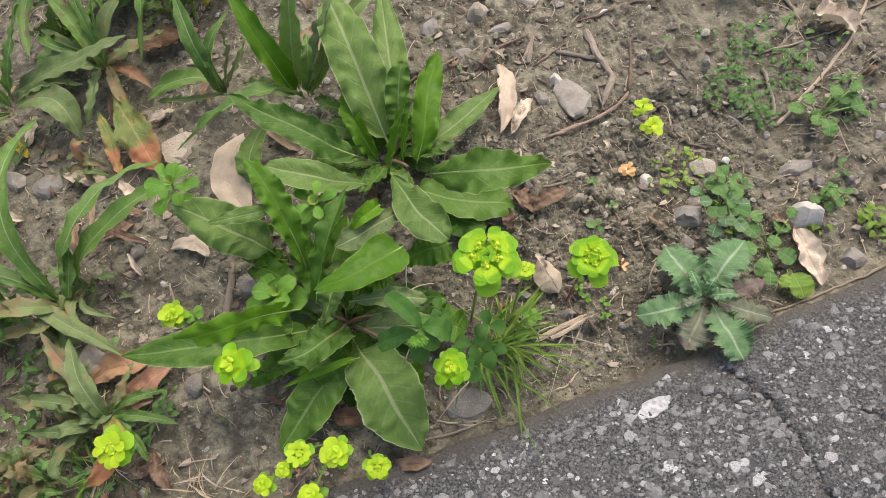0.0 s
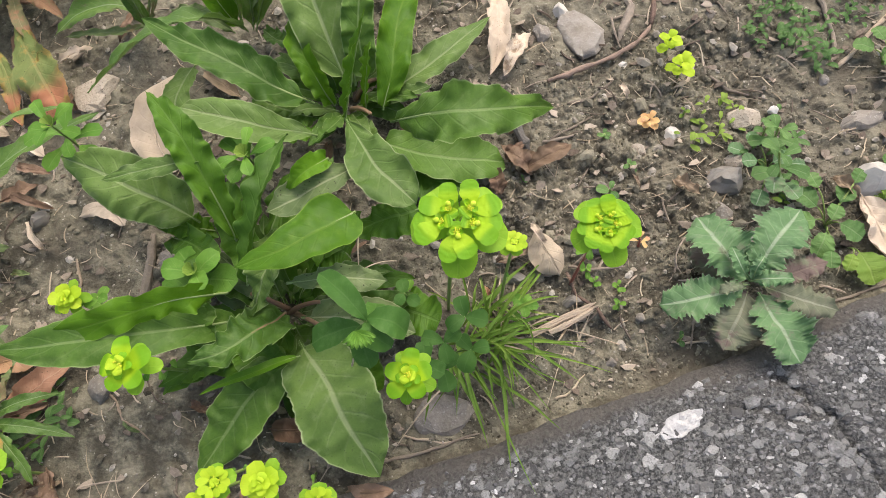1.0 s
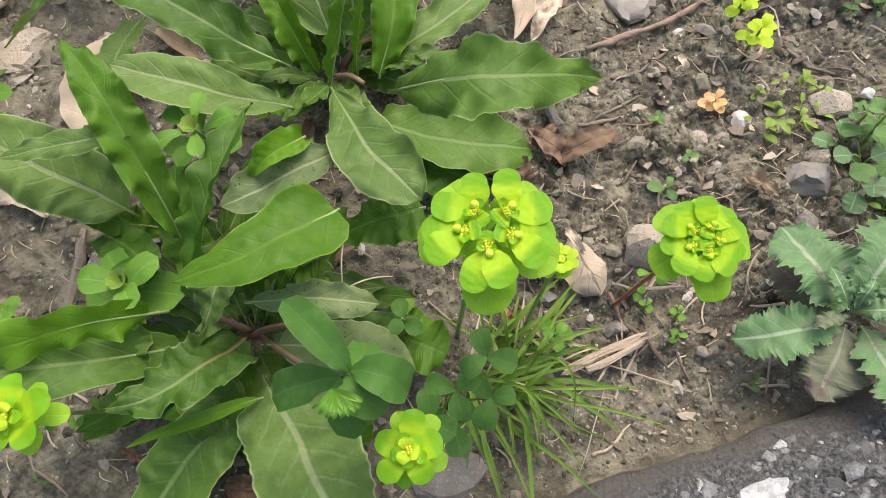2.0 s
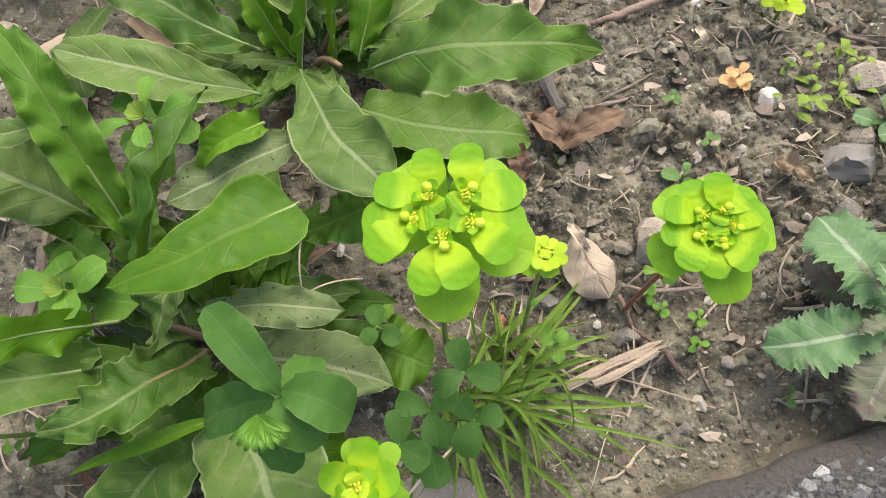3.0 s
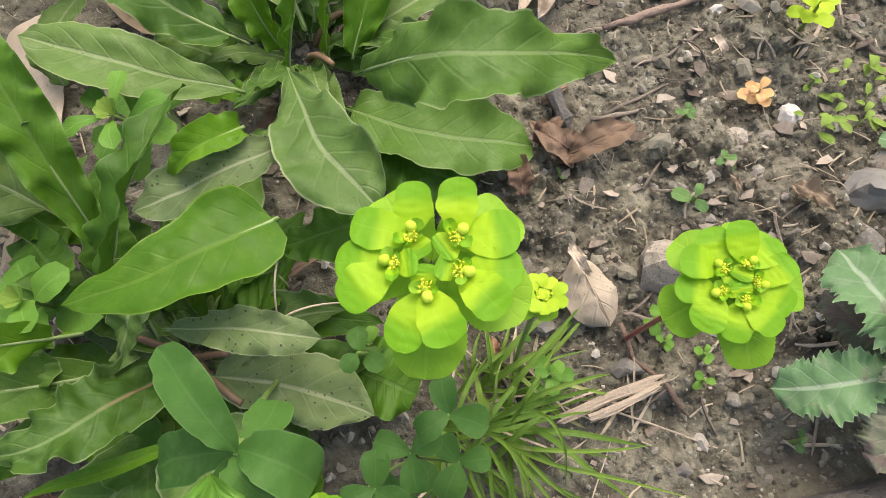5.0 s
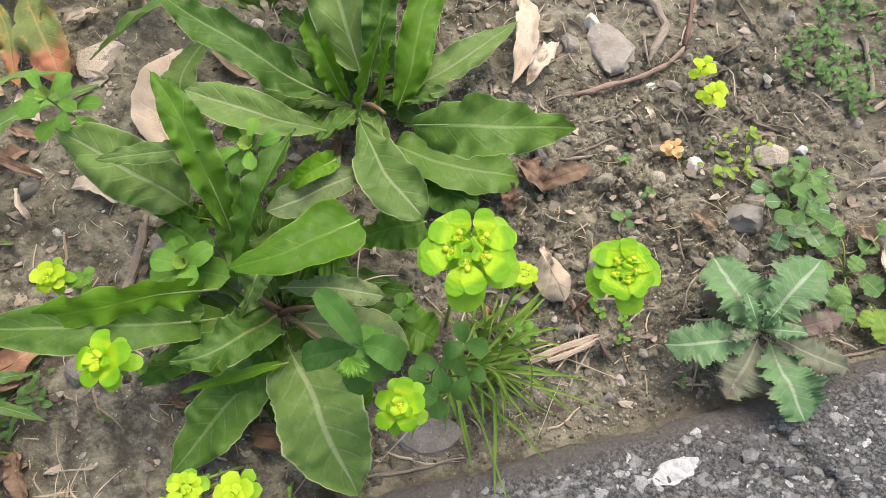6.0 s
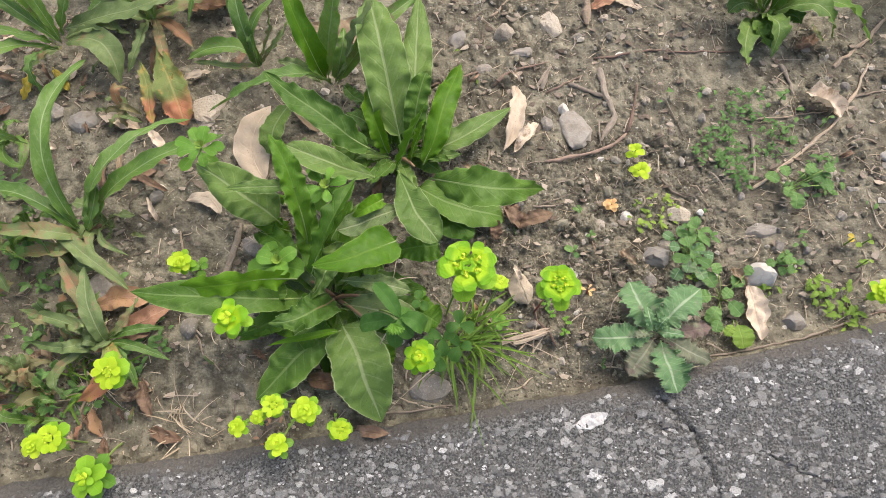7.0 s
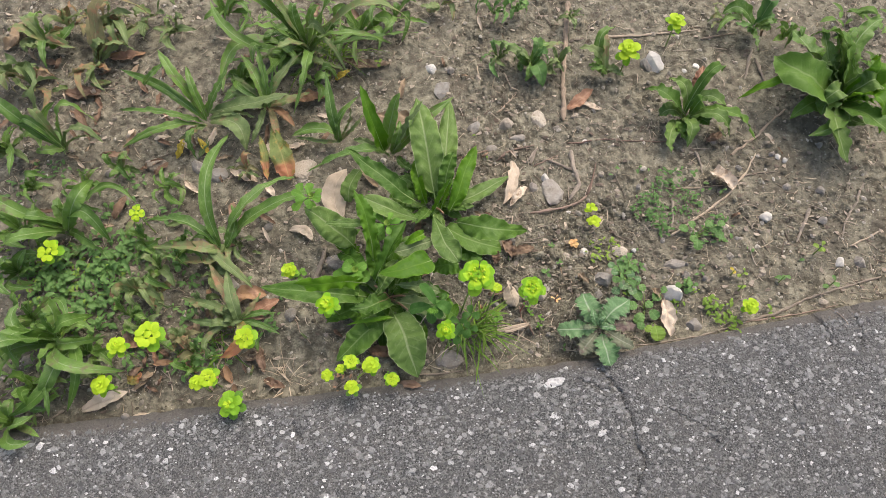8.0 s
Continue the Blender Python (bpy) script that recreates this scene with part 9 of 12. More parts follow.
twig([(-0.291, 0.238, 0), (-0.249, 0.246, 0)], 0.0025, STRAW, 'bent straw among weeds', seed=379)
twig([(-0.317, 0.178, 0), (-0.309, 0.203, 0), (-0.31, 0.239, 0)], 0.0024, STRAW, 'bent straw among weeds', seed=380)
twig([(-0.198, 0.254, 0), (-0.188, 0.232, 0), (-0.171, 0.214, 0)], 0.0019, TWIG_PALE, 'curved dry stalk on soil', seed=381)
twig([(-0.458, 0.176, 0), (-0.421, 0.184, 0), (-0.4, 0.186, 0)], 0.0018, TWIG_RED, 'thin twig on soil', seed=382)
twig([(0.622, 0.482, 0), (0.654, 0.479, 0)], 0.0027, STRAW, 'pale straw on soil', seed=383)
twig([(0.645, 0.488, 0), (0.663, 0.487, 0)], 0.0027, STRAW, 'pale straw on soil', seed=384)
twig([(0.117, 0.181, 0), (0.129, 0.182, 0), (0.143, 0.193, 0)], 0.0022, STRAW, 'pale dry root at the asphalt edge', seed=385)
twig([(0.214, 0.2, 0), (0.232, 0.197, 0)], 0.002, STRAW, 'white straw at the asphalt edge', seed=386)
twig([(0.008, 0.179, 0), (0.034, 0.168, 0), (0.057, 0.167, 0)], 0.0019, TWIG_PALE, 'dry stalk at the asphalt edge', seed=387)
twig([(-0.01, 0.164, 0), (0.02, 0.164, 0), (0.061, 0.169, 0)], 0.0028, TWIG, 'dark root along the asphalt edge', seed=388)

# ---- withered leaves scattered under the weeds ----
dead_leaf((-0.095, 0.719, 0.002), (-0.107, 0.72, 0.009), (-0.121, 0.732, 0.002), 0.0097, DEAD_TAN, 'small tan withered leaf on soil', cup=0.41, wave=0.0025, nu=14, nv=5, seed=389)
dead_leaf((-0.201, 0.881, 0.002), (-0.199, 0.853, 0.007), (-0.199, 0.834, 0.002), 0.0176, DEAD_BROWN, 'small brown withered leaf on soil', cup=0.52, wave=0.0025, nu=14, nv=5, seed=390)
dead_leaf((-0.665, 0.419, 0.002), (-0.668, 0.422, 0.007), (-0.679, 0.43, 0.002), 0.0053, DEAD_PALE, 'small pale withered leaf on soil', cup=0.38, wave=0.0025, nu=14, nv=5, seed=391)
dead_leaf((-0.351, 0.18, 0.002), (-0.345, 0.19, 0.008), (-0.344, 0.203, 0.002), 0.008, DEAD_BROWN, 'small brown withered leaf on soil', cup=0.53, wave=0.0025, nu=14, nv=5, seed=392)
dead_leaf((-0.399, 0.147, 0.002), (-0.404, 0.149, 0.011), (-0.418, 0.155, 0.002), 0.0071, DEAD_BROWN, 'small brown withered leaf on soil', cup=0.24, wave=0.0025, nu=14, nv=5, seed=393)
dead_leaf((-0.245, 0.464, 0.002), (-0.254, 0.476, 0.007), (-0.266, 0.493, 0.002), 0.0141, DEAD_PALE, 'small pale withered leaf on soil', cup=0.11, wave=0.0025, nu=14, nv=5, seed=394)
dead_leaf((-0.519, 0.745, 0.002), (-0.521, 0.719, 0.012), (-0.533, 0.709, 0.002), 0.0129, DEAD_TAN, 'small tan withered leaf on soil', cup=0.52, wave=0.0025, nu=14, nv=5, seed=395)
dead_leaf((-0.444, 0.433, 0.002), (-0.449, 0.431, 0.008), (-0.46, 0.434, 0.002), 0.0041, DEAD_TAN, 'small tan withered leaf on soil', cup=0.22, wave=0.0025, nu=14, nv=5, seed=396)
dead_leaf((-0.733, 0.646, 0.002), (-0.737, 0.626, 0.009), (-0.752, 0.616, 0.002), 0.0141, DEAD_BROWN, 'small brown withered leaf on soil', cup=0.36, wave=0.0025, nu=14, nv=5, seed=397)
dead_leaf((-0.566, 0.712, 0.002), (-0.579, 0.698, 0.011), (-0.604, 0.698, 0.002), 0.0169, NARROW_DULL, 'small olive leaf lying on soil', cup=0.47, wave=0.0025, nu=14, nv=5, seed=398)
dead_leaf((-0.263, 0.667, 0.002), (-0.275, 0.656, 0.008), (-0.292, 0.654, 0.002), 0.0106, DEAD_BROWN, 'small brown withered leaf on soil', cup=0.11, wave=0.0025, nu=14, nv=5, seed=399)
dead_leaf((-0.309, 0.436, 0.002), (-0.296, 0.424, 0.013), (-0.289, 0.423, 0.002), 0.0076, DEAD_TAN, 'small tan withered leaf on soil', cup=0.23, wave=0.0025, nu=14, nv=5, seed=400)
dead_leaf((-0.073, 0.475, 0.002), (-0.087, 0.489, 0.007), (-0.103, 0.51, 0.002), 0.0172, DEAD_TAN, 'small tan withered leaf on soil', cup=0.57, wave=0.0025, nu=14, nv=5, seed=401)
dead_leaf((-0.397, 0.347, 0.002), (-0.387, 0.35, 0.012), (-0.386, 0.362, 0.002), 0.0066, DEAD_TAN, 'small tan withered leaf on soil', cup=0.38, wave=0.0025, nu=14, nv=5, seed=402)
dead_leaf((-0.049, 0.261, 0.002), (-0.04, 0.247, 0.012), (-0.032, 0.241, 0.002), 0.0072, DEAD_TAN, 'small tan withered leaf on soil', cup=0.45, wave=0.0025, nu=14, nv=5, seed=403)
dead_leaf((-0.356, 0.802, 0.002), (-0.368, 0.798, 0.01), (-0.388, 0.808, 0.002), 0.0097, DEAD_PALE, 'small pale withered leaf on soil', cup=0.28, wave=0.0025, nu=14, nv=5, seed=404)
dead_leaf((-0.176, 0.563, 0.002), (-0.164, 0.575, 0.009), (-0.154, 0.596, 0.002), 0.0107, DEAD_BROWN, 'small brown withered leaf on soil', cup=0.1, wave=0.0025, nu=14, nv=5, seed=405)
dead_leaf((-0.412, 0.499, 0.002), (-0.416, 0.49, 0.006), (-0.424, 0.485, 0.002), 0.0081, NARROW_DULL, 'small olive leaf lying on soil', cup=0.3, wave=0.0025, nu=14, nv=5, seed=406)
dead_leaf((-0.061, 0.23, 0.002), (-0.077, 0.236, 0.011), (-0.095, 0.248, 0.002), 0.0093, DEAD_BROWN, 'small brown withered leaf on soil', cup=0.42, wave=0.0025, nu=14, nv=5, seed=407)
dead_leaf((-0.321, 0.283, 0.002), (-0.327, 0.268, 0.009), (-0.339, 0.257, 0.002), 0.0126, DEAD_BROWN, 'small brown withered leaf on soil', cup=0.33, wave=0.0025, nu=14, nv=5, seed=408)
dead_leaf((-0.6, 0.614, 0.002), (-0.577, 0.6, 0.011), (-0.564, 0.598, 0.002), 0.01, DEAD_BROWN, 'small brown withered leaf on soil', cup=0.37, wave=0.0025, nu=14, nv=5, seed=409)
dead_leaf((-0.559, 0.557, 0.002), (-0.532, 0.551, 0.01), (-0.514, 0.555, 0.002), 0.0169, DEAD_BROWN, 'small brown withered leaf on soil', cup=0.15, wave=0.0025, nu=14, nv=5, seed=410)
dead_leaf((-0.568, 0.204, 0.002), (-0.555, 0.215, 0.013), (-0.556, 0.231, 0.002), 0.0128, DEAD_PALE, 'small pale withered leaf on soil', cup=0.4, wave=0.0025, nu=14, nv=5, seed=411)
dead_leaf((-0.648, 0.691, 0.002), (-0.639, 0.675, 0.009), (-0.64, 0.671, 0.002), 0.0045, DEAD_PALE, 'small pale withered leaf on soil', cup=0.55, wave=0.0025, nu=14, nv=5, seed=412)
dead_leaf((-0.27, 0.611, 0.002), (-0.266, 0.581, 0.014), (-0.27, 0.566, 0.002), 0.0102, DEAD_BROWN, 'small brown withered leaf on soil', cup=0.32, wave=0.0025, nu=14, nv=5, seed=413)
dead_leaf((-0.012, 0.384, 0.002), (-0.007, 0.392, 0.013), (-0.004, 0.411, 0.002), 0.0119, DEAD_BROWN, 'small brown withered leaf on soil', cup=0.23, wave=0.0025, nu=14, nv=5, seed=414)
dead_leaf((-0.485, 0.526, 0.002), (-0.473, 0.523, 0.011), (-0.469, 0.53, 0.002), 0.0072, DEAD_BROWN, 'small brown withered leaf on soil', cup=0.14, wave=0.0025, nu=14, nv=5, seed=415)
dead_leaf((-0.568, 0.269, 0.002), (-0.55, 0.271, 0.01), (-0.542, 0.278, 0.002), 0.0118, DEAD_PALE, 'small pale withered leaf on soil', cup=0.2, wave=0.0025, nu=14, nv=5, seed=416)
dead_leaf((-0.11, 0.826, 0.002), (-0.125, 0.84, 0.009), (-0.142, 0.868, 0.002), 0.014, DEAD_BROWN, 'small brown withered leaf on soil', cup=0.49, wave=0.0025, nu=14, nv=5, seed=417)
dead_leaf((-0.586, 0.54, 0.002), (-0.59, 0.541, 0.009), (-0.602, 0.55, 0.002), 0.0048, DEAD_TAN, 'small tan withered leaf on soil', cup=0.23, wave=0.0025, nu=14, nv=5, seed=418)
dead_leaf((-0.614, 0.556, 0.002), (-0.596, 0.547, 0.011), (-0.591, 0.549, 0.002), 0.0092, DEAD_TAN, 'small tan withered leaf on soil', cup=0.3, wave=0.0025, nu=14, nv=5, seed=419)
dead_leaf((-0.612, 0.449, 0.002), (-0.623, 0.448, 0.009), (-0.643, 0.454, 0.002), 0.0093, DEAD_BROWN, 'small brown withered leaf on soil', cup=0.11, wave=0.0025, nu=14, nv=5, seed=420)
dead_leaf((-0.673, 0.772, 0.002), (-0.666, 0.748, 0.013), (-0.676, 0.743, 0.002), 0.0114, DEAD_BROWN, 'small brown withered leaf on soil', cup=0.3, wave=0.0025, nu=14, nv=5, seed=421)
dead_leaf((-0.268, 0.173, 0.002), (-0.27, 0.178, 0.009), (-0.276, 0.187, 0.002), 0.0062, DEAD_TAN, 'small tan withered leaf on soil', cup=0.3, wave=0.0025, nu=14, nv=5, seed=422)
dead_leaf((-0.038, 0.651, 0.002), (-0.035, 0.668, 0.009), (-0.032, 0.695, 0.002), 0.0118, DEAD_TAN, 'small tan withered leaf on soil', cup=0.31, wave=0.0025, nu=14, nv=5, seed=423)
dead_leaf((-0.233, 0.555, 0.002), (-0.215, 0.555, 0.01), (-0.201, 0.564, 0.002), 0.0131, DEAD_PALE, 'small pale withered leaf on soil', cup=0.16, wave=0.0025, nu=14, nv=5, seed=424)
dead_leaf((-0.223, 0.729, 0.002), (-0.218, 0.731, 0.012), (-0.217, 0.749, 0.002), 0.0053, DEAD_TAN, 'small tan withered leaf on soil', cup=0.16, wave=0.0025, nu=14, nv=5, seed=425)
dead_leaf((-0.158, 0.62, 0.002), (-0.17, 0.617, 0.007), (-0.184, 0.622, 0.002), 0.0121, DEAD_PALE, 'small pale withered leaf on soil', cup=0.26, wave=0.0025, nu=14, nv=5, seed=426)
dead_leaf((-0.384, 0.545, 0.002), (-0.375, 0.562, 0.008), (-0.371, 0.587, 0.002), 0.0157, NARROW_DULL, 'small olive leaf lying on soil', cup=0.11, wave=0.0025, nu=14, nv=5, seed=427)
dead_leaf((-0.498, 0.475, 0.002), (-0.501, 0.449, 0.011), (-0.513, 0.433, 0.002), 0.02, DEAD_BROWN, 'small brown withered leaf on soil', cup=0.21, wave=0.0025, nu=14, nv=5, seed=428)
dead_leaf((-0.248, 0.534, 0.002), (-0.257, 0.55, 0.008), (-0.269, 0.573, 0.002), 0.017, DEAD_PALE, 'small pale withered leaf on soil', cup=0.29, wave=0.0025, nu=14, nv=5, seed=429)
dead_leaf((-0.262, 0.168, 0.002), (-0.257, 0.174, 0.012), (-0.259, 0.185, 0.002), 0.0057, NARROW_DULL, 'small olive leaf lying on soil', cup=0.26, wave=0.0025, nu=14, nv=5, seed=430)
dead_leaf((-0.458, 0.513, 0.002), (-0.444, 0.522, 0.008), (-0.436, 0.538, 0.002), 0.015, DEAD_BROWN, 'small brown withered leaf on soil', cup=0.12, wave=0.0025, nu=14, nv=5, seed=431)
dead_leaf((-0.554, 0.17, 0.002), (-0.558, 0.183, 0.011), (-0.571, 0.201, 0.002), 0.0086, DEAD_BROWN, 'small brown withered leaf on soil', cup=0.28, wave=0.0025, nu=14, nv=5, seed=432)
dead_leaf((-0.445, 0.544, 0.002), (-0.457, 0.531, 0.011), (-0.477, 0.528, 0.002), 0.0151, DEAD_BROWN, 'small brown withered leaf on soil', cup=0.47, wave=0.0025, nu=14, nv=5, seed=433)
dead_leaf((-0.737, 0.788, 0.002), (-0.72, 0.77, 0.008), (-0.712, 0.762, 0.002), 0.009, DEAD_TAN, 'small tan withered leaf on soil', cup=0.24, wave=0.0025, nu=14, nv=5, seed=434)
dead_leaf((-0.524, 0.421, 0.002), (-0.523, 0.404, 0.012), (-0.534, 0.397, 0.002), 0.0098, DEAD_TAN, 'small tan withered leaf on soil', cup=0.42, wave=0.0025, nu=14, nv=5, seed=435)
dead_leaf((-0.254, 0.631, 0.002), (-0.271, 0.638, 0.009), (-0.292, 0.654, 0.002), 0.0134, DEAD_BROWN, 'small brown withered leaf on soil', cup=0.32, wave=0.0025, nu=14, nv=5, seed=436)
dead_leaf((-0.475, 0.272, 0.002), (-0.481, 0.289, 0.011), (-0.497, 0.311, 0.002), 0.0149, DEAD_BROWN, 'small brown withered leaf on soil', cup=0.12, wave=0.0025, nu=14, nv=5, seed=437)
dead_leaf((-0.645, 0.332, 0.002), (-0.627, 0.316, 0.01), (-0.619, 0.305, 0.002), 0.0134, DEAD_BROWN, 'small brown withered leaf on soil', cup=0.16, wave=0.0025, nu=14, nv=5, seed=438)
dead_leaf((-0.279, 0.44, 0.002), (-0.256, 0.422, 0.014), (-0.24, 0.416, 0.002), 0.0107, DEAD_BROWN, 'small brown withered leaf on soil', cup=0.19, wave=0.0025, nu=14, nv=5, seed=439)
dead_leaf((-0.268, 0.2, 0.002), (-0.255, 0.202, 0.007), (-0.245, 0.207, 0.002), 0.0097, DEAD_TAN, 'small tan withered leaf on soil', cup=0.55, wave=0.0025, nu=14, nv=5, seed=440)
dead_leaf((-0.023, 0.629, 0.002), (-0.008, 0.62, 0.011), (0.007, 0.623, 0.002), 0.0112, DEAD_PALE, 'small pale withered leaf on soil', cup=0.6, wave=0.0025, nu=14, nv=5, seed=441)
dead_leaf((-0.57, 0.786, 0.002), (-0.589, 0.777, 0.008), (-0.615, 0.778, 0.002), 0.0173, DEAD_BROWN, 'small brown withered leaf on soil', cup=0.57, wave=0.0025, nu=14, nv=5, seed=442)
dead_leaf((-0.572, 0.184, 0.002), (-0.56, 0.176, 0.013), (-0.56, 0.173, 0.002), 0.0057, DEAD_TAN, 'small tan withered leaf on soil', cup=0.12, wave=0.0025, nu=14, nv=5, seed=443)
dead_leaf((-0.327, 0.764, 0.002), (-0.314, 0.733, 0.011), (-0.307, 0.716, 0.002), 0.0174, DEAD_BROWN, 'small brown withered leaf on soil', cup=0.12, wave=0.0025, nu=14, nv=5, seed=444)
dead_leaf((-0.503, 0.15, 0.002), (-0.487, 0.153, 0.011), (-0.481, 0.16, 0.002), 0.0119, DEAD_PALE, 'small pale withered leaf on soil', cup=0.36, wave=0.0025, nu=14, nv=5, seed=445)
dead_leaf((-0.272, 0.463, 0.002), (-0.255, 0.452, 0.01), (-0.242, 0.449, 0.002), 0.011, DEAD_BROWN, 'small brown withered leaf on soil', cup=0.22, wave=0.0025, nu=14, nv=5, seed=446)
dead_leaf((-0.306, 0.228, 0.002), (-0.309, 0.222, 0.013), (-0.319, 0.221, 0.002), 0.0053, DEAD_BROWN, 'small brown withered leaf on soil', cup=0.3, wave=0.0025, nu=14, nv=5, seed=447)
dead_leaf((-0.367, 0.688, 0.002), (-0.351, 0.685, 0.012), (-0.342, 0.697, 0.002), 0.0094, DEAD_PALE, 'small pale withered leaf on soil', cup=0.53, wave=0.0025, nu=14, nv=5, seed=448)
dead_leaf((-0.07, 0.429, 0.002), (-0.062, 0.413, 0.009), (-0.055, 0.405, 0.002), 0.008, NARROW_DULL, 'small olive leaf lying on soil', cup=0.15, wave=0.0025, nu=14, nv=5, seed=449)
dead_leaf((-0.217, 0.504, 0.002), (-0.217, 0.507, 0.012), (-0.222, 0.523, 0.002), 0.0076, DEAD_BROWN, 'small brown withered leaf on soil', cup=0.13, wave=0.0025, nu=14, nv=5, seed=450)
dead_leaf((-0.187, 0.23, 0.002), (-0.18, 0.223, 0.01), (-0.176, 0.221, 0.002), 0.0046, NARROW_DULL, 'small olive leaf lying on soil', cup=0.12, wave=0.0025, nu=14, nv=5, seed=451)
dead_leaf((-0.015, 0.312, 0.002), (-0.002, 0.313, 0.012), (0.01, 0.321, 0.002), 0.0088, DEAD_BROWN, 'small brown withered leaf on soil', cup=0.16, wave=0.0025, nu=14, nv=5, seed=452)
dead_leaf((-0.037, 0.15, 0.002), (-0.019, 0.146, 0.007), (-0.002, 0.144, 0.002), 0.0158, DEAD_BROWN, 'small brown withered leaf on soil', cup=0.25, wave=0.0025, nu=14, nv=5, seed=453)
dead_leaf((-0.41, 0.172, 0.002), (-0.422, 0.16, 0.006), (-0.437, 0.149, 0.002), 0.0109, DEAD_TAN, 'small tan withered leaf on soil', cup=0.38, wave=0.0025, nu=14, nv=5, seed=454)
dead_leaf((-0.296, 0.438, 0.002), (-0.293, 0.453, 0.008), (-0.294, 0.475, 0.002), 0.0088, DEAD_TAN, 'small tan withered leaf on soil', cup=0.25, wave=0.0025, nu=14, nv=5, seed=455)
dead_leaf((-0.588, 0.36, 0.002), (-0.582, 0.375, 0.012), (-0.589, 0.399, 0.002), 0.0123, DEAD_TAN, 'small tan withered leaf on soil', cup=0.58, wave=0.0025, nu=14, nv=5, seed=456)
dead_leaf((-0.278, 0.253, 0.002), (-0.258, 0.252, 0.012), (-0.245, 0.257, 0.002), 0.0141, DEAD_BROWN, 'small brown withered leaf on soil', cup=0.56, wave=0.0025, nu=14, nv=5, seed=457)
dead_leaf((-0.475, 0.433, 0.002), (-0.478, 0.415, 0.008), (-0.488, 0.403, 0.002), 0.0144, NARROW_DULL, 'small olive leaf lying on soil', cup=0.33, wave=0.0025, nu=14, nv=5, seed=458)
dead_leaf((0.002, 0.6, 0.002), (0.005, 0.611, 0.01), (0.007, 0.631, 0.002), 0.0072, DEAD_TAN, 'small tan withered leaf on soil', cup=0.44, wave=0.0025, nu=14, nv=5, seed=459)
dead_leaf((0.111, 0.802, 0.002), (0.106, 0.815, 0.007), (0.103, 0.837, 0.002), 0.0085, DEAD_PALE, 'small pale withered leaf on soil', cup=0.5, wave=0.0025, nu=14, nv=5, seed=460)
dead_leaf((0.504, 0.415, 0.002), (0.51, 0.416, 0.007), (0.52, 0.421, 0.002), 0.0072, DEAD_BROWN, 'small brown withered leaf on soil', cup=0.37, wave=0.0025, nu=14, nv=5, seed=461)
dead_leaf((0.146, 0.798, 0.002), (0.147, 0.786, 0.009), (0.15, 0.786, 0.002), 0.0035, DEAD_TAN, 'small tan withered leaf on soil', cup=0.52, wave=0.0025, nu=14, nv=5, seed=462)
dead_leaf((0.497, 0.619, 0.002), (0.496, 0.619, 0.01), (0.503, 0.631, 0.002), 0.0036, NARROW_DULL, 'small olive leaf lying on soil', cup=0.31, wave=0.0025, nu=14, nv=5, seed=463)
dead_leaf((0.216, 0.328, 0.002), (0.216, 0.319, 0.009), (0.218, 0.315, 0.002), 0.0036, DEAD_TAN, 'small tan withered leaf on soil', cup=0.13, wave=0.0025, nu=14, nv=5, seed=464)
dead_leaf((0.04, 0.718, 0.002), (0.038, 0.721, 0.011), (0.035, 0.737, 0.002), 0.0074, DEAD_BROWN, 'small brown withered leaf on soil', cup=0.19, wave=0.0025, nu=14, nv=5, seed=465)
dead_leaf((0.722, 0.76, 0.002), (0.711, 0.758, 0.011), (0.712, 0.769, 0.002), 0.0039, DEAD_TAN, 'small tan withered leaf on soil', cup=0.23, wave=0.0025, nu=14, nv=5, seed=466)
dead_leaf((0.159, 0.528, 0.002), (0.152, 0.527, 0.013), (0.148, 0.539, 0.002), 0.0063, DEAD_PALE, 'small pale withered leaf on soil', cup=0.26, wave=0.0025, nu=14, nv=5, seed=467)
dead_leaf((0.63, 0.402, 0.002), (0.617, 0.399, 0.011), (0.615, 0.404, 0.002), 0.0049, DEAD_PALE, 'small pale withered leaf on soil', cup=0.26, wave=0.0025, nu=14, nv=5, seed=468)
dead_leaf((0.149, 0.391, 0.002), (0.14, 0.384, 0.009), (0.133, 0.382, 0.002), 0.0059, DEAD_BROWN, 'small brown withered leaf on soil', cup=0.42, wave=0.0025, nu=14, nv=5, seed=469)
dead_leaf((0.615, 0.535, 0.002), (0.609, 0.539, 0.009), (0.61, 0.55, 0.002), 0.004, DEAD_BROWN, 'small brown withered leaf on soil', cup=0.27, wave=0.0025, nu=14, nv=5, seed=470)
dead_leaf((0.691, 0.826, 0.002), (0.68, 0.812, 0.011), (0.68, 0.813, 0.002), 0.0061, DEAD_PALE, 'small pale withered leaf on soil', cup=0.54, wave=0.0025, nu=14, nv=5, seed=471)
dead_leaf((0.702, 0.598, 0.002), (0.696, 0.6, 0.009), (0.7, 0.612, 0.002), 0.0035, DEAD_TAN, 'small tan withered leaf on soil', cup=0.32, wave=0.0025, nu=14, nv=5, seed=472)
dead_leaf((0.632, 0.812, 0.002), (0.622, 0.788, 0.014), (0.625, 0.785, 0.002), 0.0084, DEAD_TAN, 'small tan withered leaf on soil', cup=0.49, wave=0.0025, nu=14, nv=5, seed=473)
dead_leaf((0.514, 0.593, 0.002), (0.514, 0.575, 0.011), (0.522, 0.568, 0.002), 0.0063, NARROW_DULL, 'small olive leaf lying on soil', cup=0.26, wave=0.0025, nu=14, nv=5, seed=474)
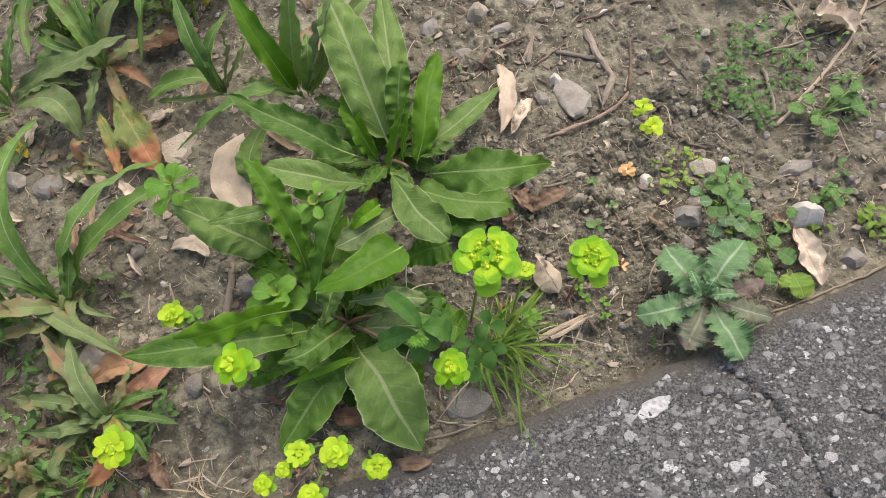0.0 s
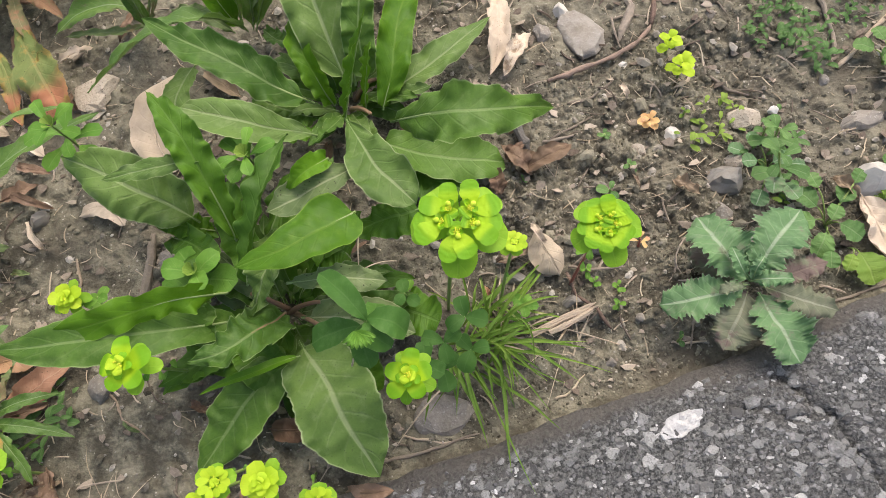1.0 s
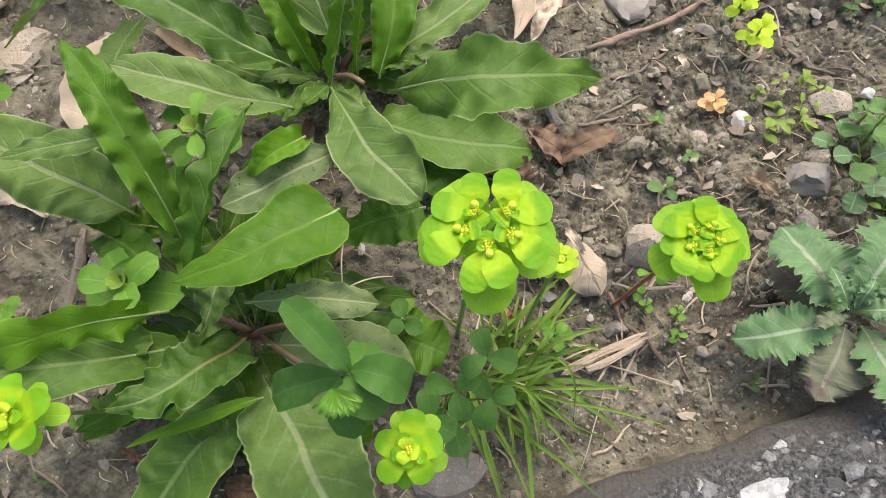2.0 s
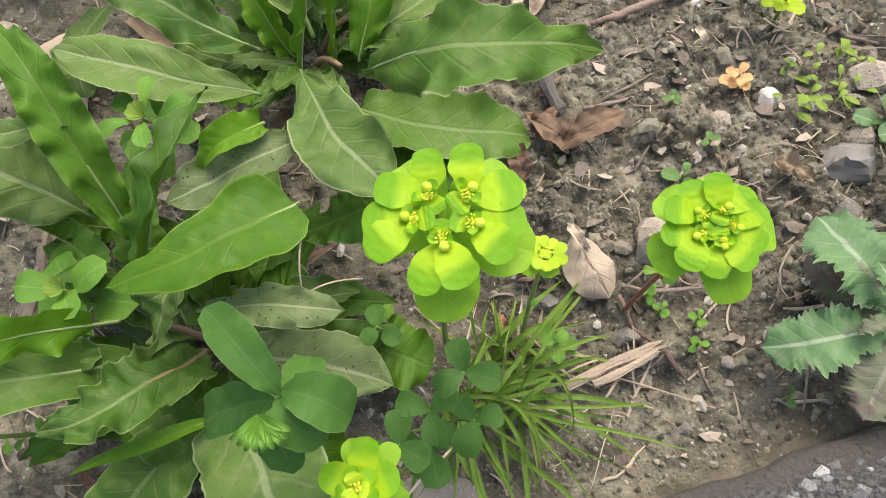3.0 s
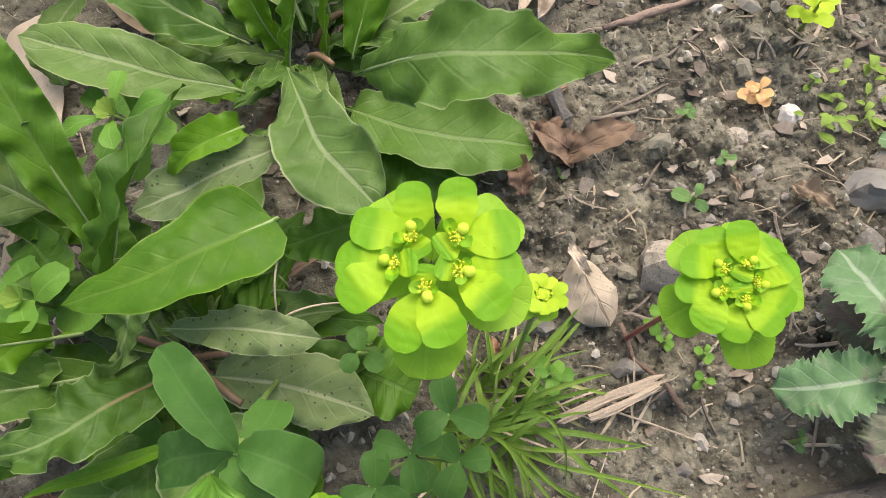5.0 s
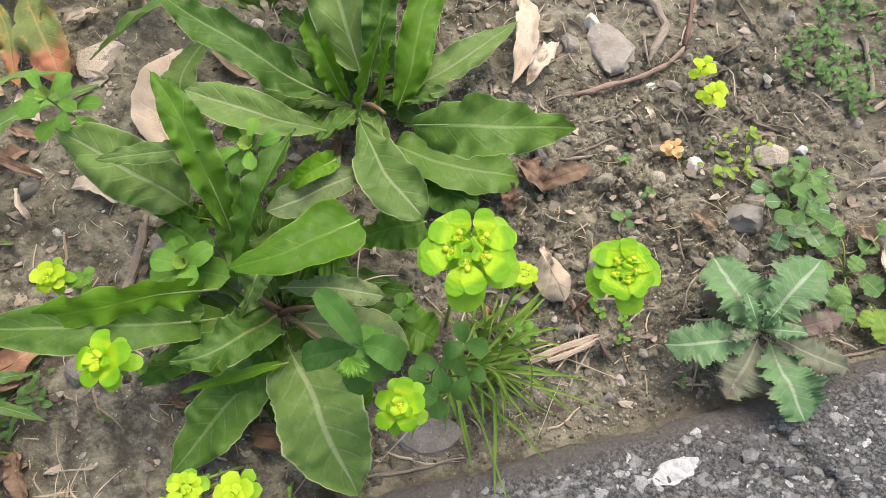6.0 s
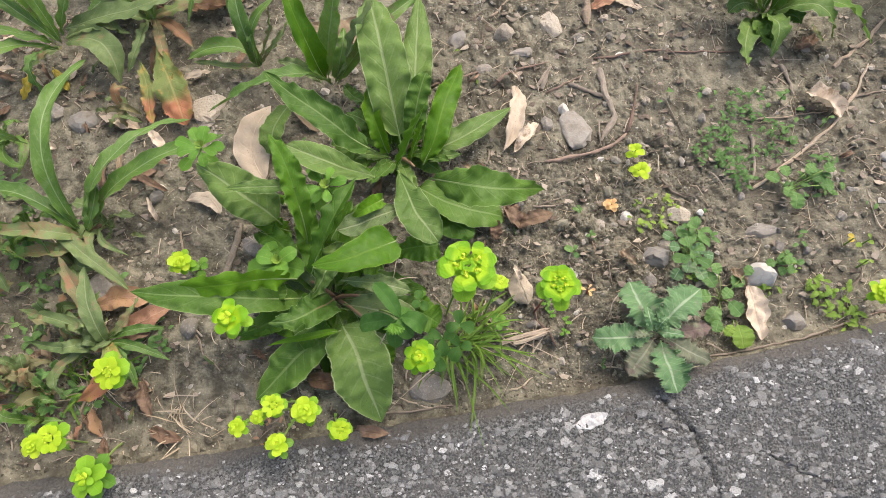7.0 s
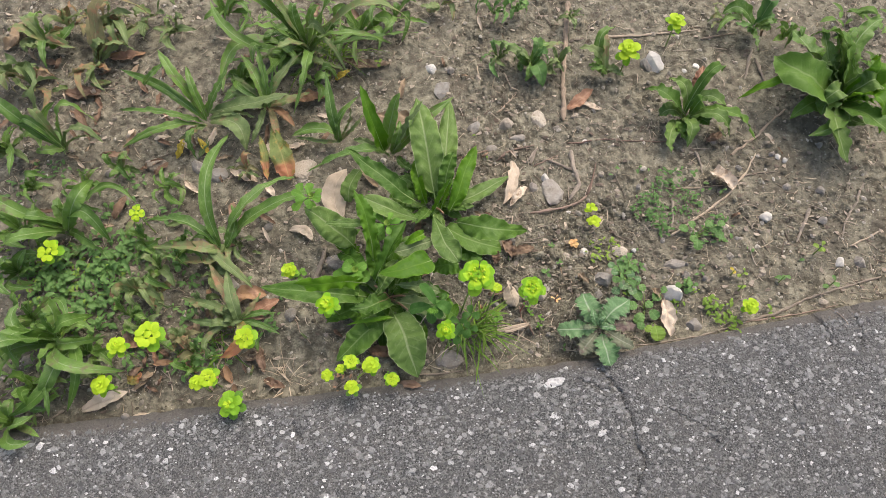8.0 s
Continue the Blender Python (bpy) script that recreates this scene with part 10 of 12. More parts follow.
dead_leaf((0.101, 0.426, 0.002), (0.106, 0.42, 0.01), (0.111, 0.422, 0.002), 0.0043, DEAD_BROWN, 'small brown withered leaf on soil', cup=0.24, wave=0.0025, nu=14, nv=5, seed=475)
dead_leaf((0.232, 0.394, 0.002), (0.229, 0.397, 0.012), (0.23, 0.409, 0.002), 0.0057, DEAD_PALE, 'small pale withered leaf on soil', cup=0.36, wave=0.0025, nu=14, nv=5, seed=476)
dead_leaf((0.604, 0.555, 0.002), (0.591, 0.558, 0.013), (0.592, 0.576, 0.002), 0.0109, DEAD_PALE, 'small pale withered leaf on soil', cup=0.36, wave=0.0025, nu=14, nv=5, seed=477)
dead_leaf((0.053, 0.424, 0.002), (0.054, 0.408, 0.009), (0.055, 0.399, 0.002), 0.0061, DEAD_BROWN, 'small brown withered leaf on soil', cup=0.52, wave=0.0025, nu=14, nv=5, seed=478)
dead_leaf((0.099, 0.527, 0.002), (0.104, 0.527, 0.009), (0.111, 0.534, 0.002), 0.0051, DEAD_BROWN, 'small brown withered leaf on soil', cup=0.18, wave=0.0025, nu=14, nv=5, seed=479)
dead_leaf((0.103, 0.413, 0.002), (0.092, 0.414, 0.013), (0.083, 0.426, 0.002), 0.0061, DEAD_TAN, 'small tan withered leaf on soil', cup=0.49, wave=0.0025, nu=14, nv=5, seed=480)
dead_leaf((0.447, 0.432, 0.002), (0.436, 0.43, 0.013), (0.434, 0.44, 0.002), 0.0044, DEAD_TAN, 'small tan withered leaf on soil', cup=0.27, wave=0.0025, nu=14, nv=5, seed=481)
dead_leaf((0.103, 0.333, 0.002), (0.101, 0.324, 0.011), (0.1, 0.322, 0.002), 0.0042, DEAD_BROWN, 'small brown withered leaf on soil', cup=0.38, wave=0.0025, nu=14, nv=5, seed=482)
dead_leaf((0.082, 0.701, 0.002), (0.075, 0.693, 0.01), (0.068, 0.696, 0.002), 0.006, DEAD_TAN, 'small tan withered leaf on soil', cup=0.49, wave=0.0025, nu=14, nv=5, seed=483)

# ---- pale threads of dry root over the leaves ----
stalk(dock_b, (0.019, 0.297, 0.09), (0.012, 0.272, 0.08), 0.0005, STRAW)
stalk(dock_b, (0.013, 0.272, 0.08), (0.035, 0.277, 0.07), 0.0005, STRAW)
stalk(dock_b, (0, 0.213, 0.09), (0.014, 0.228, 0.1), 0.0006, STRAW)

# ---- smaller weeds that fill the bank ----
rosette('narrow_leaved_weed', -0.604, 0.262, [
    (-0.606, 0.286, 0.0207, 0.021, 0.0127),
    (-0.538, 0.237, 0.0508, 0.0191, 0.0087),
    (-0.606, 0.241, 0.0377, 0.0178, 0.0085),
    (-0.557, 0.285, 0.0462, 0.0215, 0.0052),
    (-0.555, 0.205, 0.0576, 0.0227, 0.0051),
    (-0.603, 0.273, 0.0462, 0.0217, 0.0126),
    (-0.522, 0.236, 0.058, 0.0192, 0.0071),
    (-0.584, 0.213, 0.0523, 0.0188, 0.0111),
    (-0.603, 0.302, 0.0387, 0.0224, 0.0116),
], NARROW, 'green weed with narrow leaves among others', extra=0.3, broad=0.9, nu=14, rib=0.0008, seed=484)
rosette('narrow_leaved_weed', -0.502, 0.203, [
    (-0.487, 0.224, 0.0302, 0.0179, 0.0086),
    (-0.464, 0.16, 0.0433, 0.0162, 0.0103),
    (-0.521, 0.202, 0.0277, 0.0227, 0.0102),
    (-0.443, 0.214, 0.0321, 0.016, 0.0062),
    (-0.504, 0.165, 0.0204, 0.0229, 0.0074),
    (-0.493, 0.225, 0.0418, 0.0193, 0.0053),
    (-0.453, 0.177, 0.0294, 0.0208, 0.014),
    (-0.526, 0.182, 0.0314, 0.0204, 0.0064),
], NARROW, 'green weed with narrow leaves among others', extra=0.3, broad=0.9, nu=14, rib=0.0008, seed=485)
rosette('narrow_leaved_weed', -0.647, 0.338, [
    (-0.594, 0.341, 0.0183, 0.0167, 0.0129),
    (-0.647, 0.31, 0.0291, 0.0164, 0.0134),
    (-0.612, 0.362, 0.0499, 0.0215, 0.0053),
    (-0.586, 0.301, 0.0438, 0.0226, 0.009),
    (-0.646, 0.313, 0.0626, 0.0196, 0.0101),
    (-0.604, 0.359, 0.0223, 0.0217, 0.007),
    (-0.613, 0.281, 0.0562, 0.0203, 0.0132),
    (-0.623, 0.335, 0.0638, 0.0221, 0.0124),
    (-0.579, 0.301, 0.0587, 0.0163, 0.0078),
], NARROW, 'green weed with narrow leaves among others', extra=0.3, broad=0.9, nu=14, rib=0.0008, seed=486)
rosette('narrow_leaved_weed', -0.575, 0.149, [
    (-0.535, 0.117, 0.0256, 0.0225, 0.0065),
    (-0.617, 0.158, 0.0158, 0.0257, 0.0118),
    (-0.494, 0.15, 0.0631, 0.0183, 0.0057),
    (-0.556, 0.117, 0.0465, 0.0227, 0.0133),
    (-0.572, 0.167, 0.053, 0.0204, 0.0076),
    (-0.52, 0.134, 0.0415, 0.0177, 0.0092),
    (-0.587, 0.134, 0.0454, 0.0258, 0.0066),
    (-0.531, 0.177, 0.0404, 0.0205, 0.0065),
    (-0.516, 0.098, 0.0636, 0.0193, 0.0127),
], (NARROW, DOCK), 'green weed with narrow leaves among others', extra=0.3, broad=0.9, nu=14, rib=0.0008, seed=487)
rosette('narrow_leaved_weed', -0.603, 0.104, [
    (-0.597, 0.137, 0.0131, 0.0244, 0.0094),
    (-0.538, 0.068, 0.0469, 0.0216, 0.0138),
    (-0.623, 0.106, 0.0296, 0.0212, 0.0075),
    (-0.554, 0.11, 0.0273, 0.0217, 0.0074),
    (-0.59, 0.059, 0.0276, 0.0185, 0.0137),
    (-0.607, 0.145, 0.0159, 0.0229, 0.0069),
    (-0.534, 0.076, 0.0419, 0.0161, 0.0103),
    (-0.625, 0.084, 0.0211, 0.0175, 0.0082),
], NARROW, 'green weed with narrow leaves among others', extra=0.3, broad=0.9, nu=14, rib=0.0008, seed=488)
rosette('narrow_leaved_weed', -0.483, 0.173, [
    (-0.492, 0.178, 0.0228, 0.0153, 0.0139),
    (-0.455, 0.176, 0.0162, 0.0175, 0.0125),
    (-0.478, 0.147, 0.0207, 0.0131, 0.0114),
    (-0.496, 0.198, 0.0077, 0.0143, 0.0076),
    (-0.436, 0.155, 0.0231, 0.013, 0.0102),
    (-0.513, 0.172, 0.007, 0.0176, 0.012),
], NARROW_DULL, 'olive weed with dull narrow leaves', extra=0.3, broad=0.9, nu=14, rib=0.0008, seed=489)
rosette('narrow_leaved_weed', -0.44, 0.301, [
    (-0.411, 0.31, 0.0145, 0.0173, 0.0075),
    (-0.432, 0.267, 0.0112, 0.0165, 0.0073),
    (-0.44, 0.309, 0.0314, 0.0191, 0.0112),
    (-0.392, 0.272, 0.0267, 0.0182, 0.0063),
    (-0.458, 0.275, 0.0313, 0.0197, 0.0078),
    (-0.435, 0.318, 0.0096, 0.0174, 0.0113),
    (-0.406, 0.262, 0.0174, 0.0147, 0.0114),
    (-0.455, 0.296, 0.0291, 0.017, 0.0071),
], NARROW_DULL, 'olive weed with dull narrow leaves', extra=0.3, broad=0.9, nu=14, rib=0.0008, seed=490)
rosette('narrow_leaved_weed', -0.414, 0.333, [
    (-0.396, 0.356, 0.0206, 0.0203, 0.0055),
    (-0.382, 0.295, 0.0182, 0.0185, 0.0117),
    (-0.439, 0.337, 0.0298, 0.018, 0.0099),
    (-0.36, 0.329, 0.0339, 0.0149, 0.013),
    (-0.416, 0.298, 0.0251, 0.017, 0.0094),
    (-0.411, 0.366, 0.0122, 0.0154, 0.0083),
    (-0.377, 0.296, 0.0279, 0.0198, 0.0124),
    (-0.426, 0.316, 0.027, 0.0167, 0.0051),
], (NARROW_DULL, NARROW), 'olive weed with dull narrow leaves', extra=0.3, broad=0.9, nu=14, rib=0.0008, seed=491)
rosette('narrow_leaved_weed', -0.302, 0.248, [
    (-0.324, 0.258, 0.0087, 0.0142, 0.0066),
    (-0.27, 0.245, 0.0238, 0.0145, 0.0137),
    (-0.305, 0.224, 0.0072, 0.014, 0.0072),
    (-0.31, 0.263, 0.0193, 0.011, 0.0098),
    (-0.279, 0.24, 0.0174, 0.0141, 0.0088),
    (-0.324, 0.237, 0.0168, 0.0151, 0.0093),
    (-0.28, 0.261, 0.0187, 0.013, 0.0121),
], NARROW_DULL, 'olive weed with dull narrow leaves', extra=0.3, broad=0.9, nu=14, rib=0.0008, seed=492)
rosette('narrow_leaved_weed', -0.449, 0.26, [
    (-0.455, 0.277, 0.029, 0.0139, 0.0135),
    (-0.411, 0.245, 0.0338, 0.0129, 0.0051),
    (-0.458, 0.246, 0.0198, 0.0146, 0.006),
    (-0.443, 0.279, 0.0102, 0.014, 0.0111),
    (-0.419, 0.223, 0.0378, 0.0152, 0.0085),
    (-0.46, 0.258, 0.0334, 0.0145, 0.0123),
    (-0.423, 0.265, 0.022, 0.0132, 0.0077),
], NARROW, 'green weed with narrow leaves among others', extra=0.3, broad=0.9, nu=14, rib=0.0008, seed=493)
rosette('narrow_leaved_weed', -0.331, 0.276, [
    (-0.343, 0.254, 0.0106, 0.0122, 0.0128),
    (-0.331, 0.303, 0.0076, 0.012, 0.0079),
    (-0.301, 0.258, 0.0255, 0.0144, 0.0118),
    (-0.35, 0.274, 0.0216, 0.0154, 0.0091),
    (-0.31, 0.284, 0.0109, 0.0154, 0.0073),
    (-0.316, 0.243, 0.0198, 0.0139, 0.0086),
    (-0.342, 0.29, 0.0126, 0.0129, 0.0114),
], (NARROW_DULL, REDDISH), 'dull rosette with reddish brown leaves', extra=0.3, broad=0.9, nu=14, rib=0.0008, seed=494)
rosette('narrow_leaved_weed', -0.714, 0.566, [
    (-0.714, 0.532, 0.0559, 0.0228, 0.0092),
    (-0.672, 0.589, 0.0237, 0.0215, 0.0064),
    (-0.664, 0.487, 0.0567, 0.0201, 0.0128),
    (-0.721, 0.562, 0.0315, 0.0193, 0.0093),
    (-0.626, 0.537, 0.0556, 0.0242, 0.0124),
    (-0.682, 0.501, 0.0587, 0.025, 0.0138),
    (-0.687, 0.592, 0.0288, 0.0176, 0.0095),
    (-0.656, 0.524, 0.0211, 0.0188, 0.0071),
    (-0.723, 0.551, 0.0352, 0.0254, 0.0087),
], (NARROW, NARROW_DULL), 'olive weed with dull narrow leaves', extra=0.3, broad=0.9, nu=14, rib=0.0008, seed=495)
rosette('narrow_leaved_weed', -0.656, 0.416, [
    (-0.62, 0.43, 0.0322, 0.0259, 0.0104),
    (-0.61, 0.359, 0.0475, 0.0211, 0.0124),
    (-0.674, 0.423, 0.0532, 0.0249, 0.0099),
    (-0.591, 0.391, 0.0414, 0.0233, 0.0084),
    (-0.667, 0.365, 0.0357, 0.0204, 0.009),
    (-0.626, 0.431, 0.0369, 0.0242, 0.0077),
    (-0.593, 0.356, 0.0307, 0.0217, 0.0055),
    (-0.676, 0.417, 0.0208, 0.0238, 0.01),
    (-0.614, 0.421, 0.0162, 0.026, 0.0125),
], NARROW, 'green weed with narrow leaves among others', extra=0.3, broad=0.9, nu=14, rib=0.0008, seed=496)
rosette('narrow_leaved_weed', -0.368, 0.222, [
    (-0.375, 0.198, 0.0169, 0.0146, 0.0057),
    (-0.367, 0.24, 0.013, 0.0168, 0.0061),
    (-0.35, 0.201, 0.0174, 0.0168, 0.0058),
    (-0.387, 0.229, 0.0203, 0.0145, 0.0056),
    (-0.335, 0.229, 0.008, 0.0148, 0.0071),
    (-0.369, 0.201, 0.0143, 0.016, 0.0079),
    (-0.378, 0.235, 0.0125, 0.0122, 0.0126),
], (REDDISH, NARROW_DULL), 'dull rosette with reddish brown leaves', extra=0.3, broad=0.9, nu=14, rib=0.0008, seed=497)
rosette('narrow_leaved_weed', -0.739, 0.719, [
    (-0.74, 0.664, 0.0247, 0.0216, 0.0114),
    (-0.703, 0.711, 0.05, 0.0248, 0.0092),
    (-0.682, 0.661, 0.0272, 0.0191, 0.0076),
    (-0.775, 0.704, 0.0157, 0.0193, 0.0125),
    (-0.688, 0.731, 0.0124, 0.0197, 0.0093),
    (-0.719, 0.66, 0.0306, 0.025, 0.0085),
    (-0.721, 0.724, 0.0503, 0.023, 0.0059),
    (-0.66, 0.661, 0.047, 0.0205, 0.0067),
], NARROW_DULL, 'olive weed with dull narrow leaves', extra=0.3, broad=0.9, nu=14, rib=0.0008, seed=498)
rosette('narrow_leaved_weed', -0.659, 0.832, [
    (-0.616, 0.831, 0.0242, 0.0209, 0.0087),
    (-0.636, 0.749, 0.0456, 0.025, 0.0091),
    (-0.652, 0.835, 0.0385, 0.0249, 0.0096),
    (-0.603, 0.772, 0.0367, 0.0178, 0.0089),
    (-0.679, 0.799, 0.0242, 0.0218, 0.0081),
    (-0.636, 0.845, 0.022, 0.0244, 0.0089),
    (-0.612, 0.747, 0.0368, 0.0217, 0.0133),
    (-0.676, 0.84, 0.0331, 0.0182, 0.0082),
], (NARROW_DULL, REDDISH), 'dull rosette with reddish brown leaves', extra=0.3, broad=0.9, nu=14, rib=0.0008, seed=499)
rosette('narrow_leaved_weed', -0.556, 0.816, [
    (-0.537, 0.835, 0.0143, 0.0201, 0.011),
    (-0.523, 0.753, 0.0359, 0.0233, 0.0135),
    (-0.585, 0.81, 0.019, 0.0213, 0.006),
    (-0.521, 0.813, 0.0117, 0.0164, 0.0057),
    (-0.541, 0.752, 0.0344, 0.0184, 0.0115),
    (-0.559, 0.824, 0.0296, 0.0174, 0.0139),
    (-0.491, 0.763, 0.0385, 0.0177, 0.0081),
], (NARROW_DULL, REDDISH), 'dull rosette with reddish brown leaves', extra=0.3, broad=0.9, nu=14, rib=0.0008, seed=500)
rosette('narrow_leaved_weed', -0.456, 0.813, [
    (-0.491, 0.802, 0.0188, 0.0198, 0.0137),
    (-0.434, 0.819, 0.0257, 0.0208, 0.0057),
    (-0.43, 0.737, 0.0393, 0.0178, 0.014),
    (-0.467, 0.814, 0.0244, 0.0144, 0.0058),
    (-0.411, 0.798, 0.016, 0.0187, 0.01),
    (-0.468, 0.756, 0.0347, 0.0139, 0.0127),
    (-0.434, 0.814, 0.0312, 0.0167, 0.0104),
], NARROW_DULL, 'olive weed with dull narrow leaves', extra=0.3, broad=0.9, nu=14, rib=0.0008, seed=501)
rosette('narrow_leaved_weed', -0.319, 0.697, [
    (-0.284, 0.68, 0.0227, 0.0248, 0.0134),
    (-0.345, 0.641, 0.0175, 0.024, 0.0134),
    (-0.296, 0.697, 0.0544, 0.022, 0.0094),
    (-0.265, 0.621, 0.0455, 0.0169, 0.0117),
    (-0.337, 0.674, 0.0423, 0.0193, 0.0063),
    (-0.297, 0.709, 0.0164, 0.0197, 0.0121),
    (-0.306, 0.636, 0.0234, 0.0237, 0.0081),
], NARROW, 'green weed with narrow leaves among others', extra=0.3, broad=0.9, nu=14, rib=0.0008, seed=502)
rosette('narrow_leaved_weed', -0.274, 0.758, [
    (-0.24, 0.656, 0.0545, 0.0163, 0.0076),
    (-0.295, 0.729, 0.0512, 0.0227, 0.0073),
    (-0.202, 0.738, 0.0634, 0.0245, 0.0105),
    (-0.271, 0.651, 0.0758, 0.0167, 0.0071),
    (-0.271, 0.753, 0.0509, 0.0178, 0.0098),
    (-0.206, 0.699, 0.0402, 0.0182, 0.0075),
    (-0.289, 0.686, 0.0707, 0.0191, 0.0136),
    (-0.231, 0.769, 0.0277, 0.0236, 0.008),
], NARROW, 'green weed with narrow leaves among others', extra=0.3, broad=0.9, nu=14, rib=0.0008, seed=503)
rosette('narrow_leaved_weed', -0.111, 0.792, [
    (-0.11, 0.688, 0.0451, 0.0181, 0.0084),
    (-0.138, 0.813, 0.0236, 0.0191, 0.0069),
    (-0.049, 0.766, 0.0377, 0.0217, 0.0115),
    (-0.146, 0.716, 0.0373, 0.0233, 0.0086),
    (-0.088, 0.805, 0.0501, 0.0183, 0.0108),
    (-0.076, 0.729, 0.0384, 0.0239, 0.0064),
    (-0.159, 0.779, 0.0335, 0.0251, 0.0137),
    (-0.057, 0.793, 0.0273, 0.0237, 0.0059),
], NARROW, 'green weed with narrow leaves among others', extra=0.3, broad=0.9, nu=14, rib=0.0008, seed=504)
rosette('narrow_leaved_weed', -0.188, 0.682, [
    (-0.164, 0.655, 0.0165, 0.0144, 0.0107),
    (-0.22, 0.654, 0.0175, 0.014, 0.0113),
    (-0.155, 0.67, 0.0541, 0.0193, 0.0097),
    (-0.179, 0.629, 0.0205, 0.0183, 0.0124),
    (-0.212, 0.673, 0.0364, 0.0168, 0.0107),
    (-0.144, 0.684, 0.0153, 0.0202, 0.0102),
], NARROW, 'green weed with narrow leaves among others', extra=0.3, broad=0.9, nu=14, rib=0.0008, seed=505)
rosette('narrow_leaved_weed', -0.297, 0.379, [
    (-0.318, 0.349, 0.0211, 0.0191, 0.0054),
    (-0.297, 0.399, 0.023, 0.0154, 0.0052),
    (-0.262, 0.333, 0.0272, 0.0142, 0.0114),
    (-0.335, 0.384, 0.0115, 0.0202, 0.0089),
    (-0.263, 0.381, 0.0121, 0.0177, 0.0051),
    (-0.296, 0.335, 0.0278, 0.0137, 0.0101),
], NARROW_DULL, 'olive weed with dull narrow leaves', extra=0.3, broad=0.9, nu=14, rib=0.0008, seed=506)
rosette('narrow_leaved_weed', -0.378, 0.371, [
    (-0.342, 0.355, 0.0229, 0.0168, 0.0063),
    (-0.383, 0.342, 0.029, 0.018, 0.0071),
    (-0.359, 0.38, 0.0362, 0.0183, 0.007),
    (-0.333, 0.33, 0.0362, 0.0183, 0.011),
    (-0.391, 0.365, 0.0265, 0.0153, 0.012),
    (-0.329, 0.368, 0.0296, 0.0174, 0.0128),
    (-0.362, 0.329, 0.039, 0.0154, 0.008),
    (-0.389, 0.387, 0.0149, 0.0186, 0.0051),
], NARROW, 'green weed with narrow leaves among others', extra=0.3, broad=0.9, nu=14, rib=0.0008, seed=507)
rosette('narrow_leaved_weed', -0.443, 0.382, [
    (-0.453, 0.364, 0.0102, 0.0127, 0.0059),
    (-0.442, 0.399, 0.0289, 0.0154, 0.0136),
    (-0.414, 0.351, 0.0141, 0.018, 0.0101),
    (-0.459, 0.374, 0.0388, 0.0139, 0.009),
    (-0.405, 0.382, 0.0377, 0.018, 0.0073),
    (-0.443, 0.338, 0.0211, 0.0152, 0.0114),
    (-0.459, 0.397, 0.0148, 0.0142, 0.013),
], NARROW, 'green weed with narrow leaves among others', extra=0.3, broad=0.9, nu=14, rib=0.0008, seed=508)
rosette('narrow_leaved_weed', 0.135, 0.729, [
    (0.117, 0.69, 0.0238, 0.0136, 0.0088),
    (0.129, 0.756, 0.0161, 0.012, 0.0096),
    (0.15, 0.697, 0.0239, 0.0119, 0.0062),
    (0.1, 0.708, 0.0259, 0.012, 0.0078),
    (0.145, 0.738, 0.0239, 0.014, 0.0108),
    (0.135, 0.664, 0.0318, 0.0139, 0.0097),
    (0.118, 0.718, 0.0383, 0.0137, 0.0066),
], (NARROW_DULL, WEED), 'olive weed with dull narrow leaves', extra=0.3, broad=0.9, nu=14, rib=0.0008, seed=509)
rosette('narrow_leaved_weed', 0.24, 0.72, [
    (0.265, 0.724, 0.0174, 0.0161, 0.0118),
    (0.229, 0.687, 0.0169, 0.0109, 0.0127),
    (0.232, 0.744, 0.0151, 0.0106, 0.0075),
    (0.25, 0.678, 0.0296, 0.0127, 0.013),
    (0.216, 0.698, 0.0218, 0.0124, 0.0086),
    (0.253, 0.716, 0.0282, 0.0119, 0.0092),
], NARROW_DULL, 'olive weed with dull narrow leaves', extra=0.3, broad=0.9, nu=14, rib=0.0008, seed=510)
rosette('narrow_leaved_weed', 0.274, 0.821, [
    (0.282, 0.785, 0.0215, 0.0115, 0.0117),
    (0.243, 0.799, 0.018, 0.0109, 0.008),
    (0.298, 0.835, 0.011, 0.0099, 0.0056),
    (0.275, 0.779, 0.0163, 0.0128, 0.0086),
    (0.261, 0.828, 0.0091, 0.0126, 0.0089),
    (0.298, 0.815, 0.0138, 0.0094, 0.0116),
], NARROW_DULL, 'olive weed with dull narrow leaves', extra=0.3, broad=0.9, nu=14, rib=0.0008, seed=511)
rosette('narrow_leaved_weed', 0.129, 0.838, [
    (0.145, 0.781, 0.036, 0.0133, 0.0108),
    (0.099, 0.82, 0.0182, 0.011, 0.0095),
    (0.145, 0.84, 0.0282, 0.0099, 0.0086),
    (0.129, 0.792, 0.0217, 0.0118, 0.013),
    (0.105, 0.838, 0.0316, 0.0099, 0.0095),
    (0.148, 0.8, 0.0324, 0.0095, 0.0068),
], WEED, 'olive weed with dull narrow leaves', extra=0.3, broad=0.9, nu=14, rib=0.0008, seed=512)
rosette('narrow_leaved_weed', 0.659, 0.772, [
    (0.643, 0.784, 0.0272, 0.0171, 0.0114),
    (0.651, 0.717, 0.0511, 0.0179, 0.0128),
    (0.617, 0.737, 0.0345, 0.0181, 0.0106),
    (0.668, 0.79, 0.0128, 0.017, 0.0082),
    (0.628, 0.71, 0.0452, 0.0147, 0.0101),
    (0.633, 0.771, 0.0213, 0.0142, 0.0103),
], NARROW, 'green weed with narrow leaves among others', extra=0.3, broad=0.9, nu=14, rib=0.0008, seed=513)
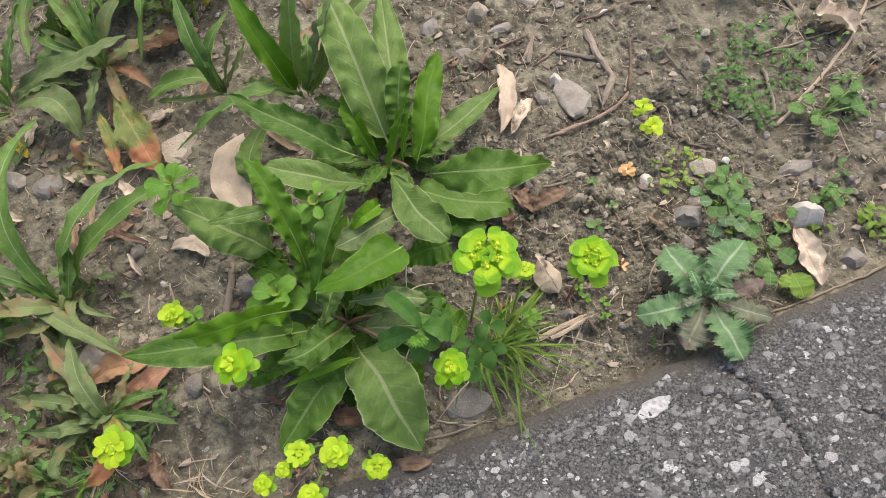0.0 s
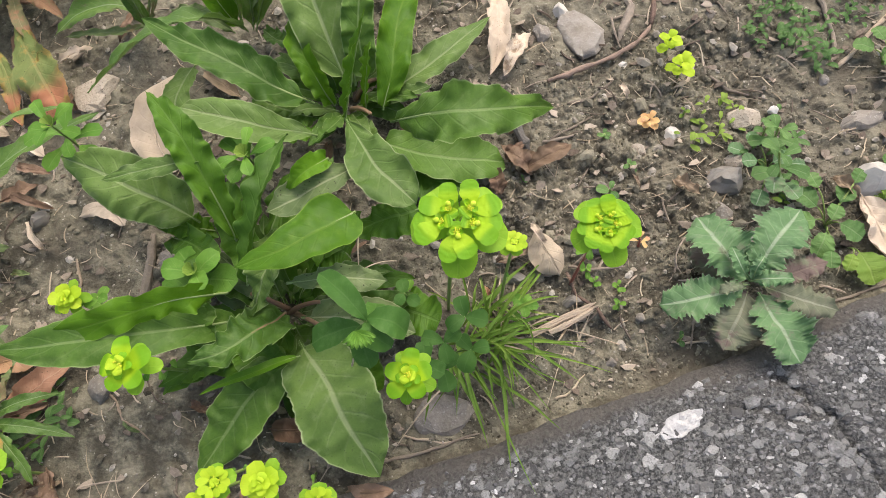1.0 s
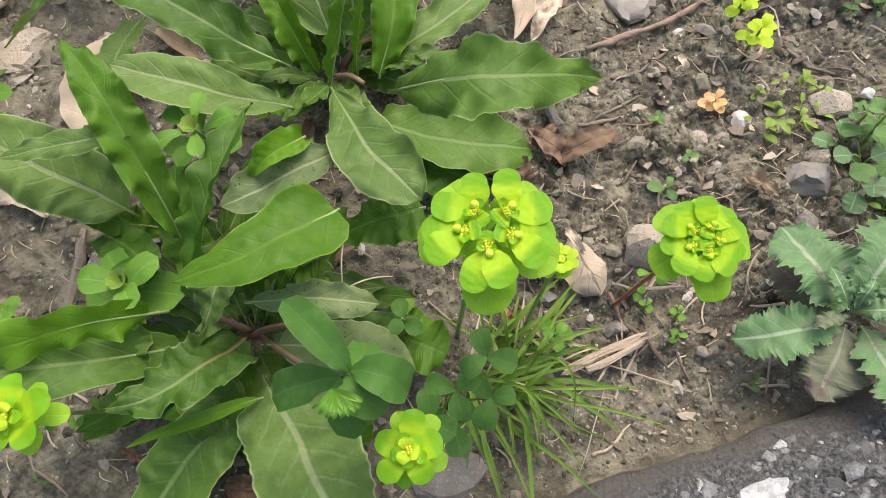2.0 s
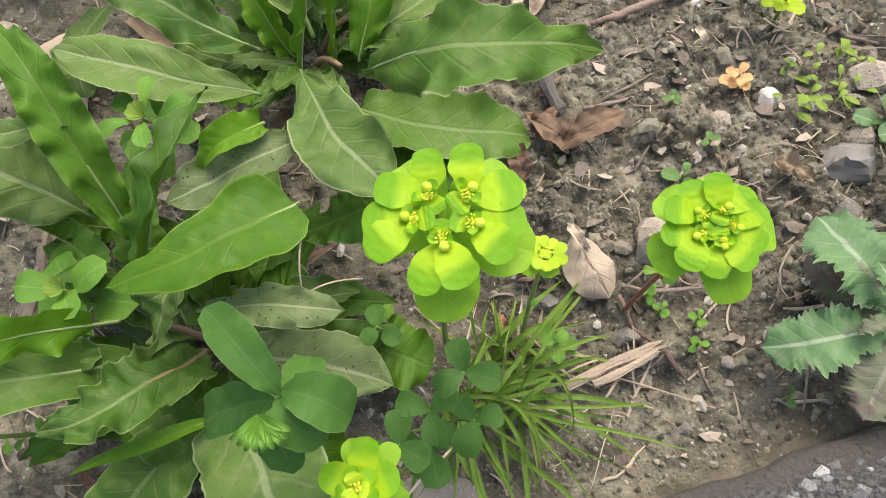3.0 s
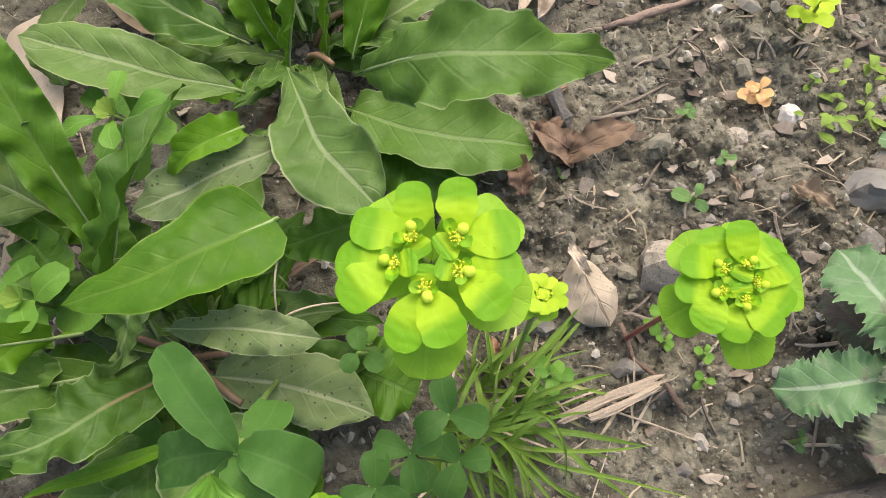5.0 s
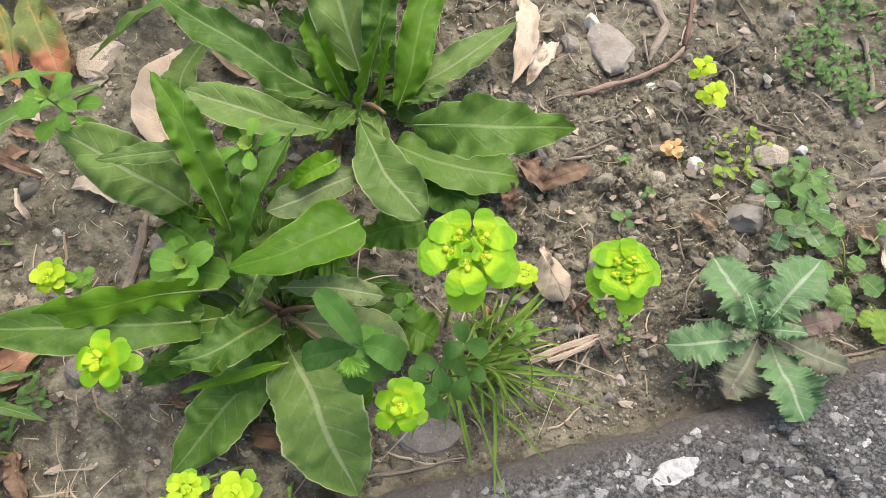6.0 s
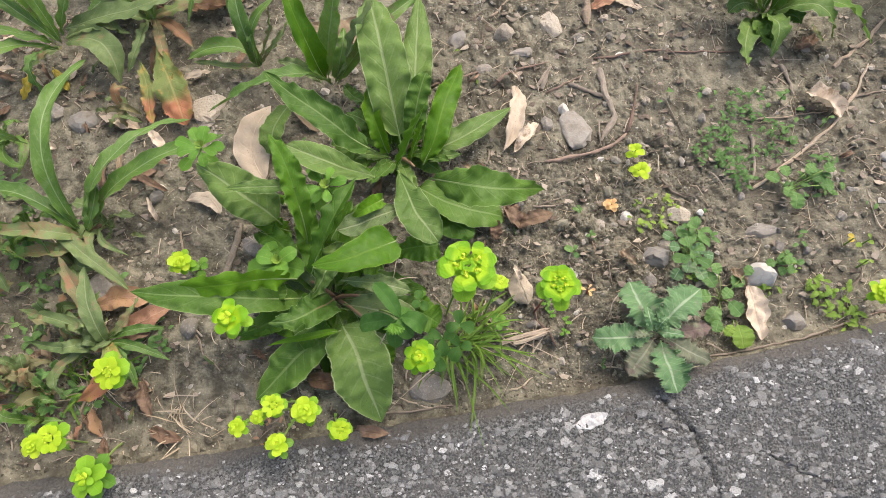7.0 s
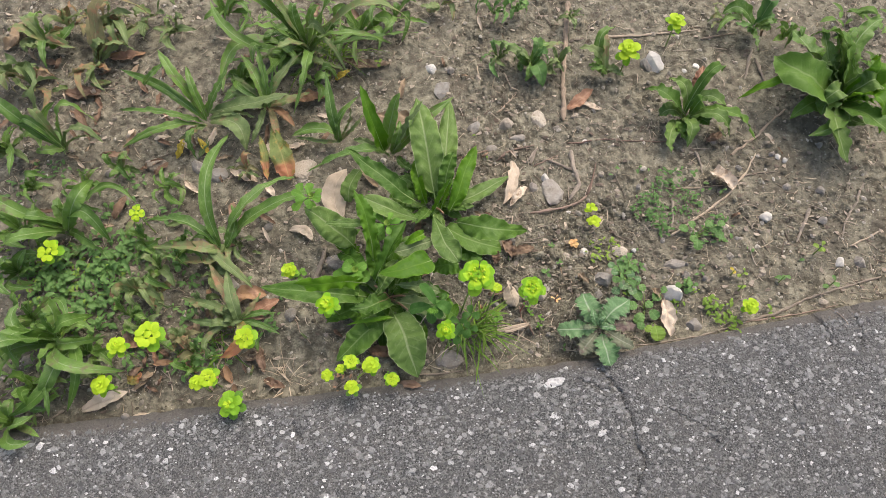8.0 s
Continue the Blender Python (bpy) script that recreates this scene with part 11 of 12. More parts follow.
rosette('narrow_leaved_weed', 0.559, 0.814, [
    (0.508, 0.782, 0.0321, 0.0133, 0.0108),
    (0.57, 0.81, 0.024, 0.0152, 0.0064),
    (0.551, 0.775, 0.0129, 0.0125, 0.0051),
    (0.534, 0.836, 0.0093, 0.0143, 0.0119),
    (0.582, 0.8, 0.0095, 0.0156, 0.0101),
    (0.515, 0.766, 0.0369, 0.0114, 0.0079),
], NARROW_DULL, 'olive weed with dull narrow leaves', extra=0.3, broad=0.9, nu=14, rib=0.0008, seed=514)
rosette('narrow_leaved_weed', -0.649, 0.489, [
    (-0.661, 0.477, 0.02, 0.0143, 0.011),
    (-0.611, 0.492, 0.0335, 0.0142, 0.013),
    (-0.619, 0.436, 0.0379, 0.0135, 0.0097),
    (-0.638, 0.485, 0.0384, 0.0154, 0.0073),
    (-0.591, 0.469, 0.049, 0.0149, 0.009),
    (-0.637, 0.455, 0.0378, 0.017, 0.0065),
    (-0.649, 0.505, 0.0143, 0.0144, 0.0093),
], NARROW, 'green weed with narrow leaves among others', extra=0.3, broad=0.9, nu=14, rib=0.0008, seed=515)
rosette('narrow_leaved_weed', -0.49, 0.335, [
    (-0.478, 0.303, 0.0318, 0.0157, 0.0055),
    (-0.488, 0.345, 0.0266, 0.0126, 0.0125),
    (-0.45, 0.317, 0.0229, 0.0124, 0.0104),
    (-0.498, 0.321, 0.0347, 0.0133, 0.0121),
    (-0.467, 0.342, 0.0264, 0.0149, 0.0071),
    (-0.475, 0.295, 0.0263, 0.011, 0.0114),
    (-0.501, 0.34, 0.0274, 0.0109, 0.0063),
], WEED, 'green weed with narrow leaves among others', extra=0.3, broad=0.9, nu=14, rib=0.0008, seed=516)
greenery('ground_weeds', [(-0.586, 0.365, 0.0406), (-0.526, 0.335, 0.0402), (-0.608, 0.299, 0.0353), (-0.526, 0.288, 0.0351), (-0.482, 0.344, 0.0269), (-0.535, 0.243, 0.0259), (-0.652, 0.376, 0.0363), (-0.609, 0.227, 0.0344)], 0.008, 0.04, WEED_LIGHT, 'light small-leaved weeds in the tangle', count=16, seed=517)
greenery('ground_weeds', [(-0.124, 0.154, 0.0167)], 0.006, 0.02, DEAD_RED, 'withered red-brown leaflets under the spurges', count=40, seed=518)
greenery('ground_weeds', [(-0.364, 0.258, 0.0313), (-0.402, 0.223, 0.0274), (-0.44, 0.189, 0.022), (-0.331, 0.204, 0.0221), (-0.378, 0.175, 0.0185), (-0.433, 0.259, 0.0226)], 0.012, 0.018, WEED, 'low dull weeds and seedlings among fallen leaves', count=22, seed=519)
greenery('ground_weeds', [(-0.567, 0.149, 0.0334), (-0.595, 0.125, 0.0331), (-0.54, 0.182, 0.0338), (-0.598, 0.175, 0.0337), (-0.566, 0.226, 0.0344)], 0.016, 0.04, NARROW, 'lower leaves among the bank weeds', count=12, wide=0.3, shape='lance', seed=520)
dead_leaf((-0.313, 0.18, 0.002), (-0.298, 0.168, 0.009), (-0.289, 0.158, 0.002), 0.0136, DEAD_BROWN, 'small brown withered leaf on soil', cup=0.3, nu=14, nv=5, seed=521)
dead_leaf((-0.357, 0.208, 0.002), (-0.365, 0.215, 0.013), (-0.381, 0.229, 0.002), 0.012, DEAD_RED, 'small red-brown withered leaf on soil', cup=0.3, nu=14, nv=5, seed=522)
dead_leaf((-0.412, 0.188, 0.002), (-0.392, 0.188, 0.012), (-0.381, 0.192, 0.002), 0.0123, DEAD_RED, 'small red-brown withered leaf on soil', cup=0.3, nu=14, nv=5, seed=523)
dead_leaf((-0.424, 0.183, 0.002), (-0.418, 0.189, 0.013), (-0.423, 0.201, 0.002), 0.0077, DEAD_BROWN, 'small brown withered leaf on soil', cup=0.3, nu=14, nv=5, seed=524)
dead_leaf((-0.322, 0.164, 0.002), (-0.318, 0.154, 0.007), (-0.317, 0.147, 0.002), 0.0091, DEAD_TAN, 'small tan withered leaf on soil', cup=0.3, nu=14, nv=5, seed=525)
dead_leaf((-0.291, 0.242, 0.002), (-0.299, 0.244, 0.012), (-0.313, 0.252, 0.002), 0.0116, DEAD_RED, 'small red-brown withered leaf on soil', cup=0.3, nu=14, nv=5, seed=526)
dead_leaf((-0.422, 0.237, 0.002), (-0.415, 0.218, 0.013), (-0.418, 0.204, 0.002), 0.0143, DEAD_RED, 'small red-brown withered leaf on soil', cup=0.3, nu=14, nv=5, seed=527)
dead_leaf((-0.328, 0.234, 0.002), (-0.318, 0.239, 0.009), (-0.313, 0.249, 0.002), 0.0116, DEAD_RED, 'small red-brown withered leaf on soil', cup=0.3, nu=14, nv=5, seed=528)
dead_leaf((-0.353, 0.268, 0.002), (-0.347, 0.248, 0.012), (-0.349, 0.234, 0.002), 0.0134, DEAD_TAN, 'small tan withered leaf on soil', cup=0.3, nu=14, nv=5, seed=529)
dead_leaf((-0.401, 0.156, 0.002), (-0.394, 0.161, 0.013), (-0.397, 0.171, 0.002), 0.0056, DEAD_BROWN, 'small brown withered leaf on soil', cup=0.3, nu=14, nv=5, seed=530)
dead_leaf((-0.378, 0.204, 0.002), (-0.358, 0.191, 0.014), (-0.347, 0.184, 0.002), 0.0161, DEAD_RED, 'small red-brown withered leaf on soil', cup=0.3, nu=14, nv=5, seed=531)
dead_leaf((-0.352, 0.249, 0.002), (-0.36, 0.24, 0.007), (-0.372, 0.234, 0.002), 0.0099, DEAD_TAN, 'small tan withered leaf on soil', cup=0.3, nu=14, nv=5, seed=532)
dead_leaf((-0.341, 0.193, 0.002), (-0.353, 0.187, 0.012), (-0.371, 0.187, 0.002), 0.0119, DEAD_TAN, 'small tan withered leaf on soil', cup=0.3, nu=14, nv=5, seed=533)
dead_leaf((-0.358, 0.197, 0.002), (-0.356, 0.203, 0.013), (-0.364, 0.214, 0.002), 0.0074, DEAD_TAN, 'small tan withered leaf on soil', cup=0.3, nu=14, nv=5, seed=534)
dead_leaf((-0.413, 0.209, 0.002), (-0.406, 0.197, 0.009), (-0.406, 0.189, 0.002), 0.01, DEAD_RED, 'small red-brown withered leaf on soil', cup=0.3, nu=14, nv=5, seed=535)
dead_leaf((-0.304, 0.186, 0.002), (-0.294, 0.17, 0.01), (-0.289, 0.157, 0.002), 0.0153, DEAD_RED, 'small red-brown withered leaf on soil', cup=0.3, nu=14, nv=5, seed=536)
dead_leaf((-0.444, 0.218, 0.002), (-0.449, 0.226, 0.012), (-0.465, 0.241, 0.002), 0.0148, DEAD_BROWN, 'small brown withered leaf on soil', cup=0.3, nu=14, nv=5, seed=537)
dead_leaf((-0.388, 0.2, 0.002), (-0.394, 0.204, 0.009), (-0.407, 0.211, 0.002), 0.0102, DEAD_BROWN, 'small brown withered leaf on soil', cup=0.3, nu=14, nv=5, seed=538)
dead_leaf((-0.459, 0.213, 0.002), (-0.437, 0.215, 0.014), (-0.427, 0.222, 0.002), 0.0125, DEAD_RED, 'small red-brown withered leaf on soil', cup=0.3, nu=14, nv=5, seed=539)
dead_leaf((-0.405, 0.245, 0.002), (-0.395, 0.231, 0.008), (-0.39, 0.221, 0.002), 0.0126, DEAD_BROWN, 'small brown withered leaf on soil', cup=0.3, nu=14, nv=5, seed=540)
dead_leaf((-0.442, 0.167, 0.002), (-0.431, 0.174, 0.012), (-0.429, 0.185, 0.002), 0.0126, DEAD_BROWN, 'small brown withered leaf on soil', cup=0.3, nu=14, nv=5, seed=541)
dead_leaf((-0.409, 0.176, 0.002), (-0.414, 0.167, 0.013), (-0.429, 0.163, 0.002), 0.013, DEAD_TAN, 'small tan withered leaf on soil', cup=0.3, nu=14, nv=5, seed=542)
dead_leaf((-0.442, 0.226, 0.002), (-0.427, 0.217, 0.012), (-0.423, 0.214, 0.002), 0.0098, DEAD_BROWN, 'small brown withered leaf on soil', cup=0.3, nu=14, nv=5, seed=543)
dead_leaf((-0.312, 0.172, 0.002), (-0.31, 0.161, 0.013), (-0.315, 0.155, 0.002), 0.0063, DEAD_RED, 'small red-brown withered leaf on soil', cup=0.3, nu=14, nv=5, seed=544)
dead_leaf((-0.424, 0.232, 0.002), (-0.418, 0.22, 0.011), (-0.421, 0.212, 0.002), 0.0098, DEAD_BROWN, 'small brown withered leaf on soil', cup=0.3, nu=14, nv=5, seed=545)
dead_leaf((-0.402, 0.551, 0.002), (-0.396, 0.559, 0.006), (-0.393, 0.572, 0.002), 0.008, DEAD_TAN, 'small tan withered leaf on soil', cup=0.3, nu=14, nv=5, seed=546)
dead_leaf((-0.386, 0.656, 0.002), (-0.386, 0.642, 0.009), (-0.393, 0.637, 0.002), 0.0097, DEAD_TAN, 'small tan withered leaf on soil', cup=0.3, nu=14, nv=5, seed=547)
dead_leaf((-0.266, 0.514, 0.002), (-0.269, 0.517, 0.01), (-0.276, 0.528, 0.002), 0.0059, DEAD_PALE, 'small pale withered leaf on soil', cup=0.3, nu=14, nv=5, seed=548)
dead_leaf((-0.534, 0.415, 0.002), (-0.518, 0.415, 0.01), (-0.51, 0.422, 0.002), 0.0117, DEAD_TAN, 'small tan withered leaf on soil', cup=0.3, nu=14, nv=5, seed=549)
dead_leaf((-0.567, 0.364, 0.002), (-0.555, 0.372, 0.012), (-0.554, 0.388, 0.002), 0.0156, NARROW_DULL, 'small olive leaf lying on soil', cup=0.3, nu=14, nv=5, seed=550)
dead_leaf((-0.493, 0.681, 0.002), (-0.5, 0.692, 0.007), (-0.513, 0.711, 0.002), 0.0153, DEAD_BROWN, 'small brown withered leaf on soil', cup=0.3, nu=14, nv=5, seed=551)
dead_leaf((-0.46, 0.64, 0.002), (-0.445, 0.619, 0.011), (-0.439, 0.611, 0.002), 0.009, DEAD_BROWN, 'small brown withered leaf on soil', cup=0.3, nu=14, nv=5, seed=552)
dead_leaf((-0.445, 0.734, 0.002), (-0.443, 0.71, 0.01), (-0.449, 0.7, 0.002), 0.0142, DEAD_BROWN, 'small brown withered leaf on soil', cup=0.3, nu=14, nv=5, seed=553)
dead_leaf((-0.462, 0.684, 0.002), (-0.453, 0.688, 0.007), (-0.448, 0.699, 0.002), 0.0062, DEAD_BROWN, 'small brown withered leaf on soil', cup=0.3, nu=14, nv=5, seed=554)
dead_leaf((-0.407, 0.594, 0.002), (-0.395, 0.576, 0.012), (-0.392, 0.57, 0.002), 0.0065, DEAD_BROWN, 'small brown withered leaf on soil', cup=0.3, nu=14, nv=5, seed=555)
dead_leaf((-0.315, 0.458, 0.002), (-0.31, 0.435, 0.013), (-0.313, 0.423, 0.002), 0.0154, DEAD_BROWN, 'small brown withered leaf on soil', cup=0.3, nu=14, nv=5, seed=556)
dead_leaf((-0.627, 0.427, 0.002), (-0.635, 0.438, 0.006), (-0.649, 0.453, 0.002), 0.0091, DEAD_BROWN, 'small brown withered leaf on soil', cup=0.3, nu=14, nv=5, seed=557)
dead_leaf((-0.642, 0.407, 0.002), (-0.647, 0.42, 0.008), (-0.66, 0.439, 0.002), 0.0085, DEAD_BROWN, 'small brown withered leaf on soil', cup=0.3, nu=14, nv=5, seed=558)
dead_leaf((-0.469, 0.372, 0.002), (-0.474, 0.381, 0.011), (-0.489, 0.4, 0.002), 0.0074, NARROW_DULL, 'small olive leaf lying on soil', cup=0.3, nu=14, nv=5, seed=559)
dead_leaf((-0.357, 0.55, 0.002), (-0.349, 0.55, 0.011), (-0.349, 0.562, 0.002), 0.0046, NARROW_DULL, 'small olive leaf lying on soil', cup=0.3, nu=14, nv=5, seed=560)
dead_leaf((-0.438, 0.644, 0.002), (-0.422, 0.646, 0.009), (-0.412, 0.657, 0.002), 0.0099, DEAD_TAN, 'small tan withered leaf on soil', cup=0.3, nu=14, nv=5, seed=561)
dead_leaf((-0.66, 0.538, 0.002), (-0.661, 0.53, 0.01), (-0.674, 0.532, 0.002), 0.0048, DEAD_BROWN, 'small brown withered leaf on soil', cup=0.3, nu=14, nv=5, seed=562)
dead_leaf((-0.6, 0.374, 0.002), (-0.598, 0.362, 0.01), (-0.606, 0.357, 0.002), 0.0057, DEAD_BROWN, 'small brown withered leaf on soil', cup=0.3, nu=14, nv=5, seed=563)
dead_leaf((-0.515, 0.544, 0.002), (-0.517, 0.528, 0.006), (-0.523, 0.517, 0.002), 0.0083, NARROW_DULL, 'small olive leaf lying on soil', cup=0.3, nu=14, nv=5, seed=564)
dead_leaf((-0.457, 0.374, 0.002), (-0.442, 0.359, 0.012), (-0.436, 0.353, 0.002), 0.0091, NARROW_DULL, 'small olive leaf lying on soil', cup=0.3, nu=14, nv=5, seed=565)
dead_leaf((-0.328, 0.367, 0.002), (-0.313, 0.373, 0.007), (-0.301, 0.384, 0.002), 0.0145, DEAD_BROWN, 'small brown withered leaf on soil', cup=0.3, nu=14, nv=5, seed=566)
dead_leaf((-0.66, 0.547, 0.002), (-0.666, 0.543, 0.007), (-0.679, 0.544, 0.002), 0.01, DEAD_TAN, 'small tan withered leaf on soil', cup=0.3, nu=14, nv=5, seed=567)
dead_leaf((-0.287, 0.433, 0.002), (-0.269, 0.435, 0.007), (-0.254, 0.442, 0.002), 0.0169, DEAD_BROWN, 'small brown withered leaf on soil', cup=0.3, nu=14, nv=5, seed=568)
dead_leaf((-0.598, 0.37, 0.002), (-0.596, 0.354, 0.006), (-0.6, 0.341, 0.002), 0.0097, DEAD_BROWN, 'small brown withered leaf on soil', cup=0.3, nu=14, nv=5, seed=569)
dead_leaf((-0.296, 0.701, 0.002), (-0.289, 0.677, 0.01), (-0.288, 0.665, 0.002), 0.0096, DEAD_BROWN, 'small brown withered leaf on soil', cup=0.3, nu=14, nv=5, seed=570)
dead_leaf((-0.265, 0.662, 0.002), (-0.268, 0.659, 0.014), (-0.278, 0.673, 0.002), 0.0061, DEAD_BROWN, 'small brown withered leaf on soil', cup=0.3, nu=14, nv=5, seed=571)
dead_leaf((-0.275, 0.368, 0.002), (-0.266, 0.363, 0.006), (-0.258, 0.362, 0.002), 0.0081, NARROW_DULL, 'small olive leaf lying on soil', cup=0.3, nu=14, nv=5, seed=572)
dead_leaf((-0.435, 0.571, 0.002), (-0.448, 0.576, 0.006), (-0.464, 0.586, 0.002), 0.0102, DEAD_BROWN, 'small brown withered leaf on soil', cup=0.3, nu=14, nv=5, seed=573)
dead_leaf((-0.346, 0.512, 0.002), (-0.339, 0.5, 0.008), (-0.337, 0.495, 0.002), 0.0064, DEAD_BROWN, 'small brown withered leaf on soil', cup=0.3, nu=14, nv=5, seed=574)
dead_leaf((-0.672, 0.754, 0.002), (-0.686, 0.755, 0.006), (-0.706, 0.764, 0.002), 0.0145, DEAD_BROWN, 'small brown withered leaf on soil', cup=0.3, nu=14, nv=5, seed=575)
dead_leaf((-0.539, 0.411, 0.002), (-0.54, 0.416, 0.006), (-0.545, 0.425, 0.002), 0.0049, DEAD_PALE, 'small pale withered leaf on soil', cup=0.3, nu=14, nv=5, seed=576)
dead_leaf((-0.471, 0.711, 0.002), (-0.468, 0.719, 0.011), (-0.473, 0.74, 0.002), 0.006, DEAD_BROWN, 'small brown withered leaf on soil', cup=0.3, nu=14, nv=5, seed=577)
dead_leaf((-0.685, 0.641, 0.002), (-0.684, 0.635, 0.013), (-0.7, 0.645, 0.002), 0.0073, DEAD_BROWN, 'small brown withered leaf on soil', cup=0.3, nu=14, nv=5, seed=578)
dead_leaf((-0.556, 0.392, 0.002), (-0.546, 0.382, 0.009), (-0.544, 0.378, 0.002), 0.0063, DEAD_PALE, 'small pale withered leaf on soil', cup=0.3, nu=14, nv=5, seed=579)
dead_leaf((-0.578, 0.615, 0.002), (-0.572, 0.632, 0.006), (-0.571, 0.655, 0.002), 0.0092, DEAD_BROWN, 'small brown withered leaf on soil', cup=0.3, nu=14, nv=5, seed=580)
dead_leaf((-0.508, 0.555, 0.002), (-0.509, 0.564, 0.005), (-0.513, 0.578, 0.002), 0.0071, DEAD_BROWN, 'small brown withered leaf on soil', cup=0.3, nu=14, nv=5, seed=581)
dead_leaf((-0.371, 0.569, 0.002), (-0.364, 0.584, 0.006), (-0.36, 0.605, 0.002), 0.0134, DEAD_PALE, 'small pale withered leaf on soil', cup=0.3, nu=14, nv=5, seed=582)
dead_leaf((-0.422, 0.416, 0.002), (-0.403, 0.416, 0.008), (-0.389, 0.422, 0.002), 0.0111, NARROW_DULL, 'small olive leaf lying on soil', cup=0.3, nu=14, nv=5, seed=583)
dead_leaf((-0.473, 0.686, 0.002), (-0.471, 0.667, 0.005), (-0.472, 0.653, 0.002), 0.0132, DEAD_BROWN, 'small brown withered leaf on soil', cup=0.3, nu=14, nv=5, seed=584)
dead_leaf((-0.338, 0.592, 0.002), (-0.339, 0.581, 0.008), (-0.344, 0.576, 0.002), 0.0046, NARROW_DULL, 'small olive leaf lying on soil', cup=0.3, nu=14, nv=5, seed=585)
dead_leaf((-0.419, 0.373, 0.002), (-0.415, 0.362, 0.005), (-0.413, 0.355, 0.002), 0.0063, NARROW_DULL, 'small olive leaf lying on soil', cup=0.3, nu=14, nv=5, seed=586)
dead_leaf((-0.439, 0.589, 0.002), (-0.452, 0.584, 0.006), (-0.468, 0.585, 0.002), 0.0119, DEAD_PALE, 'small pale withered leaf on soil', cup=0.3, nu=14, nv=5, seed=587)
dead_leaf((-0.401, 0.563, 0.002), (-0.411, 0.57, 0.007), (-0.425, 0.584, 0.002), 0.011, DEAD_PALE, 'small pale withered leaf on soil', cup=0.3, nu=14, nv=5, seed=588)
dead_leaf((-0.626, 0.644, 0.002), (-0.609, 0.63, 0.008), (-0.6, 0.624, 0.002), 0.0119, DEAD_PALE, 'small pale withered leaf on soil', cup=0.3, nu=14, nv=5, seed=589)
dead_leaf((-0.569, 0.743, 0.002), (-0.576, 0.729, 0.006), (-0.589, 0.723, 0.002), 0.0086, DEAD_TAN, 'small tan withered leaf on soil', cup=0.3, nu=14, nv=5, seed=590)
dead_leaf((-0.58, 0.575, 0.002), (-0.579, 0.565, 0.007), (-0.584, 0.562, 0.002), 0.0038, DEAD_TAN, 'small tan withered leaf on soil', cup=0.3, nu=14, nv=5, seed=591)
dead_leaf((-0.245, 0.379, 0.002), (-0.25, 0.389, 0.014), (-0.262, 0.41, 0.002), 0.0087, DEAD_PALE, 'small pale withered leaf on soil', cup=0.3, nu=14, nv=5, seed=592)
dead_leaf((-0.334, 0.656, 0.002), (-0.321, 0.636, 0.012), (-0.314, 0.63, 0.002), 0.0123, NARROW_DULL, 'small olive leaf lying on soil', cup=0.3, nu=14, nv=5, seed=593)
dead_leaf((-0.506, 0.608, 0.002), (-0.505, 0.59, 0.014), (-0.517, 0.588, 0.002), 0.0111, DEAD_PALE, 'small pale withered leaf on soil', cup=0.3, nu=14, nv=5, seed=594)
dead_leaf((-0.588, 0.681, 0.002), (-0.59, 0.685, 0.013), (-0.606, 0.706, 0.002), 0.0104, DEAD_PALE, 'small pale withered leaf on soil', cup=0.3, nu=14, nv=5, seed=595)
dead_leaf((-0.424, 0.339, 0.002), (-0.428, 0.332, 0.006), (-0.434, 0.328, 0.002), 0.0078, DEAD_BROWN, 'small brown withered leaf on soil', cup=0.3, nu=14, nv=5, seed=596)
dead_leaf((-0.354, 0.554, 0.002), (-0.348, 0.558, 0.012), (-0.349, 0.575, 0.002), 0.0049, DEAD_BROWN, 'small brown withered leaf on soil', cup=0.3, nu=14, nv=5, seed=597)
dead_leaf((-0.668, 0.689, 0.002), (-0.648, 0.687, 0.013), (-0.643, 0.701, 0.002), 0.0155, NARROW_DULL, 'small olive leaf lying on soil', cup=0.3, nu=14, nv=5, seed=598)
dead_leaf((-0.579, 0.53, 0.002), (-0.582, 0.532, 0.01), (-0.595, 0.544, 0.002), 0.0069, DEAD_PALE, 'small pale withered leaf on soil', cup=0.3, nu=14, nv=5, seed=599)
dead_leaf((-0.62, 0.608, 0.002), (-0.608, 0.595, 0.007), (-0.603, 0.59, 0.002), 0.0087, DEAD_BROWN, 'small brown withered leaf on soil', cup=0.3, nu=14, nv=5, seed=600)
dead_leaf((-0.333, 0.522, 0.002), (-0.321, 0.517, 0.012), (-0.318, 0.524, 0.002), 0.0066, NARROW_DULL, 'small olive leaf lying on soil', cup=0.3, nu=14, nv=5, seed=601)
dead_leaf((-0.489, 0.386, 0.002), (-0.481, 0.398, 0.007), (-0.478, 0.414, 0.002), 0.008, DEAD_TAN, 'small tan withered leaf on soil', cup=0.3, nu=14, nv=5, seed=602)
dead_leaf((-0.586, 0.677, 0.002), (-0.576, 0.662, 0.006), (-0.57, 0.652, 0.002), 0.0125, DEAD_BROWN, 'small brown withered leaf on soil', cup=0.3, nu=14, nv=5, seed=603)
dead_leaf((-0.465, 0.625, 0.002), (-0.451, 0.624, 0.012), (-0.447, 0.637, 0.002), 0.0061, DEAD_PALE, 'small pale withered leaf on soil', cup=0.3, nu=14, nv=5, seed=604)
dead_leaf((-0.325, 0.547, 0.002), (-0.338, 0.542, 0.007), (-0.354, 0.542, 0.002), 0.0085, DEAD_TAN, 'small tan withered leaf on soil', cup=0.3, nu=14, nv=5, seed=605)
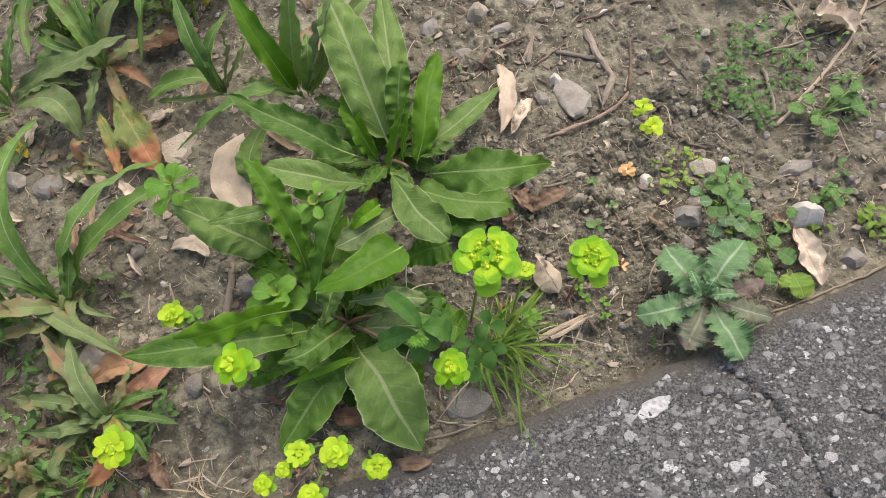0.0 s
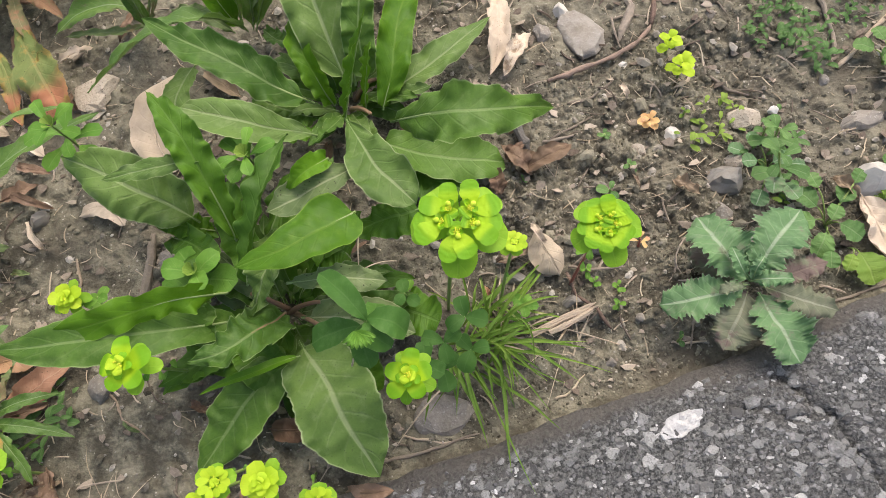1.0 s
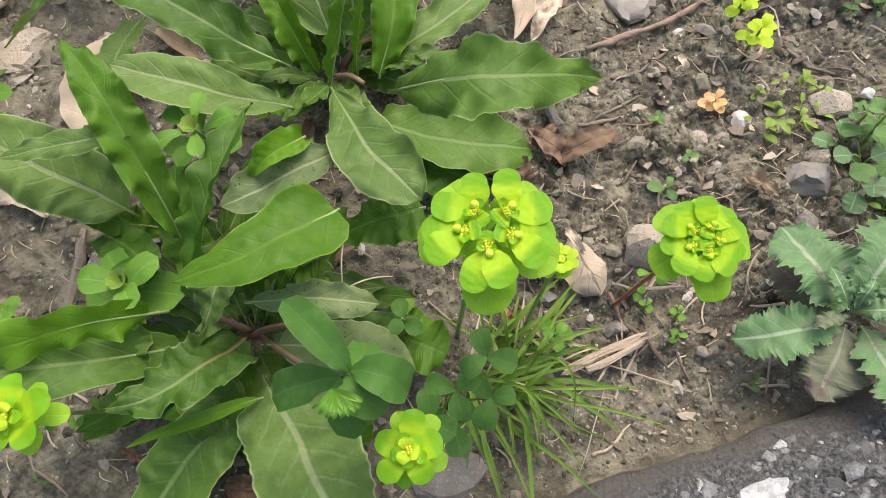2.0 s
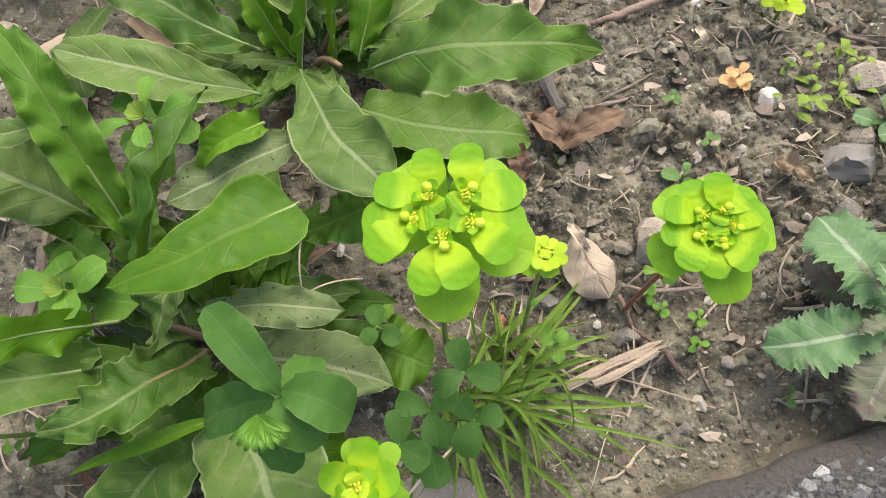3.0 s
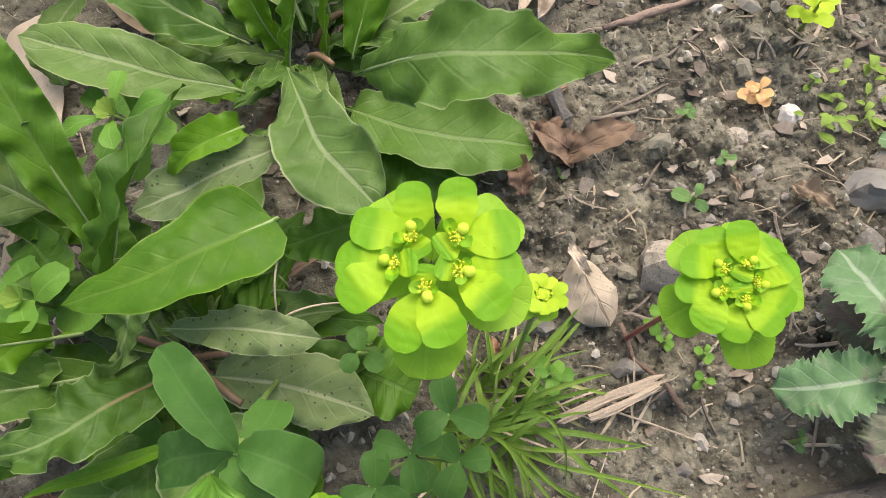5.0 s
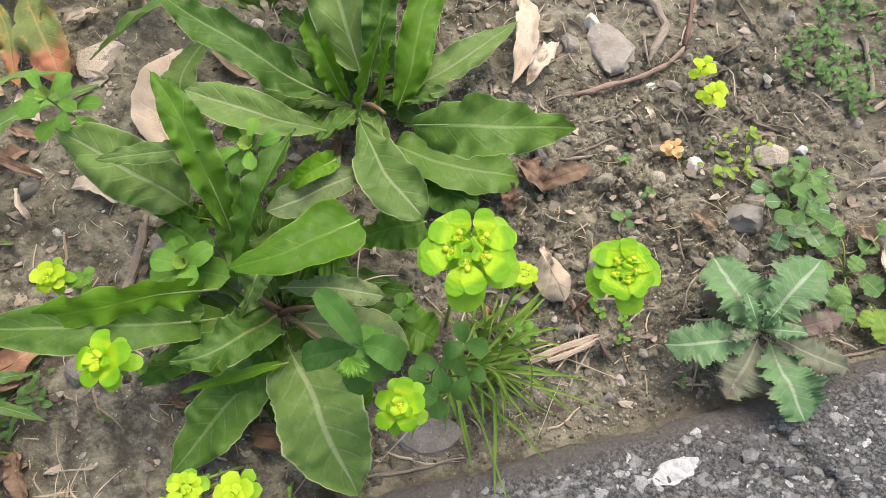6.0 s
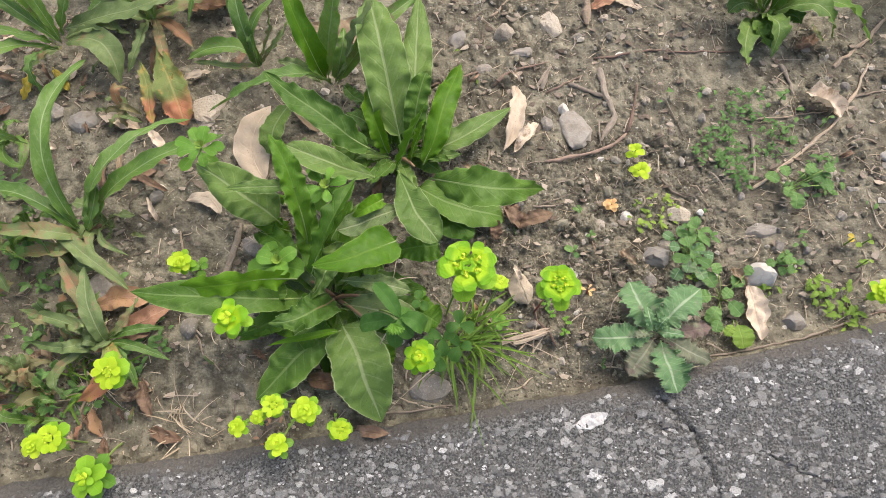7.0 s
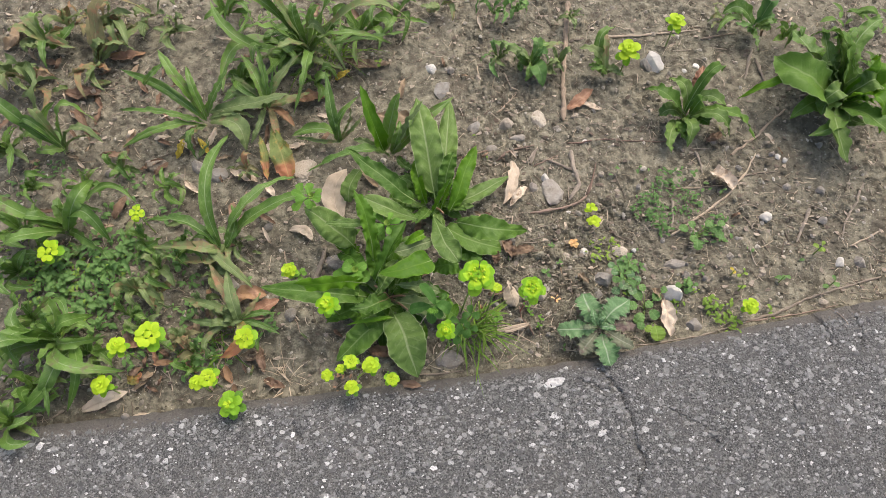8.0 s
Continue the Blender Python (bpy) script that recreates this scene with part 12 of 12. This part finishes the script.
rosette('narrow_leaved_weed', -0.421, 0.484, [
    (-0.39, 0.493, 0.0432, 0.0119, 0.0107),
    (-0.395, 0.432, 0.0172, 0.0154, 0.0106),
    (-0.44, 0.496, 0.0306, 0.0127, 0.0062),
    (-0.376, 0.461, 0.0399, 0.0128, 0.0125),
    (-0.42, 0.433, 0.0354, 0.0118, 0.0111),
    (-0.433, 0.516, 0.0156, 0.0121, 0.0083),
    (-0.383, 0.439, 0.0331, 0.0159, 0.0077),
], NARROW, 'green weed with narrow leaves among others', extra=0.3, broad=0.9, nu=14, rib=0.0008, seed=606)
rosette('narrow_leaved_weed', -0.507, 0.518, [
    (-0.521, 0.543, 0.012, 0.0157, 0.0134),
    (-0.457, 0.494, 0.0338, 0.0162, 0.0073),
    (-0.514, 0.491, 0.028, 0.0169, 0.0103),
    (-0.488, 0.539, 0.0346, 0.0173, 0.007),
    (-0.472, 0.479, 0.0363, 0.0146, 0.011),
    (-0.524, 0.526, 0.0118, 0.0137, 0.0054),
    (-0.483, 0.528, 0.009, 0.0136, 0.0129),
], (NARROW, NARROW_DULL), 'olive weed with dull narrow leaves', extra=0.3, broad=0.9, nu=14, rib=0.0008, seed=607)
rosette('narrow_leaved_weed', -0.563, 0.487, [
    (-0.542, 0.501, 0.0406, 0.0116, 0.0108),
    (-0.511, 0.428, 0.0415, 0.0154, 0.0106),
    (-0.581, 0.47, 0.0375, 0.0159, 0.0084),
    (-0.5, 0.474, 0.0417, 0.0127, 0.0066),
    (-0.549, 0.439, 0.0358, 0.0133, 0.0138),
    (-0.573, 0.511, 0.0214, 0.015, 0.0054),
    (-0.525, 0.458, 0.0198, 0.0161, 0.0091),
], NARROW, 'green weed with narrow leaves among others', extra=0.3, broad=0.9, nu=14, rib=0.0008, seed=608)
rosette('narrow_leaved_weed', -0.413, 0.296, [
    (-0.411, 0.319, 0.0093, 0.0136, 0.012),
    (-0.393, 0.271, 0.0069, 0.0167, 0.0078),
    (-0.442, 0.293, 0.0174, 0.0136, 0.0059),
    (-0.378, 0.314, 0.0176, 0.017, 0.0124),
    (-0.403, 0.251, 0.0227, 0.0158, 0.007),
    (-0.421, 0.323, 0.0208, 0.0131, 0.0086),
    (-0.363, 0.266, 0.0219, 0.0132, 0.0111),
], (NARROW_DULL, REDDISH), 'dull rosette with reddish brown leaves', extra=0.3, broad=0.9, nu=14, rib=0.0008, seed=609)
rosette('narrow_leaved_weed', -0.328, 0.332, [
    (-0.306, 0.346, 0.0097, 0.0149, 0.0072),
    (-0.319, 0.305, 0.0126, 0.0162, 0.0057),
    (-0.338, 0.343, 0.0183, 0.0126, 0.0107),
    (-0.295, 0.323, 0.0142, 0.0158, 0.0063),
    (-0.351, 0.315, 0.0079, 0.0136, 0.0096),
    (-0.331, 0.352, 0.011, 0.0138, 0.0087),
    (-0.293, 0.29, 0.021, 0.0136, 0.0066),
], NARROW_DULL, 'olive weed with dull narrow leaves', extra=0.3, broad=0.9, nu=14, rib=0.0008, seed=610)
rosette('narrow_leaved_weed', -0.292, 0.513, [
    (-0.283, 0.486, 0.0132, 0.0131, 0.0087),
    (-0.311, 0.518, 0.0187, 0.0135, 0.0109),
    (-0.268, 0.501, 0.0153, 0.0104, 0.0077),
    (-0.307, 0.487, 0.0053, 0.0124, 0.0086),
    (-0.285, 0.538, 0.0155, 0.0126, 0.0106),
    (-0.265, 0.493, 0.0074, 0.0128, 0.0083),
], (REDDISH, NARROW_DULL), 'dull rosette with reddish brown leaves', extra=0.3, broad=0.9, nu=14, rib=0.0008, seed=611)
rosette('narrow_leaved_weed', -0.693, 0.693, [
    (-0.717, 0.668, 0.0102, 0.0155, 0.0134),
    (-0.678, 0.718, 0.0112, 0.019, 0.0136),
    (-0.657, 0.629, 0.0172, 0.018, 0.0069),
    (-0.724, 0.709, 0.0146, 0.0164, 0.0103),
    (-0.641, 0.685, 0.0149, 0.0151, 0.0126),
    (-0.707, 0.661, 0.0082, 0.0161, 0.0075),
    (-0.677, 0.719, 0.0241, 0.0178, 0.0085),
], (REDDISH, NARROW_DULL), 'dull rosette with reddish brown leaves', extra=0.3, broad=0.9, nu=14, rib=0.0008, seed=612)
rosette('narrow_leaved_weed', -0.585, 0.83, [
    (-0.626, 0.845, 0.0106, 0.016, 0.0067),
    (-0.527, 0.818, 0.0273, 0.0163, 0.0131),
    (-0.598, 0.793, 0.0203, 0.0191, 0.0052),
    (-0.578, 0.86, 0.0248, 0.0196, 0.0106),
    (-0.523, 0.75, 0.033, 0.0222, 0.0074),
    (-0.631, 0.809, 0.0217, 0.0167, 0.009),
    (-0.519, 0.826, 0.0379, 0.0202, 0.0135),
    (-0.573, 0.778, 0.0124, 0.0218, 0.0097),
], (NARROW_DULL, REDDISH), 'dull rosette with reddish brown leaves', extra=0.3, broad=0.9, nu=14, rib=0.0008, seed=613)
rosette('narrow_leaved_weed', -0.426, 0.237, [
    (-0.451, 0.223, 0.02, 0.0125, 0.0066),
    (-0.39, 0.254, 0.0374, 0.014, 0.0098),
    (-0.418, 0.204, 0.0149, 0.0132, 0.0055),
    (-0.445, 0.247, 0.0374, 0.014, 0.008),
    (-0.4, 0.238, 0.0128, 0.0117, 0.0128),
    (-0.429, 0.211, 0.0181, 0.014, 0.009),
    (-0.416, 0.253, 0.0242, 0.0163, 0.0107),
], (NARROW, NARROW_DULL), 'olive weed with dull narrow leaves', extra=0.3, broad=0.9, nu=14, rib=0.0008, seed=614)
rosette('narrow_leaved_weed', -0.344, 0.174, [
    (-0.323, 0.19, 0.0075, 0.012, 0.0072),
    (-0.333, 0.146, 0.0246, 0.0088, 0.0053),
    (-0.364, 0.192, 0.013, 0.0129, 0.0119),
    (-0.306, 0.17, 0.0222, 0.0099, 0.0131),
    (-0.349, 0.16, 0.0085, 0.0119, 0.0115),
    (-0.344, 0.189, 0.0099, 0.0104, 0.0096),
], NARROW, 'green weed with narrow leaves among others', extra=0.3, broad=0.9, nu=14, rib=0.0008, seed=615)
rosette('narrow_leaved_weed', -0.366, 0.851, [
    (-0.308, 0.841, 0.0422, 0.0173, 0.0082),
    (-0.367, 0.782, 0.0397, 0.0177, 0.0103),
    (-0.359, 0.829, 0.0716, 0.0178, 0.006),
    (-0.307, 0.805, 0.0202, 0.0157, 0.0128),
    (-0.394, 0.809, 0.032, 0.0181, 0.0114),
    (-0.318, 0.877, 0.0381, 0.0189, 0.0063),
    (-0.332, 0.748, 0.0485, 0.0189, 0.0087),
    (-0.395, 0.866, 0.0332, 0.0143, 0.0126),
], NARROW, 'green weed with narrow leaves among others', extra=0.3, broad=0.9, nu=14, rib=0.0008, seed=616)
rosette('narrow_leaved_weed', -0.049, 0.829, [
    (-0.084, 0.77, 0.0546, 0.0139, 0.0104),
    (-0.002, 0.839, 0.0415, 0.0141, 0.0062),
    (-0.036, 0.755, 0.0187, 0.0181, 0.0112),
    (-0.092, 0.837, 0.0274, 0.0175, 0.0053),
    (0.014, 0.78, 0.049, 0.0171, 0.007),
    (-0.083, 0.741, 0.0414, 0.0136, 0.0103),
    (-0.051, 0.852, 0.0185, 0.0182, 0.0101),
], NARROW, 'green weed with narrow leaves among others', extra=0.3, broad=0.9, nu=14, rib=0.0008, seed=617)
greenery('ground_weeds', [(-0.487, 0.485, 0.0245), (-0.414, 0.432, 0.0222), (-0.535, 0.434, 0.0277), (-0.446, 0.343, 0.0233), (-0.333, 0.37, 0.0181), (-0.475, 0.297, 0.0229), (-0.371, 0.313, 0.0195)], 0.011, 0.014, WEED, 'low small-leaved weeds between the clumps', count=20, seed=618)
greenery('ground_weeds', [(0.466, 0.465, 0.0149), (0.413, 0.477, 0.0168), (0.479, 0.374, 0.0126), (0.52, 0.354, 0.0107), (0.322, 0.5, 0.0113), (0.427, 0.327, 0.0142), (0.333, 0.357, 0.0125), (0.604, 0.333, 0.0089), (0.557, 0.315, 0.0088)], 0.008, 0.012, WEED, 'small grey-green weeds on open soil', count=22, seed=619)
